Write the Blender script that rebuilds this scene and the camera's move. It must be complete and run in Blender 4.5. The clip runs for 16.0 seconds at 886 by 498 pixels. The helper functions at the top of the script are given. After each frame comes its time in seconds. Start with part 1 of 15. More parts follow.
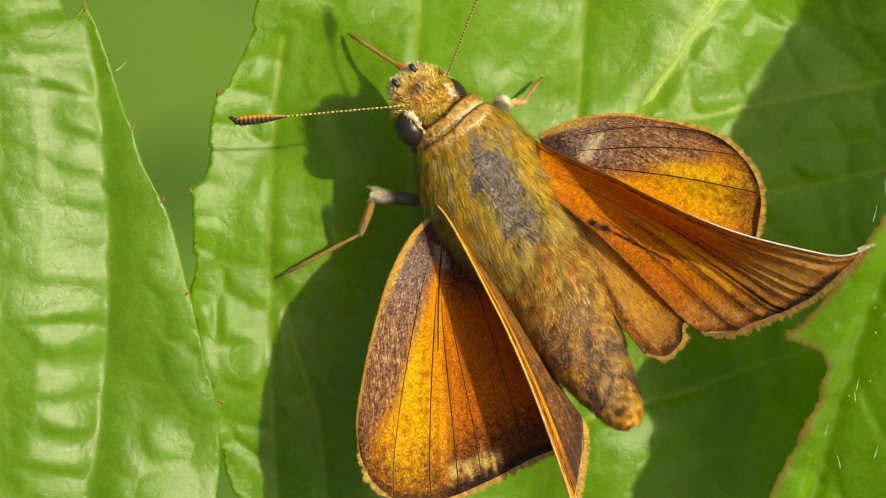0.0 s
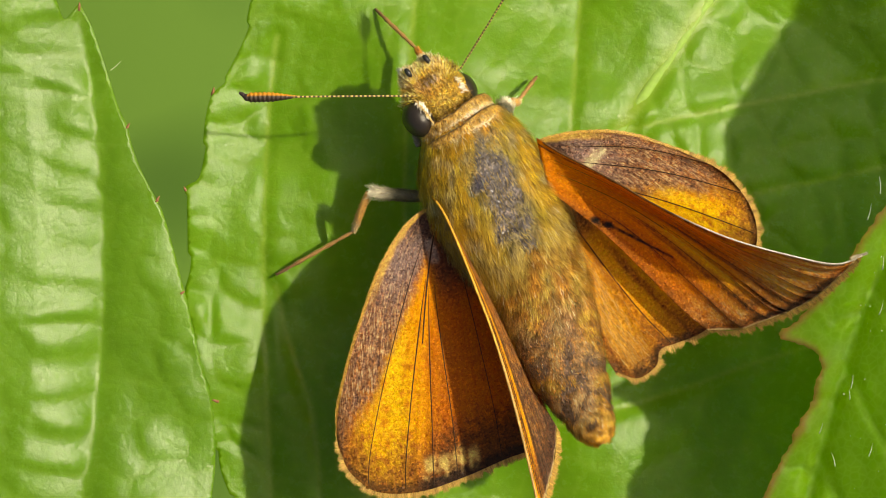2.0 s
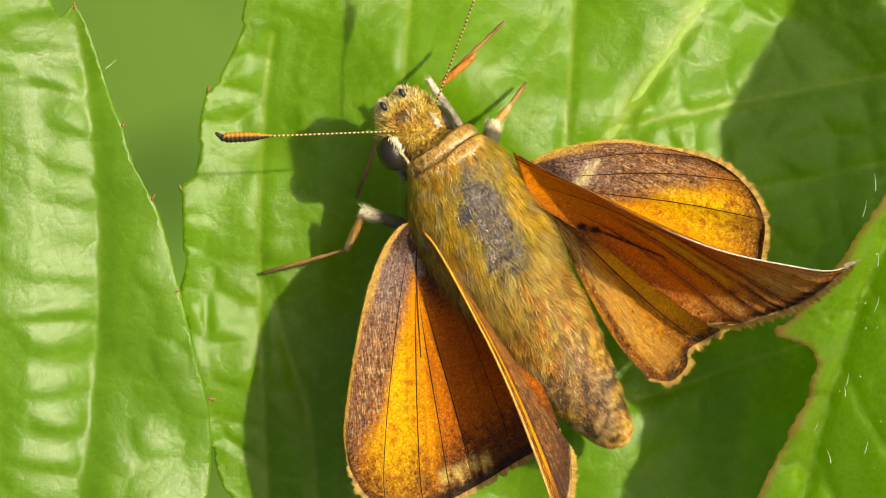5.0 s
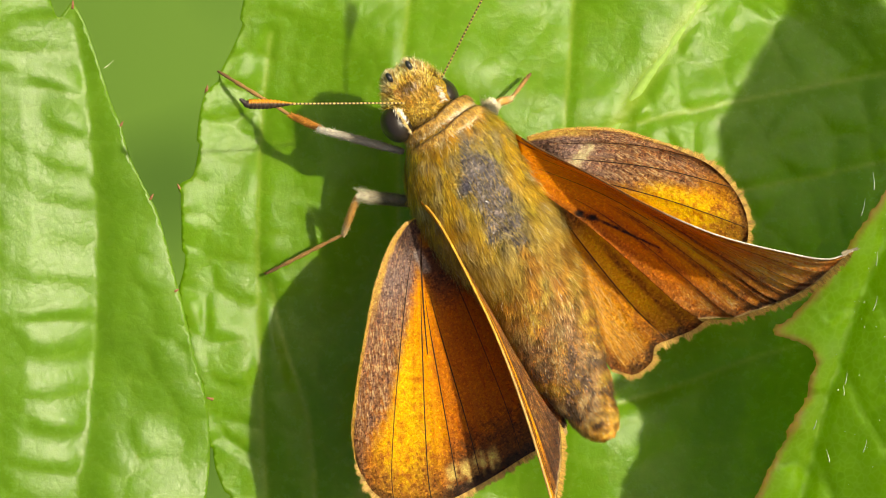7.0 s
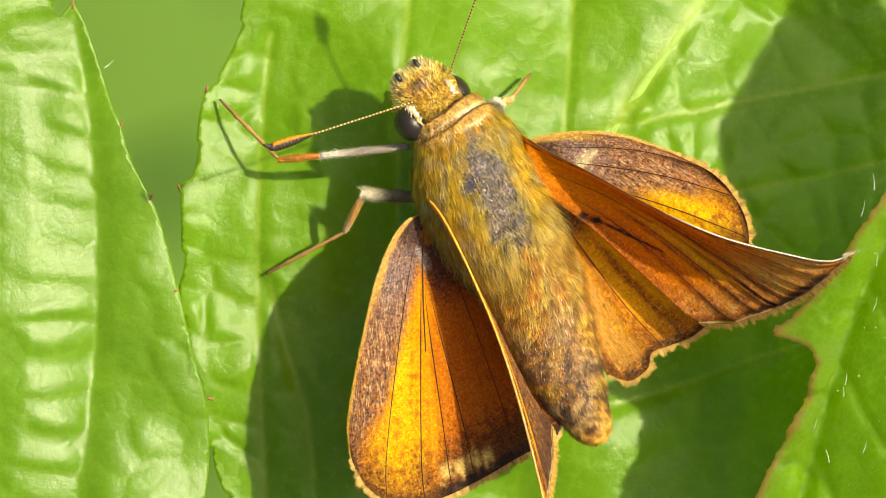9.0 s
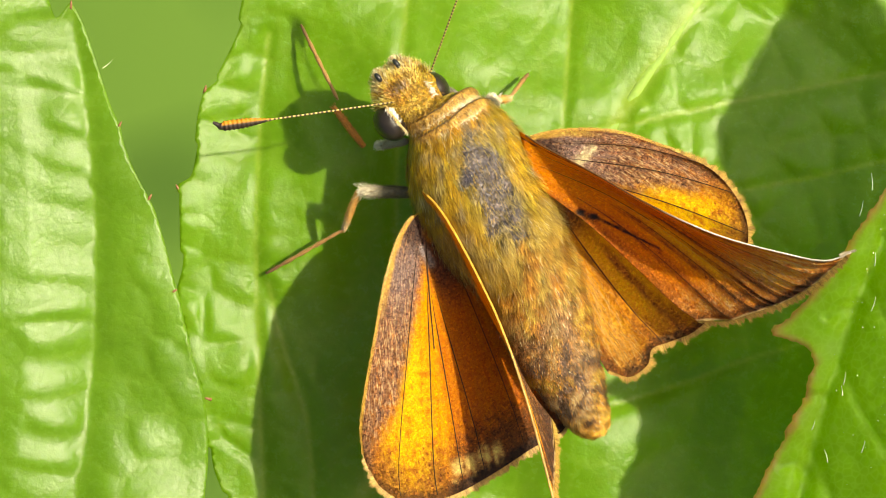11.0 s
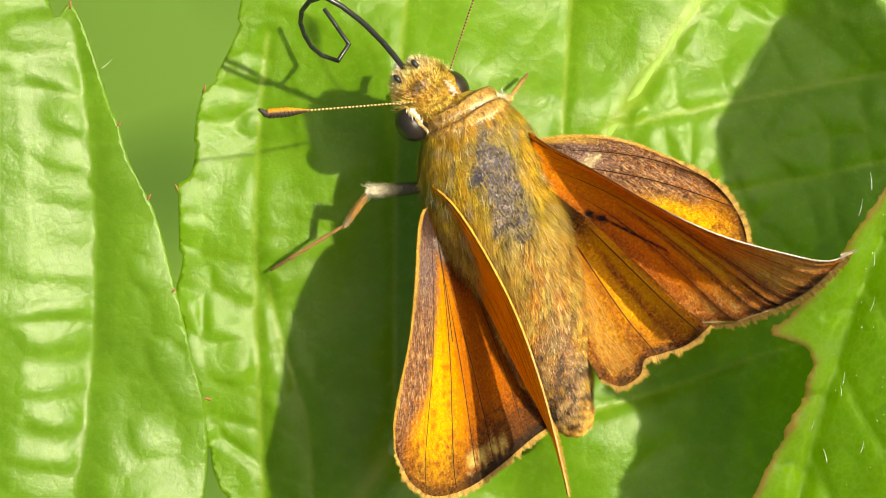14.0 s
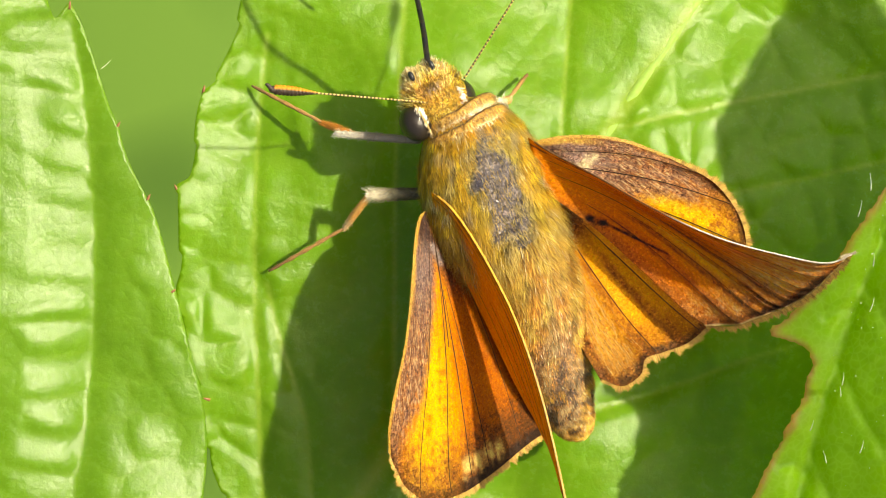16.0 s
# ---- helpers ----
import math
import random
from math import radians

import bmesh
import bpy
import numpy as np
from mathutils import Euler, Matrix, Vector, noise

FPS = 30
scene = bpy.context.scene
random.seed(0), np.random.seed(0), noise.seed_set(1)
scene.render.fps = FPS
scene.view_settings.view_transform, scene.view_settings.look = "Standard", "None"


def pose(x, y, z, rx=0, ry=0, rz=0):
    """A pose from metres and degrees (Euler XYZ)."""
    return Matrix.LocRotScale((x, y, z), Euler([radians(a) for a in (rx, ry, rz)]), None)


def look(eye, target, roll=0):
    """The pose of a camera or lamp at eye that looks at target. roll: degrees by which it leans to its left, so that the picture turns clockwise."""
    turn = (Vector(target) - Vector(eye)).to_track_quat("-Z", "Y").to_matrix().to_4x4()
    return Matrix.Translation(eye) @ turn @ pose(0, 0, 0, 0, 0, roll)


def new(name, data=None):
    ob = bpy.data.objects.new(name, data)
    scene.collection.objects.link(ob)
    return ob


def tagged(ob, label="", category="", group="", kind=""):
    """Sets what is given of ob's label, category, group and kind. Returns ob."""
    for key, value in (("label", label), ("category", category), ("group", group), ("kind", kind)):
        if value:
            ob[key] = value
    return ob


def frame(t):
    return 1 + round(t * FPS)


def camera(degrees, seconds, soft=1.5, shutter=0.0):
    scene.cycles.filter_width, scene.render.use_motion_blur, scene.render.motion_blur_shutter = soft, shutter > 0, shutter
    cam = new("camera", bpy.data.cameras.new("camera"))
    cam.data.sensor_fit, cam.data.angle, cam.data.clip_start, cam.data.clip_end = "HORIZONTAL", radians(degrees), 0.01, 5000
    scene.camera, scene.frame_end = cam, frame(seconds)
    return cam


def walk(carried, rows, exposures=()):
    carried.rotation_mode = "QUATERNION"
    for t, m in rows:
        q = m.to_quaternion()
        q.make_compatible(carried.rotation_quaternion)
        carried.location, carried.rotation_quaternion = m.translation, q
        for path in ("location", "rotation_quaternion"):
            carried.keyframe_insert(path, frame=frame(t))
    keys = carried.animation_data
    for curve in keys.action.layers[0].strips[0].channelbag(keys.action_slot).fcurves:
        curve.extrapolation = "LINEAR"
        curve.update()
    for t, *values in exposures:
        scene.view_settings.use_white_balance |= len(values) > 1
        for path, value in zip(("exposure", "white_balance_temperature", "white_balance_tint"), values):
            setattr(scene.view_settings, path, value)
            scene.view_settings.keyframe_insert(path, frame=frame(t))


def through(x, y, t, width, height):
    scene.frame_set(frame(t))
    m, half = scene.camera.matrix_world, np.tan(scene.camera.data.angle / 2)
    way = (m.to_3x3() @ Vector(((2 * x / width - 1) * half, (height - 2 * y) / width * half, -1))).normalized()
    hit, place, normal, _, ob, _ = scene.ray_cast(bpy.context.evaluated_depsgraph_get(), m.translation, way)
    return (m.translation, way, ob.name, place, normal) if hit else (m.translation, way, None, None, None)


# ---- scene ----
MM = 0.001
BASE = 0.4                      # height of the leaf above the ground, metres
cam = camera(5.984, 16.0, 1.0)
walk(cam, [(0, pose(-0.000394, 0.000143, 0.7, 0, 0, 0.223)), (0.5, pose(-0.000348, 0.000135, 0.7, 0, 0, 0.198)), (1, pose(-0.000298, 0.000124, 0.7, 0, 0, 0.177)), (1.5, pose(-0.000254, 0.000115, 0.7, 0, 0, 0.167)), (2, pose(-0.000211, 0.000102, 0.7, 0, 0, 0.153)), (2.5, pose(-0.000170, 0.000084, 0.7, 0, 0, 0.121)), (3, pose(-0.000134, 0.000064, 0.7, 0, 0, 0.102)), (3.5, pose(-0.000110, 0.000048, 0.7, 0, 0, 0.092)), (4, pose(-0.000093, 0.000042, 0.7, 0, 0, 0.087)), (6.5, pose(0.000003, 0.000006, 0.7, 0, 0, -0.004)), (7, pose(-0.000000, 0.000000, 0.7, 0, 0, 0.000)), (8, pose(-0.000009, -0.000014, 0.7, 0, 0, 0.019)), (9, pose(0.000005, 0.000009, 0.7, 0, 0, 0.060)), (11.5, pose(0.000075, 0.000011, 0.7, 0, 0, 0.010)), (12.5, pose(0.000093, 0.000013, 0.7, 0, 0, 0.057)), (14, pose(0.000090, 0.000008, 0.7, 0, 0, 0.020)), (15, pose(0.000091, 0.000020, 0.7, 0, 0, 0.036)), (16, pose(0.000109, 0.000022, 0.7, 0, 0, 0.032))],
     exposures=[(0.0, 0.05, 7600, 8), (2.0, 0.07, 7600, 8), (4.0, 0.19, 7600, 8), (7.0, 0.26, 7600, 8), (9.0, 0.53, 7600, 8), (12.5, 0.51, 7600, 8), (14.5, 0.53, 7600, 8), (16.0, 0.63, 7600, 8)])

# ---- sky and sun ----
SUN_EL, SUN_AZ = radians(55), radians(69.4)
world = bpy.data.worlds.new("sky")
world.use_nodes = True
scene.world = world
nt = world.node_tree
sky = nt.nodes.new("ShaderNodeTexSky")
sky.sky_type, sky.sun_disc = "NISHITA", False
sky.sun_elevation, sky.sun_rotation = SUN_EL, SUN_AZ
sky.dust_density, sky.ozone_density = 7.0, 0.4
background = nt.nodes["Background"]
nt.links.new(sky.outputs[0], background.inputs[0])
background.inputs[1].default_value = 0.099
sun = new("sun", bpy.data.lights.new("sun", "SUN"))
sun.data.energy, sun.data.angle, sun.data.color = 4.4, radians(1.2), (1.0, 0.94, 0.78)
sun_dir = Vector((math.sin(SUN_AZ) * math.cos(SUN_EL), math.cos(SUN_AZ) * math.cos(SUN_EL), math.sin(SUN_EL)))
sun.matrix_world = look(sun_dir * 3, (0, 0, 0))


# ---- materials ----
def material(name):
    m = bpy.data.materials.new(name)
    m.use_nodes = True
    return m, m.node_tree.nodes, m.node_tree.links


def mix_colour(n, l, fac, a, b, blend="MIX"):
    x = n.new("ShaderNodeMix")
    x.data_type, x.blend_type = "RGBA", blend
    for socket, v in ((x.inputs[0], fac), (x.inputs[6], a), (x.inputs[7], b)):
        if isinstance(v, (int, float)):
            socket.default_value = v
        elif isinstance(v, tuple):
            socket.default_value = (*v, 1)
        else:
            l.new(v, socket)
    return x.outputs[2]


def noise_of(n, l, scale, detail=4, rough=0.6, lo=0.3, hi=0.7, vec=None):
    tex = n.new("ShaderNodeTexNoise")
    tex.inputs["Scale"].default_value, tex.inputs["Detail"].default_value = scale, detail
    tex.inputs["Roughness"].default_value = rough
    l.new(vec or n.new("ShaderNodeTexCoord").outputs["Object"], tex.inputs["Vector"])
    r = n.new("ShaderNodeMapRange")
    r.inputs[1].default_value, r.inputs[2].default_value = lo, hi
    l.new(tex.outputs[0], r.inputs[0])
    return r.outputs[0]


def bump_of(n, l, height, strength, distance, normal=None):
    b = n.new("ShaderNodeBump")
    b.inputs["Strength"].default_value, b.inputs["Distance"].default_value = strength, distance
    l.new(height, b.inputs["Height"])
    if normal:
        l.new(normal, b.inputs["Normal"])
    return b.outputs[0]


def attribute(n, name):
    a = n.new("ShaderNodeAttribute")
    a.attribute_name = name
    return a


def thin(n, l, surface, colour, share):
    """A thin sheet that lets part of the light through."""
    t, x = n.new("ShaderNodeBsdfTranslucent"), n.new("ShaderNodeMixShader")
    x.inputs[0].default_value = share
    l.new(colour, t.inputs[0])
    l.new(surface, x.inputs[1])
    l.new(t.outputs[0], x.inputs[2])
    l.new(x.outputs[0], n["Material Output"].inputs[0])


def leaf_material(name, dark, light, vein, gloss=0.36, share=0.36, pass_colour=(0.34, 0.62, 0.02), pass_mix=0.6, net=0.13, spec=0.38, net_scale=820, net_width=0.10):
    m, n, l = material(name)
    p = n["Principled BSDF"]
    big = noise_of(n, l, 260, 3)
    small = noise_of(n, l, 2600, 5, 0.7)
    colour = mix_colour(n, l, big, dark, light)
    colour = mix_colour(n, l, mulf(n, l, small, 0.3), colour, tuple(c * 1.4 for c in light))
    v = attribute(n, "vein")
    colour = mix_colour(n, l, v.outputs["Fac"], colour, vein)
    e = attribute(n, "worn")
    colour = mix_colour(n, l, e.outputs["Fac"], colour, (0.46, 0.27, 0.09))
    l.new(colour, p.inputs["Base Color"])
    cells = n.new("ShaderNodeTexVoronoi")
    cells.feature = "DISTANCE_TO_EDGE"
    cells.inputs["Scale"].default_value = 1900
    l.new(n.new("ShaderNodeTexCoord").outputs["Object"], cells.inputs["Vector"])
    cr = n.new("ShaderNodeMapRange")
    cr.inputs[2].default_value = 0.25
    l.new(cells.outputs["Distance"], cr.inputs[0])
    wide = n.new("ShaderNodeTexVoronoi")
    wide.feature = "DISTANCE_TO_EDGE"
    wide.inputs["Scale"].default_value = net_scale
    l.new(n.new("ShaderNodeTexCoord").outputs["Object"], wide.inputs["Vector"])
    wr = n.new("ShaderNodeMapRange")
    wr.inputs[1].default_value, wr.inputs[2].default_value = 0.0, net_width
    wr.inputs[3].default_value, wr.inputs[4].default_value = net, 0.0
    l.new(wide.outputs["Distance"], wr.inputs[0])
    colour = mix_colour(n, l, wr.outputs[0], colour, vein)
    l.new(colour, p.inputs["Base Color"])
    nb = bump_of(n, l, cr.outputs[0], 0.30, 0.000022)
    nb = bump_of(n, l, wr.outputs[0], -0.3, 0.00006, nb)
    nb = bump_of(n, l, noise_of(n, l, 650, 2, lo=0, hi=1), 0.05, 0.0001, nb)
    nb = bump_of(n, l, noise_of(n, l, 12000, 4, 0.7, lo=0, hi=1), 0.8, 0.000018, nb)
    l.new(nb, p.inputs["Normal"])
    rough = n.new("ShaderNodeMapRange")
    rough.inputs[3].default_value, rough.inputs[4].default_value = gloss - 0.07, gloss + 0.07
    l.new(small, rough.inputs[0])
    l.new(rough.outputs[0], p.inputs["Roughness"])
    p.inputs["Specular IOR Level"].default_value = spec
    through_colour = mix_colour(n, l, pass_mix, colour, pass_colour)
    through_colour = mix_colour(n, l, e.outputs["Fac"], through_colour, (0.55, 0.32, 0.10))
    thin(n, l, p.outputs[0], through_colour, share)
    return m


def mulf(n, l, a, k):
    x = n.new("ShaderNodeMath")
    x.operation = "MULTIPLY"
    x.inputs[1].default_value = k
    l.new(a, x.inputs[0])
    return x.outputs[0]


LEAF = leaf_material("bramble leaf", (0.094, 0.225, 0.006), (0.132, 0.298, 0.010), (0.28, 0.41, 0.05), 0.25, spec=0.31)
LEAF_LEFT = leaf_material("glossy young leaf", (0.090, 0.212, 0.009), (0.124, 0.275, 0.013), (0.25, 0.38, 0.04), 0.26, net=0.05, spec=0.40)
LEAF_TORN = leaf_material("torn leaf", (0.106, 0.238, 0.010), (0.146, 0.312, 0.013), (0.32, 0.48, 0.08), 0.44, 0.77, (0.74, 1.0, 0.06), 0.80, 0.55, 0.34, 3600, 0.16)


def painted(name, rough=0.6, spec=0.3, speckle=0.45, scale=16000, through=0.0, bump=0.5, flash=(1.7, 1.6, 1.3), mosaic=0):
    """A surface whose colouring is laid down in its mesh, with fine scales over it; flash paints glints on some."""
    m, n, l = material(name)
    p = n["Principled BSDF"]
    a = attribute(n, "pattern")
    grain = noise_of(n, l, scale, 3, 0.7, 0.42, 0.70)
    patch = noise_of(n, l, scale / 2.1, 4, 0.8, 0.53, 0.68)
    dark = mix_colour(n, l, 1.0, a.outputs["Color"], (0.45, 0.36, 0.32), "MULTIPLY")
    # brightened copy of the colour, for glints painted among the scales
    lit = mix_colour(n, l, 1.0, a.outputs["Color"], flash, "MULTIPLY")
    lit.node.clamp_result = True
    c = mix_colour(n, l, mulf(n, l, grain, speckle), a.outputs["Color"], dark)
    c = mix_colour(n, l, mulf(n, l, patch, speckle * 0.8), c, lit)
    tilted = None
    if mosaic:
        scale_cells = n.new("ShaderNodeTexVoronoi")
        scale_cells.inputs["Scale"].default_value = mosaic
        l.new(n.new("ShaderNodeTexCoord").outputs["Object"], scale_cells.inputs["Vector"])
        own, fade = n.new("ShaderNodeSeparateColor"), n.new("ShaderNodeMapRange")
        l.new(a.outputs["Color"], own.inputs[0])
        l.new(own.outputs[0], fade.inputs[0])
        fade.inputs[1].default_value, fade.inputs[2].default_value = 0.25, 0.75
        fade.inputs[3].default_value, fade.inputs[4].default_value = 1.0, 0.30
        tone = n.new("ShaderNodeSeparateColor")
        l.new(scale_cells.outputs["Color"], tone.inputs[0])
        for channel, lo, hi, other, share in ((0, 0.50, 0.0, (0.42, 0.34, 0.30), 0.8), (1, 0.62, 1.0, tuple(k * 0.9 for k in flash), 0.75)):
            r = n.new("ShaderNodeMapRange")
            r.inputs[1].default_value, r.inputs[2].default_value, r.inputs[4].default_value = lo, hi, share
            l.new(tone.outputs[channel], r.inputs[0])
            strength = n.new("ShaderNodeMath")
            strength.operation = "MULTIPLY"
            l.new(r.outputs[0], strength.inputs[0])
            l.new(fade.outputs[0], strength.inputs[1])
            c = mix_colour(n, l, strength.outputs[0], c, mix_colour(n, l, 1.0, c, other, "MULTIPLY"))
            c.node.clamp_result = True
        lean, tilt, add, norm = (n.new("ShaderNodeVectorMath") for _ in range(4))
        lean.operation, tilt.operation, add.operation, norm.operation = "SUBTRACT", "SCALE", "ADD", "NORMALIZE"
        lean.inputs[1].default_value = (0.5, 0.5, 0.5)
        tilt.inputs["Scale"].default_value = 0.75
        l.new(scale_cells.outputs["Color"], lean.inputs[0])
        l.new(lean.outputs[0], tilt.inputs[0])
        l.new(n.new("ShaderNodeNewGeometry").outputs["Normal"], add.inputs[0])
        l.new(tilt.outputs[0], add.inputs[1])
        l.new(add.outputs[0], norm.inputs[0])
        tilted = norm.outputs[0]
    l.new(c, p.inputs["Base Color"])
    p.inputs["Roughness"].default_value = rough
    p.inputs["Specular IOR Level"].default_value = spec
    if bump:
        l.new(bump_of(n, l, grain, bump, 0.00002, tilted), p.inputs["Normal"])
    if through:
        glow = mix_colour(n, l, 1.0, c, (2.6, 1.55, 0.4), "MULTIPLY")
        glow.node.clamp_result = True
        thin(n, l, p.outputs[0], glow, through)
    return m


WING = painted("wing scales", 0.36, 0.30, 0.55, 21000, 0.36, 1.0, (2.4, 2.1, 1.8), 15000)
BODY = painted("scaly cuticle", 0.30, 0.6, 1.0, 17000, 0.0, 1.0, (2.9, 2.6, 2.2), 15000)
HAIR = painted("hair", 0.5, 0.35, 0.15, 5000, 0.15, 0.0)
LIMB = painted("limb scales", 0.5, 0.4, 0.35, 15000, 0.0, 0.4)


def plain(name, colour, rough, spec=0.5, bump_scale=0, coat=0.0):
    m, n, l = material(name)
    p = n["Principled BSDF"]
    grain = noise_of(n, l, bump_scale or 8000, 3)
    l.new(mix_colour(n, l, mulf(n, l, grain, 0.5), colour, tuple(c * 1.6 + 0.004 for c in colour)), p.inputs["Base Color"])
    p.inputs["Roughness"].default_value, p.inputs["Specular IOR Level"].default_value = rough, spec
    p.inputs["Coat Weight"].default_value = coat
    if bump_scale:
        l.new(bump_of(n, l, grain, 0.4, 0.00001), p.inputs["Normal"])
    return m


EYE = plain("compound eye", (0.017, 0.013, 0.010), 0.30, 0.4, 26000, 0.15)
BLACK = plain("black horn", (0.012, 0.013, 0.017), 0.32, 0.6)
VEIN = plain("wing vein", (0.050, 0.020, 0.006), 0.6, 0.2)
WHITE = plain("white scales", (0.75, 0.73, 0.66), 0.6, 0.3, 15000)
RIB = plain("pale leaf vein", (0.18, 0.305, 0.05), 0.6, 0.3, 3000)
STALK = plain("green stalk", (0.10, 0.17, 0.025), 0.55, 0.4, 1200)
PINK = plain("pink leaf tip", (0.20, 0.085, 0.035), 0.5)
FUZZ = plain("pale leaf hair", (0.75, 0.8, 0.6), 0.45)

m, n, l = material("meadow ground")
p = n["Principled BSDF"]
c = mix_colour(n, l, noise_of(n, l, 3, 5), (0.03, 0.06, 0.012), (0.07, 0.13, 0.02))
c = mix_colour(n, l, noise_of(n, l, 60, 4, lo=0.5, hi=0.8), c, (0.05, 0.04, 0.02))
l.new(c, p.inputs["Base Color"])
p.inputs["Roughness"].default_value = 0.9
l.new(bump_of(n, l, noise_of(n, l, 40, 5, lo=0, hi=1), 0.8, 0.03), p.inputs["Normal"])
GROUND = m

m, n, l = material("low leaf")
p = n["Principled BSDF"]
c = mix_colour(n, l, noise_of(n, l, 110, 0, 0.4, 0.36, 0.64), (0.046, 0.112, 0.014), (0.105, 0.215, 0.030))
l.new(c, p.inputs["Base Color"])
p.inputs["Roughness"].default_value = 0.75
p.inputs["Specular IOR Level"].default_value = 0.2
thin(n, l, p.outputs[0], c, 0.2)
LOW_LEAF = m

# ---- mesh tools (all lengths in millimetres) ----
thing = {}


def mesh_of(name, verts, faces, mat, colours=None, smooth=True, floats=None):
    me = bpy.data.meshes.new(name)
    me.from_pydata((np.asarray(verts, dtype=float) * MM).tolist(), [], [[int(i) for i in f] for f in faces])
    me.materials.append(mat)
    if smooth:
        me.polygons.foreach_set("use_smooth", [True] * len(me.polygons))
    if colours is not None:
        a = me.color_attributes.new("pattern", "FLOAT_COLOR", "POINT")
        flat = np.ones((len(verts), 4), dtype=np.float32)
        flat[:, :3] = np.asarray(colours, dtype=np.float32)
        a.data.foreach_set("color", flat.ravel())
    for key, values in (floats or {}).items():
        a = me.attributes.new(key, "FLOAT", "POINT")
        a.data.foreach_set("value", np.asarray(values, dtype=np.float32))
    me.update()
    return me


def part(name, me, parent, label="", at=(0, 0, 0)):
    ob = new(name, me)
    ob.parent = parent
    ob.location = [c * MM for c in at]
    return tagged(ob, label) if label else ob


def unit(v):
    return v / (np.linalg.norm(v, axis=1)[:, None] + 1e-9)


def spline(points, steps, closed=False):
    """Catmull-Rom through the points."""
    pts = np.asarray(points, dtype=float)
    ext = np.vstack([pts[-1:], pts, pts[:2]]) if closed else np.vstack([2 * pts[0] - pts[1], pts, 2 * pts[-1] - pts[-2]])
    out = []
    for i in range(1, len(ext) - 2):
        a, b, c, d = ext[i - 1:i + 3]
        for u in np.linspace(0, 1, steps, endpoint=False):
            out.append(0.5 * (2 * b + (c - a) * u + (2 * a - 5 * b + 4 * c - d) * u * u + (3 * b - a - 3 * c + d) * u ** 3))
    if not closed:
        out.append(pts[-1])
    return np.array(out)


def even(line, count):
    d = np.concatenate([[0], np.cumsum(np.linalg.norm(np.diff(line, axis=0), axis=1))])
    s = np.linspace(0, d[-1], count)
    return np.stack([np.interp(s, d, line[:, k]) for k in range(line.shape[1])], 1)


def wobble(x, y, z=0.0, scale=1.0):
    return noise.noise(Vector((x * scale, y * scale, z)))


def wobbles(xs, ys, z=0.0, scale=1.0):
    return np.array([wobble(a, b, z, scale) for a, b in zip(xs, ys)])


# ---- leaves ----
from mathutils.geometry import delaunay_2d_cdt


def inside(px, py, poly):
    hit = np.zeros(len(px), dtype=bool)
    x0, y0 = poly[-1]
    for x1, y1 in poly:
        cross = ((y1 > py) != (y0 > py))
        xi = (x0 - x1) * (py - y1) / ((y0 - y1) if y0 != y1 else 1e-9) + x1
        hit ^= cross & (px < xi)
        x0, y0 = x1, y1
    return hit


def edge_distance(px, py, line):
    best = np.full(len(px), 1e9)
    for (x0, y0), (x1, y1) in zip(line[:-1], line[1:]):
        dx, dy = x1 - x0, y1 - y0
        u = np.clip(((px - x0) * dx + (py - y0) * dy) / max(dx * dx + dy * dy, 1e-9), 0, 1)
        best = np.minimum(best, np.hypot(px - x0 - u * dx, py - y0 - u * dy))
    return best


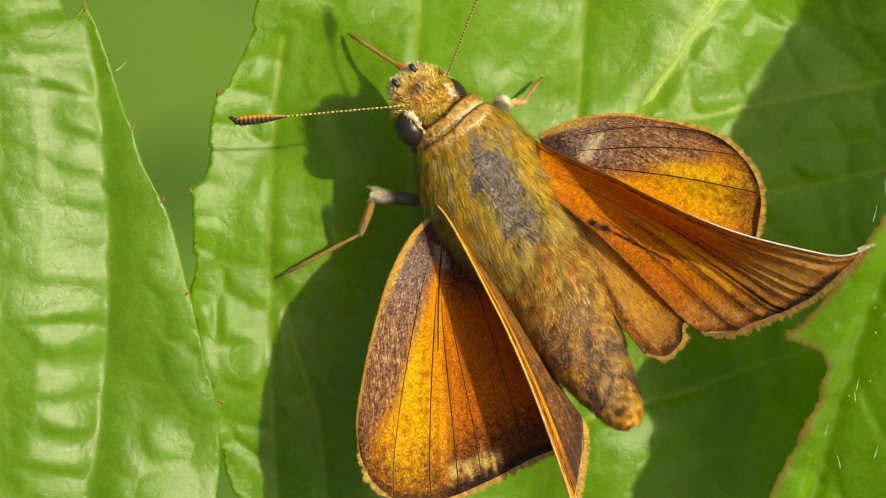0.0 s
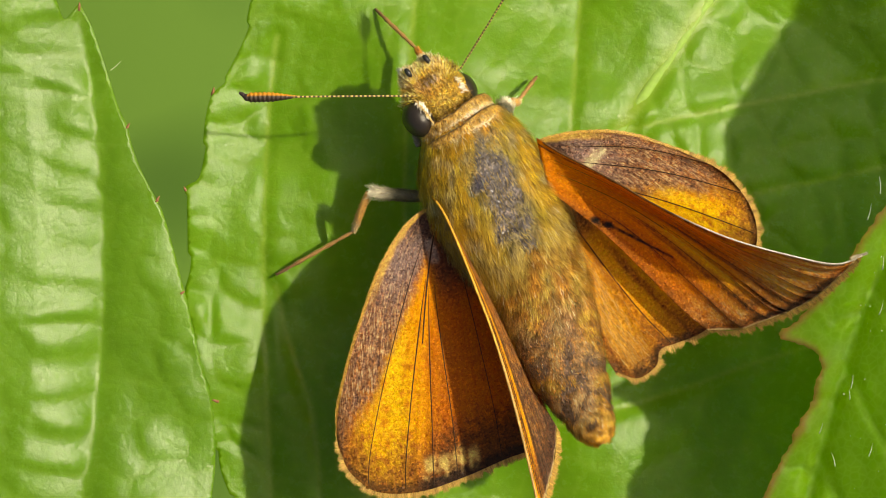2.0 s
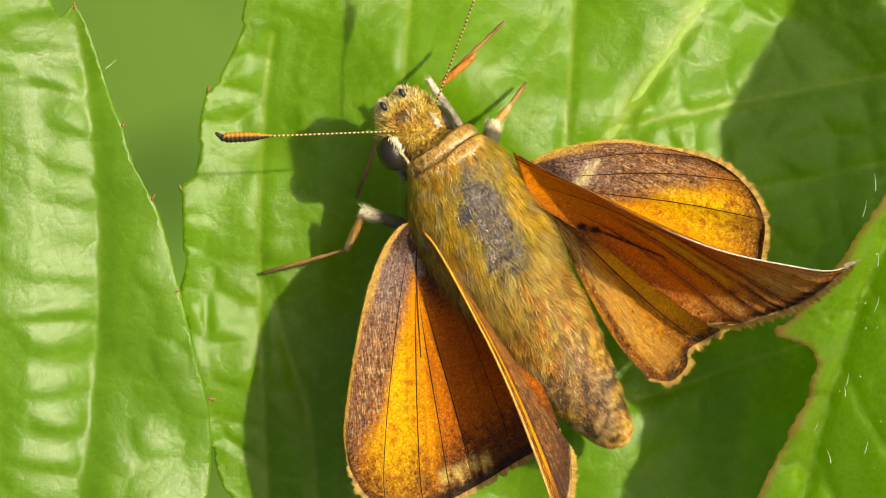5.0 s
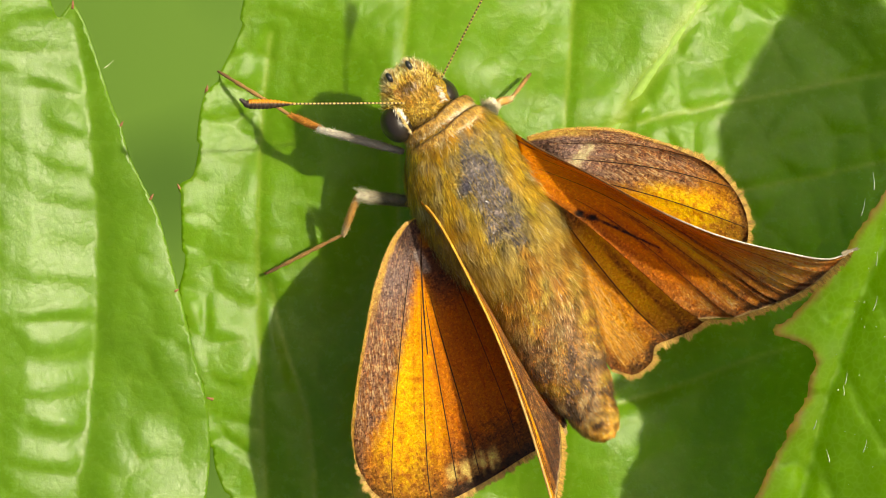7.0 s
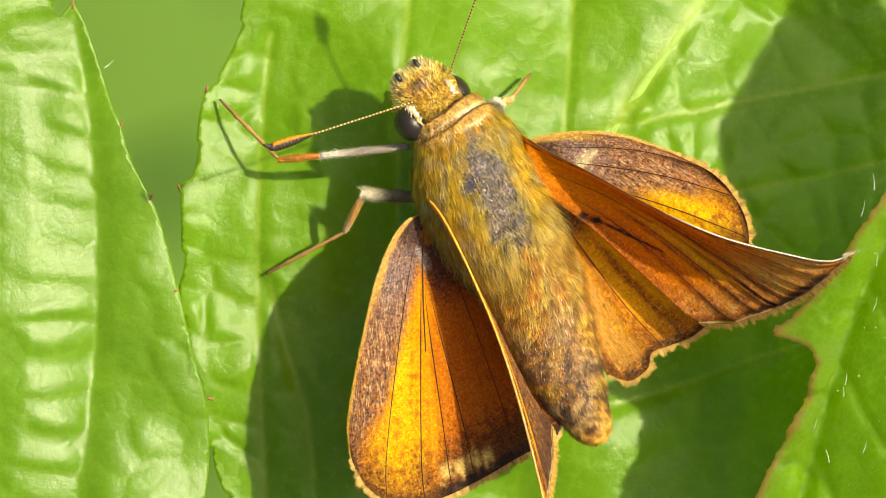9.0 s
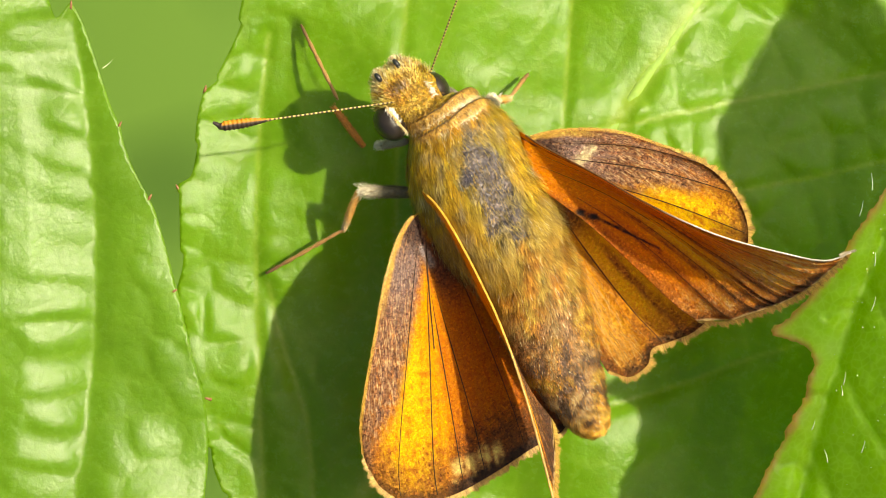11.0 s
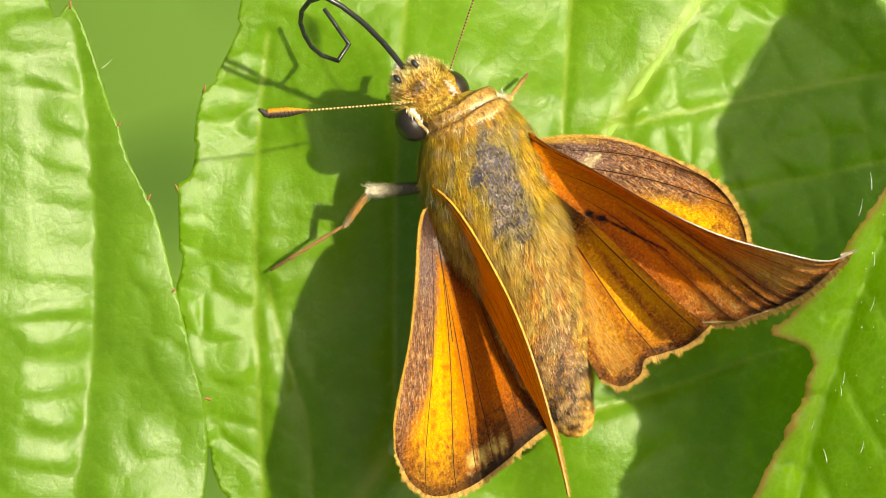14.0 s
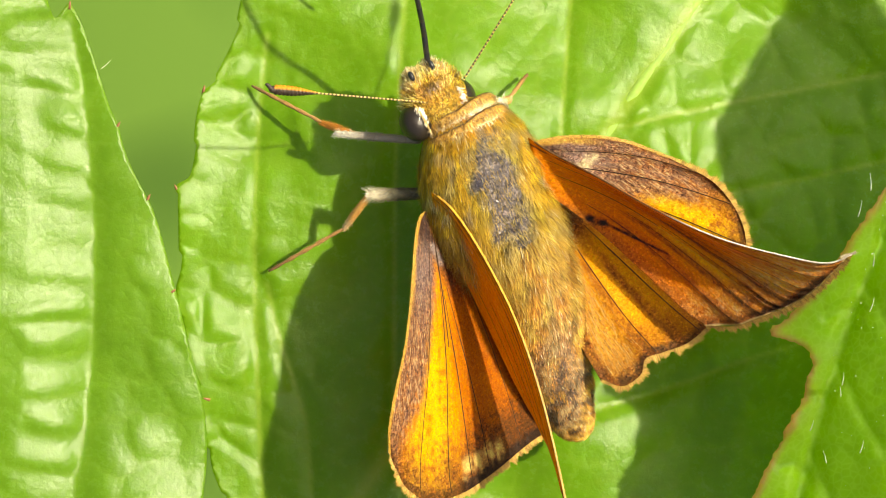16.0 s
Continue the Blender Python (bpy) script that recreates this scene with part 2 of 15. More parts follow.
def leaf_sheet(name, outline, relief, mat, fine=0.13, coarse=0.8, window=(-16.6, 16.6, -9.8, 9.8), thick=0.22):
    """A leaf blade inside an outline, fine where the insect sits, with a relief and a real thickness."""
    rim = np.array(outline)
    (x0, y0), (x1, y1) = rim.min(0), rim.max(0)
    pts = []
    for step, near in ((fine, True), (coarse, False)):
        gx, gy = np.meshgrid(np.arange(x0, x1, step), np.arange(y0, y1, step * 0.87))
        gx = gx + (np.arange(gx.shape[0]) % 2)[:, None] * step / 2
        gx, gy = gx.ravel(), gy.ravel()
        w = (gx > window[0]) & (gx < window[1]) & (gy > window[2]) & (gy < window[3])
        k = w if near else ~w
        gx, gy = gx[k], gy[k]
        k = inside(gx, gy, rim)
        gx, gy = gx[k], gy[k]
        k = edge_distance(gx, gy, np.vstack([rim, rim[:1]])) > step * 0.5
        pts.append(np.stack([gx[k], gy[k]], 1))
    inner = np.vstack(pts)
    rng = np.random.RandomState(3)
    inner = inner + rng.uniform(-0.2, 0.2, inner.shape) * fine
    flat = np.vstack([rim, inner])
    count = len(rim)
    v2, _, tris, *_ = delaunay_2d_cdt([Vector(v) for v in flat], [(i, (i + 1) % count) for i in range(count)], [], 1, 1e-6, False)
    v2 = np.array([tuple(v) for v in v2])
    z, vein, worn = relief(v2[:, 0], v2[:, 1])
    size = len(v2)
    top = np.column_stack([v2, z])
    low = np.column_stack([v2, z - thick])
    faces, seen = [], {}
    tris = np.array(tris)
    mid = v2[tris].mean(axis=1)
    for t in tris[inside(mid[:, 0], mid[:, 1], rim)].tolist():
        a, b, c = t
        (ax, ay), (bx, by), (cx, cy) = v2[a], v2[b], v2[c]
        if (bx - ax) * (cy - ay) - (by - ay) * (cx - ax) < 0:
            a, b, c = a, c, b
        faces.append((a, b, c))
        faces.append((a + size, c + size, b + size))
        for e in ((a, b), (b, c), (c, a)):
            seen[e] = True
    for a, b in list(seen):
        if (b, a) not in seen:
            faces.append((b, a, a + size, b + size))
    return mesh_of(name, np.vstack([top, low]), faces, mat, None, True, {"vein": np.tile(vein, 2), "worn": np.tile(worn, 2)})


def saw(line, every, depth, seed):
    """Saw teeth along a margin."""
    rng = np.random.RandomState(seed)
    pts = even(np.asarray(line), max(8, int(len(line) * 3)))
    d = np.concatenate([[0], np.cumsum(np.linalg.norm(np.diff(pts, axis=0), axis=1))])
    tan = np.gradient(pts, axis=0)
    nor = np.stack([tan[:, 1], -tan[:, 0]], 1) / np.linalg.norm(tan, axis=1)[:, None]
    marks = np.cumsum(rng.uniform(0.7, 1.3, int(d[-1] / every) + 4) * every)
    phase = np.interp(d, np.concatenate([[0], marks]), np.arange(len(marks) + 1))
    f = phase % 1
    return pts + nor * (depth * f ** 1.6 * np.where(f > 0.93, (1 - f) / 0.07, 1))[:, None]


def tracks(d, width):
    return np.exp(-(d / width) ** 2)


def patchy(x, y, z):
    """How strongly the blade puckers from place to place."""
    return np.clip(0.7 + 1.5 * wobbles(x, y, z, 0.33), 0.12, 1.5)


def cells(a, b, seed):
    """Irregular cells between veins: how far from the nearest crease, and the lean of each cell."""
    table = np.random.RandomState(seed).uniform(0, 1, (64, 64, 4))
    ia, ib = np.floor(a).astype(int), np.floor(b).astype(int)
    f1, f2 = np.full(len(a), 9.0), np.full(len(a), 9.0)
    lean = np.zeros(len(a))
    for i in (-1, 0, 1):
        for j in (-1, 0, 1):
            t = table[(ia + i) % 64, (ib + j) % 64]
            da, db = a - ia - i - 0.12 - 0.76 * t[:, 0], b - ib - j - 0.12 - 0.76 * t[:, 1]
            d = np.hypot(da, db)
            near = d < f1
            f2 = np.where(near, f1, np.minimum(f2, d))
            lean = np.where(near, (t[:, 2] - 0.66) * da + (t[:, 3] - 0.80) * db, lean)
            f1 = np.minimum(f1, d)
    return f2 - f1, lean


def smooth01(e0, e1, x):
    u = np.clip((x - e0) / (e1 - e0), 0, 1)
    return u * u * (3 - 2 * u)


def puckered(a, b, seed, dome, tilt):
    gap, lean = cells(a, b, seed)
    top = 1 - np.exp(-(gap / 0.42) ** 1.4)
    return dome * top + tilt * lean * top, np.exp(-(gap / 0.07) ** 2)


MID_A, MID_B = np.array((-2.88, -8.78)), np.array((9.12, 8.82))


SIDE_VEINS = [[(-1.64, -6.98), (-1.60, -1.18), (-1.56, 3.82), (-1.24, 8.82), (-0.98, 11.82)], [(4.02, 1.32), (4.28, 4.02), (4.64, 8.82), (5.02, 12.82)], [(-6.08, -13.18), (-6.36, -7.18), (-6.56, -0.78), (-6.44, 4.22), (-6.12, 7.62)],
              [(6.02, 4.26), (9.32, 5.02), (15.68, 6.26), (18.32, 6.82)], [(3.52, 0.58), (7.32, 1.42), (14.32, 2.82), (19.32, 4.02)], [(0.32, -4.14), (4.32, -3.38), (7.92, -2.38), (14.32, -1.18)], [(2.32, -6.58), (7.92, -4.98), (11.12, -3.82), (16.32, -2.38)],
              [(-4.48, -11.18), (-4.72, -6.38), (-5.68, -3.18), (-6.12, -1.18)]]


def main_relief(x, y):
    d = (MID_B - MID_A) / np.linalg.norm(MID_B - MID_A)
    side = (x - MID_A[0]) * d[1] - (y - MID_A[1]) * d[0]      # positive to the right of the midrib
    n1 = wobbles(x, y, 0.0, 0.22)
    n2 = wobbles(x, y, 4.0, 0.55)
    n3 = wobbles(x, y, 9.0, 1.3)
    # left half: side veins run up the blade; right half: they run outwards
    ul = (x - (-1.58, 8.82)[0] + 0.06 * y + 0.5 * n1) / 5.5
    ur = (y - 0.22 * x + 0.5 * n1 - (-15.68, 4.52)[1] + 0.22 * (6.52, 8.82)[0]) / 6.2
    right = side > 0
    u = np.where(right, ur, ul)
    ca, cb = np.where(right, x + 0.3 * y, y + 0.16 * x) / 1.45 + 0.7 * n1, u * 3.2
    pillow, crease = puckered(ca, cb, 71, 0.13, 0.50)
    edge_near = np.clip(((-3.68, 8.82)[0] - x) / ((-3.68, 8.82)[0] - (-6.88, 8.82)[0]), 0, 1)
    z = pillow * patchy(x, y, 3.0) * (0.14 + 0.93 * edge_near) + 0.12 * n2 + 0.03 * n3
    along = (x - MID_A[0]) * d[0] + (y - MID_A[1]) * d[1]
    z += 0.7 * n1 - 0.20 * np.clip(side, 0, 3.6)
    # the blade bends down towards its tip
    bend = np.clip(along - 15.6, 0, 7.0)
    z -= np.where(bend < 1.5, 0.087 * bend * bend, 0.26 * bend - 0.195)
    z -= 0.13 * np.clip(-side, 0, 4.0) * smooth01(13.0, 16.5, along)
    z += smooth01(0.1, 0.6, side) * smooth01(14.5, 16.5, along) * 0.55 * pillow
    z -= 0.20 * tracks(side, 0.6)
    su = np.minimum(u % 1, 1 - u % 1) * 5.6
    vein = np.maximum(0.75 * tracks(side, 0.30), np.maximum(0.12 * tracks(su, 0.10), 0.10 * crease))
    for pts in SIDE_VEINS:
        d = edge_distance(x, y, even(spline(pts, 6), 30))
        z -= 0.10 * tracks(d, 0.30)
        vein = np.maximum(vein, 0.62 * tracks(d, 0.085))
    z += 0.45 * np.exp(-((x - (-9.08, 8.82)[0]) / 1.3) ** 2) - 0.25
    return z, vein, np.zeros(len(x))


def left_relief(x, y):
    n1 = wobbles(x, y, 21.0, 0.22)
    n2 = wobbles(x, y, 24.0, 0.6)
    n3 = wobbles(x, y, 29.0, 1.5)
    t = np.clip(((-15.68, 8.22)[1] - y) / 17.0, -0.3, 1.4)
    fold = (-12.98, 8.82)[0] + 0.75 * np.sin(np.pi * np.clip(t, 0, 1)) + 0.1 * t
    s = x - fold
    # a ladder of cross veins beside the fold, looser cells towards the midrib and the margin
    ph = (y + 0.12 * s + 0.55 * n1 + 0.16 * n2) / 1.32
    f = ph % 1
    table = np.random.RandomState(75).uniform(0, 1, (97, 3))[np.floor(ph).astype(int) % 97]
    e = np.minimum(f, 1 - f) * 1.32
    rung = 1 - np.exp(-(e / 0.30) ** 1.6)
    ladder = rung * (0.02 + 0.08 * table[:, 0] + (0.5 - f) * 0.26 * (0.1 + table[:, 1])) * (0.35 + 0.5 * patchy(x, y, 26.0))
    pillow, crease = puckered(y / 1.45 + 0.10 * s + 0.6 * n1, s / 1.7 + 0.3 * n2, 73, 0.045, 0.20)
    near = smooth01(-3.0, -1.5, s + 0.9 * n2) * (1 - smooth01(-0.35, 0.10, s))
    flat = 1 - 0.75 * smooth01(0.0, 0.4, s) * (1 - smooth01(0.9, 1.7, s + 0.12 * np.clip(-y - 3, 0, 4)))
    z = near * ladder + (1 - near) * pillow * (0.5 + 0.7 * patchy(x, y, 23.0)) * flat + 0.10 * n2 + 0.012 * n3 + 0.4 * n1
    back = np.clip(-s, 0, None)
    z += np.where(s > 0, 0.13 * s - 0.045 * s * s, 0.25 * np.minimum(back, 2.3) + 0.07 * np.clip(back - 2.3, 0, None))
    z -= 0.10 * tracks(s, 0.5)
    vein = np.maximum(0.16 * tracks(s, 0.09), np.maximum(near * 0.14 * tracks(e, 0.07), (1 - near) * 0.12 * crease))
    return z + 0.35, vein, np.zeros(len(x))


TORN_EDGE = [(21.70, 11.98), (19.60, 10.03), (17.80, 8.09), (16.65, 6.73), (16.49, 4.88), (16.06, 3.13), (15.29, 2.06), (14.41, 0.80), (13.73, -0.27), (12.76, -1.54), (11.98, -2.35), (11.33, -2.86), (11.90, -3.10), (12.54, -3.33), (12.87, -3.88), (12.62, -4.50), (12.54, -5.14), (12.03, -5.98), (11.70, -6.80), (11.26, -7.58), (10.73, -8.70)]


TORN_FOLD = [(15.82, 2.82), (15.22, 0.22), (14.16, -2.38), (13.28, -5.18), (12.42, -8.58), (11.92, -11.18)]
TORN_VEINS = [[(14.64, -1.18), (15.36, -2.58), (16.32, -3.98)], [(13.72, -3.98), (14.92, -6.38), (16.32, -8.18)], [(12.82, -6.98), (13.72, -9.18), (15.12, -11.18)], [(15.22, 0.42), (16.12, -0.58), (17.12, -1.98)],
              [(14.32, -1.98), (13.76, -2.14), (13.36, -2.38)], [(13.32, -5.18), (12.96, -4.98), (12.56, -5.18)], [(12.68, -7.78), (12.22, -7.38), (11.82, -7.48)]]


def torn_relief(x, y):
    n1 = wobbles(x, y, 41.0, 0.25)
    n2 = wobbles(x, y, 44.0, 0.9)
    n3 = wobbles(x, y, 47.0, 2.2)
    fold = np.interp(-y, [-p[1] for p in TORN_FOLD], [p[0] for p in TORN_FOLD])
    s = x - fold
    z = 8.2 + np.where(s > 0, 0.52 * s - 0.02 * s * s, -0.04 * s - 0.05 * s * s) + 0.10 * y + 0.3 * n1 + 0.12 * n2 + 0.035 * n3
    pillow, crease = puckered(s / 1.6, (y - 0.5 * x + 0.6 * n2) / 1.6, 77, 0.07, 0.20)
    z += pillow
    z -= 0.22 * tracks(s, 0.30)
    vein = np.maximum(0.35 * tracks(s, 0.08), 0.16 * crease)
    for pts in TORN_VEINS:
        d = edge_distance(x, y, even(spline(pts, 6), 24))
        z -= 0.16 * tracks(d, 0.20)
        vein = np.maximum(vein, 0.45 * tracks(d, 0.06))
    e = edge_distance(x, y, np.array(TORN_EDGE[6:]))
    worn = np.clip(1.25 - e / 0.21 + 0.7 * n2 + 0.4 * n3, 0, 1)
    return z, vein, worn


def ribbon_on(relief, points, r0, r1, lift=0.02):
    """A vein as a slim tapering cord that lies on the blade."""
    line = even(spline(points, 10), 220)
    z = relief(line[:, 0], line[:, 1])[0]
    z = np.convolve(np.pad(z, 9, mode="edge"), np.ones(19) / 19, mode="valid")
    r = np.linspace(r0, r1, 220)
    v, f, _, _ = tube(np.column_stack([line, z + lift - r * 0.5, r, r * 0.5]), 8)
    return v, f


def tube(stations, around=28):
    """Loft of ellipses: each station is (x, y, z, half width, half height); gives vertices and quads, closed at both ends."""
    st = np.asarray(stations, dtype=float)
    line = st[:, :3]
    tan = np.gradient(line, axis=0)
    tan /= np.linalg.norm(tan, axis=1)[:, None]
    side = np.cross(tan, (0, 0, 1.0))
    side /= np.linalg.norm(side, axis=1)[:, None] + 1e-9
    up = np.cross(side, tan)
    a = np.linspace(0, 2 * np.pi, around, endpoint=False)
    ring = line[:, None] + side[:, None] * (st[:, 3, None] * np.cos(a))[..., None] + up[:, None] * (st[:, 4, None] * np.sin(a))[..., None]
    nor = side[:, None] * np.cos(a)[None, :, None] * st[:, 4, None, None] + up[:, None] * np.sin(a)[None, :, None] * st[:, 3, None, None]
    nor /= np.linalg.norm(nor, axis=2)[..., None]
    rows = len(st)
    idx = np.arange(rows * around).reshape(rows, around)
    nxt = np.roll(idx, -1, axis=1)
    faces = np.stack([idx[:-1], nxt[:-1], nxt[1:], idx[1:]], -1).reshape(-1, 4)[:, ::-1]
    faces = [tuple(f) for f in faces] + [tuple(idx[0]), tuple(idx[-1][::-1])]
    return ring.reshape(-1, 3), faces, nor.reshape(-1, 3), np.repeat(tan, around, axis=0)


def leaf(name, mesh, label, height, relief=None, midrib=(), veins=(), petiole=(), tips=()):
    """A leaf: blade, midrib, side veins, leaf stalk and pink tooth tips."""
    ob = tagged(new(name), label, "leaf", "leaves of the plant")
    ob.location.z = height
    part("blade", mesh, ob)
    if midrib:
        part("midrib", mesh_of("midrib", *ribbon_on(relief, midrib, 0.30, 0.16), RIB), ob, "pale green midrib")
    for pts in veins:
        part("side_vein", mesh_of("side_vein", *ribbon_on(relief, pts, 0.09, 0.05, 0.0), RIB), ob)
    if petiole:
        pts = even(spline(petiole, 12), 50)
        r = np.full(50, 0.55)
        part("petiole", mesh_of("petiole", *tube(np.column_stack([pts, r, r]), 12)[:2], STALK), ob, "green leaf stalk")
    for x, y, dx, dy in tips:
        z = relief(np.array([x]), np.array([y]))[0][0]
        line = np.array([(x - dx * 0.15, y - dy * 0.15, z - 0.05, 0.06, 0.04), (x, y, z - 0.02, 0.055, 0.04), (x + dx * 0.09, y + dy * 0.09, z, 0.035, 0.03), (x + dx * 0.16, y + dy * 0.16, z, 0.008, 0.008)])
        part("tooth_tip", mesh_of("tooth_tip", *tube(line, 8)[:2], PINK), ob, "pinkish brown tooth tip")
    return ob


left_margin = [(-7.08, 8.82), (-7.32, 7.62), (-7.92, 6.22), (-8.44, 5.62), (-8.64, 4.82), (-8.74, 3.62), (-8.88, 2.62), (-9.36, 2.16), (-9.28, 0.82), (-9.24, -0.58), (-9.38, -1.58), (-9.08, -3.18), (-8.64, -4.98), (-8.36, -6.58), (-8.14, -7.70), (-7.66, -8.82), (-7.00, -10.78)]
far_side = [(-1.68, -15.18), (6.32, -14.18), (14.32, -11.18), (19.32, -5.18), (21.32, 2.82), (20.32, 10.82), (17.32, 17.22), (11.32, 21.62), (2.32, 19.22), (-3.68, 14.82), (-6.08, 11.22)]
rim = np.vstack([saw(spline(left_margin[::-1], 8), 2.4, 0.14, 2)[::-1], spline(far_side, 8)[1:-1]])
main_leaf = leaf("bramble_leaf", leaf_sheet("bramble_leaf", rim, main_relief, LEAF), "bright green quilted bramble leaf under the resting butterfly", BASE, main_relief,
                 [(-7.08, -14.78), (-2.88, -8.78), (3.12, 0.02), (9.12, 8.82), (12.32, 13.62)],
                 [],
                 [(*(-6.88, -14.48), -0.4), (*(-9.08, -17.78), -2.0), (*(-12.68, -24.18), -9.0), (*(-14.48, -33.18), -30.0)],
                 [(*(-9.32, 2.16), -0.4, 0.9), (*(-8.36, 5.66), 0.2, 1.0), (*(-8.28, -5.28), -1.0, 0.3)])

left_edge = [(-14.18, 10.02), (-13.84, 8.82), (-13.60, 8.18), (-13.34, 8.38), (-13.06, 8.66), (-12.68, 8.02), (-12.38, 7.22), (-11.92, 5.82), (-11.64, 5.02), (-11.34, 4.38), (-11.18, 3.72), (-10.84, 2.82), (-10.32, 1.82), (-10.08, 1.32), (-9.72, 0.12), (-9.44, -0.98), (-9.24, -1.70), (-9.06, -2.50), (-8.72, -3.98), (-8.36, -5.28), (-8.24, -6.58), (-8.24, -7.60), (-8.32, -8.40), (-8.40, -9.18)]
left_far = [(-8.48, -11.18), (-10.68, -16.18), (-16.88, -18.18), (-24.08, -14.18), (-26.88, -5.18), (-26.48, 4.82), (-23.68, 13.82), (-18.68, 17.42), (-15.28, 15.42), (-14.44, 11.82)]
rim = np.vstack([spline(left_edge, 7), spline(left_far, 8)[1:-1]])
left_leaf = leaf("bramble_leaf", leaf_sheet("bramble_leaf", rim, left_relief, LEAF_LEFT), "glossy light green leaf with puckered blade and toothed margin", BASE + 0.0009, left_relief,
                 [(-18.48, -17.18), (-18.28, -7.18), (-18.48, 2.82), (-19.28, 15.82)], [],
                 [(*(-18.28, -16.98), 0.0), (*(-17.68, -21.18), -3.0), (*(-16.08, -27.18), -12.0), (*(-14.58, -33.38), -31.0)],
                 [(*(-11.34, 4.38), 0.5, 0.8), (*(-10.28, 1.82), 0.5, 0.8), (*(-13.06, 8.62), 0.1, 1.0), (*(-9.42, -1.48), 0.8, 0.5)])

torn_far = [(10.92, -9.18), (10.52, -12.18), (14.32, -17.18), (21.32, -16.18), (27.32, -9.18), (29.32, 0.82), (27.32, 8.82), (24.60, 14.02), (22.80, 14.02)]
rim = np.vstack([even(spline(TORN_EDGE, 6), 260) + np.random.RandomState(8).normal(0, 0.016, (260, 2)) + np.stack([wobbles(np.arange(260), np.zeros(260), 5.0, 0.33), wobbles(np.arange(260), np.zeros(260), 8.0, 0.33)], 1) * 0.09, spline(torn_far, 8)[1:-1]])
torn_leaf = leaf("bramble_leaf", leaf_sheet("bramble_leaf", rim, torn_relief, LEAF_TORN, 0.15), "green leaf with brown eaten edge standing above its neighbour", BASE, torn_relief,
                 [(18.72, -16.78), (19.52, -7.18), (20.32, 2.82), (21.92, 12.82)], [],
                 [(*(18.62, -16.58), 14.0), (*(16.32, -21.18), 8.0), (*(6.32, -28.18), -8.0), (*(-14.28, -33.48), -32.0)])

# the bramble cane that carries the leaves
cane = [(-14.48, -33.18) + (-30.0,), (-13.28, -37.18) + (-90.0,), (-19.68, -45.18) + (-230.0,), (-21.68, -49.18) + (-405.0,)]
pts = even(spline(cane, 14), 60)
r = np.linspace(1.2, 3.2, 60)
cane_ob = tagged(new("bramble_cane", mesh_of("bramble_cane", *tube(np.column_stack([pts, r, r]), 14)[:2], STALK)), "green woody bramble cane rising from the ground", "stem")
cane_ob.location.z = BASE

# leaf far below, seen between the blades, and the ground
def low_relief(x, y):
    return 2.5 * np.sin(x / 14) + 2.0 * np.cos(y / 18) - 0.0015 * (x * x + y * y), np.zeros(len(x)), np.zeros(len(x))


angles = np.linspace(0, 2 * np.pi, 60, endpoint=False)
low_rim = np.stack([62 * np.cos(angles) * (1 + 0.06 * np.sin(5 * angles)), 44 * np.sin(angles)], 1)
low_mesh = leaf_sheet("low_leaf", low_rim, low_relief, LOW_LEAF, 4.0, 4.0, (-99, 99, -99, 99), 0.3)
low_leaf = leaf("low_leaf", low_mesh, "pale green leaf low in the undergrowth beneath the bramble", 0.27, None, (), (), [(-62.0, 0.0, -5.0), (-72.0, -4.0, -9.0), (-95.0, -20.0, -60.0), (-110.0, -30.0, -262.0)])
low_leaf.location = (-0.030, 0.020, 0.27)
ground_me = mesh_of("ground", [(-4e5, -4e5, 0), (4e5, -4e5, 0), (4e5, 4e5, 0), (-4e5, 4e5, 0)], [(0, 1, 2, 3)], GROUND)
tagged(new("ground", ground_me), "dark grassy meadow ground under the bramble", "ground", kind="structure")

# ---- butterfly ----
PIV = np.array((1.11, 1.80, 4.00))
butterfly = new("butterfly")
tagged(butterfly, "golden orange skipper butterfly with worn brown-edged wings resting on a leaf", "butterfly")
thing["butterfly"] = butterfly
butterfly.location = (PIV[0] * MM, PIV[1] * MM, PIV[2] * MM + BASE)
ORANGE, DEEP, BROWN, DUSK, PALE = (np.array(c) for c in ((1.0, 0.42, 0.003), (0.76, 0.225, 0.002), (0.185, 0.078, 0.018), (0.215, 0.125, 0.085), (0.85, 0.60, 0.22)))


def blend(a, b, f):
    f = np.clip(np.asarray(f), 0, 1)[:, None]
    return a * (1 - f) + b * f


def smooth(e0, e1, x):
    u = np.clip((x - e0) / (e1 - e0), 0, 1)
    return u * u * (3 - 2 * u)


NT, NS = 150, 90


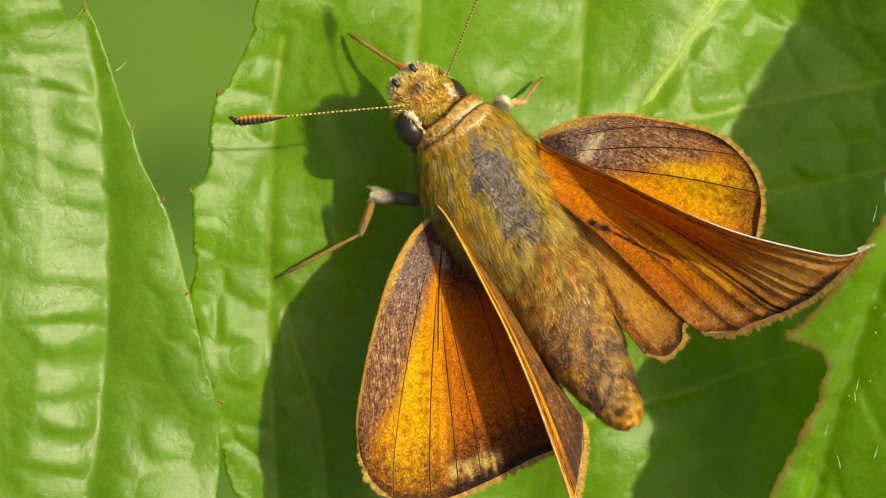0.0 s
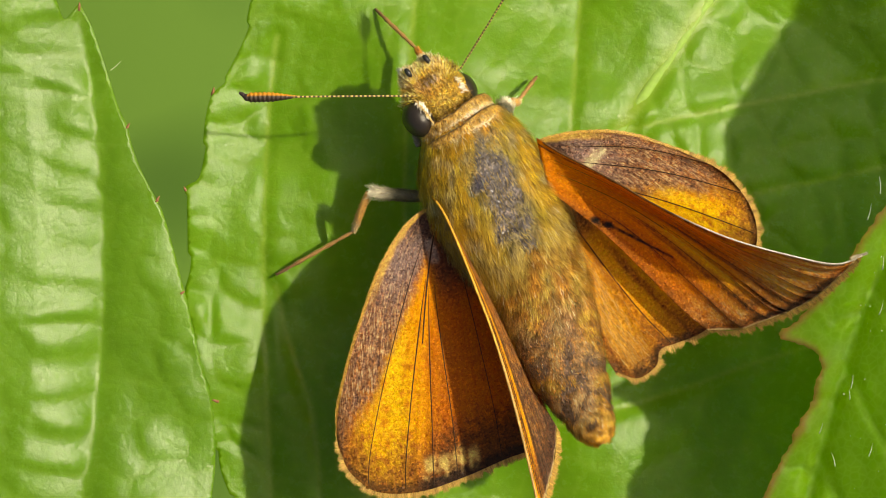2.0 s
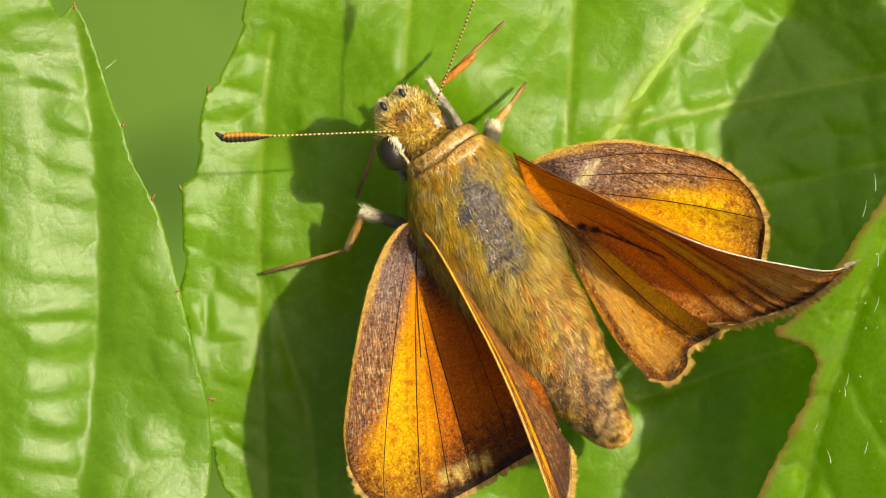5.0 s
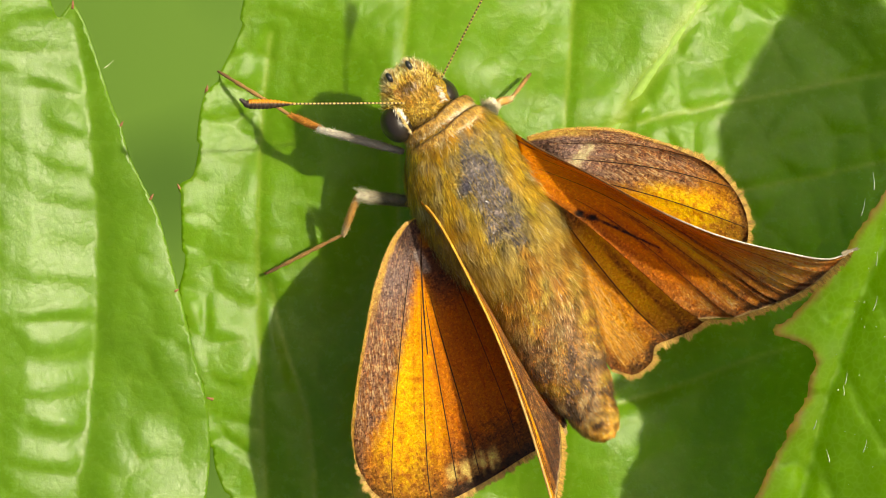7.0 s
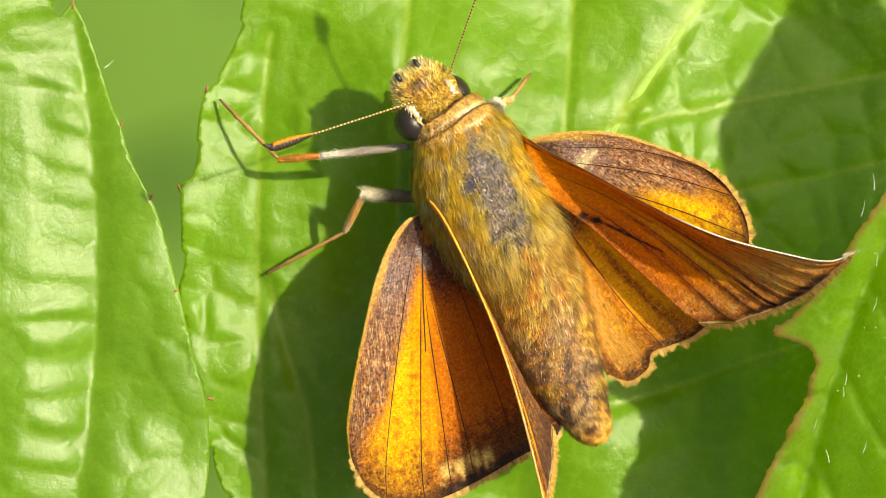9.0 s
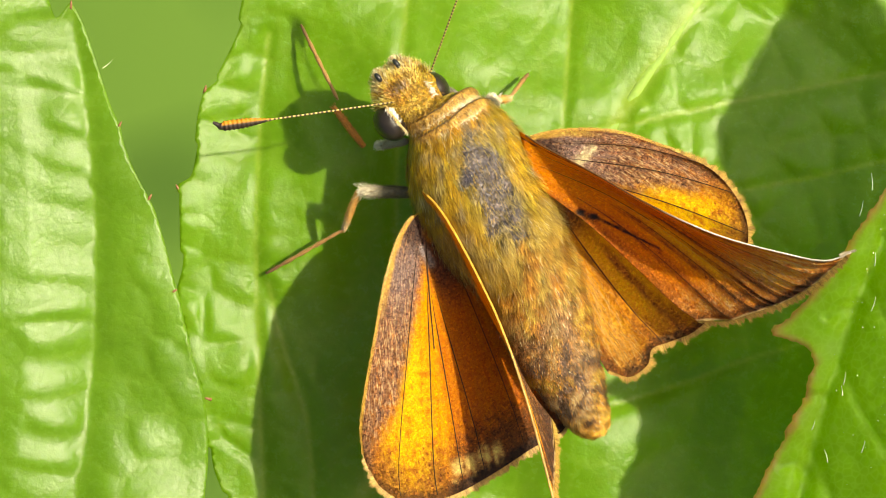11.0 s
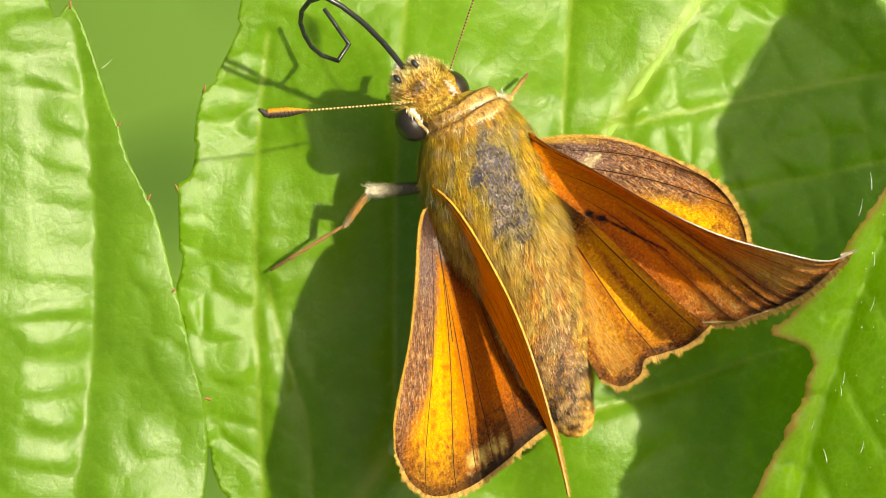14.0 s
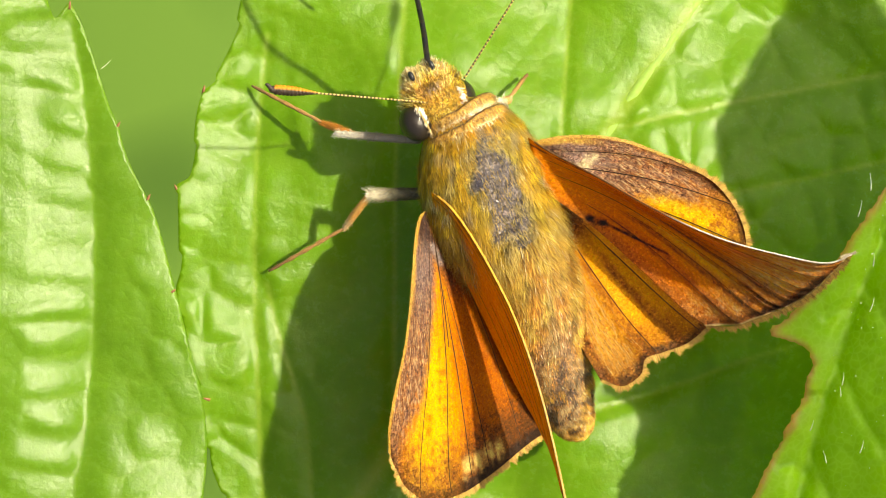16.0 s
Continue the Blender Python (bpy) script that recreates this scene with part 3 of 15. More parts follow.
def wing(key, name, label, pivot, costa, margin, dorsum, paint, veins, sag=0.0, fringe=(0.0, 1.0), ripple=0.05, tuft=False, costal=0, cord=None, mane=0, mane_from=0.66, mane_to=1.0, mane_colour=(0.74, 0.44, 0.06), under_paint=None):
    """A wing spanned between its front edge, its outer margin and its rear edge, with raised veins and a hair fringe."""
    pivot = np.array(pivot)
    front, outer, rear = even(spline(costa, 10), NS), even(spline(margin, 10), NT), even(spline(dorsum, 10), NS)
    base = even(np.array([front[0], rear[0]]), NT)
    tn, s = np.linspace(0, 1, NT), np.linspace(0, 1, NS)
    U, W = s[None, :, None], tn[:, None, None]
    grid = (1 - W) * front[None] + W * rear[None] + (1 - U) * base[:, None] + U * outer[:, None]
    grid = grid - ((1 - W) * (1 - U) * front[0] + (1 - W) * U * front[-1] + W * (1 - U) * rear[0] + W * U * rear[-1])
    normal = np.cross(rear[-1] - rear[0], front[-1] - front[0])
    normal /= np.linalg.norm(normal)
    if normal[2] < 0:
        normal = -normal
    # the membrane sags between its veins and waves a little
    vt = np.array(sorted([0.0] + [v[0] for v in veins] + [1.0]))
    ph = np.interp(tn, vt, np.arange(len(vt)))
    amp = np.array([0.35, 1.0, 0.5, 1.4, 0.7, 1.1, 0.3, 1.3, 0.8, 0.5, 1.2, 0.6])[ph.astype(int) % 12]
    wave = (amp * np.abs(np.sin(np.pi * ph)))[:, None] * s[None, :] * ripple
    bow = sag * np.sin(np.pi * s)[None, :] * np.sin(np.pi * tn)[:, None]
    grid = grid + normal * (bow - wave)[..., None]
    T, S = np.meshgrid(tn, s, indexing="ij")
    flat = grid.reshape(-1, 3)
    colours = paint(T.ravel(), S.ravel(), flat)
    idx = np.arange(NT * NS).reshape(NT, NS)
    quads = np.stack([idx[:-1, :-1], idx[1:, :-1], idx[1:, 1:], idx[:-1, 1:]], -1).reshape(-1, 4)
    size = NT * NS
    faces = [tuple(f) for f in quads] + [tuple(f[::-1] + size) for f in quads]
    ring = list(idx[0, :]) + list(idx[1:, -1]) + list(idx[-1, :-1][::-1]) + list(idx[1:-1, 0][::-1]) + [idx[0, 0]]
    faces += [(a, b, b + size, a + size) for a, b in zip(ring[:-1], ring[1:])]
    local = flat - pivot
    under = under_paint(T.ravel(), S.ravel(), flat) if under_paint else np.clip(colours * 0.9 + np.array((0.03, 0.015, 0.0)), 0, 1)
    me = mesh_of(name, np.vstack([local + normal * 0.012, local - normal * 0.012]), faces, WING, np.vstack([colours, under]))
    ob = part(name, me, butterfly, label, pivot - PIV)
    thing[key] = ob
    rim, root = outer, (front[0] + rear[0]) / 2
    # veins: ridges that follow the membrane
    for t0, s0, s1, bend, width in veins:
        ss = np.linspace(s0, s1, 26)
        tt = t0 + bend * (ss - 1) ** 2
        line = []
        for a, b in zip(tt, ss):
            i = np.clip(a, 0, 1) * (NT - 1)
            j = np.interp(b, s, np.arange(NS))
            i0, j0 = int(min(i, NT - 2)), int(min(j, NS - 2))
            fi, fj = i - i0, j - j0
            line.append((grid[i0, j0] * (1 - fi) + grid[i0 + 1, j0] * fi) * (1 - fj) + (grid[i0, j0 + 1] * (1 - fi) + grid[i0 + 1, j0 + 1] * fi) * fj)
        line = np.array(line) - pivot
        tan = np.gradient(line, axis=0)
        side = np.cross(tan, normal)
        side /= np.linalg.norm(side, axis=1)[:, None]
        w = (width * 0.72 * np.interp(np.linspace(0, 1, 26), (0, 0.25, 1), (0.25, 1.1, 0.75)))[:, None]
        vv = np.vstack([line - side * w + normal * 0.013, line + normal * (0.013 + width * 0.7), line + side * w + normal * 0.013, line - normal * 0.02])
        ff = [(k * 26 + i, (k + 1) % 4 * 26 + i, (k + 1) % 4 * 26 + i + 1, k * 26 + i + 1) for k in range(4) for i in range(25)]
        part("vein", mesh_of("vein", vv, ff, VEIN), ob)
    if cord:
        line = front[2:] - pivot + normal * 0.01
        v, f, _, _ = tube(np.column_stack([line, np.full(len(line), cord[2]), np.full(len(line), cord[2] * 0.8)]), 8)
        u = np.repeat(np.linspace(0, 1, len(line)), 8)
        grit = np.random.RandomState(4).uniform(0.55, 1.15, len(v))[:, None]
        part("costa", mesh_of("costa", v, f, LIMB, np.clip(blend(np.tile(np.array(cord[0]), (len(v), 1)), np.array(cord[1]), smooth(0.42, 0.62, u)) * grit, 0, 1)), ob, "thickened front rim of the wing")
    # fringe
    rng = np.random.RandomState(len(key))
    vv, ff, cc = [], [], []
    for _ in range(3600):
        t = rng.uniform(*fringe)
        i = t * (NT - 1)
        i0 = int(min(i, NT - 2))
        base = rim[i0] * (1 - i + i0) + rim[i0 + 1] * (i - i0) - pivot
        along = rim[i0 + 1] - rim[i0]
        along /= np.linalg.norm(along)
        out = np.cross(along, normal)
        if out @ (rim[i0] - root) < 0:
            out = -out
        tip = base + (out + along * rng.uniform(-0.25, 0.25) + normal * rng.uniform(-0.12, 0.12)) * rng.uniform(0.06, 0.26) * (0.8 + 0.9 * wobble(t * 45, len(key), 3.0)) * min(1.0, 0.25 + 9 * t, 0.25 + 9 * (1 - t))
        base = base - out * 0.05 + normal * rng.uniform(-0.01, 0.02)
        k = len(vv)
        vv += [base - along * 0.014, base + along * 0.014, tip]
        ff.append((k, k + 1, k + 2))
        col = np.array((0.74, 0.47, 0.11)) * rng.uniform(0.5, 1.2) * (0.75 + 0.5 * wobble(t * 60, len(key)))
        cc += [col * 0.8, col * 0.8, col]
    for _ in range(costal):
        j = rng.uniform(0.02, 0.99) * (NS - 1)
        j0 = int(min(j, NS - 2))
        base = front[j0] * (1 - j + j0) + front[j0 + 1] * (j - j0) - pivot
        along = unit((front[j0 + 1] - front[j0])[None])[0]
        out = np.cross(along, normal)
        if out @ (front[j0] - grid[6, j0]) < 0:
            out = -out
        k = len(vv)
        tip = base + (out * rng.uniform(-0.1, 0.35) + along) * rng.uniform(0.08, 0.2)
        base = base - out * rng.uniform(-0.01, 0.10) + normal * rng.uniform(0.013, 0.03)
        vv += [base - out * 0.009, base + out * 0.009, tip]
        ff.append((k, k + 1, k + 2))
        col = np.array((0.74, 0.45, 0.08)) * rng.uniform(0.3, 1.2)
        cc += [col * 0.8, col * 0.8, col]
    for _ in range(mane):
        i, j = int(rng.triangular(mane_from, mane_to - 0.03, mane_to) * (NT - 1)), int(rng.uniform(0.06, 1.0) * (NS - 10))
        base = grid[i, j] - pivot + normal * 0.012
        out = unit((grid[i, j + 8] - grid[i, j])[None] + rng.normal(0, 0.10, (1, 3)))[0]
        across = np.cross(out, normal) * 0.006
        ln = rng.uniform(0.25, 0.6)
        mid, tip = base + (out + normal * 0.18) * ln * 0.5, base + (out + normal * 0.14) * ln
        k = len(vv)
        vv += [base - across, base + across, mid + across * 0.7, mid - across * 0.7, tip]
        ff += [(k, k + 1, k + 2, k + 3), (k + 3, k + 2, k + 4)]
        col = np.array(mane_colour) * rng.uniform(0.35, 1.25)
        cc += [col * 0.6, col * 0.6, col, col, col * 1.15]
    for _ in range(140 if tuft else 0):
        k = len(vv)
        out = unit((front[-1] - front[-8])[None] + rng.normal(0, 0.12, (1, 3)))[0]
        base = front[-1] - pivot - out * rng.uniform(0.0, 0.45) + normal * 0.02
        across = np.cross(out, normal) * 0.014
        tip = base + out * rng.uniform(0.15, 0.38) + np.array((0.0, 0.10, 0.08)) * rng.uniform(0, 1)
        vv += [base - across, base + across, tip]
        ff.append((k, k + 1, k + 2))
        cc += [np.array((0.62, 0.55, 0.42)) * rng.uniform(0.5, 1.2)] * 3
    tagged(part("fringe", mesh_of("fringe", vv, ff, HAIR, np.clip(cc, 0, 1), False), ob, "pale straw hair fringe"), kind="stuff")
    return ob


def streaks(T, S, freq, seed):
    return np.array([noise.noise(Vector((t * freq, s * 3.0, seed))) for t, s in zip(T, S)])


def dust(count, seed, share):
    """Single bright scales among worn ones."""
    r = np.random.RandomState(seed)
    return (r.uniform(0, 1, count) < share) * r.uniform(0.3, 1.0, count)


def hind_paint(bound, pale, glow, marks, inner=(0.46, 0.115, 0.003), rim=0.85, crease_shade=()):
    """bound: how far the dusky front border reaches at the root and at the margin; glow: the field painted brightest,
    for its sunlight.
    """
    def paint(T, S, P):
        k = streaks(T, S, 7, 3.3)
        k2 = streaks(T, S, 60, 7.7)
        k3 = np.array([noise.noise(Vector((a * 4.5, b * 4.5, 1.0))) for a, b in zip(P[:, 0], P[:, 1])])
        c = blend(np.tile(ORANGE, (len(T), 1)), DEEP, 0.35 + 0.8 * k2)
        # yellow of the sunlit field, put into the colour
        mid = np.exp(-((T - glow) / 0.12) ** 2) * smooth(0.25, 0.6, S)
        c = blend(c, np.array((1.0, 0.60, 0.010)), mid * (0.9 + 0.9 * k))
        lim = bound[0] + (bound[1] - bound[0]) * S
        lead = 1 - smooth(-0.035, 0.045, T - lim + 0.05 * k + 0.03 * k3)
        c = blend(c, DUSK, lead * (0.92 + 0.25 * k2))
        c = blend(c, np.array((0.46, 0.19, 0.02)), lead * np.clip(0.10 + 1.5 * k3 + 0.5 * k2, 0, 0.7) * smooth(0.25, 0.75, S))
        c = blend(c, np.array((0.78, 0.58, 0.34)), lead * dust(len(T), 5, 0.34) * (0.8 + k3))
        c = blend(c, np.array((0.09, 0.045, 0.035)), lead * dust(len(T), 15, 0.30) * 0.8)
        c = blend(c, np.array((0.62, 0.21, 0.004)), np.clip(2.2 * k3 + 0.5 * k2 - 0.25, 0, 0.75) * (1 - lead) * smooth(0.3, 0.6, S))
        c = blend(c, np.array((0.40, 0.17, 0.03)), (1 - lead) * dust(len(T), 16, 0.16) * smooth(0.6, 0.9, S))
        c = blend(c, np.array((0.27, 0.23, 0.25)), lead * (1 - smooth(0.2, 0.5, S)) * (0.45 + k))
        c = blend(c, BROWN, smooth(0.80, 0.97, S + 0.08 * k + 0.05 * k3) * 0.75)
        # inner half toned: forewing's shade put in on the left, brightness on the right
        c = blend(c, np.array(inner), smooth(0.42, 0.58, T) * 0.8)
        c = blend(c, np.array((0.84, 0.47, 0.08)), smooth(0.80, 0.90, T) * 0.6 * (len(crease_shade) > 0))
        c = blend(c, BROWN * 0.55, smooth(0.74, 0.9, S + 0.06 * k3) * smooth(0.42, 0.55, T) * rim)
        # dark root, carried further inwards as shade put into the colour
        c = blend(c, np.array((0.06, 0.032, 0.028)), (1 - smooth(0.09 + 0.14 * smooth(0.3, 0.6, T), 0.20 + 0.22 * smooth(0.3, 0.6, T), S)) * 0.85)
        c = blend(c, BROWN * 0.6, smooth(0.955, 0.975, S) * 0.8)
        c = blend(c, np.array((0.80, 0.48, 0.07)), (1 - smooth(0.010, 0.030, T)) * 0.85 * smooth(0.08, 0.2, S))
        c = blend(c, np.array((0.72, 0.48, 0.10)), (1 - smooth(0.05, 0.10, T + 0.02 * k3)) * (1 - smooth(0.30, 0.5, S)) * 0.85)
        # painted marks: pigment patches, and the shaded groove beside the abdomen as a dark line
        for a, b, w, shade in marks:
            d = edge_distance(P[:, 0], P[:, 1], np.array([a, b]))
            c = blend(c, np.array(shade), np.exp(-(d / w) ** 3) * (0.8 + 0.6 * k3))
        c = blend(c, np.array((0.035, 0.018, 0.010)), smooth(0.948, 0.966, S + 0.012 * k3) * smooth(0.40, 0.50, T) * (0.9 if pale else 0.3))
        # shade lying in the wing's creases, drawn as dark brown lines
        for r, w, s0 in crease_shade:
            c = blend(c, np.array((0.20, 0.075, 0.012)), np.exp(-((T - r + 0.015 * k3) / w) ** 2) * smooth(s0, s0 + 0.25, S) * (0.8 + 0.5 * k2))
        for a, b, w in pale:
            c = blend(c, np.array((0.84, 0.62, 0.20)), np.exp(-((T - a) / w) ** 4 - ((S - b - 0.02 * k3) / 0.030) ** 4) * (0.80 + 0.8 * k3 + 0.4 * k2))
        return c
    return paint


def fore_paint(stigma):
    """Tawny forewing: gold bars between dark vein rays, brown speckled outer border, pale costa towards the tip."""
    def paint(T, S, P):
        k = streaks(T, S, 6, 13.3)
        k2 = streaks(T, S, 55, 17.7)
        k4 = streaks(T, S, 26, 27.7)
        k3 = np.array([noise.noise(Vector((a * 3.5, b * 3.5, 2.0))) for a, b in zip(P[:, 0], P[:, 1])])
        c = blend(np.tile(ORANGE * np.array((0.95, 0.80, 1.0)), (len(T), 1)), DEEP, 0.40 + 0.9 * k2)
        # the disc is a deeper rust, with brighter windows beyond the stigma that carry painted sheen
        c = blend(c, np.array((0.46, 0.125, 0.002)), np.exp(-((T - 0.36) / 0.15) ** 2) * smooth(0.08, 0.3, S) * (1 - smooth(0.6, 0.8, S)) * 0.6)
        c = blend(c, np.array((1.0, 0.50, 0.02)), np.exp(-((T - 0.59) / 0.08) ** 2 - ((S - 0.62) / 0.20) ** 2) * 1.3)
        c = blend(c, np.array((0.58, 0.18, 0.004)), smooth(0.70, 0.82, T) * 0.4)
        edge = smooth(0.60, 0.86, S - 0.14 * smooth(0.38, 0.52, T) + 0.10 * k + 0.06 * k3 + 0.05 * T)
        # outer border: its brown and gold are lightened to carry the scales' sheen
        c = blend(c, np.array((0.42, 0.215, 0.06)), edge * 0.62)
        c = blend(c, np.array((0.95, 0.50, 0.07)), edge * np.clip(k2 * 2.6 + 0.50 + 0.8 * k3, 0, 1) * 0.9 * (1 - smooth(0.88, 0.95, S)))
        c = blend(c, np.array((0.72, 0.50, 0.24)), edge * dust(len(T), 6, 0.30) * (1 - smooth(0.92, 0.96, S)))
        # black rays along the costal veins
        ray = np.clip(k4 * 3.6 - 0.45 + 0.6 * k2, 0, 1) * smooth(0.10, 0.35, S) * (1 - smooth(0.34, 0.46, T)) * (1 - 0.55 * smooth(0.6, 0.85, S))
        c = blend(c, np.array((0.045, 0.022, 0.012)), ray * 0.55)
        c = blend(c, np.array((0.04, 0.02, 0.012)), np.exp(-((T - 0.115 - 0.02 * k3) / 0.022) ** 2) * (1 - smooth(0.55, 0.8, S)) * np.clip(0.9 + 1.6 * k3, 0, 1))
        for r, s0, w in ((0.44, 0.30, 0.028), (0.53, 0.48, 0.02), (0.655, 0.25, 0.035), (0.80, 0.20, 0.03)):
            c = blend(c, np.array((0.085, 0.032, 0.010)), np.exp(-((T - r + 0.02 * k3) / w) ** 2) * smooth(s0, s0 + 0.2, S) * (0.72 + 0.5 * k2))
        c = blend(c, np.array((0.06, 0.028, 0.014)), np.exp(-((T - 0.57 - 0.05 * k) / 0.10) ** 2 - ((S - 0.86) / 0.06) ** 2) * (0.6 + k3))
        # fold shadow along the rear edge, painted as darker brown
        c = blend(c, np.array((0.22, 0.09, 0.012)), smooth(0.88, 0.98, T) * 0.6)
        c = blend(c, np.array((0.030, 0.015, 0.010)), smooth(0.925, 0.955, S + 0.02 * k3) * smooth(0.06, 0.2, T) * (1 - smooth(0.62, 0.8, T) * 0.5) * 0.92)
        # costa: dark freckled near the root, cream towards the tip
        c = blend(c, np.array((0.10, 0.05, 0.02)), (1 - smooth(0.018, 0.045, T)) * np.clip(0.55 + 2.2 * k3, 0, 0.95))
        c = blend(c, np.array((0.88, 0.78, 0.60)), (1 - smooth(0.012, 0.026, T)) * smooth(0.50, 0.62, S) * 0.95)
        c = blend(c, np.array((0.70, 0.54, 0.28)), smooth(0.978, 0.99, S))
        for a, b, w in stigma:
            d = edge_distance(P[:, 0], P[:, 1], np.array([a, b]))
            c = blend(c, np.array((0.014, 0.009, 0.009)), np.exp(-(d / w) ** 4) * np.clip(0.95 + 0.9 * k3, 0, 1))
        return c
    return paint


def upright_paint(T, S, P):
    """The wing held on edge: a gold rim parted by a dark line, then speckled grey brown."""
    k2 = streaks(T, S, 55, 17.7)
    k3 = np.array([noise.noise(Vector((a * 3.5, b * 3.5, 2.0))) for a, b in zip(P[:, 0], P[:, 1])])
    c = blend(np.tile(np.array((0.42, 0.22, 0.05)), (len(T), 1)), np.array((0.15, 0.085, 0.05)), 0.35 + 0.9 * k3 + 0.5 * k2 + 0.5 * smooth(0.45, 0.8, S))
    c = blend(c, np.array((0.75, 0.48, 0.16)), dust(len(T), 9, 0.16))
    c = blend(c, np.array((0.92, 0.42, 0.02)), (1 - smooth(0.22, 0.32, T)) * (0.95 + 0.3 * k2))
    c = blend(c, np.array((0.05, 0.022, 0.010)), np.exp(-((T - 0.12 - 0.02 * k3) / 0.022) ** 2) * np.clip(0.8 + k3, 0, 0.95))
    c = blend(c, np.array((0.06, 0.03, 0.014)), np.exp(-((T - 0.30) / 0.03) ** 2) * 0.8)
    c = blend(c, np.array((0.09, 0.05, 0.035)), smooth(0.80, 0.93, S) * 0.8 * smooth(0.14, 0.2, T))
    return blend(c, np.array((0.70, 0.54, 0.28)), smooth(0.978, 0.99, S))


def upright_under(T, S, P):
    k2 = streaks(T, S, 55, 17.7)
    c = blend(np.tile(ORANGE * 0.95, (len(T), 1)), DEEP, 0.45 + 0.9 * k2)
    c = blend(c, np.array((0.06, 0.03, 0.014)), np.exp(-((T - 0.20 - 0.12 * S) / 0.016) ** 2) * (1 - smooth(0.5, 0.75, S)))
    c = blend(c, np.array((0.10, 0.05, 0.02)), (1 - smooth(0.012, 0.03, T)) * 0.8)
    return blend(c, BROWN * 0.6, smooth(0.92, 0.98, S) * 0.8)


wing("left_hindwing", "hindwing", "orange hindwing with brown borders and straw spots", (-0.63, 1.10, 4.30), [(-1.00, 1.08, 4.40), (-1.45, 0.76, 4.70), (-1.95, -0.06, 5.20), (-2.42, -1.52, 5.70), (-2.80, -3.50, 5.80), (-3.05, -5.09, 5.50), (-3.17, -6.37, 5.20), (-3.07, -7.26, 5.00)], [(-3.07, -7.26, 5.00), (-2.79, -8.00, 5.00), (-2.34, -8.60, 4.90), (-1.36, -9.07, 4.80), (0.12, -8.84, 4.70), (1.60, -8.09, 4.60), (2.97, -7.23, 4.50), (4.06, -6.64, 4.40), (4.34, -6.13, 4.30)], [(-0.18, 0.91, 4.30), (0.32, 0.32, 4.30), (1.50, -1.16, 4.30), (2.68, -2.94, 4.30), (3.77, -4.81, 4.30), (4.34, -6.13, 4.30)],
     hind_paint((0.44, 0.10), [(0.49, 0.915, 0.026), (0.55, 0.925, 0.028), (0.61, 0.92, 0.027), (0.67, 0.935, 0.022)], 0.30,
                # bluish gloss near the root painted on, then an orange spot
                [((-0.87, -0.22, 4.50)[:2], (-0.63, -0.69, 4.50)[:2], 0.17, (0.42, 0.40, 0.42)), ((-0.71, 0.37, 4.40)[:2], (-0.59, 0.22, 4.40)[:2], 0.16, (0.50, 0.20, 0.01))]),
     [(0.25, 0.12, 0.98, 0.10, 0.026), (0.395, 0.28, 0.98, 0.06, 0.034), (0.505, 0.30, 0.98, -0.10, 0.03), (0.60, 0.30, 0.98, -0.20, 0.026), (0.78, 0.15, 0.97, -0.05, 0.02), (0.44, 0.08, 0.50, 0.0, 0.045)],
     sag=-0.12, costal=900)
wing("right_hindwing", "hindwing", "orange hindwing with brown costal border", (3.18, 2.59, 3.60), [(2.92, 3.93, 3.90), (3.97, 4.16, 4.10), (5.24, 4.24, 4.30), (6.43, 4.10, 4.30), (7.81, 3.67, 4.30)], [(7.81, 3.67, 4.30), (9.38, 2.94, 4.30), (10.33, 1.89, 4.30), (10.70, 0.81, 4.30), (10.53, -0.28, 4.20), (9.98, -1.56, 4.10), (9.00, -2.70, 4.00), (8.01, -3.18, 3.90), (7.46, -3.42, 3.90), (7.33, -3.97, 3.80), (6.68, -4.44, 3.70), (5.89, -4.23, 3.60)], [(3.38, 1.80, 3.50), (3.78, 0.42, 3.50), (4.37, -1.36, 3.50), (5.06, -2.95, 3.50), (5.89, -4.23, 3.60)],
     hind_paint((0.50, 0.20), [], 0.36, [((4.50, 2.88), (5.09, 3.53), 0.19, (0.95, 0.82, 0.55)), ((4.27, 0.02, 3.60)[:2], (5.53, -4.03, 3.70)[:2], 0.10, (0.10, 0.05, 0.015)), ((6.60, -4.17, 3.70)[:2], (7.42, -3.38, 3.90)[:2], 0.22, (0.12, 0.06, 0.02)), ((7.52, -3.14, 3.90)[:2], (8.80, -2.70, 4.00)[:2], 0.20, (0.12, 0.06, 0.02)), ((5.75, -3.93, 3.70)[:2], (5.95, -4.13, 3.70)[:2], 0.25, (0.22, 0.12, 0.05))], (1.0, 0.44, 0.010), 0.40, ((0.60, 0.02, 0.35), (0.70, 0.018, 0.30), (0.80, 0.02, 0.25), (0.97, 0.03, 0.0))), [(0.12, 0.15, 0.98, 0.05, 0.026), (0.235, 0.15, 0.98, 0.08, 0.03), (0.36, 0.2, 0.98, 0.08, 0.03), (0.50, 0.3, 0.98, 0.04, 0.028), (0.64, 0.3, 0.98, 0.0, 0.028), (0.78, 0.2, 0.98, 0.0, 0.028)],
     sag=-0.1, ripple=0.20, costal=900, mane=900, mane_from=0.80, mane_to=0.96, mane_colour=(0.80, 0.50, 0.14))
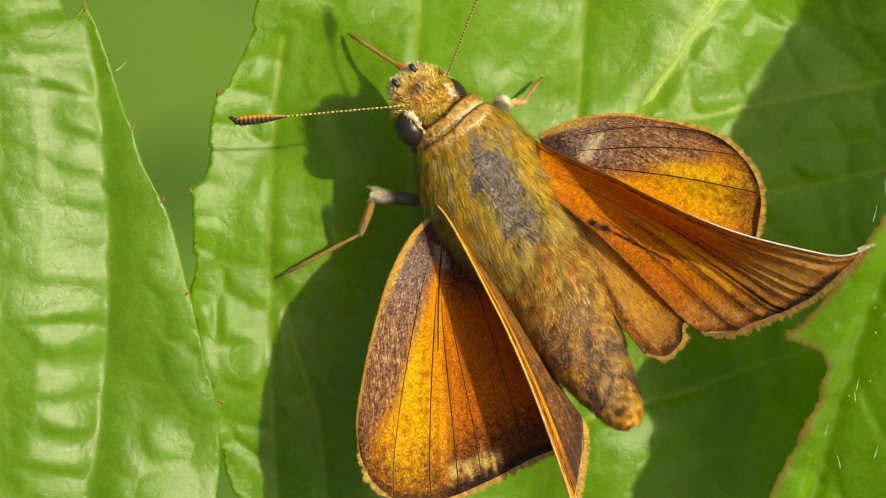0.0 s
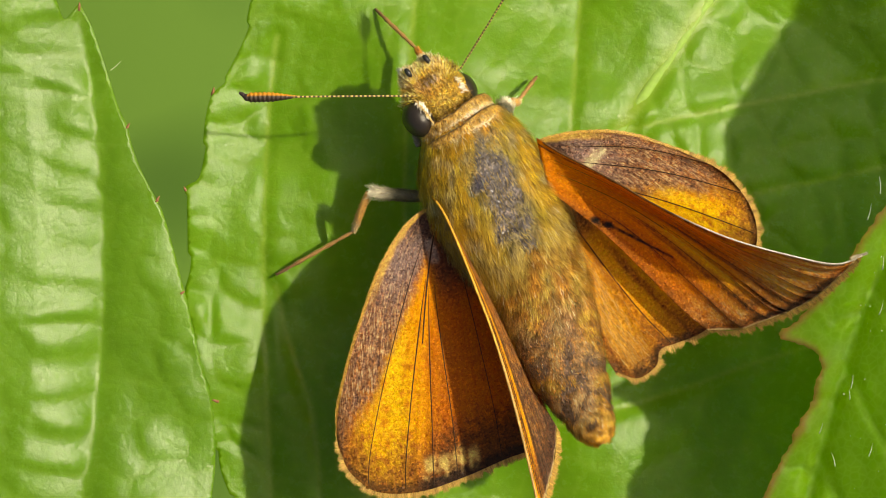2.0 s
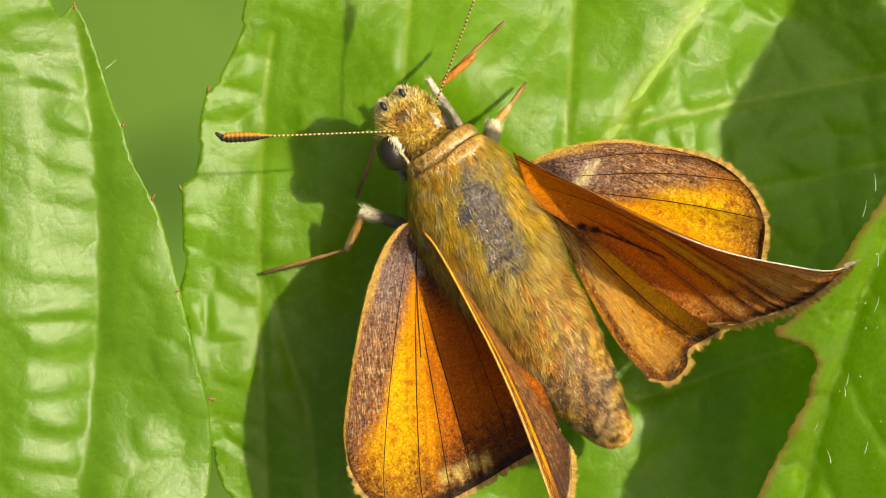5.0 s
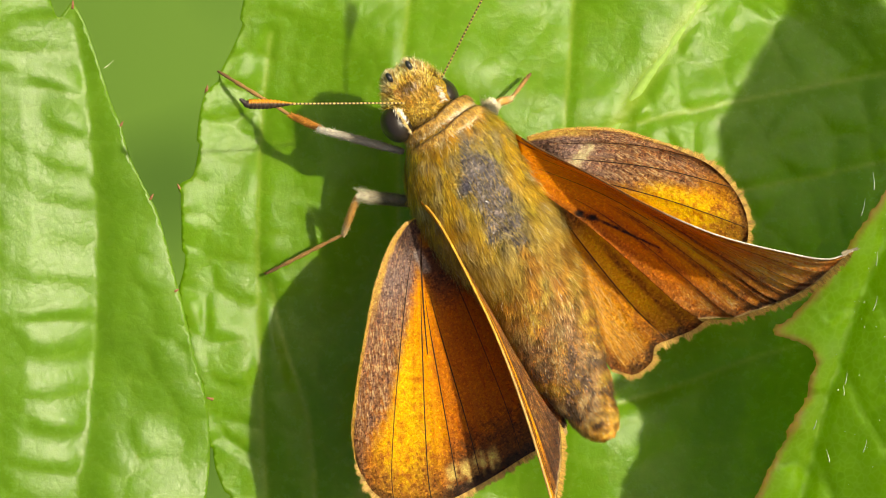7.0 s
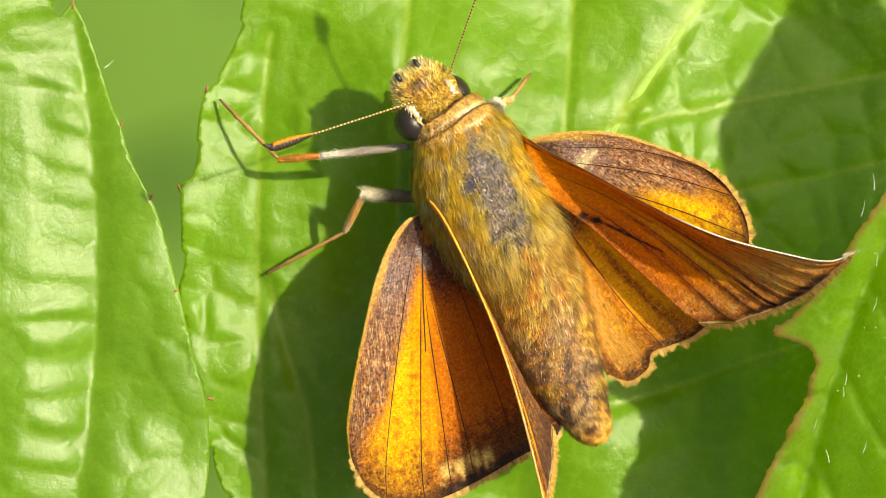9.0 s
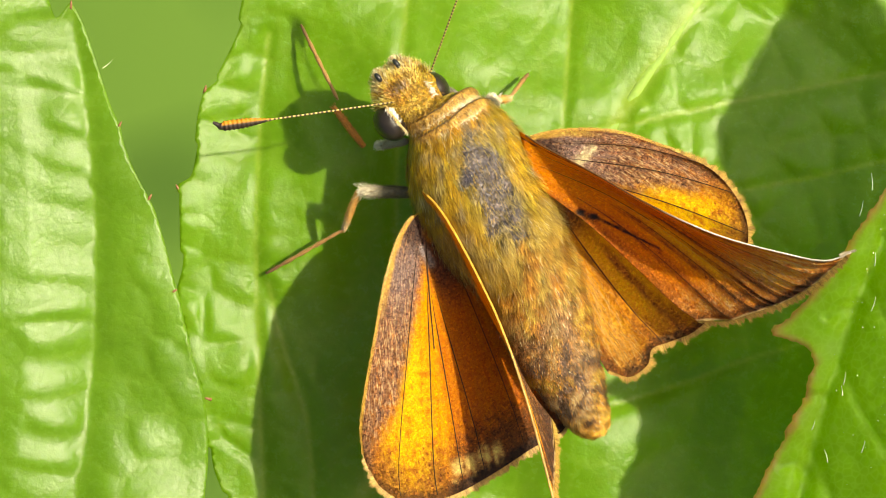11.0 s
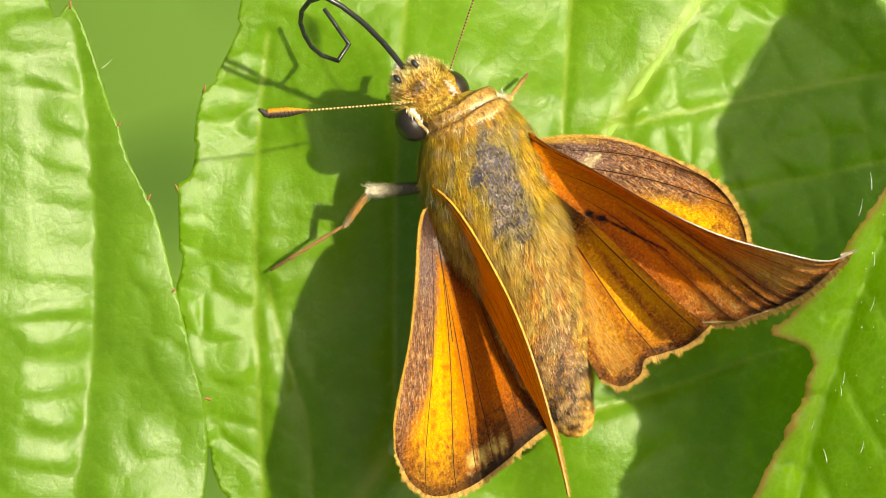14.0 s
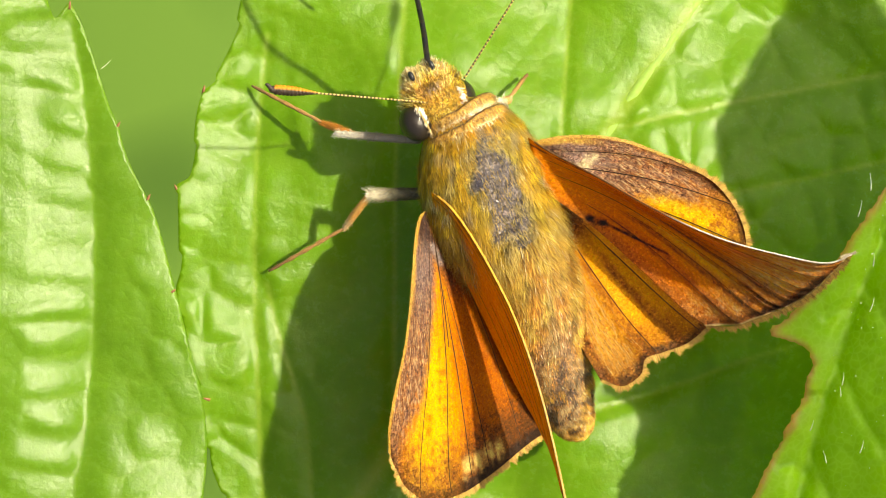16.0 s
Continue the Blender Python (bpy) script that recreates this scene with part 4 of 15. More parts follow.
wing("right_forewing", "forewing", "raised orange forewing with dark stigma and brown margin", (2.87, 2.97, 4.90), [(2.52, 3.99, 5.00), (3.45, 3.43, 5.60), (5.20, 2.52, 6.80), (7.12, 1.46, 8.00), (9.42, 0.47, 9.20), (11.71, -0.12, 10.10), (13.13, -0.35, 10.70), (13.98, -0.06, 11.20)], [(13.98, -0.06, 11.20), (13.51, -0.56, 10.50), (12.71, -1.30, 9.40), (11.88, -1.79, 8.40), (10.85, -2.18, 7.40), (9.90, -2.48, 6.50), (8.94, -2.47, 5.80)], [(3.07, 2.18, 5.00), (3.95, 1.59, 5.10), (5.23, 0.65, 5.20), (6.80, -0.73, 5.40), (8.16, -1.94, 5.60), (8.94, -2.47, 5.80)],
     fore_paint([((4.71, 1.24), (5.25, 1.08), 0.15), ((5.17, 1.12), (6.38, 0.57), 0.06), ((6.28, 0.61), (7.55, 0.02), 0.045)]),
     [(0.05, 0.10, 0.75, 0.0, 0.010), (0.15, 0.30, 0.98, 0.0, 0.010), (0.28, 0.42, 0.98, 0.02, 0.010), (0.35, 0.46, 0.98, 0.01, 0.010), (0.42, 0.46, 0.98, 0.0, 0.010), (0.52, 0.44, 0.98, -0.02, 0.010), (0.64, 0.34, 0.98, -0.02, 0.010), (0.80, 0.20, 0.98, 0.0, 0.010), (0.28, 0.05, 0.46, 0.0, 0.010), (0.55, 0.05, 0.45, 0.0, 0.010)],
     sag=-0.95, ripple=0.13, tuft=True, cord=((0.16, 0.07, 0.02), (0.92, 0.86, 0.72), 0.028))
wing("left_forewing", "forewing", "orange forewing held upright with thin brown costa", (-0.71, 1.40, 5.20), [(-0.77, 1.55, 5.30), (-0.27, 0.94, 5.90), (0.31, -0.08, 6.50), (1.05, -1.54, 7.10), (1.72, -2.94, 7.50), (2.42, -4.66, 7.80), (3.10, -6.60, 8.00), (3.72, -8.58, 8.10), (3.91, -9.22, 8.10)], [(3.91, -9.22, 8.10), (4.10, -8.18, 7.20), (4.25, -7.13, 6.30), (4.22, -6.16, 5.70)], [(-0.30, 0.85, 4.80), (0.80, -0.72, 4.70), (2.32, -3.13, 4.85), (3.50, -5.12, 5.15), (4.22, -6.16, 5.70)],
     upright_paint, [(0.04, 0.05, 0.9, 0.0, 0.02), (0.08, 0.1, 0.95, 0.0, 0.02), (0.14, 0.2, 0.98, 0.0, 0.02), (0.25, 0.42, 0.98, 0.0, 0.013), (0.36, 0.5, 0.98, 0.01, 0.013), (0.48, 0.5, 0.98, 0.0, 0.013), (0.62, 0.4, 0.98, 0.0, 0.013), (0.80, 0.2, 0.98, 0.0, 0.013)],
     sag=0.1, ripple=0.05, cord=((0.80, 0.42, 0.05), (0.62, 0.36, 0.10), 0.045), under_paint=upright_under)


# ---- body ----
def hairs(seed, base, normal, flow, colour, length, width, lift, jitter=0.25, clump=0.0):
    """Hairs as bent tapering strips: three points along, two strips."""
    rng = np.random.RandomState(seed)
    base, normal, flow, colour = (np.asarray(k, dtype=float) for k in (base, normal, flow, colour))
    n, ln = len(base), np.asarray(length)[:, None]
    if clump:
        lean = np.array([(noise.noise(Vector(p * 2.3)), noise.noise(Vector(p * 2.3 + 7.7)), 0.5 * noise.noise(Vector(p * 2.3 + 3.1))) for p in base])
        tone = np.array([noise.noise(Vector(p * 4.5 + 1.3)) for p in base])
        flow = flow + lean * clump
        colour = colour * np.clip(1 + 1.1 * tone, 0.45, 1.7)[:, None]
    d = unit(flow * (1 - lift) + normal * lift + rng.normal(0, jitter, (n, 3)))
    d2 = unit(flow * (1 - lift * 0.55) + normal * lift * 0.5 + rng.normal(0, jitter, (n, 3)))
    sd = unit(np.cross(d, normal)) * (width * rng.uniform(0.6, 1.4, n))[:, None]
    m = base + d * ln * 0.55
    t = m + d2 * ln * 0.45
    v = np.stack([base - sd, base + sd, m - sd * 0.7, m + sd * 0.7, t], 1).reshape(-1, 3)
    k = np.arange(n) * 5
    quads = np.stack([k, k + 1, k + 3, k + 2], 1).tolist()
    tris = np.stack([k + 2, k + 3, k + 4], 1).tolist()
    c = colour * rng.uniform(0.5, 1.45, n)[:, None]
    # roots darkened for the shade between hairs, tips lightened
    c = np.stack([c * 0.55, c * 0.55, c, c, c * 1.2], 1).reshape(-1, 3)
    return v, quads + tris, np.clip(c, 0, 1)


def sample(rng, count, verts, normals, tans, rows, around):
    i, j = rng.uniform(0, rows - 1.001, count), rng.uniform(0, around, count)
    i0, j0 = i.astype(int), j.astype(int) % around
    j1 = (j0 + 1) % around
    fi, fj = (i - i0)[:, None], (j - j.astype(int))[:, None]
    def mixv(a):
        a = a.reshape(rows, around, 3)
        return (a[i0, j0] * (1 - fi) + a[i0 + 1, j0] * fi) * (1 - fj) + (a[i0, j1] * (1 - fi) + a[i0 + 1, j1] * fi) * fj
    return mixv(verts), mixv(normals), mixv(tans), i / (rows - 1), j / around


GOLD, OLIVE, RUST, STRAW, BLACK_HAIR_SHADE, GREY = (np.array(c) for c in ((0.58, 0.37, 0.030), (0.38, 0.31, 0.035), (0.64, 0.22, 0.008), (0.66, 0.47, 0.16), (0.05, 0.034, 0.018), (0.120, 0.108, 0.118)))

thorax_line = spline([(-0.37, 4.76, 4.00, 0.60, 0.70), (-0.12, 4.32, 4.00, 1.30, 1.15), (0.32, 3.57, 4.00, 1.84, 1.60), (0.91, 2.39, 4.00, 2.24, 1.85), (1.60, 1.11, 4.00, 2.28, 1.85), (2.29, -0.08, 4.10, 1.96, 1.65), (2.98, -1.16, 4.20, 1.40, 1.20), (3.27, -1.66, 4.20, 0.60, 0.60)], 14)
tv, tf, tnn, ttan = tube(thorax_line, 56)
rows_t = len(thorax_line)
shape_n = wobbles(tv[:, 0], tv[:, 1], 2.0, 1.2)
bald_c = np.array((1.65, 1.88, 5.80))


def bald(p):
    """The rubbed grey patch on the back."""
    ax = np.array((0.42, -0.907))
    dx, dy = p[:, 0] - bald_c[0], p[:, 1] - bald_c[1]
    a, b = dx * ax[0] + dy * ax[1], -dx * ax[1] + dy * ax[0]
    n0 = wobbles(p[:, 0], p[:, 1], 6.0, 1.6)
    return np.clip(2.4 * (1.12 - np.hypot(a / 2.75, b / 0.74)) + 1.5 * n0, 0, 1) * (p[:, 2] > 4.4)


bt = bald(tv)
tcol = blend(np.tile(OLIVE * 0.8, (len(tv), 1)), GREY, bt)
tcol = blend(tcol, np.array((0.050, 0.045, 0.052)), np.clip(bt * (0.35 + 2.4 * wobbles(tv[:, 0], tv[:, 1], 3.0, 2.2)), 0, 1))
spot_at = np.array((0.76, 1.98, 5.80))
tcol = blend(tcol, np.array((0.022, 0.021, 0.045)), np.exp(-(((tv[:, 0] - spot_at[0]) / 0.26) ** 2 + ((tv[:, 1] - spot_at[1]) / 0.42) ** 2) ** 2))
thorax = part("thorax", mesh_of("thorax", tv - PIV, tf, BODY, tcol), butterfly, "grey rubbed thorax with olive gold fur")
rng = np.random.RandomState(11)
hb, hn, ht, hi, hj = sample(rng, 62000, tv, tnn, ttan, rows_t, 56)
bl = bald(hb)
spot_d = np.hypot((hb[:, 0] - spot_at[0] + 0.12) / 0.34, (hb[:, 1] - spot_at[1] - 0.2) / 0.55)
keep = (hn[:, 2] > -0.5) & (rng.uniform(0, 1, len(hb)) > np.maximum(bl * 0.72, (spot_d < 1) * (hn[:, 2] > 0.2) * 0.97))
hb, hn, ht, hi, bl = hb[keep], hn[keep], ht[keep], hi[keep], bl[keep]
kk = wobbles(hb[:, 0], hb[:, 1], 8.0, 1.1)
hc = blend(np.tile(GOLD, (len(hb), 1)), OLIVE, 0.5 + 1.4 * kk)
hc = blend(hc, RUST, np.exp(-((hi - 0.16) / 0.11) ** 2) * np.clip(0.6 + 2.0 * wobbles(hb[:, 0], hb[:, 1], 5.0, 0.8), 0, 1))
hc = blend(hc, np.array((0.30, 0.27, 0.17)), np.clip(1.6 * wobbles(hb[:, 0], hb[:, 1], 11.0, 2.6), 0, 0.8))
hc = blend(hc, np.array((0.46, 0.36, 0.11)), smooth(0.50, 0.75, hi) * np.clip(0.55 + 1.6 * wobbles(hb[:, 0], hb[:, 1], 14.0, 0.9), 0, 0.85))
# a few hairs coloured pale to read as glints
hc = blend(hc, np.array((0.95, 0.82, 0.50)), (rng.uniform(0, 1, len(hb)) > 0.975) * 0.9)
hc = blend(hc, np.array((0.26, 0.22, 0.11)), bl * rng.uniform(0.2, 1.0, len(hb)))
ln = 0.42 + 0.6 * hi + rng.uniform(-0.12, 0.25, len(hb))
ln *= 0.72 * (1 - 0.62 * bl)
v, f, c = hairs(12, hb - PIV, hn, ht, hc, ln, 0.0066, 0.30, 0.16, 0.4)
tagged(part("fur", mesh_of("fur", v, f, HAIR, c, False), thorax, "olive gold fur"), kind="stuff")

ABP = np.array((3.07, -0.77, 4.40))
abdomen_line = spline([(2.39, 0.41, 4.30, 1.20, 1.00), (2.78, -0.37, 4.30, 1.56, 1.35), (3.27, -1.56, 4.30, 1.68, 1.45), (3.83, -2.94, 4.20, 1.60, 1.40), (4.36, -4.12, 4.10, 1.40, 1.25), (4.95, -5.21, 3.90, 1.08, 1.00), (5.41, -6.01, 3.70, 0.76, 0.75), (5.65, -6.40, 3.60, 0.48, 0.50), (5.77, -6.62, 3.60, 0.16, 0.20)], 16)
av, af, an, atan_ = tube(abdomen_line, 48)
rows_a = len(abdomen_line)
ai = np.repeat(np.linspace(0, 1, rows_a), 48)
ak = wobbles(av[:, 0], av[:, 1], 1.0, 2.1)
acol = blend(np.tile(np.array((0.44, 0.20, 0.03)), (len(av), 1)), np.array((0.12, 0.075, 0.05)), np.clip(0.75 + 2.2 * ak, 0, 1) * smooth(0.25, 0.5, ai) * (an[:, 2] > 0.0))
acol = blend(acol, RUST, smooth(0.80, 0.95, ai) * 0.6)
# shallow rings between the segments
av = av - an * (0.05 * np.exp(-(((ai * 8.0) % 1.0 - 0.5) / 0.09) ** 2) * smooth(0.2, 0.4, ai))[:, None]
abdomen = part("abdomen", mesh_of("abdomen", av - ABP, af, BODY, acol), butterfly, "golden brown abdomen with dark worn patches", ABP - PIV)
thing["abdomen"] = abdomen
rng = np.random.RandomState(13)
hb, hn, ht, hi, hj = sample(rng, 60000, av, an, atan_, rows_a, 48)
kk = wobbles(hb[:, 0], hb[:, 1], 1.0, 2.1) + 0.3 * wobbles(hb[:, 0], hb[:, 1], 2.0, 5.0)
keep = (hn[:, 2] > -0.3) & (rng.uniform(0, 1, len(hb)) > 0.75 * smooth(-0.1, 0.3, kk) * smooth(0.3, 0.55, hi))
hb, hn, ht, hi, kk = hb[keep], hn[keep], ht[keep], hi[keep], kk[keep]
hc = blend(np.tile(np.array((0.44, 0.33, 0.07)), (len(hb), 1)), np.array((0.46, 0.23, 0.035)), 0.30 + 1.2 * kk + 0.5 * hi)
hc = blend(hc, np.array((0.27, 0.21, 0.16)), np.clip(0.45 + 2.2 * wobbles(hb[:, 0], hb[:, 1], 17.0, 1.1), 0, 0.6) * smooth(0.25, 0.42, hi) * (1 - smooth(0.70, 0.85, hi)))
hc = blend(hc, BLACK_HAIR_SHADE, np.clip(kk * 3.2 + 0.30, 0, 1) * smooth(0.35, 0.55, hi) * (1 - smooth(0.86, 0.95, hi)) * 0.85)
hc = blend(hc, np.array((0.66, 0.36, 0.05)), smooth(0.72, 0.92, hi) * 0.75)
hc = blend(hc, np.array((0.70, 0.30, 0.03)), (rng.uniform(0, 1, len(hb)) > 0.90) * smooth(0.35, 0.5, hi) * 0.9)
# glints again: sparse hairs given a pale colour
hc = blend(hc, np.array((0.95, 0.80, 0.48)), (rng.uniform(0, 1, len(hb)) > 0.972) * 0.9)
ln = np.where(hi < 0.42, 1.05 - 2.1 * hi, 0.17) + rng.uniform(-0.06, 0.12, len(hb))
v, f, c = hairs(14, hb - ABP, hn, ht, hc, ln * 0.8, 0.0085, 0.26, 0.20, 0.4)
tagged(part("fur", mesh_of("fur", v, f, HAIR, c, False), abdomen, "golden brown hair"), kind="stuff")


# ---- head ----
NK = np.array((-0.12, 4.32, 4.20))


def blob(centre, axes, frame3, nu=26, nv=18, seed=0, rough=0.0):
    """An ellipsoid on a frame of three axes; vertices, quads, normals."""
    u = np.linspace(0, 2 * np.pi, nu, endpoint=False)
    w = np.linspace(0.02, np.pi - 0.02, nv)
    U, W = np.meshgrid(u, w)
    d = np.stack([np.cos(W), np.sin(W) * np.cos(U), np.sin(W) * np.sin(U)], -1).reshape(-1, 3)
    r = 1 + rough * np.array([noise.noise(Vector(k * 2.2 + seed)) for k in d])
    p = (d * np.array(axes) * r[:, None]) @ np.array(frame3) + np.array(centre)
    nn = (d / np.array(axes)) @ np.array(frame3)
    nn /= np.linalg.norm(nn, axis=1)[:, None]
    idx = np.arange(nu * nv).reshape(nv, nu)
    nx = np.roll(idx, -1, axis=1)
    ff = [tuple(q) for q in np.stack([idx[:-1], idx[1:], nx[1:], nx[:-1]], -1).reshape(-1, 4)]
    ff += [tuple(idx[0]), tuple(idx[-1][::-1])]
    return p, ff, nn


FWD = np.array((-0.535, 0.845, 0.0))
RGT = np.array((0.845, 0.535, 0.0))
UP = np.array((0, 0, 1.0))
HF = np.stack([FWD, RGT, UP])
HC = np.array((-0.87, 5.15, 4.10))
sv, sf, sn = blob(HC, (1.15, 1.15, 0.98), HF, 36, 24, 5, 0.05)
scol = blend(np.tile(GOLD * 0.6, (len(sv), 1)), np.array((0.70, 0.64, 0.48)), smooth(0.2, -0.3, sn[:, 2]))
head = part("head", mesh_of("head", sv - NK, sf, BODY, scol), butterfly, "furry golden head with large dark eyes", NK - PIV)
thing["head"] = head
eye_mid = HC + np.array((0, 0, 0.18)) - FWD * 0.30
for sgn in (-1, 1):
    ec = eye_mid + RGT * (sgn * (1.06 if sgn < 0 else 0.82)) + UP * (0.20 if sgn < 0 else -0.50)
    ev, ef, en = blob(ec, (0.66, 0.55, 0.68), HF, 40, 26)
    eye = part("eye", mesh_of("eye", ev - ec, ef, EYE), head, "dark glossy compound eye", ec - NK)
    # pale scales round the eye
    ang = np.linspace(0, 2 * np.pi, 330)
    rr = np.random.RandomState(15)
    rb = np.array([ec - RGT * sgn * 0.30 + (FWD * math.cos(a) * 0.62 + UP * math.sin(a) * 0.64) for a in ang])
    rn = np.array([FWD * math.cos(a) + UP * math.sin(a) for a in ang])
    back = np.clip(-(rn @ FWD) * 1.3 - 0.5, 0, 1)
    rc = blend(np.tile(STRAW, (len(ang), 1)), np.array((0.85, 0.82, 0.72)), back + smooth(0.2, -0.4, rn[:, 2]) + rr.uniform(-0.3, 0.2, len(ang)))
    fl = np.tile(RGT * sgn, (len(ang), 1)) + rn * 0.35
    v, f, c = hairs(16, rb - NK, rn, fl, rc, rr.uniform(0.10, 0.20, len(ang)), 0.018, 0.6, 0.15)
    tagged(part("eye_ring", mesh_of("eye_ring", v, f, HAIR, c, False), head, "white and straw scales round the eye"), kind="stuff")
    # labial palps with dark tips
    pc = HC + FWD * 0.82 + RGT * sgn * 0.36 + UP * 0.10
    pv, pf, pn = blob(pc, (0.52, 0.50, 0.55), HF, 26, 18, 7 + sgn, 0.06)
    palp = part("palp", mesh_of("palp", pv - NK, pf, BODY, np.tile(STRAW * 0.8, (len(pv), 1))), head, "bristly palp with black tip")
    tipc = HC + FWD * 1.22 + RGT * sgn * 0.40 + UP * 0.62
    kv, kf, kn = blob(tipc, (0.19, 0.10, 0.14), HF, 14, 10)
    part("palp_tip", mesh_of("palp_tip", kv - NK, kf, BLACK), head, "black palp tip")
    rr = np.random.RandomState(30 + sgn)
    pick = rr.randint(0, len(pv), 1500)
    pick = pick[pn[pick, 2] > -0.6]
    pc2 = blend(np.tile(np.array((0.92, 0.80, 0.52)), (len(pick), 1)), np.array((0.70, 0.42, 0.08)), rr.uniform(-0.8, 1, len(pick)))
    pc2 = blend(pc2, BLACK_HAIR_SHADE, (rr.uniform(0, 1, len(pick)) > 0.86) * 0.9)
    v, f, c = hairs(31, pv[pick] - NK, pn[pick], np.tile(FWD, (len(pick), 1)), pc2, rr.uniform(0.10, 0.27, len(pick)), 0.011, 0.50, 0.25)
    tagged(part("palp_bristles", mesh_of("palp_bristles", v, f, HAIR, c, False), head, "straw bristles"), kind="stuff")
    # white tuft at the foot of the feeler
    tc = eye_mid + FWD * 0.36 + RGT * sgn * 0.72 + UP * (0.68 if sgn < 0 else 0.45)
    rr = np.random.RandomState(40)
    tb = tc + rr.normal(0, 0.05, (90, 3)) + np.outer(rr.uniform(-0.1, 0.45, 90), -FWD)
    v, f, c = hairs(41, tb - NK, np.tile(UP, (90, 1)), np.tile(RGT * sgn * 0.6 - FWD * 0.6, (90, 1)), np.tile(np.array((0.85, 0.83, 0.76)), (90, 1)), rr.uniform(0.16, 0.30, 90), 0.028, 0.4, 0.12)
    tagged(part("white_tuft", mesh_of("white_tuft", v, f, HAIR, c, False), head, "white scale tuft"), kind="stuff")

rr = np.random.RandomState(50)
pick = rr.randint(0, len(sv), 17000)
jit = rr.normal(0, 0.05, (len(pick), 3))
hb, hn = sv[pick] + jit, sn[pick]
side_of = (hb - eye_mid) @ RGT
keep = ((side_of > -0.66) & (side_of < 0.92)) | ((hb - eye_mid) @ FWD > 0.55) | (hn[:, 2] < -0.35)
hb, hn = hb[keep], hn[keep]
along = (hb - HC) @ FWD
acr = (hb - HC) @ RGT
hc = blend(np.tile(GOLD, (len(hb), 1)), OLIVE, rr.uniform(0, 1, len(hb)))
hp = np.array([noise.noise(Vector(k * 2.6)) for k in hb])
hc = blend(hc, STRAW * 1.35, rr.uniform(-0.45, 1.0, len(hb)) + 1.5 * hp + 0.35 * smooth(0.4, 0.9, along))
hc = blend(hc, BLACK_HAIR_SHADE, np.clip(-2.0 * hp - 0.6 + rr.uniform(-0.3, 0.3, len(hb)), 0, 0.7))
hc = blend(hc, RUST, np.clip(1.6 * wobbles(hb[:, 0], hb[:, 1], 5.0, 1.4) - 0.1, 0, 0.5))
hc = blend(hc, np.array((0.30, 0.28, 0.27)), np.exp(-((along - 0.42) / 0.16) ** 2 - (acr / 0.42) ** 2) * 0.95)
# furrow behind the palps: its shade is painted into the hair
hc = blend(hc, BLACK_HAIR_SHADE, np.exp(-((along - 0.62) / 0.07) ** 2 - (acr / 0.5) ** 2) * 0.75)
hc = blend(hc, np.array((0.80, 0.74, 0.58)), smooth(0.15, -0.35, hn[:, 2]))
# neck furrow shaded by colour, plus scattered black hairs
hc = blend(hc, BLACK_HAIR_SHADE, np.maximum(np.exp(-((along + 0.66) / 0.10) ** 2), (rr.uniform(0, 1, len(hb)) > 0.93) * 0.9) * 0.95)
hc = blend(hc, np.array((0.55, 0.30, 0.05)), smooth(-0.5, -0.9, along) * 0.6)
flow = np.where(along[:, None] > -0.3, FWD * 0.7, -FWD * 0.8) + UP * 0.3
hc = np.clip(blend(hc, np.array((0.78, 0.40, 0.06)), np.exp(-((along - 0.78) / 0.10) ** 2) * 0.6) * (1 + 0.35 * smooth(-0.5, -0.2, along))[:, None], 0, 1)
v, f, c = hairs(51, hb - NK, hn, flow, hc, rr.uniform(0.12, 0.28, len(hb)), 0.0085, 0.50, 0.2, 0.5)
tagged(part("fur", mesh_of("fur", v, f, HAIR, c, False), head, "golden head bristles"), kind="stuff")
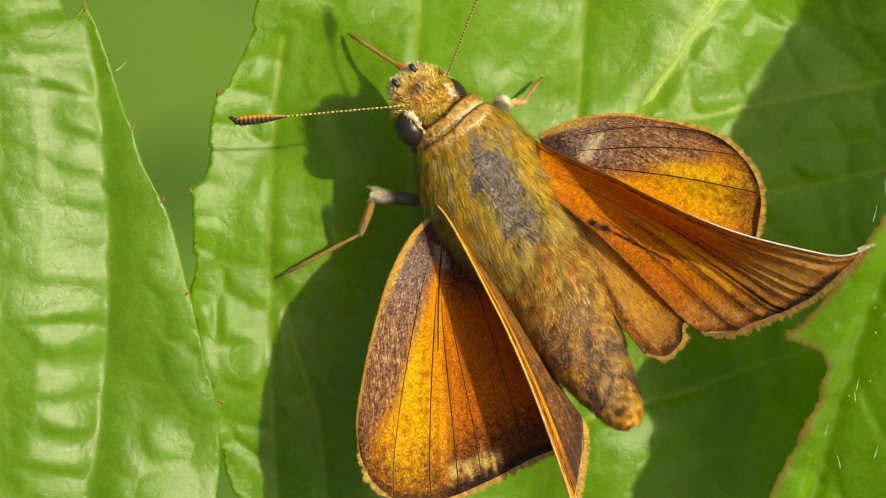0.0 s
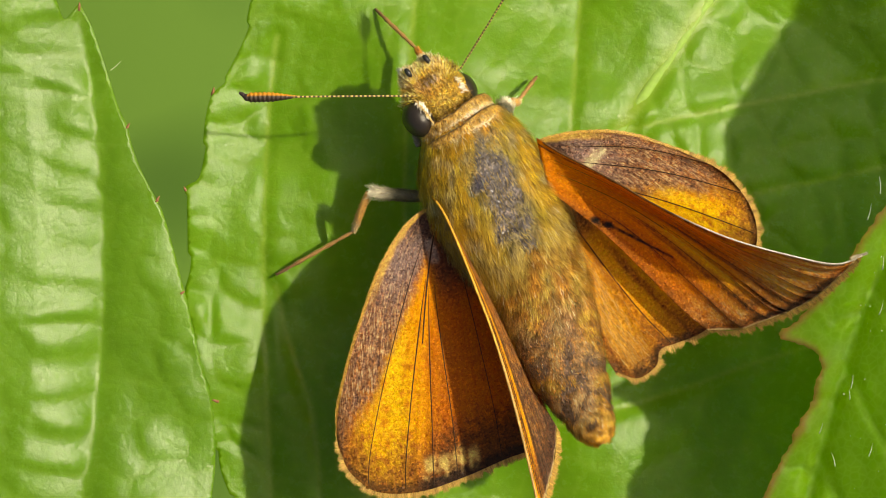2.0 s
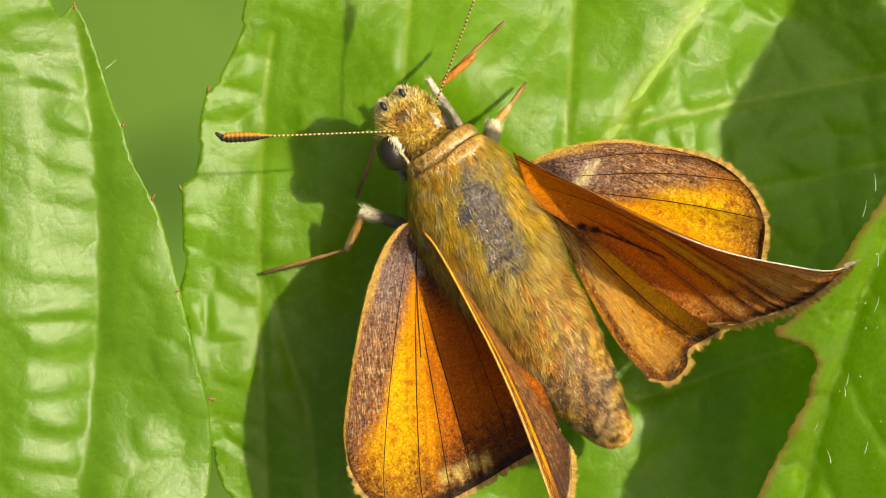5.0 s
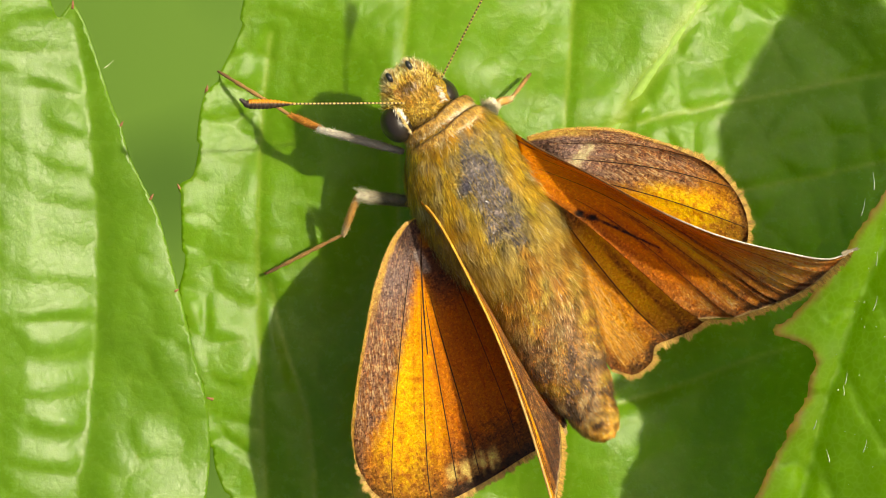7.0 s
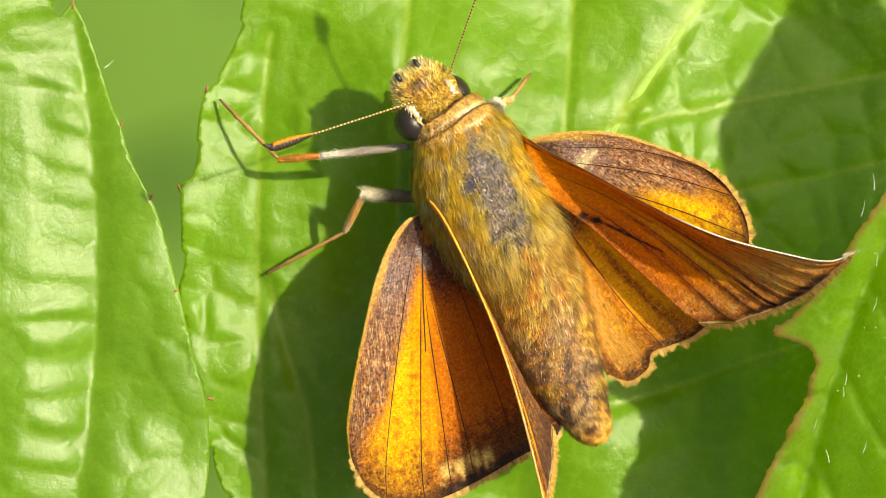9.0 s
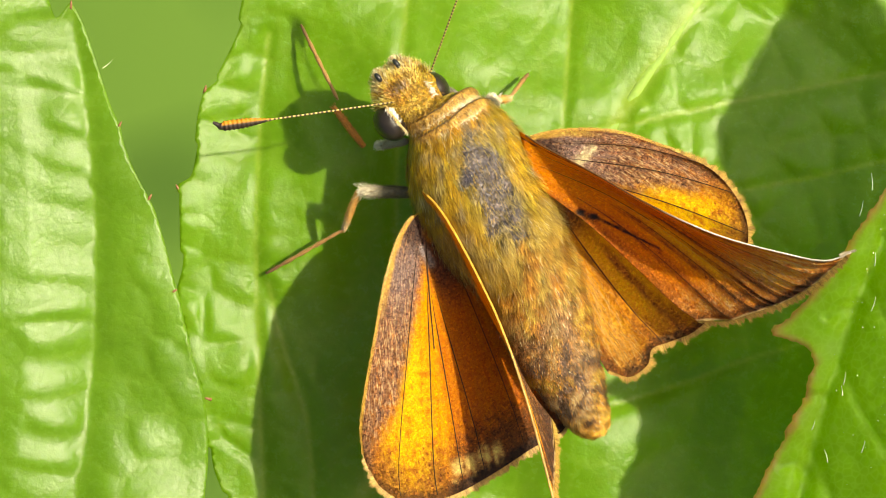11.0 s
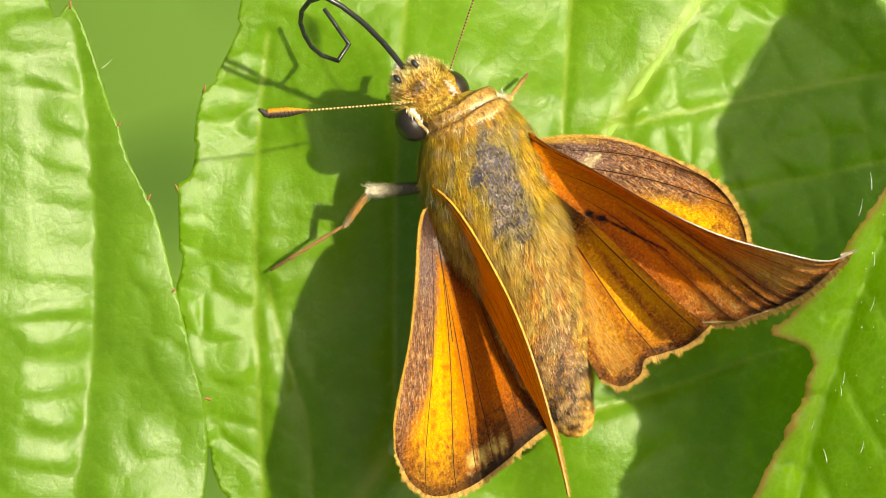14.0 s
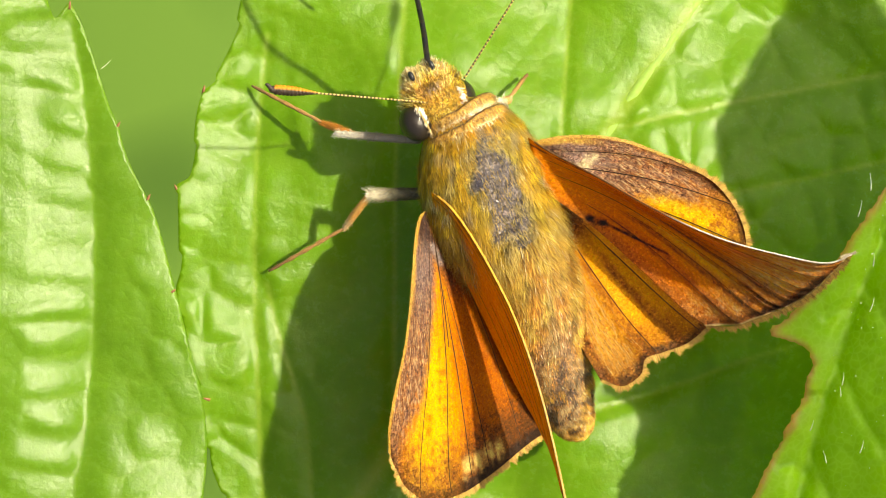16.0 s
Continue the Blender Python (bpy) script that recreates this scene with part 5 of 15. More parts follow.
# two tawny collar lobes with pale rims and painted dark gaps, and a hair ruff under them
for off, wide, high, thick in ((0.04, 1.30, 1.12, 0.25), (-0.52, 1.46, 1.36, 0.28)):
    ang = np.linspace(0.12, np.pi - 0.12, 40)
    arc = NK + RGT * (np.cos(ang) * wide)[:, None] + UP * (np.sin(ang) * high - 0.12)[:, None] + FWD * (off + 0.08 * np.sin(ang * 2))[:, None]
    bulge = thick * (0.55 + 0.45 * np.abs(np.sin(ang * 2.0)) ** 0.5)
    ring = np.linspace(0, 2 * np.pi, 16, endpoint=False)
    outw = RGT * np.cos(ang)[:, None] + UP * np.sin(ang)[:, None]
    lv = arc[:, None] + FWD * (np.cos(ring)[None, :] * bulge[:, None])[..., None] + outw[:, None] * (np.sin(ring)[None, :] * bulge[:, None] * 0.55)[..., None]
    ln_ = unit((FWD * np.cos(ring)[None, :, None] * 0.55 + outw[:, None] * np.sin(ring)[None, :, None]).reshape(-1, 3))
    idx = np.arange(40 * 16).reshape(40, 16)
    nx = np.roll(idx, -1, axis=1)
    lf = [tuple(k) for k in np.stack([idx[:-1], nx[:-1], nx[1:], idx[1:]], -1).reshape(-1, 4)] + [tuple(idx[0]), tuple(idx[-1])]
    lv = lv.reshape(-1, 3)
    tanv = np.tile(-FWD, (len(lv), 1))
    rearward = np.tile(-np.cos(ring), 40)
    lc = blend(np.tile(np.array((0.48, 0.27, 0.045)), (len(lv), 1)), np.array((0.98, 0.88, 0.62)), smooth(0.2, 0.8, rearward))
    # gap in front of each lobe: shade painted on its front side
    lc = blend(lc, BLACK_HAIR_SHADE, smooth(0.75, 0.98, -rearward))
    lobe = part("collar_fold", mesh_of("collar_fold", lv - PIV, lf, BODY, lc), thorax, "tawny collar fold with cream rim")
    rr = np.random.RandomState(60)
    hb, hn, ht, hi, hj = sample(rr, 4200, lv, ln_, tanv, 40, 16)
    keep = (hn @ UP > -0.2)
    hb, hn, ht, hj = hb[keep], hn[keep], ht[keep], hj[keep]
    rw = -np.cos(hj * 2 * np.pi)
    hc = blend(np.tile(np.array((0.60, 0.38, 0.09)), (len(hb), 1)), np.array((1.0, 0.92, 0.68)), smooth(0.25, 0.75, rw) + rr.normal(0, 0.25, len(hb)))
    # same gap shade on the hair, with a few black hairs
    hc = blend(hc, BLACK_HAIR_SHADE, np.clip(smooth(0.8, 1.0, -rw) + (rr.uniform(0, 1, len(hb)) > 0.94), 0, 0.85))
    v, f, c = hairs(61, hb - PIV, hn, ht, hc, rr.uniform(0.10, 0.22, len(hb)), 0.008, 0.30, 0.2, 0.3)
    tagged(part("collar_hair", mesh_of("collar_hair", v, f, HAIR, c, False), lobe, "tawny and cream hair"), kind="stuff")
rr = np.random.RandomState(62)
cn = 5000
ang, off = rr.uniform(0, np.pi, cn), rr.uniform(-0.75, 0.25, cn)
cb = NK + RGT * (np.cos(ang) * 1.22)[:, None] + UP * (np.sin(ang) * 0.96)[:, None] + FWD * off[:, None] - UP * 0.1
cnn = RGT * np.cos(ang)[:, None] + UP * np.sin(ang)[:, None]
cc0 = blend(np.tile(np.array((0.44, 0.27, 0.05)), (cn, 1)), np.array((0.74, 0.58, 0.28)), rr.uniform(-0.3, 1, cn))
v, f, c = hairs(63, cb - PIV, cnn, np.tile(-FWD, (cn, 1)), cc0, rr.uniform(0.16, 0.36, cn), 0.008, 0.28, 0.2)
tagged(part("collar", mesh_of("collar", v, f, HAIR, c, False), thorax, "tawny collar of hair"), kind="stuff")


# ---- feelers ----
def feeler(key, base, direction, length):
    base, direction = np.array(base), np.array(direction)
    direction = direction / np.linalg.norm(direction)
    steps = 240
    u = np.linspace(0, 1, steps)
    side = np.cross(direction, UP)
    side /= np.linalg.norm(side)
    line = direction * (u * length)[:, None] + np.cross(side, direction) * (0.10 * np.sin(u * np.pi))[:, None]
    hook = smooth(0.955, 1.0, u)
    line = line + side * (hook * 0.16)[:, None] * (1 if direction[0] < 0 else -1)
    rad = 0.033 + 0.14 * smooth(0.66, 0.86, u) * (1 - smooth(0.93, 1.0, u) * 0.85)
    rad = rad * (1 + 0.10 * np.cos(u * length / 0.155 * 2 * np.pi))
    st = np.column_stack([line, rad, rad])
    v, f, nn, _ = tube(st, 12)
    uu = np.repeat(u, 12)
    band = smooth(-0.1, 0.4, np.sin(uu * length / 0.155 * 2 * np.pi))
    top = smooth(0.05, 0.4, nn[:, 1])
    c = blend(np.tile(np.array((0.05, 0.03, 0.02)), (len(v), 1)), np.array((0.66, 0.50, 0.15)), band)
    club = smooth(0.66, 0.74, uu)
    cl = blend(np.tile(np.array((0.03, 0.018, 0.012)), (len(v), 1)), np.array((0.66, 0.28, 0.02)), np.clip(top * 1.1 - 0.25 * (1 - band), 0, 1))
    c = c * (1 - club[:, None]) + cl * club[:, None]
    c = blend(c, np.array((0.03, 0.02, 0.02)), smooth(0.95, 0.965, uu))
    thing[key] = part("antenna", mesh_of("antenna", v, f, LIMB, c), head, "banded antenna with orange and black club", base - NK)


feeler("left_antenna", (-1.22, 5.08, 4.90), (-0.874, -0.014, 0.486), 6.6)
feeler("right_antenna", (-0.06, 5.92, 4.90), (0.391, 0.749, 0.534), 6.6)

# ---- proboscis in rigid pieces ----
for i in range(20):
    r0 = 0.105 - 0.0022 * i
    st = [(-0.04, 0, 0, r0 * 0.8, r0 * 0.8), (0.0, 0, 0, r0, r0), (0.4, 0, 0, r0 * 0.97, r0 * 0.97), (0.75, 0, 0, r0 * 0.97, r0 * 0.97), (0.79, 0, 0, r0 * 0.8, r0 * 0.8)]
    v, f, nn, _ = tube(st, 10)
    thing["proboscis.%02d" % i] = part("proboscis_piece", mesh_of("proboscis_piece", v, f, BLACK), head, "black shiny proboscis piece")


# ---- legs ----
def limb(key, name, length, radius, colours, label, hair=0, knots=0, tuft=0.0):
    """A leg piece along its own x axis."""
    u = np.linspace(0, 1, 26)
    rad = radius * (0.8 + 0.35 * np.sin(np.pi * np.clip(u * 1.05, 0, 1)) ** 0.7)
    if knots:
        rad = rad * (0.8 + 0.35 * np.abs(np.sin(u * np.pi * knots)))
    line = np.stack([u * length, 0 * u, 0.05 * length * np.sin(np.pi * u) * 0.5], 1)
    v, f, nn, tt = tube(np.column_stack([line, rad, rad]), 12)
    uu = np.repeat(u, 12)
    c = blend(np.tile(np.array(colours[0]), (len(v), 1)), np.array(colours[1]), smooth(0.55, 0.9, uu))
    ob = part(name, mesh_of(name, v, f, LIMB, c), butterfly, label)
    thing[key] = ob
    if hair:
        rr = np.random.RandomState(len(key))
        hb, hn, ht, hi, hj = sample(rr, hair, v, nn, tt, 26, 12)
        hc = blend(np.tile(np.array(colours[0]), (hair, 1)), np.array(colours[1]), smooth(0.55, 0.9, hi))
        v, f, c = hairs(70, hb, hn, ht, np.clip(hc * 1.05, 0, 1), rr.uniform(0.06, 0.18, hair) * (1 + tuft * smooth(0.62, 0.95, hi) * (hn[:, 2] < 0.5)), 0.010, 0.35, 0.18)
        tagged(part("leg_hair", mesh_of("leg_hair", v, f, HAIR, c, False), ob, "pale leg hair"), kind="stuff")


PALEW, ORNG, BRN = (0.72, 0.69, 0.60), (0.58, 0.24, 0.04), (0.20, 0.11, 0.05)
for who, femur, tibia, tarsus in (("left_foreleg", 3.3, 1.8, 3.3), ("right_foreleg", 2.6, 1.6, 2.6), ("left_midleg", 2.3, 1.85, 3.4), ("right_midleg", 1.3, 1.4, 1.7)):
    fore = "fore" in who
    limb(who + "_femur", "femur", femur, 0.125 if fore else 0.25 if who == "right_midleg" else 0.18, ((0.30, 0.27, 0.22), PALEW) if fore else ((0.12, 0.115, 0.07), (0.82, 0.76, 0.58)), "grey white hairy femur", 900 if fore else 2200, 0, 0.4 if fore else 1.8)
    limb(who + "_tibia", "tibia", tibia, 0.11, (ORNG, ORNG) if fore else ((0.58, 0.32, 0.09), (0.62, 0.46, 0.26)), "orange scaled tibia", 420)
    limb(who + "_tarsus", "tarsus", tarsus, 0.06, ((0.36, 0.20, 0.07), BRN), "thin brown jointed tarsus", 60, 5)

# ---- small things on the leaves ----
def bristle(name, at, tip, radius, mat, label, parent):
    a, b = np.array(at), np.array(tip)
    u = np.linspace(0, 1, 8)[:, None]
    bendv = np.cross(b - a, (0, 0, 1.0)) * 0.04
    line = a * (1 - u) + b * u + bendv * np.sin(np.pi * u)
    r = radius * (1 - 0.85 * u[:, 0])
    v, f, _, _ = tube(np.column_stack([line, r, r]), 6)
    part(name, mesh_of(name, v, f, mat), parent, label)


for at, tip in (((14.79, 2.05, 9.20), (14.71, 2.63, 10.00)), ((14.37, 1.15, 8.80), (14.46, 1.72, 9.60)), ((14.86, -0.56, 9.40), (14.84, -0.08, 10.20)), ((13.81, -4.64, 9.00), (13.84, -4.20, 9.70)), ((13.77, -5.02, 9.00), (13.71, -4.67, 9.60)), ((13.28, -7.32, 8.80), (13.13, -6.86, 9.50)), ((14.74, -2.11, 9.50), (14.85, -1.62, 10.30)), ((12.74, -6.20, 8.60), (12.83, -5.84, 9.20)), ((14.41, -6.96, 9.40), (14.50, -6.52, 10.00))):
    bristle("leaf_hair", at, tip, 0.019, FUZZ, "fine pale leaf hair", torn_leaf)
# pale gland dots scattered over the torn leaf
rr = np.random.RandomState(91)
gx, gy = rr.uniform(13.4, 15.8, 46), rr.uniform(-8.6, 4.0, 46)
gx = np.maximum(gx, np.interp(-gy, [-p[1] for p in TORN_FOLD], [p[0] for p in TORN_FOLD]) - 0.2)
gz = torn_relief(gx, gy)[0]
vv, ff = [], []
for cx, cy, cz, size in zip(gx, gy, gz, rr.uniform(0.010, 0.022, 46)):
    k = len(vv)
    vv += [(cx + size * math.cos(a), cy + size * math.sin(a), cz) for a in (0, 1.05, 2.09, 3.14, 4.19, 5.24)] + [(cx, cy, cz + size * 0.9)]
    ff += [(k + i, k + (i + 1) % 6, k + 6) for i in range(6)]
tagged(part("leaf_glands", mesh_of("leaf_glands", vv, ff, FUZZ), torn_leaf, "tiny pale gland dots"), kind="stuff")
bristle("leaf_hair", (-11.97, 6.39, -0.30), (-11.61, 6.70, -0.20), 0.013, FUZZ, "fine pale leaf hair", left_leaf)



def mm(x, y, z, a, b, c):
    return pose(x * MM, y * MM, z * MM, a, b, c)


COSTA_A, COSTA_B = Vector((-0.06, 0.15, 0.10)) * MM, Vector((4.62, -10.62, 2.90)) * MM


def eased(rows, turns):
    """The same rows, with the wing slid sideways, turned on the spot and rolled about the forewing's front edge: seconds, mm, degrees, degrees."""
    out, at = [], [k[0] for k in turns]
    for t, m in rows:
        slide, yaw, roll = (float(np.interp(t, at, [k[i] for k in turns])) for i in (1, 2, 3))
        turn = Matrix.Translation(COSTA_A) @ Matrix.Rotation(radians(roll), 4, (COSTA_B - COSTA_A).normalized()) @ Matrix.Translation(-COSTA_A)
        out.append((t, Matrix.Translation((slide * MM, 0, 0)) @ m @ Matrix.Rotation(radians(yaw), 4, "Z") @ turn))
    return out


UNROLL = [(0, 0, 0, 0), (13.2, 0, 0, 0), (13.5, -0.35, 0, 0), (14.6, -0.35, 0, 0), (15.4, -0.08, 0, 0), (16, 0, 0, 0)]


def motions():
    walk(thing["butterfly"], [(0, mm(1.13, 2.15, 404, 0, -0, 3.1)), (0.3, mm(1.05, 2.11, 404, 0, -0, 3.3)), (0.5, mm(0.99, 2.08, 404, 0, -0, 3.4)), (0.8, mm(1.03, 2.08, 404, 0, -0, 1.1)), (1, mm(1.06, 2.08, 404, 0, -0, -0.5)), (1.3, mm(1.27, 1.95, 404, 0, -0, -3)), (1.5, mm(1.42, 1.87, 404, 0, -0, -4.7)), (1.8, mm(1.34, 1.99, 404, 0, -0, -4.1)), (2, mm(1.29, 2.07, 404, 0, -0, -3.8)), (2.2, mm(1.25, 2.08, 404, 0, -0, -3.3)), (2.5, mm(1.21, 2.09, 404, 0, -0, -2.7)), (3, mm(1.15, 2.1, 404, 0, -0, -2.7)), (3.5, mm(1.21, 2.11, 404, 0, -0, -2.9)), (3.7, mm(1.21, 2.11, 404, 0, -0, -2.9)), (3.9, mm(1.09, 1.06, 404, 0, -0, -1.5)), (4, mm(1.05, 0.7, 404, 0, -0, -1.1)), (4.2, mm(1.06, 0.46, 404, 0, -0, -1.1)), (6.3, mm(1.06, 1.98, 404, 0, -0, -0.5)), (6.5, mm(1.18, 1.95, 404, 0, -0, -0.5)), (6.7, mm(1.15, 1.94, 404, 0, -0, -0.3)), (7, mm(1.09, 1.92, 404, 0, -0, 0)), (7.2, mm(1.09, 1.97, 404, 0, -0, -0.3)), (7.5, mm(1.08, 2.05, 404, 0, -0, -0.8)), (7.6, mm(1.07, 2.05, 404, 0, -0, -0.7)), (7.7, mm(1.07, 2.05, 404, 0, -0, -0.7)), (7.8, mm(1.06, 2.05, 404, 0, -0, -0.6)), (7.9, mm(1.06, 2.05, 404, 0, -0, -0.5)), (8, mm(1.05, 2.05, 404, 0, -0, -0.5)), (8.3, mm(1.06, 2.04, 404, 0, -0, -0.7)), (8.5, mm(1.06, 2.03, 404, 0, -0, -0.9)), (8.8, mm(1.18, 2.01, 404, 0, -0, -2.1)), (9, mm(1.26, 2, 404, 0, -0, -2.9)), (9.2, mm(1.26, 2.02, 404, 0, -0, -2.8)), (11.3, mm(1.19, 2.22, 404, 0, -0, -2.4)), (11.5, mm(1.19, 2.24, 404, 0, -0, -2.4)), (11.6, mm(1.19, 2.25, 404, 0, -0, -2.5)), (11.7, mm(1.19, 2.25, 404, 0, -0, -2.7)), (11.8, mm(1.19, 2.26, 404, 0, -0, -2.8)), (12, mm(1.19, 2.27, 404, 0, -0, -3.1)), (12.2, mm(1.29, 2.28, 404, 0, -0, -3.6)), (12.5, mm(1.44, 2.3, 404, 0, -0, -4.3)), (12.7, mm(1.49, 2.2, 404, 0, -0, -5.2)), (13, mm(1.58, 2.04, 404, 0, -0, -6.6)), (13.2, mm(1.59, 2.01, 404, 0, -0, -6.7)), (13.5, mm(1.6, 1.95, 404, 0, -0, -6.9)), (13.7, mm(1.59, 2.05, 404, 0, -0, -7.2)), (13.8, mm(1.58, 2.11, 404, 0, -0, -7.4)), (14, mm(1.57, 2.21, 404, 0, -0, -7.7)), (14.2, mm(1.57, 2.18, 404, 0, -0, -7.6)), (14.3, mm(1.57, 2.16, 404, 0, -0, -7.6)), (14.4, mm(1.57, 2.14, 404, 0, -0, -7.5)), (14.5, mm(1.57, 2.13, 404, 0, -0, -7.5)), (14.7, mm(1.58, 2.08, 404, 0, -0, -7.5)), (14.8, mm(1.59, 2.06, 404, 0, -0, -7.5)), (15, mm(1.6, 2.01, 404, 0, -0, -7.5)), (15.2, mm(1.61, 2, 404, 0, -0, -7.4)), (15.5, mm(1.61, 1.99, 404, 0, -0, -7.3)), (15.7, mm(1.6, 2, 404, 0, -0, -7.3)), (16, mm(1.59, 2.02, 404, 0, -0, -7.4))])
    walk(thing["abdomen"], [(0, mm(1.97, -2.56, 0.4, -15.6, -7.4, 0.9)), (0.8, mm(1.97, -2.56, 0.4, -15.6, -7.4, 0.9)), (1, mm(1.97, -2.56, 0.4, -15.6, -7.4, 0.8)), (1.3, mm(1.97, -2.56, 0.4, -15.6, -7.3, 0.7)), (1.5, mm(1.97, -2.56, 0.4, -13.6, -6.4, 0.3)), (1.8, mm(1.97, -2.56, 0.4, -22.1, -10.3, 1.5)), (2, mm(1.97, -2.56, 0.4, -15.6, -7.3, 0.7)), (3.5, mm(1.97, -2.56, 0.4, -15.6, -7.3, 0.7)), (3.7, mm(1.97, -2.56, 0.4, -15.6, -7.3, 0.6)), (3.9, mm(1.97, -2.56, 0.4, 14.7, 5.2, 7.1)), (4, mm(1.97, -2.56, 0.4, 21.1, 6.7, 10.3)), (4.2, mm(1.97, -2.56, 0.4, 24.6, 7.7, 11.6)), (6.3, mm(1.97, -2.56, 0.4, -5.7, -2.7, 0.8)), (6.5, mm(1.97, -2.56, 0.4, -4.1, -1.9, -0.4)), (6.7, mm(1.97, -2.56, 0.4, -5.6, -2.6, -0.3)), (7, mm(1.97, -2.56, 0.4, -4.6, -2.1, -0.3)), (7.2, mm(1.97, -2.56, 0.4, -6.8, -3.2, -0.2)), (7.5, mm(1.97, -2.56, 0.4, -13.1, -6.2, 0.3)), (7.6, mm(1.97, -2.56, 0.4, -3.9, -1.8, -0.3)), (7.7, mm(1.97, -2.56, 0.4, -5.7, -2.7, -0.2)), (7.8, mm(1.97, -2.56, 0.4, -6.4, -3.1, -0.2)), (7.9, mm(1.97, -2.56, 0.4, -11.9, -5.6, 0.2)), (8, mm(1.97, -2.56, 0.4, -4.2, -2, -0.3)), (8.3, mm(1.97, -2.56, 0.4, -15, -7.1, 0.5)), (8.5, mm(1.97, -2.56, 0.4, 2.3, 1.1, -0.3)), (8.8, mm(1.97, -2.56, 0.4, -5.5, -2.6, -0.3)), (9, mm(1.97, -2.56, 0.4, -2.5, -1.1, -0.4)), (9.2, mm(1.97, -2.56, 0.4, -2.5, -1.2, -0.4)), (11.3, mm(1.97, -2.56, 0.4, -3.3, -1.5, -0.4)), (11.5, mm(1.97, -2.56, 0.4, -3.3, -1.6, -0.4)), (11.6, mm(1.97, -2.56, 0.4, -2.4, -1.1, -0.4)), (11.7, mm(1.97, -2.56, 0.4, -1.6, -0.7, -0.4)), (11.8, mm(1.97, -2.56, 0.4, -0.8, -0.3, -0.5)), (12, mm(1.97, -2.56, 0.4, 0.6, 0.3, -0.5)), (12.2, mm(1.97, -2.56, 0.4, 2.9, 1.5, -0.4)), (12.5, mm(1.97, -2.56, 0.4, 5.7, 2.8, -0.4)), (12.7, mm(1.97, -2.56, 0.4, 8.5, 4.2, -0.2)), (13, mm(1.97, -2.56, 0.4, 11.9, 5.8, -0)), (13.2, mm(1.97, -2.56, 0.4, 12.9, 6.3, 0)), (13.5, mm(1.97, -2.56, 0.4, 14.4, 7, 0.2)), (13.7, mm(1.97, -2.56, 0.4, 13.8, 6.7, 0.1)), (13.8, mm(1.97, -2.56, 0.4, 13.5, 6.6, 0.1)), (14, mm(1.97, -2.56, 0.4, 12.9, 6.3, 0)), (14.2, mm(1.97, -2.56, 0.4, 13.5, 6.6, 0.1)), (14.3, mm(1.97, -2.56, 0.4, 13.9, 6.8, 0.1)), (14.4, mm(1.97, -2.56, 0.4, 14.2, 6.9, 0.1)), (14.5, mm(1.97, -2.56, 0.4, 14.5, 7.1, 0.2)), (14.7, mm(1.97, -2.56, 0.4, 15, 7.3, 0.2)), (14.8, mm(1.97, -2.56, 0.4, 15.3, 7.5, 0.2)), (15, mm(1.97, -2.56, 0.4, 15.8, 7.7, 0.3)), (15.2, mm(1.97, -2.56, 0.4, 15.4, 7.5, 0.3)), (15.5, mm(1.97, -2.56, 0.4, 14.8, 7.2, 0.2)), (15.7, mm(1.97, -2.56, 0.4, 14.4, 7, 0.2)), (16, mm(1.97, -2.56, 0.4, 13.7, 6.7, 0.1))])
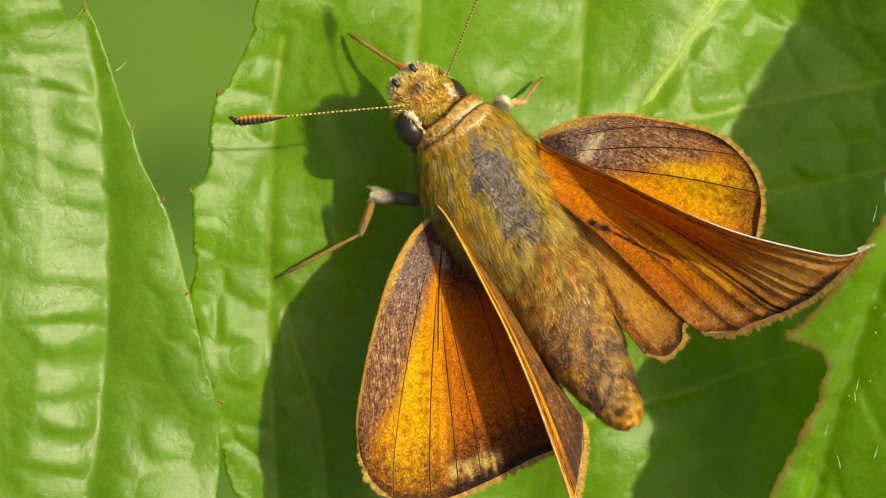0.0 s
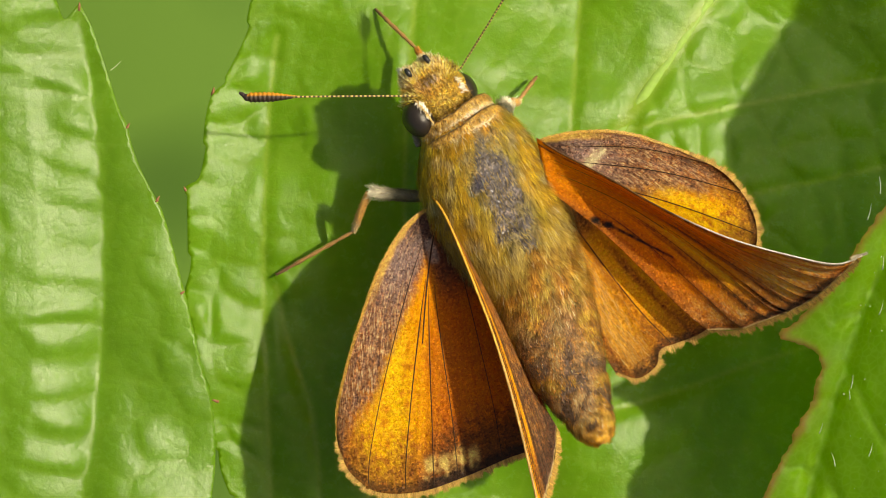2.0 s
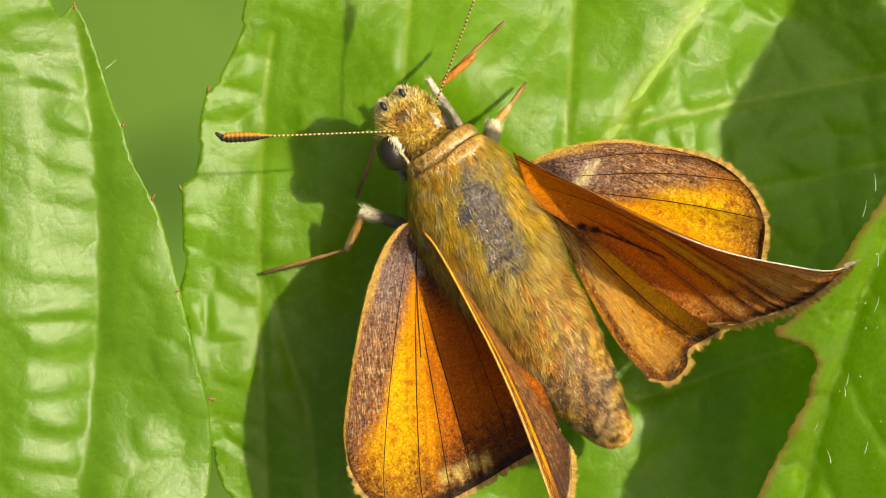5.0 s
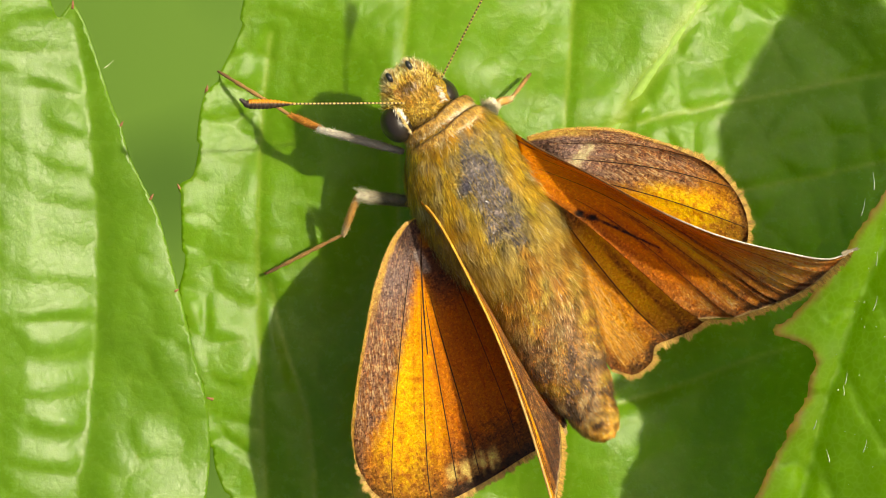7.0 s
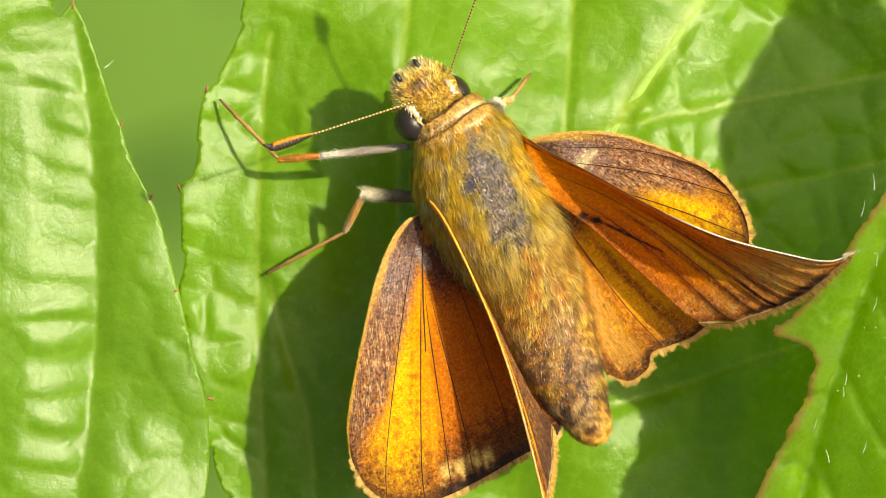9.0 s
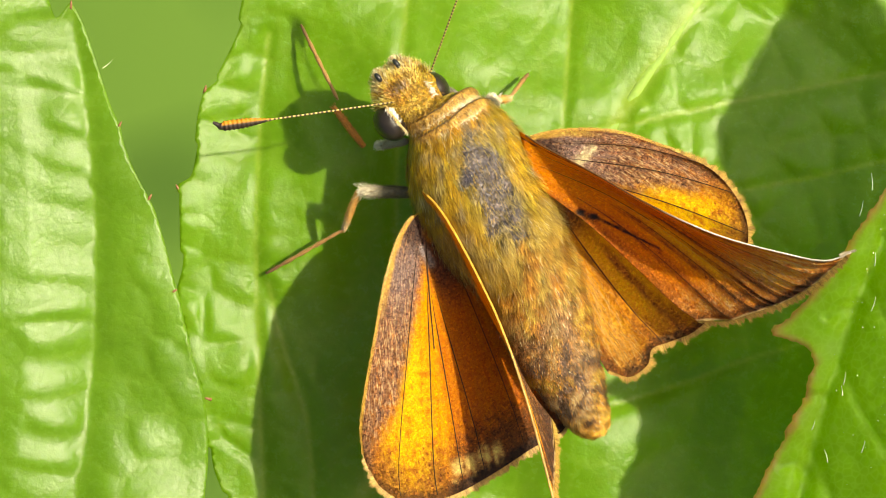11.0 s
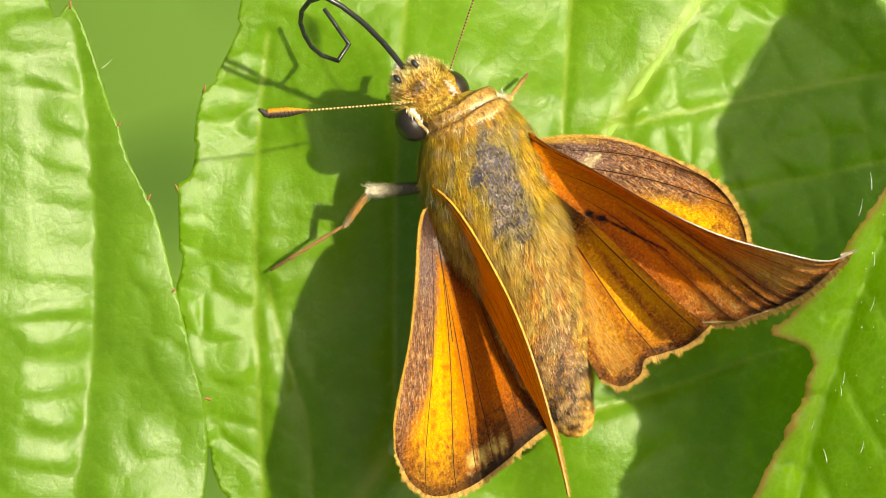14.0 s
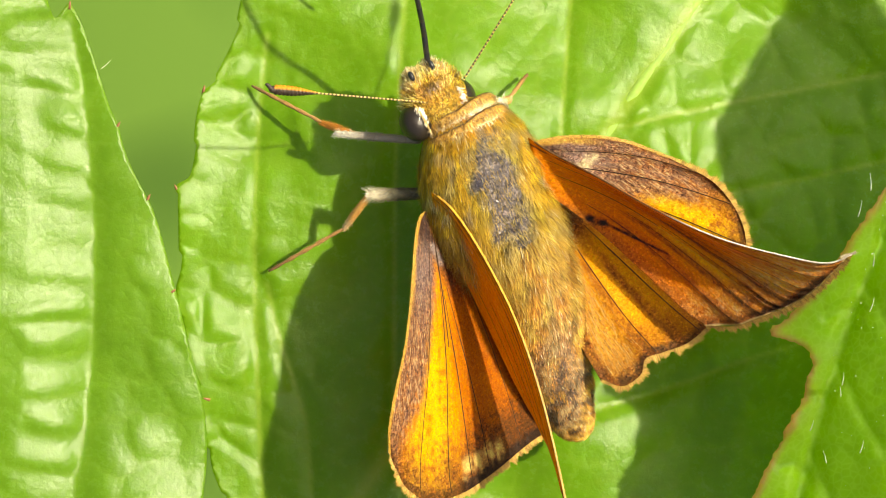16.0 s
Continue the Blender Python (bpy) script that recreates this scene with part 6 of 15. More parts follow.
    walk(thing["left_hindwing"], eased([(0, mm(-1.32, -0.71, 0.36, -1.3, -8.9, -7.4)), (0.3, mm(-1.33, -0.68, 0.37, -1.3, -9.4, -7.4)), (0.5, mm(-1.34, -0.65, 0.37, -1.4, -9.8, -7.3)), (0.8, mm(-1.33, -0.68, 0.36, -1.2, -8.6, -6.4)), (1, mm(-1.32, -0.69, 0.35, -1.1, -7.8, -5.9)), (1.3, mm(-1.5, -0.59, 0.32, -0.6, -7.3, -4.6)), (1.5, mm(-1.63, -0.53, 0.31, -0.2, -6.9, -3.8)), (1.8, mm(-1.53, -0.6, 0.31, -0.4, -7, -4.2)), (2, mm(-1.47, -0.64, 0.31, -0.5, -7.1, -4.5)), (2.2, mm(-1.47, -0.63, 0.32, -0.6, -7.6, -4.8)), (2.5, mm(-1.46, -0.62, 0.33, -0.6, -8.4, -5.4)), (3, mm(-1.44, -0.65, 0.33, -0.6, -8, -5.4)), (3.5, mm(-1.45, -0.65, 0.32, -0.6, -7.4, -5.3)), (3.7, mm(-1.45, -0.65, 0.32, -0.6, -7.4, -5.3)), (3.9, mm(-2.13, -0.07, 0.31, -0.9, -0.2, 2.1)), (4, mm(-2.36, 0.13, 0.31, -0.8, 2.2, 4.5)), (4.2, mm(-2.01, 0.23, 0.27, -0.1, -0.2, 1.3)), (6.3, mm(-1.8, -0.72, 0.32, -0.2, -4.3, -0.3)), (6.5, mm(-1.78, -0.81, 0.32, -0.2, -4.7, -0.4)), (6.7, mm(-1.76, -0.81, 0.31, -0.1, -2.8, -0.2)), (7, mm(-1.72, -0.81, 0.3, 0, 0, 0)), (7.2, mm(-1.69, -0.84, 0.31, -0.1, -0.6, -0.1)), (7.5, mm(-1.63, -0.88, 0.32, -0.2, -1.6, -0.2)), (7.6, mm(-1.63, -0.88, 0.32, -0.2, -2.2, -0.2)), (7.7, mm(-1.62, -0.88, 0.32, -0.3, -2.8, -0.2)), (7.8, mm(-1.61, -0.89, 0.32, -0.3, -3.3, -0.3)), (7.9, mm(-1.6, -0.89, 0.33, -0.3, -3.9, -0.3)), (8, mm(-1.59, -0.9, 0.33, -0.4, -4.5, -0.3)), (8.3, mm(-1.64, -0.91, 0.32, -0.2, -2.7, 0.1)), (8.5, mm(-1.68, -0.92, 0.32, -0.1, -1.6, 0.3)), (8.8, mm(-1.72, -0.89, 0.31, 0, -0.3, 0.8)), (9, mm(-1.75, -0.87, 0.3, 0.1, 0.5, 1)), (9.2, mm(-1.72, -0.88, 0.3, 0, 1.3, 1.1)), (11.3, mm(-1.42, -0.97, 0.29, -0.4, 9.1, 1.5)), (11.5, mm(-1.39, -0.98, 0.29, -0.5, 9.8, 1.6)), (11.6, mm(-1.4, -0.99, 0.29, -0.4, 10.2, 1.9)), (11.7, mm(-1.41, -1, 0.29, -0.4, 10.6, 2.2)), (11.8, mm(-1.42, -1.01, 0.29, -0.4, 10.9, 2.5)), (12, mm(-1.44, -1.03, 0.29, -0.3, 11.7, 3.1)), (12.2, mm(-1.25, -0.98, 0.3, -1.3, 13.9, 2)), (12.5, mm(-0.97, -0.9, 0.3, -2.9, 17.1, 0.2)), (12.7, mm(-1.24, -0.96, 0.3, -1.6, 22.1, 3)), (13, mm(-1.63, -1.06, 0.29, 0.7, 29.6, 7.5)), (13.2, mm(-1.62, -1.04, 0.29, 0.6, 30.4, 7.7)), (13.5, mm(-1.59, -1, 0.29, 0.5, 31.5, 7.9)), (13.7, mm(-1.42, -0.97, 0.29, -1.1, 32.2, 6.6)), (13.8, mm(-1.34, -0.96, 0.29, -1.8, 32.5, 6)), (14, mm(-1.17, -0.92, 0.29, -3.4, 33, 4.7)), (14.2, mm(-1.17, -0.9, 0.29, -3.5, 33.8, 4.8)), (14.3, mm(-1.17, -0.89, 0.29, -3.5, 34.2, 4.8)), (14.4, mm(-1.17, -0.88, 0.29, -3.6, 34.6, 4.8)), (14.5, mm(-1.17, -0.87, 0.29, -3.6, 34.9, 4.9)), (14.7, mm(-1.16, -0.86, 0.29, -3.7, 35.2, 4.9)), (14.8, mm(-1.16, -0.86, 0.29, -3.7, 35.3, 4.9)), (15, mm(-1.15, -0.85, 0.29, -3.8, 35.6, 4.9)), (15.2, mm(-1.16, -0.84, 0.29, -3.7, 35.3, 4.8)), (15.5, mm(-1.18, -0.84, 0.29, -3.6, 35, 4.6)), (15.7, mm(-1.2, -0.86, 0.29, -3.5, 33.9, 4.3)), (16, mm(-1.22, -0.88, 0.29, -3.2, 32.2, 3.9))], [(0, 0, 0, 0), (9.2, 0, 0, 0), (11.5, -0.18, 1.2, 0), (12.5, -0.42, 3.0, 0), (13.5, -0.5, 3.6, 0), (16, -0.55, 3.8, 0)]))
    walk(thing["right_hindwing"], [(0, mm(2.25, 0.56, 0.34, -10.4, -12.9, 4.8)), (0.3, mm(2.4, 0.45, 0.26, -11.8, -14.7, 5.1)), (0.5, mm(2.5, 0.38, 0.2, -12.7, -15.9, 5.2)), (0.8, mm(2.37, 0.45, 0.13, -12.4, -7.8, 2.9)), (1, mm(2.28, 0.5, 0.08, -12.6, -2.3, 1.3)), (1.3, mm(2.04, 0.64, -0.03, -11.3, -3.2, 2.3)), (1.5, mm(1.88, 0.72, -0.11, -10.4, -3.8, 2.9)), (1.8, mm(1.96, 0.67, -0.22, -10, -2.9, 2.5)), (2, mm(2.02, 0.64, -0.29, -9.8, -2.3, 2.2)), (2.2, mm(2.05, 0.64, -0.3, -9.3, -2.8, 2.2)), (2.5, mm(2.11, 0.66, -0.31, -8.6, -3.5, 2.1)), (3, mm(2.18, 0.63, -0.27, -10.6, -5.6, 2.5)), (3.5, mm(2.11, 0.7, -0.26, -9.5, -4.5, 2.2)), (3.7, mm(2.11, 0.7, -0.26, -9.5, -4.5, 2.2)), (3.9, mm(2.15, 1.37, -0.43, 9.4, 6.4, 5.2)), (4, mm(2.17, 1.59, -0.48, 16, 9.6, 7)), (4.2, mm(2.5, 1.33, -0.39, -0.3, 0.3, 11)), (6.3, mm(2.07, 0.74, -0.38, -0.8, -0.1, 1.3)), (6.5, mm(2.03, 0.69, -0.38, -0.8, -0.2, 0.4)), (6.7, mm(2.06, 0.68, -0.39, -0.5, -0.1, 0.3)), (7, mm(2.09, 0.67, -0.4, 0, -0, -0)), (7.2, mm(2.09, 0.62, -0.41, -0.1, 0.2, 0.4)), (7.5, mm(2.09, 0.54, -0.43, -0.3, 0.7, 1.1)), (7.6, mm(2.1, 0.54, -0.43, -0.2, 0.8, 1.1)), (7.7, mm(2.1, 0.54, -0.44, -0.2, 1, 1)), (7.8, mm(2.11, 0.53, -0.44, -0.2, 1.2, 1)), (7.9, mm(2.11, 0.53, -0.44, -0.1, 1.4, 1)), (8, mm(2.12, 0.53, -0.45, -0.1, 1.6, 0.9)), (8.3, mm(2.13, 0.55, -0.45, 0.3, 1.2, 0.8)), (8.5, mm(2.14, 0.57, -0.46, 0.5, 0.9, 0.7)), (8.8, mm(2.04, 0.59, -0.32, -0.9, -0.1, 0.9)), (9, mm(1.98, 0.6, -0.23, -1.9, -0.7, 1)), (9.2, mm(1.99, 0.59, -0.23, -1.7, -0.8, 1)), (11.3, mm(2.12, 0.5, -0.25, 0.4, -1.9, 0.6)), (11.5, mm(2.13, 0.49, -0.25, 0.6, -2, 0.6)), (11.6, mm(2.13, 0.5, -0.25, 0.4, -2.5, 0.7)), (11.7, mm(2.13, 0.5, -0.25, 0.2, -3.1, 0.7)), (11.8, mm(2.14, 0.51, -0.25, -0, -3.6, 0.8)), (12, mm(2.14, 0.52, -0.25, -0.4, -4.7, 1)), (12.2, mm(2.06, 0.56, -0.24, -0.4, -6.6, 1.2)), (12.5, mm(1.94, 0.6, -0.22, -0.4, -9.6, 1.3)), (12.7, mm(1.94, 0.68, -0.17, -0.1, -10.5, 0.8)), (13, mm(1.94, 0.78, -0.1, 0.4, -11.9, 0)), (13.2, mm(1.87, 0.74, -0.2, -0.8, -8.3, 1.1)), (13.5, mm(1.77, 0.67, -0.35, -2.5, -2.9, 2.5)), (13.7, mm(1.79, 0.6, -0.39, -2.3, -3, 2.7)), (13.8, mm(1.8, 0.56, -0.4, -2.2, -3.1, 2.7)), (14, mm(1.83, 0.49, -0.43, -2, -3.2, 2.9)), (14.2, mm(1.84, 0.52, -0.44, -2.4, -4.3, 2.9)), (14.3, mm(1.84, 0.54, -0.44, -2.5, -4.8, 2.8)), (14.4, mm(1.85, 0.55, -0.45, -2.7, -5.4, 2.8)), (14.5, mm(1.85, 0.57, -0.45, -2.9, -5.9, 2.7)), (14.7, mm(1.82, 0.6, -0.42, -2.2, -5.1, 2.6)), (14.8, mm(1.81, 0.62, -0.4, -1.9, -4.7, 2.6)), (15, mm(1.79, 0.66, -0.36, -1.2, -3.9, 2.4)), (15.2, mm(1.78, 0.65, -0.34, -1.4, -3.6, 2.5)), (15.5, mm(1.76, 0.64, -0.3, -1.8, -3, 2.7)), (15.7, mm(1.75, 0.62, -0.31, -3.1, -3.4, 3.1)), (16, mm(1.74, 0.6, -0.32, -5.1, -4, 3.7))])
    walk(thing["right_forewing"], [(0, mm(1.97, 0.63, 0.96, -13.5, 1.4, -8.9)), (0.3, mm(1.99, 0.67, 0.95, -13.3, 1.7, -8.9)), (0.5, mm(2.01, 0.69, 0.95, -13.1, 1.8, -8.8)), (0.8, mm(2.01, 0.79, 0.94, -10, 0.8, -5.5)), (1, mm(2.01, 0.85, 0.93, -8, 0.1, -3.3)), (1.3, mm(1.95, 0.98, 0.92, -6.1, -1.7, 0.4)), (1.5, mm(1.9, 1.06, 0.91, -4.9, -2.9, 2.8)), (1.8, mm(1.94, 1.02, 0.92, -5.2, -2.4, 1.5)), (2, mm(1.97, 1, 0.92, -5.5, -2, 0.6)), (2.2, mm(1.98, 1, 0.92, -5.3, -2, 0.2)), (2.5, mm(2.01, 1, 0.92, -5, -1.9, -0.4)), (3, mm(2.04, 0.98, 0.93, -5.3, -1.9, -0.6)), (3.5, mm(2.01, 0.95, 0.93, -5.7, -2, -0.4)), (3.7, mm(2.01, 0.95, 0.93, -5.7, -2, -0.4)), (3.9, mm(1.72, 1.63, 0.86, 5.9, -1.8, 6.2)), (4, mm(1.62, 1.86, 0.84, 9.7, -2.1, 8.4)), (4.2, mm(1.64, 1.79, 0.84, 8.9, -1.9, 7.8)), (6.3, mm(1.78, 1.1, 0.89, 0.1, -0.6, 0.6)), (6.5, mm(1.79, 1.03, 0.9, -0.8, -0.6, -0)), (6.7, mm(1.79, 1.05, 0.9, -0.4, -0.3, -0)), (7, mm(1.78, 1.06, 0.9, 0, 0, -0)), (7.2, mm(1.8, 1.04, 0.9, -0.9, 0.3, -0.2)), (7.5, mm(1.83, 1, 0.9, -2.2, 0.6, -0.5)), (7.6, mm(1.83, 1, 0.9, -2.2, 0.6, -0.5)), (7.7, mm(1.82, 1, 0.9, -2.2, 0.6, -0.5)), (7.8, mm(1.82, 0.99, 0.9, -2.2, 0.6, -0.6)), (8, mm(1.82, 0.99, 0.9, -2.2, 0.6, -0.6)), (8.3, mm(1.83, 0.99, 0.9, -2.3, 0.4, -0.4)), (8.5, mm(1.83, 0.99, 0.9, -2.4, 0.2, -0.3)), (8.8, mm(1.78, 1.03, 0.9, -2.3, -0.5, 0.8)), (9, mm(1.75, 1.04, 0.9, -2.2, -0.9, 1.5)), (9.2, mm(1.76, 1.04, 0.91, -2.1, -0.9, 1.4)), (11.3, mm(1.81, 0.96, 0.92, -1.5, -0.9, 0.7)), (11.5, mm(1.82, 0.96, 0.92, -1.5, -0.9, 0.7)), (11.6, mm(1.81, 0.96, 0.92, -1.4, -0.9, 0.8)), (11.7, mm(1.8, 0.97, 0.92, -1.4, -0.9, 1)), (11.8, mm(1.79, 0.98, 0.92, -1.3, -0.9, 1.1)), (12, mm(1.78, 0.99, 0.92, -1.1, -0.9, 1.4)), (12.2, mm(1.74, 0.97, 0.92, -1.8, -1.1, 1.6)), (12.5, mm(1.67, 0.94, 0.92, -2.8, -1.4, 1.7)), (12.7, mm(1.67, 0.96, 0.92, -0.6, -2.5, 4.4)), (13, mm(1.66, 0.98, 0.92, 2.6, -4.5, 8.4)), (13.2, mm(1.67, 1.02, 0.92, 0.5, -4.2, 7.3)), (13.5, mm(1.69, 1.08, 0.9, -2.8, -3.8, 5.7)), (13.7, mm(1.69, 1.07, 0.9, -2.7, -3.6, 5.6)), (13.8, mm(1.69, 1.07, 0.91, -2.6, -3.5, 5.6)), (14, mm(1.68, 1.06, 0.91, -2.6, -3.3, 5.5)), (14.2, mm(1.69, 1.07, 0.91, -2.5, -3.4, 5.5)), (14.3, mm(1.7, 1.08, 0.91, -2.5, -3.5, 5.5)), (14.4, mm(1.7, 1.08, 0.91, -2.4, -3.6, 5.6)), (14.5, mm(1.7, 1.09, 0.91, -2.4, -3.6, 5.6)), (14.7, mm(1.69, 1.1, 0.9, -2.7, -3.5, 5.6)), (14.8, mm(1.68, 1.1, 0.9, -2.8, -3.5, 5.7)), (15, mm(1.66, 1.11, 0.9, -3.1, -3.4, 5.7)), (15.2, mm(1.64, 1.11, 0.9, -2.6, -3.3, 5.9)), (15.5, mm(1.61, 1.12, 0.9, -1.9, -3.2, 6.1)), (15.7, mm(1.64, 1.1, 0.9, -2, -3.4, 6.1)), (16, mm(1.69, 1.07, 0.9, -2.3, -3.8, 6.1))])
    walk(thing["left_forewing"], eased([(0, mm(-1.81, -0.4, 1.2, 1.9, -4.6, -0.7)), (0.3, mm(-1.81, -0.4, 1.2, 1.8, -4.4, -2.2)), (0.5, mm(-1.81, -0.4, 1.2, 1.8, -4.2, -3.1)), (0.8, mm(-1.81, -0.4, 1.2, 1.7, -3.9, -2.1)), (1, mm(-1.81, -0.4, 1.2, 1.6, -3.8, -1.4)), (1.3, mm(-1.81, -0.4, 1.2, 1.5, -3.5, -0.2)), (1.5, mm(-1.81, -0.4, 1.2, 1.4, -3.3, 0.7)), (1.8, mm(-1.81, -0.4, 1.2, 1.4, -3.3, 0.2)), (2, mm(-1.81, -0.4, 1.2, 1.4, -3.3, -0.1)), (2.2, mm(-1.81, -0.4, 1.2, 1.4, -3.3, -0.5)), (2.5, mm(-1.81, -0.4, 1.2, 1.4, -3.3, -1)), (3, mm(-1.81, -0.4, 1.2, 1.4, -3.3, -0.9)), (3.5, mm(-1.81, -0.4, 1.2, 1.4, -3.3, -0.5)), (3.7, mm(-1.81, -0.4, 1.2, 1.8, -4.4, 1.8)), (3.9, mm(-1.81, -0.4, 1.2, 2.2, -5.4, 2.7)), (4, mm(-1.81, -0.4, 1.2, 2.4, -5.9, 3.3)), (4.2, mm(-1.81, -0.4, 1.2, 2.3, -5.5, 4.2)), (6.3, mm(-1.81, -0.4, 1.2, 0.6, -1.4, 0.2)), (6.5, mm(-1.81, -0.4, 1.2, 0.4, -1, -0.1)), (6.7, mm(-1.81, -0.4, 1.2, 0.3, -0.6, -0.2)), (7, mm(-1.81, -0.4, 1.2, 0, -0, -0.2)), (7.2, mm(-1.81, -0.4, 1.2, -0.1, 0.2, -0.2)), (7.5, mm(-1.81, -0.4, 1.2, -0.2, 0.4, -0.1)), (7.6, mm(-1.81, -0.4, 1.2, -0.2, 0.5, -0.3)), (7.7, mm(-1.81, -0.4, 1.2, -0.3, 0.6, -0.5)), (7.8, mm(-1.81, -0.4, 1.2, -0.3, 0.7, -0.7)), (7.9, mm(-1.81, -0.4, 1.2, -0.3, 0.7, -0.9)), (8, mm(-1.81, -0.4, 1.2, -0.4, 0.8, -1.1)), (8.3, mm(-1.81, -0.4, 1.2, -0.5, 1.1, -1.3)), (8.5, mm(-1.81, -0.4, 1.2, -0.6, 1.2, -1.4)), (8.8, mm(-1.81, -0.4, 1.2, -0.7, 1.5, -0.6)), (9, mm(-1.81, -0.4, 1.2, -0.7, 1.7, -0.1)), (9.2, mm(-1.81, -0.4, 1.2, -0.9, 1.9, -0.1)), (11.3, mm(-1.81, -0.4, 1.2, -2.3, 4.9, 0.1)), (11.5, mm(-1.81, -0.4, 1.2, -2.4, 5.2, 0.2)), (11.6, mm(-1.81, -0.4, 1.2, -2.5, 5.3, 0.3)), (11.7, mm(-1.81, -0.4, 1.2, -2.6, 5.4, 0.4)), (11.8, mm(-1.81, -0.4, 1.2, -2.7, 5.6, 0.4)), (12, mm(-1.81, -0.4, 1.2, -2.8, 5.9, 0.6)), (12.2, mm(-1.81, -0.4, 1.2, -2.9, 6.1, 1)), (12.5, mm(-1.81, -0.4, 1.2, -3.2, 6.5, 1.5)), (12.7, mm(-1.81, -0.4, 1.2, -3.2, 6.7, 2.3)), (13, mm(-1.81, -0.4, 1.2, -3.4, 7, 3.4)), (13.2, mm(-1.81, -0.4, 1.2, -3.4, 7.1, 3.4)), (13.5, mm(-1.81, -0.4, 1.2, -3.6, 7.4, 3.3)), (13.7, mm(-1.81, -0.4, 1.2, -3.7, 7.5, 3.5)), (13.8, mm(-1.81, -0.4, 1.2, -3.7, 7.6, 3.5)), (14, mm(-1.81, -0.4, 1.2, -3.8, 7.8, 3.7)), (14.2, mm(-1.81, -0.4, 1.2, -3.9, 7.9, 3.4)), (14.3, mm(-1.81, -0.4, 1.2, -3.9, 8, 3.3)), (14.4, mm(-1.81, -0.4, 1.2, -4, 8.1, 3.2)), (14.5, mm(-1.81, -0.4, 1.2, -4, 8.2, 3)), (15, mm(-1.81, -0.4, 1.2, -4, 8.2, 3)), (15.2, mm(-1.81, -0.4, 1.2, -4, 8.2, 2.8)), (15.5, mm(-1.81, -0.4, 1.2, -4, 8.2, 2.4)), (15.7, mm(-1.81, -0.4, 1.2, -4, 8.2, 2.4)), (16, mm(-1.81, -0.4, 1.2, -4, 8.2, 2.3))], [(0, 0, 0, -2), (4.2, 0, 0, -2), (8, 0, 0, -4), (9.2, 0, 0, -5), (11.5, 0, 0.6, -8), (12.0, 0, 1.2, -10), (12.5, 0, 1.6, -13), (13, 0, 0.8, -15), (13.5, 0, 1.6, -16), (14, 0, 2.0, -18), (16, 0, 2.4, -21)]))
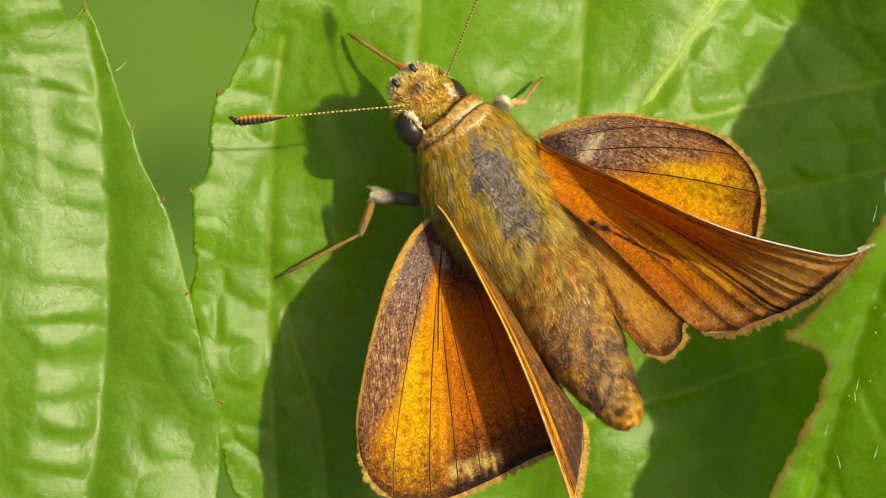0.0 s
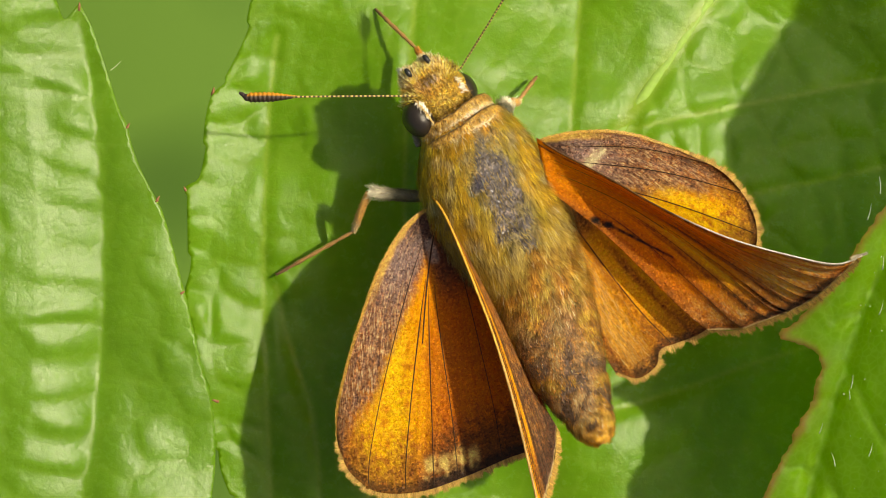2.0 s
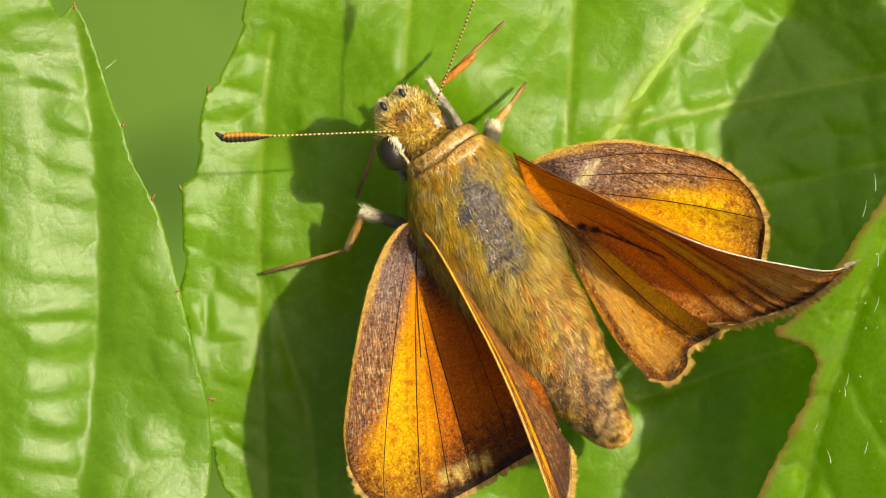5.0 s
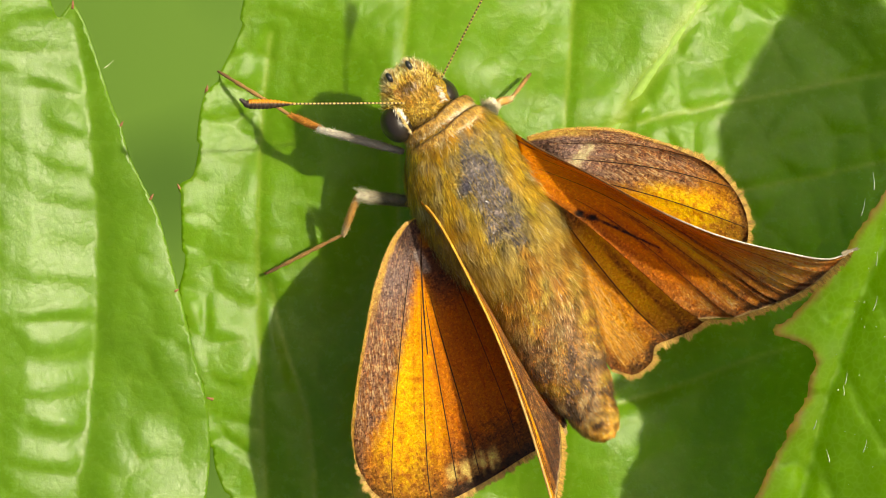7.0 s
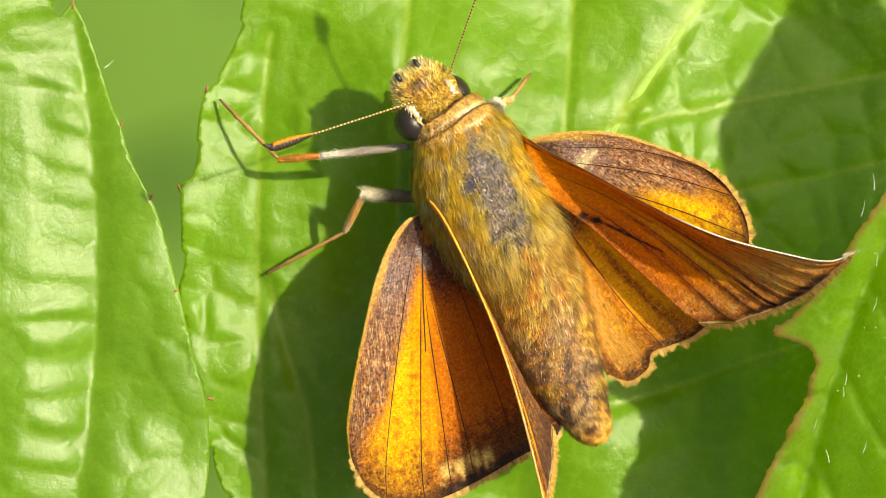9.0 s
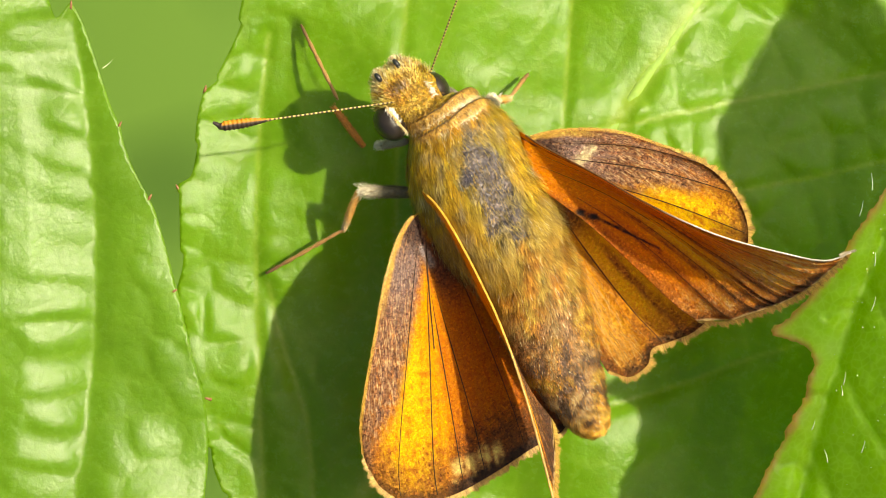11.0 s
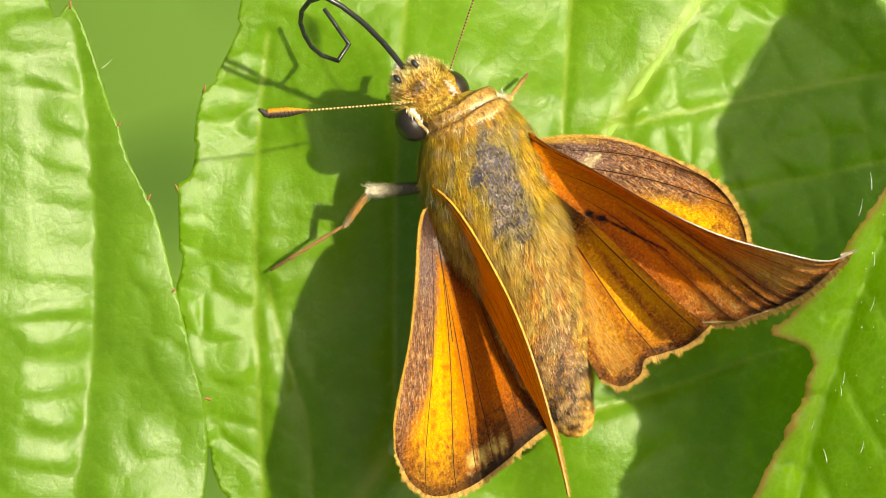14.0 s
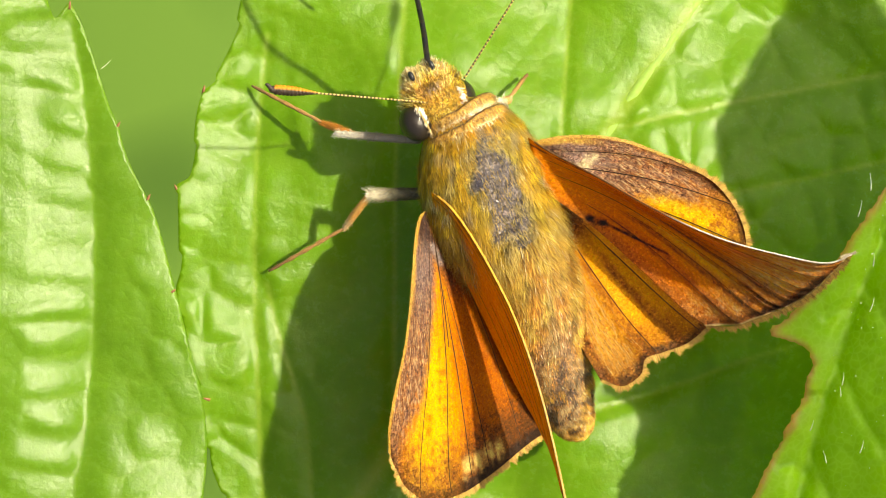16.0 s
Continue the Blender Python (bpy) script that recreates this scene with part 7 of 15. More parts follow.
    walk(thing["head"], [(0, mm(-1.07, 2.45, 0.2, -5.3, 0.7, 6.4)), (0.3, mm(-1.09, 2.56, 0.2, -5.7, -3.3, 4.5)), (0.5, mm(-0.96, 2.53, 0.2, -6, -1.2, 3.4)), (0.8, mm(-0.74, 2.55, 0.2, -1.8, -5.6, 6)), (1, mm(-0.95, 2.61, 0.2, 1.7, -0.2, 5.7)), (1.3, mm(-1.33, 2.7, 0.2, -1, -7, 6.5)), (1.5, mm(-0.93, 2.75, 0.2, -6, -5.6, 8.5)), (1.8, mm(-1.1, 2.49, 0.2, -4, -7.9, 3.6)), (2, mm(-1.06, 2.56, 0.2, -5.5, 3.6, 8.4)), (2.2, mm(-0.97, 2.49, 0.2, -6.8, -3.5, 8)), (2.5, mm(-1.03, 2.55, 0.2, -2.3, 4.9, 8)), (3, mm(-1.07, 2.57, 0.2, -3, 0.4, 6.3)), (3.5, mm(-1.06, 2.56, 0.2, -3.9, 0.2, 7.2)), (3.7, mm(-0.92, 2.68, 0.2, -2.5, -11.1, 15.9)), (3.9, mm(-1.16, 2.59, 0.2, 3.1, -9.5, 8.5)), (4, mm(-1.19, 2.55, 0.2, -2.1, 0.5, 11.4)), (4.2, mm(-1.21, 2.59, 0.2, -2.4, -3, 10.4)), (6.3, mm(-1.64, 2.22, 0.2, 7.3, 4.3, -2.5)), (6.5, mm(-1.06, 2.38, 0.2, -1.6, -1.6, 9.1)), (6.7, mm(-0.72, 2.89, 0.2, 11.9, -12.1, 22.6)), (7, mm(-1.21, 2.42, 0.2, 0.9, 0.4, 0.3)), (7.2, mm(-1.15, 2.47, 0.2, 3.6, -2.9, 3.8)), (7.5, mm(-1.3, 2.41, 0.2, -2.1, -0.9, 9.4)), (7.6, mm(-1.12, 2.83, 0.2, 13.4, -9.3, 17.8)), (7.7, mm(-1.08, 3.75, 0.2, 39.7, -10.8, 31.8)), (7.8, mm(-1.49, 2.53, 0.2, 10.1, -5.8, -1.6)), (7.9, mm(-1.46, 2.42, 0.2, 2.8, -2.6, 0.6)), (8, mm(-1.39, 2.42, 0.2, 0.3, -8.1, 3.4)), (8.3, mm(-1.46, 2.4, 0.2, 5.1, -5.2, 9.1)), (8.5, mm(-1.37, 2.26, 0.2, -1.1, -0.1, 6.2)), (8.8, mm(-1.3, 2.38, 0.2, -2.9, 1.1, 10.9)), (9, mm(-1, 2.46, 0.2, -6, -1.5, 9.6)), (9.2, mm(-0.86, 2.39, 0.2, -3.7, 4.5, 11.6)), (11.3, mm(-1.63, 2.29, 0.2, 3.8, -1.2, 7.7)), (11.5, mm(-1.47, 2.56, 0.2, -3.4, 7.1, 8.3)), (11.6, mm(-1.65, 2.4, 0.2, -13.2, 1.9, 5.9)), (11.7, mm(-1.44, 2.5, 0.2, 0.9, -0.2, 8.5)), (11.8, mm(-1.37, 2.44, 0.2, -1.6, 4.9, 10.5)), (12, mm(-1.68, 2.26, 0.2, 14.8, -2.1, 10.7)), (12.2, mm(-2.01, 2.11, 0.2, 10.6, -3.7, 14.5)), (12.5, mm(-1.33, 2.27, 0.2, 4.2, -1.8, 11)), (12.7, mm(-1.06, 2.14, 0.2, 0.9, -2.4, 7.1)), (13, mm(-1.55, 2.32, 0.2, 10.8, -21.3, 13.2)), (13.2, mm(-1.39, 2.45, 0.2, -1.6, -4.3, 12.6)), (13.5, mm(-1.49, 2.16, 0.2, 4.4, -13.3, 2.9)), (13.7, mm(-2.08, 1.87, 0.2, 33.2, -26.4, -5.4)), (13.8, mm(-1.6, 2.44, 0.2, 20.7, -2.9, 20.1)), (14, mm(-1.41, 2.22, 0.2, 3.6, -0.3, 16.2)), (14.2, mm(-1.34, 2.16, 0.2, 3.4, 2.9, 13.5)), (14.3, mm(-1.39, 2.24, 0.2, 7.2, 6.9, 14.9)), (14.4, mm(-1.17, 2.41, 0.2, 12.4, 3.1, 19.6)), (14.5, mm(-1.53, 2.47, 0.2, -6, 5, 14)), (14.7, mm(-1.46, 2.55, 0.2, 7.6, -3.3, 13.2)), (14.8, mm(-1.38, 2.45, 0.2, 3.5, -0.2, 12.5)), (15, mm(-1.23, 2.4, 0.2, 0.5, 4, 15.1)), (15.2, mm(-1.26, 2.49, 0.2, 6.3, 2.2, 14.4)), (15.5, mm(-1.23, 2.36, 0.2, 1.4, 9, 13.5)), (15.7, mm(-1.24, 2.23, 0.2, 1.7, 7.9, 8.8)), (16, mm(-1.29, 2.17, 0.2, 1.9, 7.4, 5))])
    walk(thing["left_antenna"], [(0, mm(-1.1, 0.76, 0.7, -1, -29.4, -4.4)), (0.3, mm(-1.1, 0.76, 0.7, -1.7, -25.2, -5.8)), (0.5, mm(-1.1, 0.76, 0.7, -1.2, -19.8, -3.7)), (0.8, mm(-1.1, 0.76, 0.7, 4.7, -10.2, 9.2)), (1, mm(-1.1, 0.76, 0.7, -0.3, -11.1, -1)), (1.3, mm(-1.1, 0.76, 0.7, 2.7, 3.9, 4.8)), (1.5, mm(-1.1, 0.76, 0.7, 4.7, 11.2, 7.8)), (1.8, mm(-1.1, 0.76, 0.7, 4.7, -22.2, 10.5)), (2, mm(-1.1, 0.76, 0.7, -0.8, -32.3, -4.7)), (2.2, mm(-1.1, 0.76, 0.7, -0.8, -12.6, -2.2)), (2.5, mm(-1.1, 0.76, 0.7, -1.5, -23.8, -5)), (3, mm(-1.1, 0.76, 0.7, -1.7, -12.3, -4)), (3.5, mm(-1.1, 0.76, 0.7, -0.6, -5.5, -1.4)), (3.7, mm(-1.1, 0.76, 0.7, -5.9, 23.8, -8)), (3.9, mm(-1.1, 0.76, 0.7, -0.7, -3.9, -1.3)), (4, mm(-1.1, 0.76, 0.7, -0, -21.2, -1)), (4.2, mm(-1.1, 0.76, 0.7, 0.9, -19.2, 1.2)), (6.3, mm(-1.1, 0.76, 0.7, -2.4, -17.9, -6.2)), (6.5, mm(-1.1, 0.76, 0.7, 0.4, 2, 0.8)), (6.7, mm(-1.1, 0.76, 0.7, -27.6, 39.8, -34.7)), (7, mm(-1.1, 0.76, 0.7, -0.3, -0.5, -0.6)), (7.2, mm(-1.1, 0.76, 0.7, -3.4, 1.4, -6)), (7.5, mm(-1.1, 0.76, 0.7, 0, -10.8, -0.3)), (7.6, mm(-1.1, 0.76, 0.7, -17.4, 27.3, -23.9)), (7.7, mm(-1.1, 0.76, 0.7, -50, 0.3, -78.9)), (7.733, mm(-1.1, 0.76, 0.7, -28.3, 13.3, -43)), (7.8, mm(-1.1, 0.76, 0.7, -2.8, 10.3, -4.3)), (7.9, mm(-1.1, 0.76, 0.7, -5.1, 11, -7.9)), (8, mm(-1.1, 0.76, 0.7, 0.3, -3.4, 0.5)), (8.3, mm(-1.1, 0.76, 0.7, -1.7, 2.3, -2.9)), (8.5, mm(-1.1, 0.76, 0.7, -0.9, -11.9, -2.4)), (8.8, mm(-1.1, 0.76, 0.7, 3.1, -4.4, 5.7)), (9, mm(-1.1, 0.76, 0.7, 6.4, 3.5, 11.2)), (9.2, mm(-1.1, 0.76, 0.7, 4.1, -6.7, 7.8)), (11.3, mm(-1.1, 0.76, 0.7, -0.7, -17.7, -2.3)), (11.5, mm(-1.1, 0.76, 0.7, -4.8, -4.8, -9.2)), (11.6, mm(-1.1, 0.76, 0.7, -2.7, -28.8, -9.2)), (11.7, mm(-1.1, 0.76, 0.7, -4.6, -3.8, -8.8)), (11.8, mm(-1.1, 0.76, 0.7, -4.4, -11.4, -9.5)), (12, mm(-1.1, 0.76, 0.7, -3.9, -11.4, -8.5)), (12.2, mm(-1.1, 0.76, 0.7, -7.1, -9.3, -14.5)), (12.5, mm(-1.1, 0.76, 0.7, -1.5, 3.4, -2.5)), (12.7, mm(-1.1, 0.76, 0.7, -0.6, 6.4, -0.9)), (13, mm(-1.1, 0.76, 0.7, -2.4, 6.3, -3.9)), (13.2, mm(-1.1, 0.76, 0.7, -2.8, 6.3, -4.6)), (13.5, mm(-1.1, 0.76, 0.7, -3, 14.3, -4.4)), (13.7, mm(-1.1, 0.76, 0.7, -13.8, 13.6, -21.2)), (13.8, mm(-1.1, 0.76, 0.7, -16.6, 7.7, -27)), (14, mm(-1.1, 0.76, 0.7, -2.9, 4.1, -4.9)), (14.2, mm(-1.1, 0.76, 0.7, -2.4, 2.5, -4.2)), (14.3, mm(-1.1, 0.76, 0.7, -3.5, -1.7, -6.5)), (14.4, mm(-1.1, 0.76, 0.7, -9.9, 17.4, -14.7)), (14.5, mm(-1.1, 0.76, 0.7, -3, 0.3, -5.3)), (14.7, mm(-1.1, 0.76, 0.7, -7, 7.2, -11.5)), (14.8, mm(-1.1, 0.76, 0.7, -5.1, 6, -8.5)), (15, mm(-1.1, 0.76, 0.7, -3.5, 8.4, -5.6)), (15.2, mm(-1.1, 0.76, 0.7, -6.1, 8.6, -9.9)), (15.5, mm(-1.1, 0.76, 0.7, -3.6, -0.6, -6.5)), (15.7, mm(-1.1, 0.76, 0.7, -2.4, -3.3, -4.6)), (16, mm(-1.1, 0.76, 0.7, -1.3, -5.2, -2.7))])
    walk(thing["right_antenna"], [(0, mm(0.06, 1.6, 0.7, 12.3, -3.6, -3.7)), (0.3, mm(0.06, 1.6, 0.7, 12.6, -2.5, -5.1)), (0.5, mm(0.06, 1.6, 0.7, 12.5, -3.8, -3.7)), (0.8, mm(0.06, 1.6, 0.7, 8, -0.8, -4.4)), (1, mm(0.06, 1.6, 0.7, 7.3, -3.3, -0.8)), (1.3, mm(0.06, 1.6, 0.7, 6.7, 1.4, -6.3)), (1.5, mm(0.06, 1.6, 0.7, 10.5, 1.6, -8.7)), (1.8, mm(0.06, 1.6, 0.7, 4.1, 1.8, -5.3)), (2, mm(0.06, 1.6, 0.7, 14.4, -2.7, -6)), (2.2, mm(0.06, 1.6, 0.7, 11.9, 0.3, -8)), (2.5, mm(0.06, 1.6, 0.7, 12.5, -4, -3.4)), (3, mm(0.06, 1.6, 0.7, 14, -5.5, -2.6)), (3.5, mm(0.06, 1.6, 0.7, 16.5, -8.2, -1.5)), (3.7, mm(0.06, 1.6, 0.7, -6, -2.1, 7.8)), (3.9, mm(0.06, 1.6, 0.7, 2.5, -5.5, 5.5)), (4, mm(0.06, 1.6, 0.7, -5.2, -3.3, 9)), (4.2, mm(0.06, 1.6, 0.7, -5.7, -1.2, 6.3)), (6.3, mm(0.06, 1.6, 0.7, -18.1, 8.7, -0.3)), (6.5, mm(0.06, 1.6, 0.7, 6.1, -1.9, -1.8)), (6.7, mm(0.06, 1.6, 0.7, -1.8, 1.2, -0.4)), (7, mm(0.06, 1.6, 0.7, -0.4, 0.1, 0.1)), (7.2, mm(0.06, 1.6, 0.7, 1, -0.3, -0.2)), (7.5, mm(0.06, 1.6, 0.7, 11, -5, -1.3)), (7.6, mm(0.06, 1.6, 0.7, -0.1, 0.6, -0.8)), (7.7, mm(0.06, 1.6, 0.7, -18.5, 8.3, 0.8)), (7.8, mm(0.06, 1.6, 0.7, -2.3, -5.5, 9.4)), (7.9, mm(0.06, 1.6, 0.7, 4.9, -9.7, 8.6)), (8, mm(0.06, 1.6, 0.7, 4.8, -0.8, -2.2)), (8.3, mm(0.06, 1.6, 0.7, -0.6, 2.9, -3.8)), (8.5, mm(0.06, 1.6, 0.7, 5.1, -3.4, 0.9)), (8.8, mm(0.06, 1.6, 0.7, 10.2, -2.6, -3.6)), (9, mm(0.06, 1.6, 0.7, 14.9, -6, -2.7)), (9.2, mm(0.06, 1.6, 0.7, 13, -7.4, 0)), (11.3, mm(0.06, 1.6, 0.7, 5.3, -3.9, 1.3)), (11.5, mm(0.06, 1.6, 0.7, 21.2, -16.8, 3.5)), (11.6, mm(0.06, 1.6, 0.7, 27.2, -10.7, -5.5)), (11.7, mm(0.06, 1.6, 0.7, 14.5, -10, 1.6)), (11.8, mm(0.06, 1.6, 0.7, 17.3, -13.5, 3.2)), (12, mm(0.06, 1.6, 0.7, -8.2, 4.9, -1.5)), (12.2, mm(0.06, 1.6, 0.7, -3.8, 1, 1.5)), (12.5, mm(0.06, 1.6, 0.7, 6.8, -4.8, 1.3)), (12.7, mm(0.06, 1.6, 0.7, 3.6, -3.5, 2)), (13, mm(0.06, 1.6, 0.7, -14.7, 12.1, -10.4)), (13.2, mm(0.06, 1.6, 0.7, 11.4, -5.4, -1.2)), (13.5, mm(0.06, 1.6, 0.7, -25.8, 14.9, -9)), (13.7, mm(0.06, 1.6, 0.7, -71.1, 26.1, -21.7)), (13.8, mm(0.06, 1.6, 0.7, -11.9, 7.3, -2.8)), (14, mm(0.06, 1.6, 0.7, 7, -4.4, 0.6)), (14.2, mm(0.06, 1.6, 0.7, 4.8, -5.1, 3.1)), (14.3, mm(0.06, 1.6, 0.7, 2.8, -4.9, 4.4)), (14.4, mm(0.06, 1.6, 0.7, 9.6, -11, 6.3)), (14.5, mm(0.06, 1.6, 0.7, 22.4, -13.9, 0.2)), (14.7, mm(0.06, 1.6, 0.7, 5.3, -4.4, 1.9)), (14.8, mm(0.06, 1.6, 0.7, 7.8, -6.5, 2.6)), (15, mm(0.06, 1.6, 0.7, 10.1, -8.8, 3.6)), (15.2, mm(0.06, 1.6, 0.7, 4.4, -4.2, 2.3)), (15.5, mm(0.06, 1.6, 0.7, 7.9, -8.9, 5.3)), (15.7, mm(0.06, 1.6, 0.7, 0.3, -0.7, 0.7)), (16, mm(0.06, 1.6, 0.7, -4.6, 1.5, 1.3))])
    walk(thing["left_foreleg_femur"], [(0, mm(-2.47, 1.48, -0.4, 0, 31.1, 96.1)), (0.3, mm(-2.47, 1.48, -0.4, 0, 30.9, 93.4)), (0.5, mm(-2.47, 1.48, -0.4, 0, 30.6, 91.6)), (0.667, mm(-2.47, 1.48, -0.4, 2.4, 25.6, 138.9)), (0.8, mm(-2.47, 1.48, -0.4, -0, 20.7, -175.9)), (0.9, mm(-2.47, 1.48, -0.4, 2.5, 26.4, 142.4)), (1, mm(-2.47, 1.48, -0.4, 0, 32.2, 98.3)), (1.3, mm(-2.47, 1.48, -0.4, -0, 17.4, 167.2)), (1.5, mm(-2.47, 1.48, -0.4, 0, 16.1, 172.4)), (1.8, mm(-2.47, 1.48, -0.4, 0, 32.4, 109.2)), (2, mm(-2.47, 1.48, -0.4, 0, 33.3, 107.4)), (2.2, mm(-2.47, 1.48, -0.4, 0, 33.4, 105.6)), (2.5, mm(-2.47, 1.48, -0.4, 0, 33.6, 102.9)), (3, mm(-2.47, 1.48, -0.4, 0, 34.1, 100.8)), (3.5, mm(-2.47, 1.48, -0.4, 0, 34.4, 102)), (3.7, mm(-2.47, 1.48, -0.4, 0, 34.5, 101.8)), (3.9, mm(-2.47, 1.48, -0.4, 0, 25.1, 94.9)), (4, mm(-2.47, 1.48, -0.4, 0, 22.9, 93.3)), (4.2, mm(-2.47, 1.48, -0.4, 0, 21.7, 93.1)), (5.267, mm(-2.47, 1.48, -0.4, -9.9, 43.7, 121.2)), (6.3, mm(-2.47, 1.48, -0.4, -0, 66.5, 162.9)), (6.5, mm(-2.47, 1.48, -0.4, 0, 17.9, 167.6)), (6.7, mm(-2.47, 1.48, -0.4, 0, 18.6, 169.5)), (7, mm(-2.47, 1.48, -0.4, 0, 19.2, 165)), (7.2, mm(-2.47, 1.48, -0.4, 0, 19.8, 170.9)), (7.333, mm(-2.47, 1.48, -0.4, 2.8, 26.7, 132.9)), (7.5, mm(-2.47, 1.48, -0.4, 0, 33.7, 92.5)), (7.6, mm(-2.47, 1.48, -0.4, 0, 33.7, 92.3)), (7.7, mm(-2.47, 1.48, -0.4, 0, 33.6, 92)), (7.8, mm(-2.47, 1.48, -0.4, 0, 33.6, 91.8)), (7.867, mm(-2.47, 1.48, -0.4, -19.1, 53.5, 131.1)), (7.9, mm(-2.47, 1.48, -0.4, 0, 76.5, -158.5)), (7.933, mm(-2.47, 1.48, -0.4, -19.2, 53.5, 130.8)), (8, mm(-2.47, 1.48, -0.4, -0, 33.6, 91.3)), (8.133, mm(-2.47, 1.48, -0.4, -15.1, 54.2, 122.7)), (8.3, mm(-2.47, 1.48, -0.4, 0, 76.8, 178.7)), (8.4, mm(-2.47, 1.48, -0.4, -15, 54.2, 123.1)), (8.5, mm(-2.47, 1.48, -0.4, 0, 33.4, 92)), (8.667, mm(-2.47, 1.48, -0.4, 3.9, 24.8, 138.1)), (8.8, mm(-2.47, 1.48, -0.4, -0, 16.2, -179.1)), (9, mm(-2.47, 1.48, -0.4, -0, 15.8, -171.1)), (9.2, mm(-2.47, 1.48, -0.4, -0, 15, -172)), (11.3, mm(-2.47, 1.48, -0.4, 0, 74.1, -171.5)), (11.4, mm(-2.47, 1.48, -0.4, -14, 54.5, 130.8)), (11.5, mm(-2.47, 1.48, -0.4, 0, 36.5, 96)), (11.533, mm(-2.47, 1.48, -0.4, -18.5, 54, 139.5)), (11.6, mm(-2.47, 1.48, -0.4, 0, 74.5, -146.8)), (11.633, mm(-2.47, 1.48, -0.4, -18.3, 54.2, 139.9)), (11.7, mm(-2.47, 1.48, -0.4, 0, 36.8, 96.6)), (11.8, mm(-2.47, 1.48, -0.4, 0, 36.9, 96.9)), (11.9, mm(-2.47, 1.48, -0.4, -13.9, 53.6, 135.6)), (12, mm(-2.47, 1.48, -0.4, 0, 71.9, -163.3)), (12.2, mm(-2.47, 1.48, -0.4, 0, 70.2, -170.7)), (12.333, mm(-2.47, 1.48, -0.4, -10.5, 53.5, 139.3)), (12.5, mm(-2.47, 1.48, -0.4, 0, 37.6, 106.3)), (12.7, mm(-2.47, 1.48, -0.4, -0, 36.6, 109)), (12.867, mm(-2.47, 1.48, -0.4, -9.8, 52.4, 141.2)), (13, mm(-2.47, 1.48, -0.4, 0, 69.1, -170.9)), (13.1, mm(-2.47, 1.48, -0.4, -9.6, 51.5, 143.6)), (13.2, mm(-2.47, 1.48, -0.4, 0, 34.6, 113.1)), (13.5, mm(-2.47, 1.48, -0.4, 0, 75.7, 175.4)), (13.7, mm(-2.47, 1.48, -0.4, 0, 35.4, 114.6)), (13.8, mm(-2.47, 1.48, -0.4, 0, 36.1, 115.2)), (14, mm(-2.47, 1.48, -0.4, 0, 37.5, 116.4)), (14.2, mm(-2.47, 1.48, -0.4, 0, 37, 115.9)), (14.3, mm(-2.47, 1.48, -0.4, 0, 36.8, 115.7)), (14.4, mm(-2.47, 1.48, -0.4, 0, 36.6, 115.4)), (14.467, mm(-2.47, 1.48, -0.4, -18.9, 56, 152.4)), (14.5, mm(-2.47, 1.48, -0.4, 0, 78.3, -139)), (14.7, mm(-2.47, 1.48, -0.4, 0, 48.4, 179.4)), (14.8, mm(-2.47, 1.48, -0.4, 0, 23.4, 179.9)), (15, mm(-2.47, 1.48, -0.4, -0, 23.3, -177.3)), (15.2, mm(-2.47, 1.48, -0.4, 0, 23.3, -178.1)), (15.5, mm(-2.47, 1.48, -0.4, 0, 23.4, -179.4)), (15.7, mm(-2.47, 1.48, -0.4, 0, 23.5, -178.7)), (16, mm(-2.47, 1.48, -0.4, 0, 23.6, -177.6))])
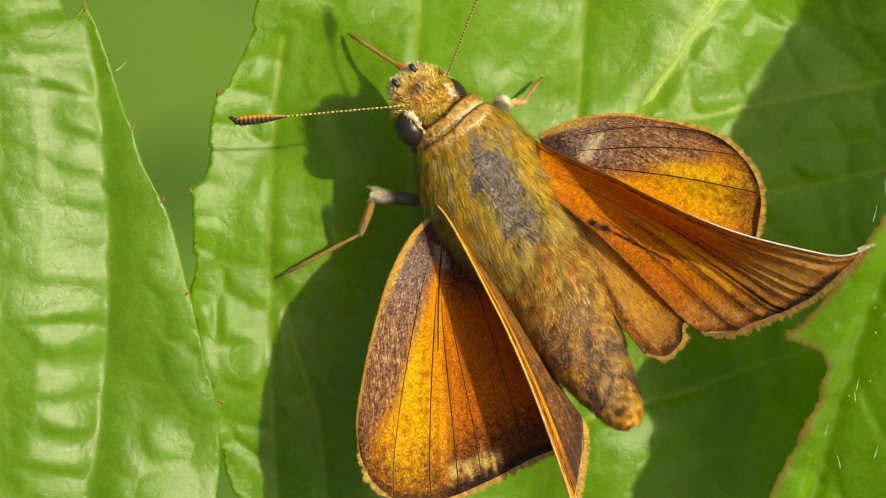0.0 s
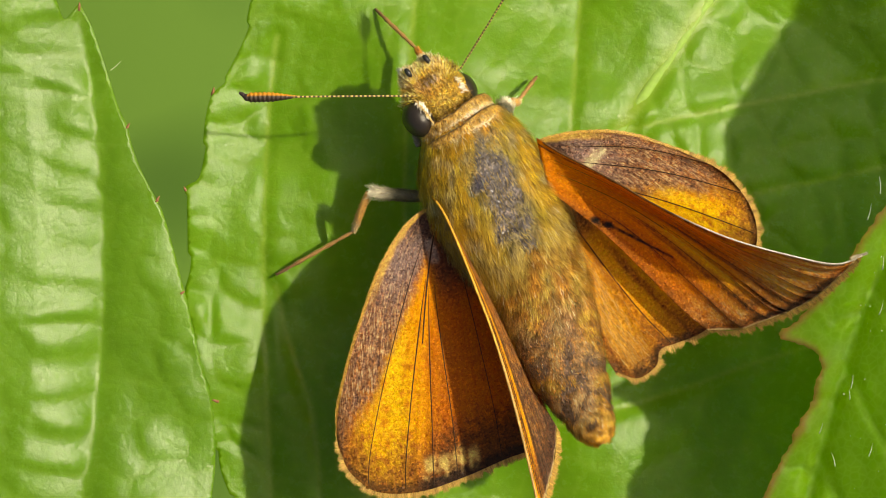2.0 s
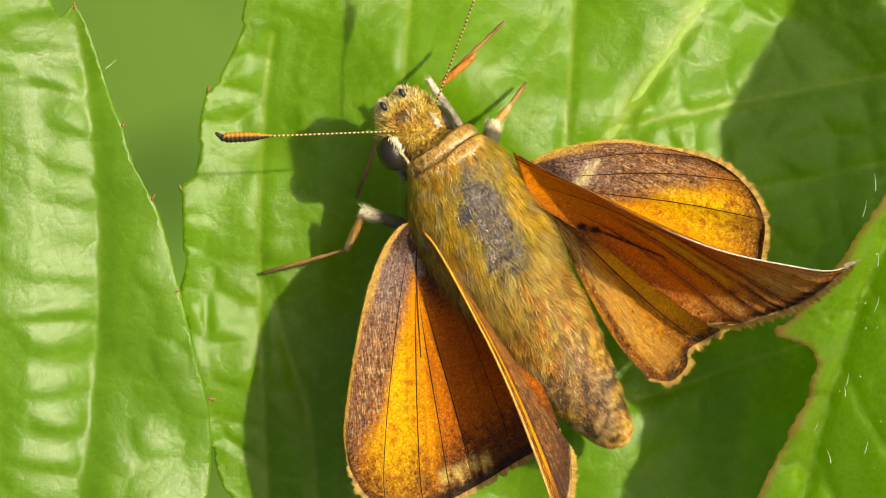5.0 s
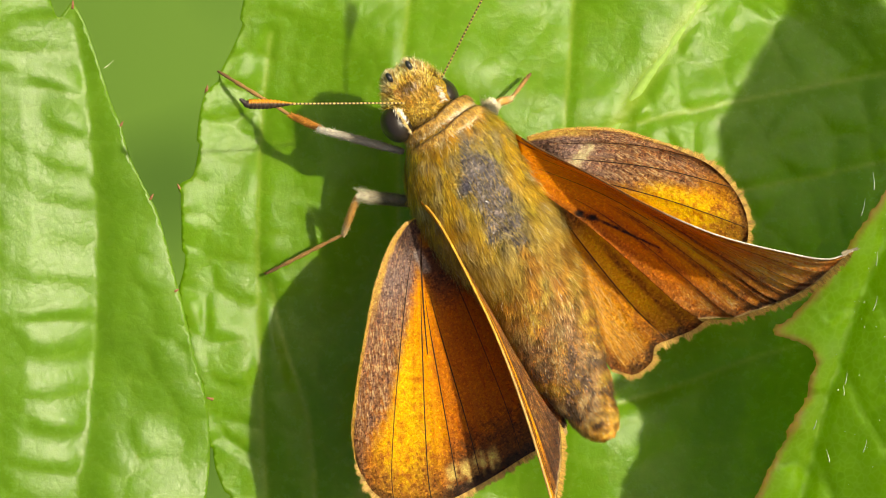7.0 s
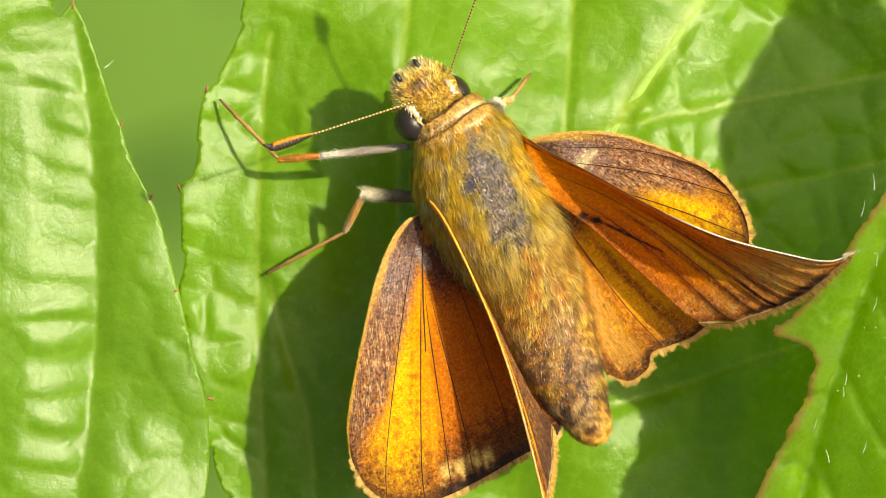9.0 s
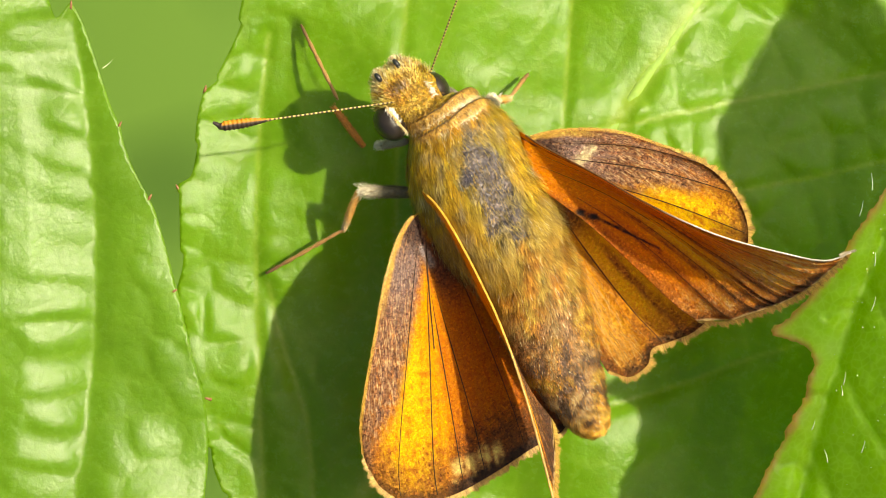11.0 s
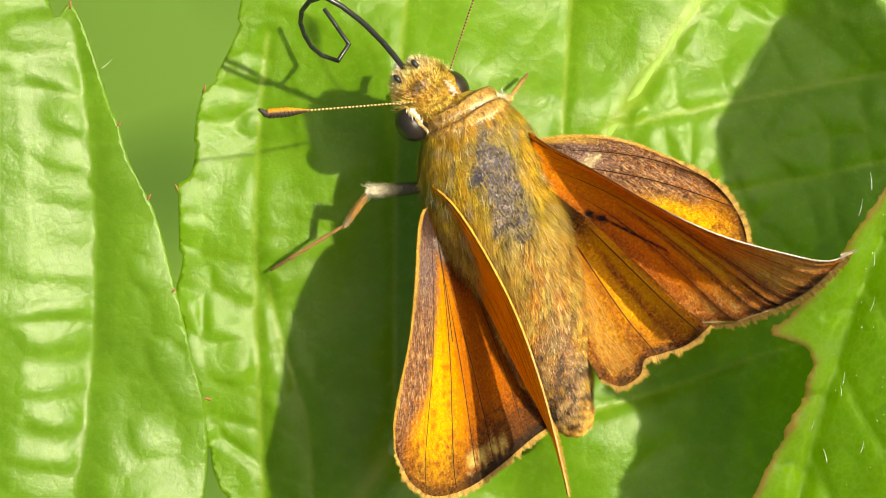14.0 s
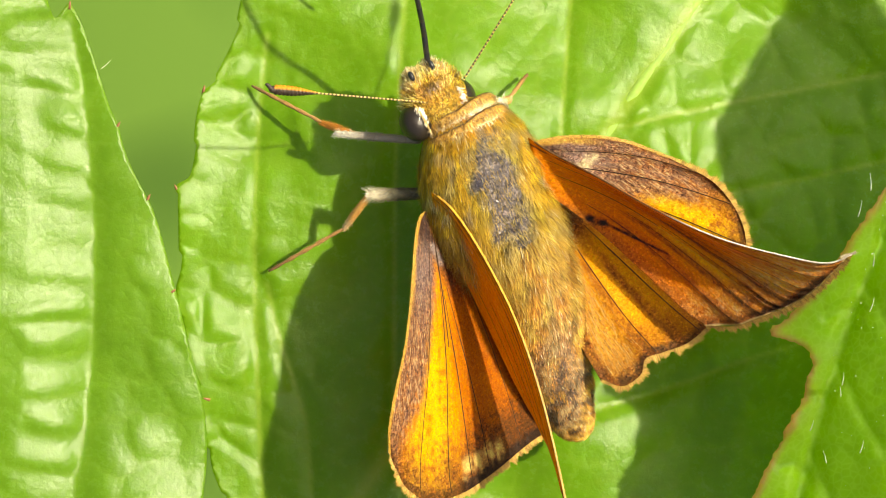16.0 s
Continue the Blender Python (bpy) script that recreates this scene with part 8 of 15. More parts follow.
    walk(thing["left_foreleg_tibia"], [(0, mm(-2.75, 4.12, -2, 0, 35.7, -69.5)), (0.3, mm(-2.63, 4.16, -2, 0, 35.7, -69.7)), (0.5, mm(-2.54, 4.18, -2, -0, 35.7, -69.8)), (0.667, mm(-3.83, 2.74, -1.7, -0.4, 35.1, -127.9)), (0.8, mm(-5.11, 1.29, -1.4, 0, 34.5, 174.6)), (0.9, mm(-3.97, 2.64, -1.7, -0.4, 35.1, -125.9)), (1, mm(-2.84, 3.99, -2, 0, 35.7, -65.9)), (1.133, mm(-4.21, 3.09, -1.7, 1.5, 37.6, -128.2)), (1.3, mm(-5.58, 2.19, -1.4, -0, 39.5, 167.7)), (1.5, mm(-5.61, 1.9, -1.31, 0, 35.8, 171.9)), (1.667, mm(-4.45, 2.88, -1.66, 0, 35.7, -125.2)), (1.8, mm(-3.3, 3.86, -2, 0, 35.7, -62.3)), (2, mm(-3.2, 3.8, -2, 0, 35.7, -62.7)), (2.2, mm(-3.12, 3.82, -2, -0, 35.7, -63.1)), (2.5, mm(-3.01, 3.83, -2, -0, 35.7, -63.7)), (3, mm(-2.91, 3.81, -2, -0, 35.7, -63.8)), (3.5, mm(-2.95, 3.77, -2, 0, 35.7, -63.6)), (3.7, mm(-2.95, 3.77, -2, 0, 35.7, -63.6)), (3.9, mm(-2.72, 4.46, -1.8, 0, 50.3, -56.4)), (4, mm(-2.64, 4.52, -1.68, 0, 60.5, -44)), (4.2, mm(-2.64, 4.55, -1.62, 0, 66.2, -30.1)), (4.9, mm(-2.98, 3.65, -2.18, 41.3, 37.9, 47)), (5.6, mm(-3.33, 2.75, -2.74, 31.4, 2.3, 86.5)), (6.3, mm(-3.68, 1.86, -3.31, 0, -17.5, 133.9)), (6.5, mm(-5.5, 2.15, -1.4, 0, 35.2, 154.2)), (6.7, mm(-5.39, 2.03, -1.4, 0, 38.5, 155.6)), (7, mm(-5.24, 2.23, -1.4, -0, 42, 155.4)), (7.2, mm(-5.22, 1.93, -1.4, 0, 40, 156.8)), (7.333, mm(-3.89, 2.9, -1.7, 1.9, 37.9, -133.3)), (7.5, mm(-2.57, 3.88, -2, -0, 35.7, -65.8)), (7.6, mm(-2.56, 3.89, -2, 0, 35.7, -65.8)), (7.7, mm(-2.55, 3.89, -2, 0, 35.7, -65.9)), (7.8, mm(-2.54, 3.89, -2, 0, 35.7, -65.9)), (7.833, mm(-2.75, 3, -2.49, 26, 19.1, -2.6)), (7.867, mm(-2.95, 2.11, -2.97, 24.8, -9.2, 48.3)), (7.9, mm(-3.15, 1.22, -3.46, 0, -24.9, 106.8)), (7.933, mm(-2.94, 2.11, -2.97, 24.8, -9.2, 48.3)), (7.967, mm(-2.73, 3, -2.49, 26, 19.1, -2.7)), (8, mm(-2.52, 3.89, -2, 0, 35.7, -66.1)), (8.1, mm(-2.75, 3.1, -2.49, 27.9, 18.2, -2.3)), (8.2, mm(-2.97, 2.3, -2.98, 27.1, -12, 48.4)), (8.3, mm(-3.19, 1.5, -3.46, 0, -28.7, 108.8)), (8.367, mm(-2.98, 2.3, -2.98, 27, -12, 48.5)), (8.433, mm(-2.76, 3.1, -2.49, 27.8, 18.2, -2)), (8.5, mm(-2.55, 3.91, -2, -0, 35.7, -65.6)), (8.667, mm(-4.1, 2.67, -1.66, -1.1, 34.2, -126.2)), (8.8, mm(-5.64, 1.43, -1.32, -0, 32.6, 174.5)), (9, mm(-5.61, 0.99, -1.3, 0, 34.8, -172.1)), (9.2, mm(-5.62, 1.04, -1.26, 0, 34.6, -170.7)), (10.267, mm(-4.47, 1.2, -2.34, -11.4, 6, 145.3)), (11.3, mm(-3.32, 1.36, -3.43, 0, -22.2, 103.6)), (11.367, mm(-3.11, 2.12, -2.95, 22.7, -7.1, 47.5)), (11.433, mm(-2.9, 2.88, -2.48, 24, 19.5, -2.6)), (11.5, mm(-2.7, 3.64, -2, 0, 35.7, -64.1)), (11.533, mm(-2.86, 2.77, -2.48, 24.9, 19.8, -0.6)), (11.567, mm(-3.01, 1.89, -2.95, 23.5, -7.1, 51)), (11.6, mm(-3.17, 1.02, -3.43, 0, -21.8, 108.8)), (11.633, mm(-3.02, 1.89, -2.95, 23.4, -7.1, 51.1)), (11.667, mm(-2.87, 2.75, -2.48, 24.8, 19.8, -0.4)), (11.7, mm(-2.71, 3.61, -2, -0, 35.7, -63.8)), (11.8, mm(-2.72, 3.6, -2, 0, 35.7, -63.7)), (11.867, mm(-2.95, 2.8, -2.47, 24.8, 19.1, -1.9)), (11.933, mm(-3.18, 2, -2.93, 23.6, -8.4, 48.1)), (12, mm(-3.41, 1.2, -3.4, 0, -24, 104.9)), (12.2, mm(-3.52, 1.31, -3.37, 0, -21.7, 104.5)), (12.3, mm(-3.36, 2.03, -2.91, 22.3, -6.7, 48.9)), (12.4, mm(-3.21, 2.75, -2.46, 23.6, 19.6, -1)), (12.5, mm(-3.05, 3.48, -2, 0, 35.7, -62.2)), (12.7, mm(-3.17, 3.52, -2, 0, 35.7, -61.3)), (12.8, mm(-3.31, 2.78, -2.45, 23.4, 19.3, -0.9)), (12.9, mm(-3.44, 2.04, -2.9, 22.2, -7, 48.3)), (13, mm(-3.58, 1.31, -3.35, 0, -22.4, 103.3)), (13.067, mm(-3.51, 2.08, -2.9, 21.9, -6.9, 48.8)), (13.133, mm(-3.45, 2.85, -2.45, 23.1, 19.2, 0)), (13.2, mm(-3.38, 3.62, -2, 0, 35.7, -59.8)), (13.3, mm(-3.33, 2.93, -2.48, -30, 15.8, -120.4)), (13.4, mm(-3.29, 2.24, -2.97, -30.3, -17.5, -167.5)), (13.5, mm(-3.25, 1.55, -3.45, -0, -37.7, 130.8)), (13.567, mm(-3.3, 2.21, -2.97, -30.5, -17.6, -167.3)), (13.633, mm(-3.35, 2.87, -2.48, -30.2, 15.8, -120.1)), (13.7, mm(-3.41, 3.53, -2, 0, 35.7, -59.3)), (13.8, mm(-3.4, 3.47, -2, -0, 35.7, -59.1)), (14, mm(-3.39, 3.35, -2, 0, 35.7, -58.8)), (14.2, mm(-3.39, 3.39, -2, 0, 35.7, -58.9)), (14.3, mm(-3.39, 3.41, -2, 0, 35.7, -58.9)), (14.4, mm(-3.39, 3.43, -2, -0, 35.7, -59)), (14.433, mm(-3.25, 2.64, -2.49, 27.9, 18.3, 5)), (14.467, mm(-3.1, 1.85, -2.98, 27, -11.9, 55.8)), (14.5, mm(-2.95, 1.07, -3.47, 0, -28.4, 116.3)), (14.7, mm(-4.6, 1.51, -2.8, 0, -9, 163.5)), (14.8, mm(-4.78, 1.49, -1.4, 0, 41.3, 162.9)), (15, mm(-4.79, 1.37, -1.4, -0, 39.2, 160.3)), (15.2, mm(-4.79, 1.41, -1.4, -0, 39.4, 160.8)), (15.5, mm(-4.78, 1.46, -1.4, 0, 39.6, 161.5)), (15.7, mm(-4.77, 1.43, -1.4, 0, 41.8, 163.4)), (16, mm(-4.76, 1.39, -1.4, 0, 45.4, 166.9))])
    walk(thing["left_foreleg_tarsus"], [(0, mm(-2.26, 2.82, -3, 0, 12.3, -67.2)), (0.3, mm(-2.14, 2.86, -3, 0, 12.3, -67.4)), (0.5, mm(-2.06, 2.88, -3, 0, 12.3, -67.6)), (0.667, mm(-4.33, 2.16, -2.71, 4.7, 19.6, -128)), (0.8, mm(-6.59, 1.43, -2.42, 0, 27, 168.5)), (0.9, mm(-4.43, 2.08, -2.71, 4.9, 19.6, -126)), (1, mm(-2.27, 2.72, -3, 0, 12.3, -63.7)), (1.1, mm(-3.85, 2.65, -2.87, 4.9, 15.4, -117.8)), (1.2, mm(-5.42, 2.58, -2.73, 5.1, 21.2, -173.1)), (1.3, mm(-7, 2.5, -2.6, 0, 24.5, 129.6)), (1.5, mm(-7.06, 2.11, -2.37, 0, 25.4, 134.8)), (1.6, mm(-5.59, 2.28, -2.58, 5.4, 21.8, -168.2)), (1.7, mm(-4.12, 2.46, -2.79, 5.2, 15.7, -113.5)), (1.8, mm(-2.65, 2.63, -3, -0, 12.3, -60)), (2, mm(-2.56, 2.57, -3, 0, 12.3, -60.4)), (2.2, mm(-2.49, 2.58, -3, 0, 12.3, -60.8)), (2.5, mm(-2.39, 2.59, -3, -0, 12.3, -61.5)), (3, mm(-2.3, 2.56, -3, 0, 12.3, -61.5)), (3.5, mm(-2.33, 2.52, -3, 0, 12.3, -61.3)), (3.7, mm(-2.33, 2.52, -3, 0, 12.3, -61.3)), (3.9, mm(-2.17, 3.63, -3, -0, 12.3, -62.7)), (4, mm(-2.11, 4, -3, 0, 12.3, -63.2)), (4.2, mm(-2.11, 4.24, -3, 0, 12.3, -63.2)), (5.267, mm(-3.49, 3.67, -2.88, 2.4, 15.7, -129.7)), (6.3, mm(-4.87, 3.09, -2.76, 0, 19.1, 162.6)), (6.5, mm(-6.82, 2.79, -2.44, 0, 27.3, 148.7)), (6.7, mm(-6.77, 2.65, -2.6, 0, 24.1, 144.7)), (7, mm(-6.45, 2.78, -2.6, 0, 22.4, 148.5)), (7.2, mm(-6.53, 2.49, -2.6, 0, 24.5, 150.3)), (7.333, mm(-4.27, 2.55, -2.8, 4.8, 18.3, -135.1)), (7.5, mm(-2, 2.61, -3, 0, 12.3, -63.5)), (7.6, mm(-1.99, 2.62, -3, 0, 12.3, -63.6)), (7.7, mm(-1.99, 2.62, -3, -0, 12.3, -63.6)), (7.8, mm(-1.98, 2.62, -3, 0, 12.3, -63.7)), (7.833, mm(-2.53, 2.67, -2.9, -3.9, 14.5, -6.4)), (7.867, mm(-3.08, 2.73, -2.8, -4, 18.9, 51.7)), (7.9, mm(-3.62, 2.78, -2.7, -0, 21.3, 111.3)), (7.933, mm(-3.07, 2.73, -2.8, -4, 18.9, 51.7)), (7.967, mm(-2.52, 2.68, -2.9, -3.9, 14.5, -6.5)), (8, mm(-1.96, 2.62, -3, -0, 12.3, -63.8)), (8.1, mm(-2.54, 2.75, -2.87, -8.9, 17.1, -7.5)), (8.2, mm(-3.11, 2.87, -2.73, -9.5, 26.9, 50.8)), (8.3, mm(-3.69, 2.99, -2.6, 0, 32.2, 114)), (8.367, mm(-3.12, 2.87, -2.73, -9.5, 26.9, 50.9)), (8.433, mm(-2.55, 2.76, -2.87, -8.8, 17.1, -7.2)), (8.5, mm(-1.98, 2.64, -3, 0, 12.3, -63.4)), (8.667, mm(-4.56, 2.11, -2.65, 6.7, 20.4, -135.3)), (8.8, mm(-7.15, 1.58, -2.29, 0, 28.9, 148.1)), (9, mm(-7.07, 0.79, -2.33, 0, 23.8, 137.7)), (9.2, mm(-7.09, 0.8, -2.28, 0, 26, 141.6)), (11.3, mm(-3.71, 2.98, -2.75, 0, 24.7, 105.4)), (11.367, mm(-3.17, 2.78, -2.83, -5.2, 21.3, 47.9)), (11.433, mm(-2.63, 2.58, -2.92, -5, 15.5, -7.6)), (11.5, mm(-2.09, 2.39, -3, 0, 12.3, -61.9)), (11.533, mm(-2.63, 2.46, -2.92, -3.9, 14.6, -5.1)), (11.567, mm(-3.17, 2.53, -2.84, -3.9, 19, 52.5)), (11.6, mm(-3.71, 2.61, -2.76, 0, 21.4, 111.6)), (11.633, mm(-3.17, 2.53, -2.84, -3.9, 19, 52.6)), (11.667, mm(-2.64, 2.44, -2.92, -3.8, 14.6, -4.9)), (11.7, mm(-2.1, 2.36, -3, -0, 12.3, -61.6)), (11.8, mm(-2.11, 2.35, -3, -0, 12.3, -61.4)), (11.867, mm(-2.68, 2.5, -2.89, -7.1, 16.7, -7.9)), (11.933, mm(-3.26, 2.64, -2.77, -7.5, 24.9, 47.2)), (12, mm(-3.83, 2.79, -2.66, 0, 29.7, 105.9)), (12.2, mm(-3.94, 2.93, -2.7, 0, 24, 108.1)), (12.3, mm(-3.43, 2.7, -2.8, -4.9, 20.9, 50.5)), (12.4, mm(-2.91, 2.47, -2.9, -4.8, 15.3, -5.3)), (12.5, mm(-2.4, 2.25, -3, 0, 12.3, -59.9)), (12.7, mm(-2.5, 2.3, -3, -0, 12.3, -59)), (12.8, mm(-2.99, 2.51, -2.89, -4.1, 15.1, -5.7)), (12.9, mm(-3.48, 2.72, -2.78, -4.2, 19.9, 48.6)), (13, mm(-3.96, 2.93, -2.66, 0, 22.8, 104.4)), (13.067, mm(-3.54, 2.75, -2.78, -4.2, 19.9, 49.1)), (13.133, mm(-3.11, 2.58, -2.89, -4.1, 15.1, -4.7)), (13.2, mm(-2.68, 2.41, -3, 0, 12.3, -57.5)), (13.3, mm(-3.11, 2.4, -2.87, 6.4, 16.8, -108.1)), (13.4, mm(-3.53, 2.39, -2.73, 6.7, 24.5, -160.1)), (13.5, mm(-3.96, 2.38, -2.6, 0, 29.3, 144.7)), (13.567, mm(-3.54, 2.37, -2.73, 6.7, 24.5, -160)), (13.633, mm(-3.12, 2.35, -2.87, 6.4, 16.8, -107.8)), (13.7, mm(-2.7, 2.34, -3, 0, 12.3, -57)), (13.8, mm(-2.69, 2.28, -3, 0, 12.3, -56.9)), (14, mm(-2.67, 2.16, -3, 0, 12.3, -56.6)), (14.2, mm(-2.68, 2.2, -3, 0, 12.3, -56.6)), (14.3, mm(-2.68, 2.22, -3, 0, 12.3, -56.7)), (14.4, mm(-2.68, 2.24, -3, 0, 12.3, -56.7)), (14.433, mm(-3.01, 2.33, -2.87, 10, 17.5, -113)), (14.467, mm(-3.34, 2.42, -2.73, 10.9, 28.5, -171.5)), (14.5, mm(-3.67, 2.51, -2.6, 0, 34.5, 124)), (14.7, mm(-5.83, 1.87, -2.6, 0, 25.7, 161.4)), (14.8, mm(-6.09, 1.89, -2.6, 0, 29.8, 160.7)), (15, mm(-6.17, 1.87, -2.6, 0, 38, 164.7)), (15.2, mm(-6.17, 1.89, -2.6, 0, 33.1, 161.7)), (15.5, mm(-6.16, 1.92, -2.6, 0, 27.5, 158.8)), (15.7, mm(-6.06, 1.82, -2.6, -0, 27.3, 159.1)), (16, mm(-5.91, 1.66, -2.6, 0, 27.1, 159.6))])
    walk(thing["right_foreleg_femur"], [(0, mm(-0.2, 2.87, -0.6, 0, 21.9, 143.4)), (0.3, mm(-0.2, 2.87, -0.6, 0, 15.1, 163.3)), (0.5, mm(-0.2, 2.87, -0.6, -0, 23.3, 129.6)), (0.8, mm(-0.2, 2.87, -0.6, 0, 22.5, 135)), (1, mm(-0.2, 2.87, -0.6, -0, 21.9, 138.4)), (1.3, mm(-0.2, 2.87, -0.6, 0, 19.1, 144)), (1.5, mm(-0.2, 2.87, -0.6, 0, 17.6, 147.3)), (1.8, mm(-0.2, 2.87, -0.6, 0, 18.9, 147.2)), (2, mm(-0.2, 2.87, -0.6, 0, 19.8, 147.3)), (2.2, mm(-0.2, 2.87, -0.6, 0, 20.4, 146.1)), (2.5, mm(-0.2, 2.87, -0.6, 0, 32.5, 152.8)), (3, mm(-0.2, 2.87, -0.6, 0, 33.6, 152.2)), (3.5, mm(-0.2, 2.87, -0.6, 0, 33.4, 153.7)), (3.7, mm(-0.2, 2.87, -0.6, 0, -30.5, 130.7)), (3.9, mm(-0.2, 2.87, -0.6, -0, -24.5, 108.8)), (4, mm(-0.2, 2.87, -0.6, 0, -19.7, 103.1)), (4.2, mm(-0.2, 2.87, -0.6, 0, -20.4, 107.2)), (6.3, mm(-0.2, 2.87, -0.6, 0, 37, 142.8)), (6.5, mm(-0.2, 2.87, -0.6, -0, 35.4, 144.3)), (6.7, mm(-0.2, 2.87, -0.6, 0, 35.8, 143)), (7, mm(-0.2, 2.87, -0.6, 0, 36.5, 141)), (7.2, mm(-0.2, 2.87, -0.6, -0, 36.8, 143)), (7.5, mm(-0.2, 2.87, -0.6, 0, 37.3, 146.1)), (7.6, mm(-0.2, 2.87, -0.6, 0, 37.4, 145.9)), (7.7, mm(-0.2, 2.87, -0.6, 0, 37.5, 145.7)), (7.8, mm(-0.2, 2.87, -0.6, 0, 37.7, 145.5)), (7.9, mm(-0.2, 2.87, -0.6, 0, 37.8, 145.3)), (8, mm(-0.2, 2.87, -0.6, -0, 37.9, 145)), (8.3, mm(-0.2, 2.87, -0.6, -0, 37.6, 145.1)), (8.5, mm(-0.2, 2.87, -0.6, 0, 37.3, 145.1)), (8.8, mm(-0.2, 2.87, -0.6, 0, 35, 148.8)), (9, mm(-0.2, 2.87, -0.6, 0, 33.6, 151.1)), (9.2, mm(-0.2, 2.87, -0.6, 0, 33.9, 151.3)), (11.3, mm(-0.2, 2.87, -0.6, 0, 37.1, 153.7)), (11.5, mm(-0.2, 2.87, -0.6, 0, 37.4, 154)), (11.6, mm(-0.2, 2.87, -0.6, 0, 37.3, 154.4)), (11.7, mm(-0.2, 2.87, -0.6, -0, 37.3, 154.9)), (11.8, mm(-0.2, 2.87, -0.6, -0, 37.2, 155.3)), (12, mm(-0.2, 2.87, -0.6, 0, 37.1, 156.1)), (12.2, mm(-0.2, 2.87, -0.6, -0, 35.6, 158.4)), (12.5, mm(-0.2, 2.87, -0.6, 0, 33.6, 161.5)), (12.7, mm(-0.2, 2.87, -0.6, 0, 31.9, 161)), (13, mm(-0.2, 2.87, -0.6, 0, 29.7, 160.6)), (13.2, mm(-0.2, 2.87, -0.6, 0, 29.4, 160.1)), (13.5, mm(-0.2, 2.87, -0.6, 0, 28.9, 159.4)), (13.7, mm(-0.2, 2.87, -0.6, 0, 29.4, 161.9)), (13.8, mm(-0.2, 2.87, -0.6, 0, 29.6, 163.2)), (14, mm(-0.2, 2.87, -0.6, 0, 30, 165.8)), (14.2, mm(-0.2, 2.87, -0.6, 0, 29.9, 164.9)), (14.3, mm(-0.2, 2.87, -0.6, -0, 29.8, 164.5)), (14.4, mm(-0.2, 2.87, -0.6, 0, 29.8, 164)), (14.5, mm(-0.2, 2.87, -0.6, 0, 29.7, 163.6)), (14.7, mm(-0.2, 2.87, -0.6, 0, 29.4, 162.7)), (14.8, mm(-0.2, 2.87, -0.6, 0, 29.2, 162.3)), (15, mm(-0.2, 2.87, -0.6, -0, 28.9, 161.4)), (15.2, mm(-0.2, 2.87, -0.6, 0, 28.9, 161.1)), (15.5, mm(-0.2, 2.87, -0.6, 0, 28.9, 160.5)), (15.7, mm(-0.2, 2.87, -0.6, -0, 29.1, 160.7)), (16, mm(-0.2, 2.87, -0.6, 0, 29.3, 161))])
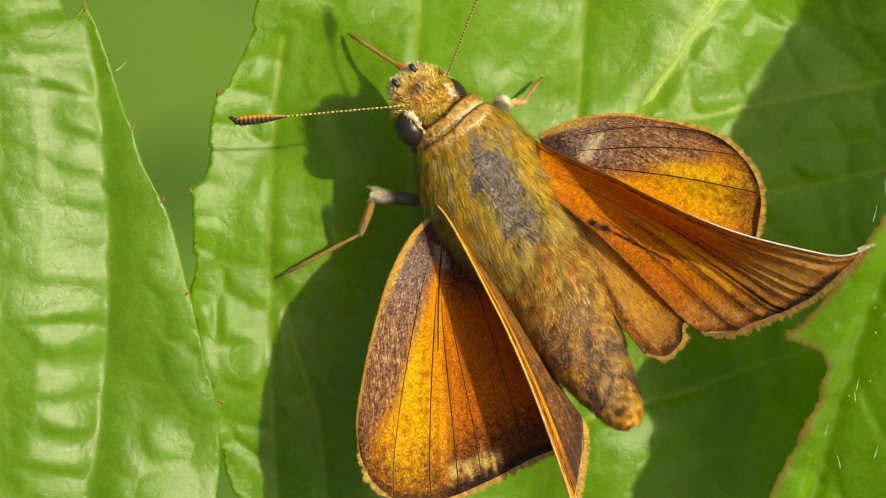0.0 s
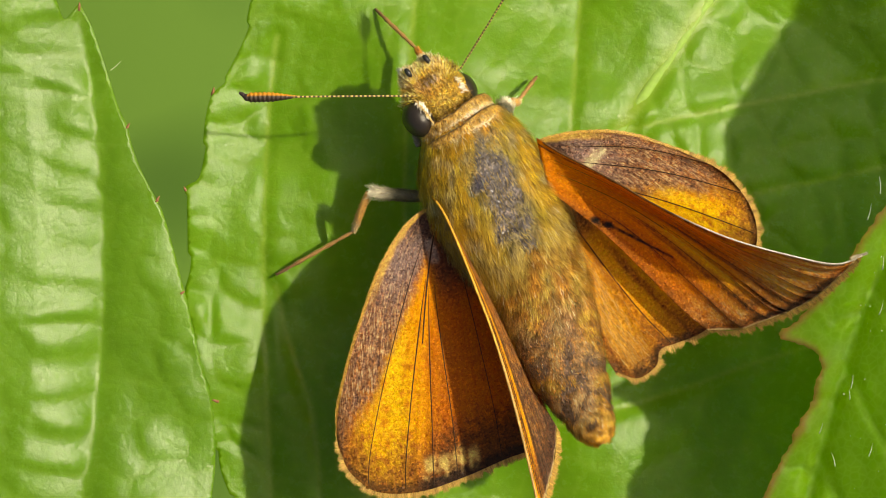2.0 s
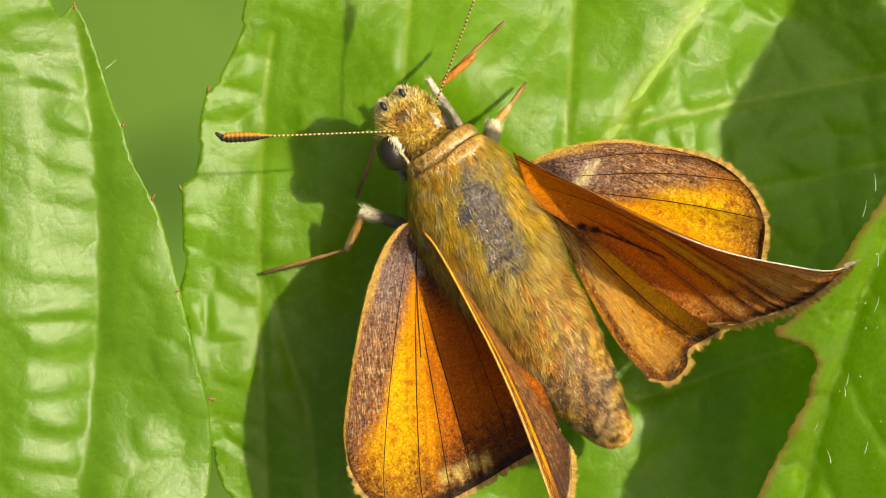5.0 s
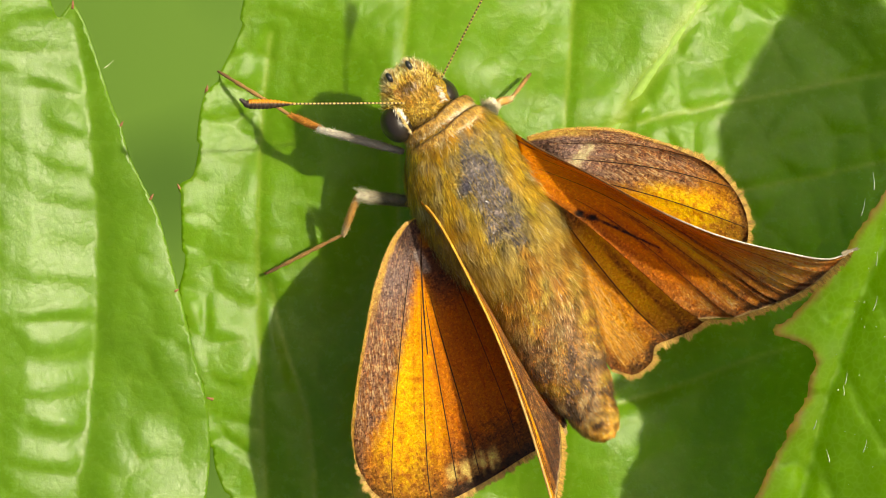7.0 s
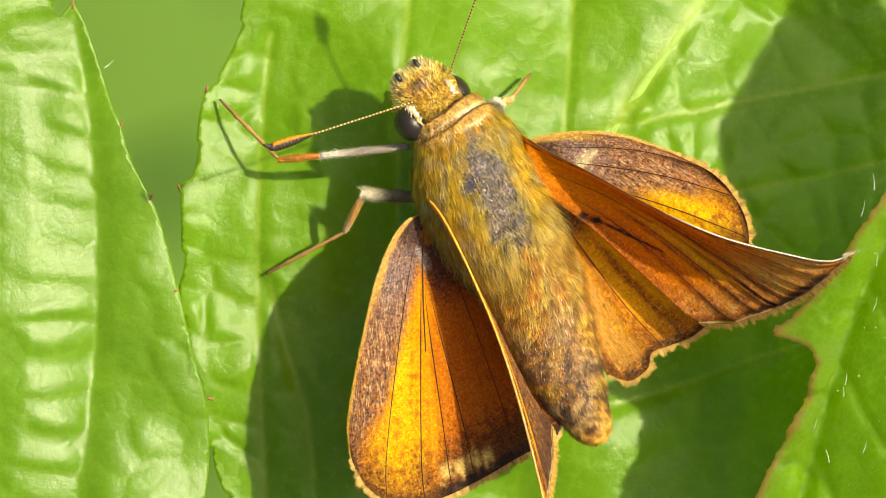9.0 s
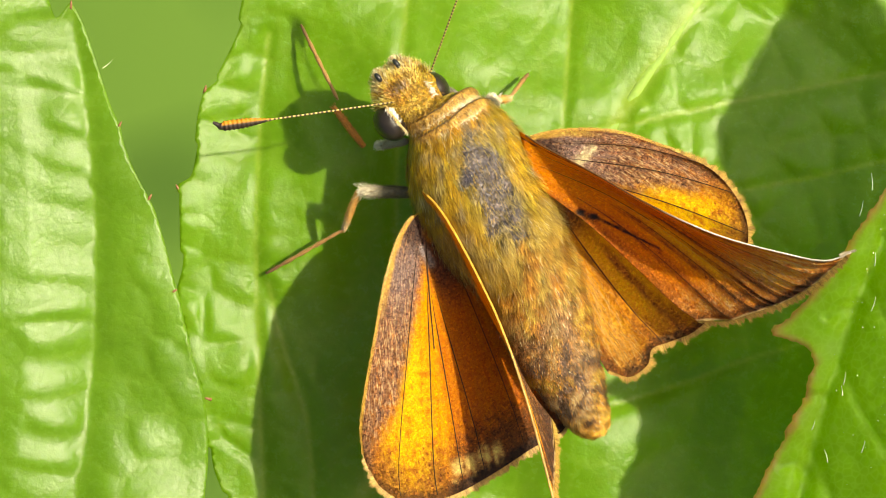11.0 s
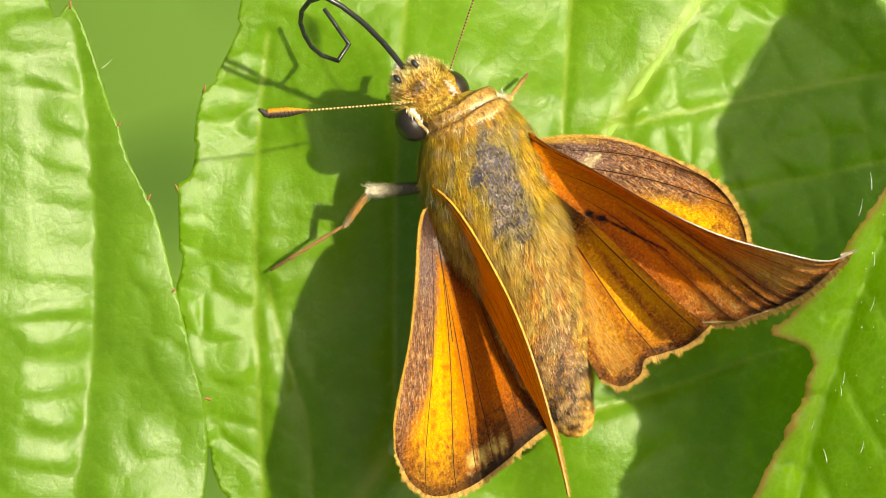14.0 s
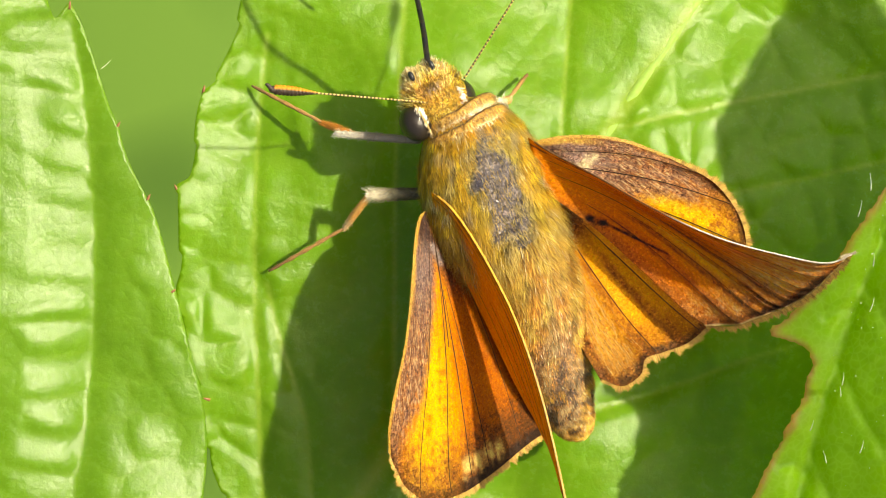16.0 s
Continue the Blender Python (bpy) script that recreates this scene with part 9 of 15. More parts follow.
    walk(thing["right_foreleg_tibia"], [(0, mm(-1.8, 4.06, -1.4, 0, 38.1, 153.1)), (0.3, mm(-2.6, 3.59, -1.28, 0, 34.2, 138.6)), (0.5, mm(-1.38, 4.3, -1.4, 0, 39.9, 136.7)), (0.8, mm(-1.56, 4.24, -1.4, 0, 43.6, 132.1)), (1, mm(-1.69, 4.19, -1.4, 0, 46.1, 127.8)), (1.3, mm(-2.06, 4.23, -1.4, 0, 46.1, 130.3)), (1.5, mm(-2.32, 4.24, -1.4, -0, 46.1, 132)), (1.8, mm(-2.16, 4.14, -1.4, -0, 46.1, 131.5)), (2, mm(-2.06, 4.07, -1.4, 0, 46.1, 131.1)), (2.2, mm(-1.98, 4.07, -1.4, 0, 46.1, 130.7)), (2.3, mm(-2.04, 4.01, -1.6, 8.6, 42.1, -164)), (2.4, mm(-2.1, 3.94, -1.8, 7.7, 34.8, -105.1)), (2.5, mm(-2.15, 3.88, -2, 0, 31.3, -49.9)), (3, mm(-2.06, 3.85, -2, -0, 31.3, -50)), (3.5, mm(-2.1, 3.81, -2, 0, 31.3, -49.8)), (3.567, mm(-1.91, 4.01, -1.13, 18.3, 15.9, 3.3)), (3.633, mm(-1.72, 4.21, -0.27, 17.7, -6.7, 48.8)), (3.7, mm(-1.52, 4.41, 0.6, -0, -21.6, 98.8)), (3.9, mm(-0.96, 5.11, 0.48, 0, -24.1, 94.4)), (4, mm(-0.75, 5.25, 0.28, -0, -24.1, 98)), (4.2, mm(-0.92, 5.2, 0.31, 0, -21.3, 92.8)), (5.267, mm(-1.3, 4.6, -0.85, 19.5, 4.7, 22)), (6.3, mm(-1.67, 3.99, -2, -0, 31.3, -52.2)), (6.5, mm(-1.79, 4.02, -2, 0, 31.3, -52.2)), (6.7, mm(-1.74, 4.04, -2, 0, 31.3, -52.4)), (7, mm(-1.67, 4.06, -2, -0, 31.3, -52.8)), (7.2, mm(-1.69, 4, -2, -0, 31.3, -52.4)), (7.5, mm(-1.72, 3.89, -2, 0, 31.3, -52)), (7.6, mm(-1.71, 3.9, -2, 0, 31.3, -52)), (7.7, mm(-1.7, 3.9, -2, 0, 31.3, -52.1)), (7.8, mm(-1.69, 3.9, -2, -0, 31.3, -52.1)), (7.9, mm(-1.68, 3.9, -2, 0, 31.3, -52.2)), (8, mm(-1.67, 3.9, -2, 0, 31.3, -52.3)), (8.3, mm(-1.69, 3.91, -2, 0, 31.3, -52)), (8.5, mm(-1.7, 3.92, -2, 0, 31.3, -51.8)), (8.8, mm(-1.9, 3.9, -2, 0, 31.3, -50.6)), (9, mm(-2.04, 3.89, -2, 0, 31.3, -49.8)), (9.2, mm(-2.02, 3.87, -2, 0, 31.3, -49.9)), (11.3, mm(-1.86, 3.69, -2, -0, 31.3, -50.3)), (11.5, mm(-1.84, 3.67, -2, -0, 31.3, -50.4)), (11.6, mm(-1.85, 3.66, -2, 0, 31.3, -50.2)), (11.7, mm(-1.86, 3.65, -2, 0, 31.3, -50.1)), (11.8, mm(-1.87, 3.64, -2, 0, 31.3, -49.9)), (12, mm(-1.89, 3.62, -2, 0, 31.3, -49.6)), (12.2, mm(-2.01, 3.59, -2, -0, 31.3, -49.1)), (12.5, mm(-2.2, 3.54, -2, -0, 31.3, -48.4)), (12.7, mm(-2.32, 3.6, -2, -0, 31.3, -47.5)), (13, mm(-2.32, 3.62, -1.89, 0, 37.6, -49.9)), (13.2, mm(-2.33, 3.64, -1.88, -0, 38.5, -50.3)), (13.5, mm(-2.33, 3.67, -1.86, 0, 39.8, -50.8)), (13.7, mm(-2.35, 3.57, -1.88, 0, 38.5, -50)), (13.8, mm(-2.36, 3.52, -1.88, 0, 38, -49.6)), (14, mm(-2.55, 3.47, -2, 0, 31.3, -45)), (14.2, mm(-2.37, 3.46, -1.9, -0, 37.2, -49)), (14.3, mm(-2.37, 3.47, -1.89, -0, 37.3, -49.1)), (14.4, mm(-2.37, 3.49, -1.89, 0, 37.5, -49.2)), (14.5, mm(-2.36, 3.51, -1.89, -0, 37.6, -49.3)), (14.7, mm(-2.36, 3.54, -1.88, 0, 38.4, -49.8)), (14.8, mm(-2.36, 3.56, -1.87, 0, 38.8, -50)), (15, mm(-2.35, 3.59, -1.86, 0, 39.7, -50.5)), (15.2, mm(-2.35, 3.61, -1.86, 0, 39.7, -50.5)), (15.5, mm(-2.34, 3.63, -1.86, 0, 39.8, -50.6)), (15.7, mm(-2.34, 3.62, -1.86, -0, 39.4, -50.3)), (16, mm(-2.34, 3.61, -1.87, 0, 38.9, -49.9))])
    walk(thing["right_foreleg_tarsus"], [(0, mm(-2.92, 4.63, -2.39, 0, 37.1, 143.4)), (0.3, mm(-3.59, 4.47, -2.18, 0, 40.7, 159.4)), (0.5, mm(-2.27, 5.14, -2.43, 0, 41.4, 125.1)), (0.8, mm(-2.34, 5.1, -2.5, 0, 40.8, 130.5)), (1, mm(-2.39, 5.11, -2.6, 0, 39.9, 135)), (1.3, mm(-2.81, 5.11, -2.6, 0, 39.7, 137.8)), (1.5, mm(-3.09, 5.09, -2.6, 0, 39.6, 139.6)), (1.8, mm(-2.93, 5, -2.6, 0, 39.5, 139.3)), (2, mm(-2.82, 4.94, -2.6, -0, 39.4, 139.2)), (2.2, mm(-2.73, 4.95, -2.6, 0, 39.3, 138.9)), (2.3, mm(-2.25, 4.24, -2.68, 10.4, 33.4, -158.1)), (2.4, mm(-1.76, 3.54, -2.75, 9.4, 23.2, -101.8)), (2.5, mm(-1.27, 2.83, -2.83, 0, 18.1, -48.4)), (3, mm(-1.18, 2.8, -2.83, 0, 18.1, -48.4)), (3.5, mm(-1.22, 2.77, -2.83, -0, 18.1, -48.2)), (3.567, mm(-1.4, 3.82, -1.49, 15.6, 7.5, 8.6)), (3.633, mm(-1.58, 4.86, -0.14, 15.8, -11, 62)), (3.7, mm(-1.75, 5.91, 1.2, -0, -21.6, 119.8)), (3.9, mm(-1.07, 6.57, 1.13, 0, -18.2, 109.3)), (4, mm(-0.95, 6.7, 0.93, 0, -24.3, 113.4)), (4.2, mm(-0.99, 6.69, 0.89, 0, -20.8, 104)), (4.9, mm(-0.94, 5.43, -0.35, 13.8, -9.9, 51)), (5.6, mm(-0.89, 4.17, -1.59, 13.7, 7.2, 1.7)), (6.3, mm(-0.84, 2.91, -2.83, 0, 18.1, -50.7)), (6.5, mm(-0.96, 2.94, -2.83, -0, 18.1, -50.7)), (6.7, mm(-0.91, 2.95, -2.83, 0, 18.1, -50.9)), (7, mm(-0.84, 2.97, -2.83, 0, 18.1, -51.2)), (7.2, mm(-0.86, 2.91, -2.83, -0, 18.1, -50.9)), (7.5, mm(-0.88, 2.82, -2.83, 0, 18.1, -50.4)), (7.6, mm(-0.87, 2.82, -2.83, -0, 18.1, -50.5)), (7.7, mm(-0.86, 2.82, -2.83, 0, 18.1, -50.5)), (7.8, mm(-0.85, 2.82, -2.83, 0, 18.1, -50.6)), (7.9, mm(-0.84, 2.82, -2.83, 0, 18.1, -50.7)), (8, mm(-0.83, 2.82, -2.83, 0, 18.1, -50.7)), (8.3, mm(-0.85, 2.84, -2.83, 0, 18.1, -50.4)), (8.5, mm(-0.86, 2.85, -2.83, 0, 18.1, -50.3)), (8.8, mm(-1.04, 2.85, -2.83, 0, 18.1, -49.1)), (9, mm(-1.16, 2.85, -2.83, -0, 18.1, -48.3)), (9.2, mm(-1.14, 2.83, -2.83, 0, 18.1, -48.3)), (11.3, mm(-0.99, 2.64, -2.83, -0, 18.1, -48.8)), (11.5, mm(-0.97, 2.62, -2.83, 0, 18.1, -48.8)), (11.6, mm(-0.98, 2.61, -2.83, 0, 18.1, -48.7)), (11.7, mm(-0.98, 2.6, -2.83, 0, 18.1, -48.5)), (11.8, mm(-0.99, 2.6, -2.83, 0, 18.1, -48.3)), (12, mm(-1, 2.58, -2.83, 0, 18.1, -48)), (12.2, mm(-1.12, 2.56, -2.83, 0, 18.1, -47.6)), (12.5, mm(-1.29, 2.52, -2.83, -0, 18.1, -46.8)), (12.7, mm(-1.4, 2.59, -2.83, 0, 18.1, -45.9)), (13, mm(-1.48, 2.62, -2.9, 0, 17.4, -44.5)), (13.2, mm(-1.5, 2.65, -2.9, 0, 17.4, -44.4)), (13.5, mm(-1.54, 2.7, -2.9, 0, 17.4, -44.2)), (13.7, mm(-1.52, 2.59, -2.9, 0, 17.4, -43.9)), (13.8, mm(-1.52, 2.53, -2.9, 0, 17.4, -43.7)), (14, mm(-1.58, 2.5, -2.83, -0, 18.1, -43.5)), (14.2, mm(-1.5, 2.46, -2.9, 0, 17.4, -43.5)), (14.3, mm(-1.5, 2.48, -2.9, 0, 17.4, -43.5)), (14.4, mm(-1.51, 2.49, -2.9, 0, 17.4, -43.6)), (14.5, mm(-1.51, 2.51, -2.9, -0, 17.4, -43.6)), (14.7, mm(-1.53, 2.56, -2.9, 0, 17.4, -43.6)), (14.8, mm(-1.53, 2.58, -2.9, 0, 17.4, -43.6)), (15, mm(-1.55, 2.63, -2.9, 0, 17.4, -43.6)), (15.2, mm(-1.55, 2.64, -2.9, 0, 17.4, -43.7)), (15.5, mm(-1.55, 2.66, -2.9, 0, 17.4, -43.8)), (15.7, mm(-1.53, 2.65, -2.9, 0, 17.4, -43.8)), (16, mm(-1.52, 2.63, -2.9, 0, 17.4, -43.7))])
    walk(thing["left_midleg_femur"], [(0, mm(-1.88, -0.29, -0.5, 0, 23.4, 169.6)), (0.3, mm(-1.88, -0.29, -0.5, 0, 23.9, 168)), (0.5, mm(-1.88, -0.29, -0.5, -0, 24.2, 167)), (0.8, mm(-1.88, -0.29, -0.5, 0, 23.8, 170.3)), (1, mm(-1.88, -0.29, -0.5, 0, 23.4, 172.4)), (1.3, mm(-1.88, -0.29, -0.5, 0, 21.9, 175.5)), (1.5, mm(-1.88, -0.29, -0.5, 0, 21, 177.4)), (1.8, mm(-1.88, -0.29, -0.5, 0, 21.5, 178.6)), (2, mm(-1.88, -0.29, -0.5, 0, 21.8, 179.4)), (2.2, mm(-1.88, -0.29, -0.5, -0, 22, 178.6)), (2.5, mm(-1.88, -0.29, -0.5, 0, 22.3, 177.4)), (3, mm(-1.88, -0.29, -0.5, 0, 22.5, 177.3)), (3.5, mm(-1.88, -0.29, -0.5, 0, 22.3, 177.8)), (3.7, mm(-1.88, -0.29, -0.5, 0, 21.9, -173)), (3.9, mm(-1.88, -0.29, -0.5, 0, 21.9, 166.3)), (4, mm(-1.88, -0.29, -0.5, -0, 21.5, 161.1)), (4.2, mm(-1.88, -0.29, -0.5, 0, 21, 159.3)), (6.3, mm(-1.88, -0.29, -0.5, 0, 23.3, 174.7)), (6.5, mm(-1.88, -0.29, -0.5, 0, 21.5, 174.9)), (6.7, mm(-1.88, -0.29, -0.5, 0, 21.7, 174.5)), (7, mm(-1.88, -0.29, -0.5, 0, 22, 173.9)), (7.2, mm(-1.88, -0.29, -0.5, 0, 22.3, 174.6)), (7.5, mm(-1.88, -0.29, -0.5, 0, 22.7, 175.7)), (7.6, mm(-1.88, -0.29, -0.5, 0, 22.7, 175.8)), (7.7, mm(-1.88, -0.29, -0.5, -0, 22.7, 175.9)), (7.8, mm(-1.88, -0.29, -0.5, 0, 22.7, 175.9)), (7.9, mm(-1.88, -0.29, -0.5, -0, 22.7, 176)), (8, mm(-1.88, -0.29, -0.5, 0, 22.7, 176.1)), (8.5, mm(-1.88, -0.29, -0.5, 0, 22.7, 176.1)), (8.8, mm(-1.88, -0.29, -0.5, 0, 21.6, 178.3)), (9, mm(-1.88, -0.29, -0.5, 0, 21, 179.8)), (9.2, mm(-1.88, -0.29, -0.5, -0, 21.1, 179.9)), (11.3, mm(-1.88, -0.29, -0.5, 0, 22, -178.5)), (11.5, mm(-1.88, -0.29, -0.5, 0, 22, -178.3)), (11.6, mm(-1.88, -0.29, -0.5, 0, 22, -178.2)), (11.7, mm(-1.88, -0.29, -0.5, 0, 22.1, -178.1)), (11.8, mm(-1.88, -0.29, -0.5, 0, 22.1, -178)), (12, mm(-1.88, -0.29, -0.5, 0, 22.1, -177.7)), (12.2, mm(-1.88, -0.29, -0.5, -0, 21.3, -176.3)), (12.5, mm(-1.88, -0.29, -0.5, 0, 20.2, -174.3)), (12.7, mm(-1.88, -0.29, -0.5, 0, 19.6, -173.7)), (13, mm(-1.88, -0.29, -0.5, -0, 18.8, -172.7)), (13.2, mm(-1.88, -0.29, -0.5, -0, 18.6, -172.7)), (13.5, mm(-1.88, -0.29, -0.5, 0, 18.4, -172.8)), (13.7, mm(-1.88, -0.29, -0.5, 0, 18.5, -171.1)), (13.8, mm(-1.88, -0.29, -0.5, 0, 18.5, -170.2)), (14, mm(-1.88, -0.29, -0.5, 0, 18.6, -168.4)), (14.2, mm(-1.88, -0.29, -0.5, 0, 18.6, -169)), (14.3, mm(-1.88, -0.29, -0.5, 0, 18.6, -169.4)), (14.4, mm(-1.88, -0.29, -0.5, 0, 18.6, -169.7)), (14.5, mm(-1.88, -0.29, -0.5, 0, 18.6, -170)), (14.7, mm(-1.88, -0.29, -0.5, 0, 18.5, -170.5)), (14.8, mm(-1.88, -0.29, -0.5, 0, 18.5, -170.8)), (15, mm(-1.88, -0.29, -0.5, -0, 18.4, -171.3)), (15.2, mm(-1.88, -0.29, -0.5, 0, 18.4, -171.4)), (15.5, mm(-1.88, -0.29, -0.5, 0, 18.4, -171.6)), (15.7, mm(-1.88, -0.29, -0.5, -0, 18.4, -171.3)), (16, mm(-1.88, -0.29, -0.5, 0, 18.4, -170.8))])
    walk(thing["left_midleg_tibia"], [(0, mm(-3.92, 0.08, -1.4, 0, 39.8, -113.6)), (0.3, mm(-3.86, 0.13, -1.4, 0, 39.8, -113.8)), (0.5, mm(-3.82, 0.16, -1.4, 0, 39.8, -114)), (0.8, mm(-3.89, 0.05, -1.4, -0, 39.8, -111.6)), (1, mm(-3.93, -0.02, -1.4, 0, 39.8, -110.1)), (1.3, mm(-4.11, -0.12, -1.4, -0, 39.8, -107.6)), (1.5, mm(-4.02, -0.2, -1.32, 0, 40.4, -113.3)), (1.8, mm(-4.16, -0.24, -1.4, 0, 39.8, -106.4)), (2, mm(-4.13, -0.27, -1.4, 0, 39.8, -106.8)), (2.2, mm(-4.11, -0.24, -1.4, -0, 39.8, -107.2)), (2.5, mm(-4.07, -0.2, -1.4, 0, 39.8, -107.9)), (3, mm(-4.04, -0.19, -1.4, 0, 39.8, -108)), (3.5, mm(-4.07, -0.21, -1.4, 0, 39.8, -107.7)), (3.7, mm(-4.1, -0.56, -1.4, -0, 39.8, -107.7)), (3.9, mm(-4.05, 0.24, -1.4, 0, 39.8, -109.1)), (4, mm(-4.04, 0.45, -1.4, 0, 39.8, -109.5)), (4.2, mm(-3.88, 0.46, -1.32, 0, 41.3, -117.3)), (6.3, mm(-3.96, -0.1, -1.4, 0, 39.8, -110.2)), (6.5, mm(-4.15, -0.09, -1.4, -0, 39.8, -110.2)), (6.7, mm(-4.12, -0.08, -1.4, 0, 39.8, -110.4)), (7, mm(-4.09, -0.06, -1.4, 0, 39.8, -110.7)), (7.2, mm(-4.06, -0.09, -1.4, 0, 39.8, -110.4)), (7.5, mm(-4.03, -0.13, -1.4, 0, 39.8, -109.9)), (7.6, mm(-4.03, -0.14, -1.4, 0, 39.8, -110)), (7.7, mm(-4.03, -0.14, -1.4, 0, 39.8, -110.1)), (7.8, mm(-4.03, -0.14, -1.4, -0, 39.8, -110.1)), (7.9, mm(-4.03, -0.14, -1.4, 0, 39.8, -110.2)), (8, mm(-4.03, -0.15, -1.4, 0, 39.8, -110.2)), (8.3, mm(-4.03, -0.15, -1.4, 0, 39.8, -110)), (8.5, mm(-4.03, -0.15, -1.4, 0, 39.8, -109.8)), (8.8, mm(-4.14, -0.23, -1.4, 0, 39.8, -108.6)), (9, mm(-4.02, -0.28, -1.32, 0, 40.2, -115)), (9.2, mm(-4.02, -0.29, -1.33, 0, 40.2, -114.7)), (11.3, mm(-4.11, -0.35, -1.4, 0, 39.8, -108.3)), (11.5, mm(-4.1, -0.36, -1.4, 0, 39.8, -108.3)), (11.6, mm(-4.1, -0.36, -1.4, 0, 39.8, -108.2)), (11.7, mm(-4.1, -0.37, -1.4, -0, 39.8, -108)), (11.8, mm(-4.09, -0.37, -1.4, 0, 39.8, -107.9)), (12, mm(-4.09, -0.38, -1.4, 0, 39.8, -107.6)), (12.2, mm(-4.18, -0.44, -1.4, 0, 39.8, -107.1)), (12.5, mm(-4.02, -0.51, -1.29, 0, 39.8, -116.3)), (12.7, mm(-4.03, -0.53, -1.27, 0, 39.6, -117.6)), (13, mm(-4.04, -0.57, -1.24, 0, 39.2, -119.3)), (13.2, mm(-4.04, -0.57, -1.23, 0, 39.1, -119.8)), (13.5, mm(-4.04, -0.57, -1.23, -0, 39, -120.6)), (13.7, mm(-4.03, -0.63, -1.23, 0, 38.9, -119.7)), (13.8, mm(-4.03, -0.67, -1.23, 0, 38.8, -119.2)), (14, mm(-4.01, -0.73, -1.23, -0, 38.7, -118.4)), (14.2, mm(-4.02, -0.71, -1.23, 0, 38.8, -118.6)), (14.3, mm(-4.02, -0.7, -1.23, 0, 38.8, -118.6)), (14.4, mm(-4.02, -0.68, -1.23, 0, 38.8, -118.7)), (14.5, mm(-4.02, -0.67, -1.23, 0, 38.9, -118.8)), (14.7, mm(-4.03, -0.65, -1.23, 0, 38.9, -119.2)), (14.8, mm(-4.03, -0.64, -1.23, 0, 38.9, -119.3)), (15, mm(-4.03, -0.63, -1.23, 0, 38.9, -119.7)), (15.2, mm(-4.03, -0.62, -1.23, -0, 38.9, -119.8)), (15.5, mm(-4.04, -0.61, -1.23, 0, 38.9, -120)), (15.7, mm(-4.03, -0.62, -1.23, 0, 38.8, -119.9)), (16, mm(-4.03, -0.64, -1.23, 0, 38.8, -119.8))])
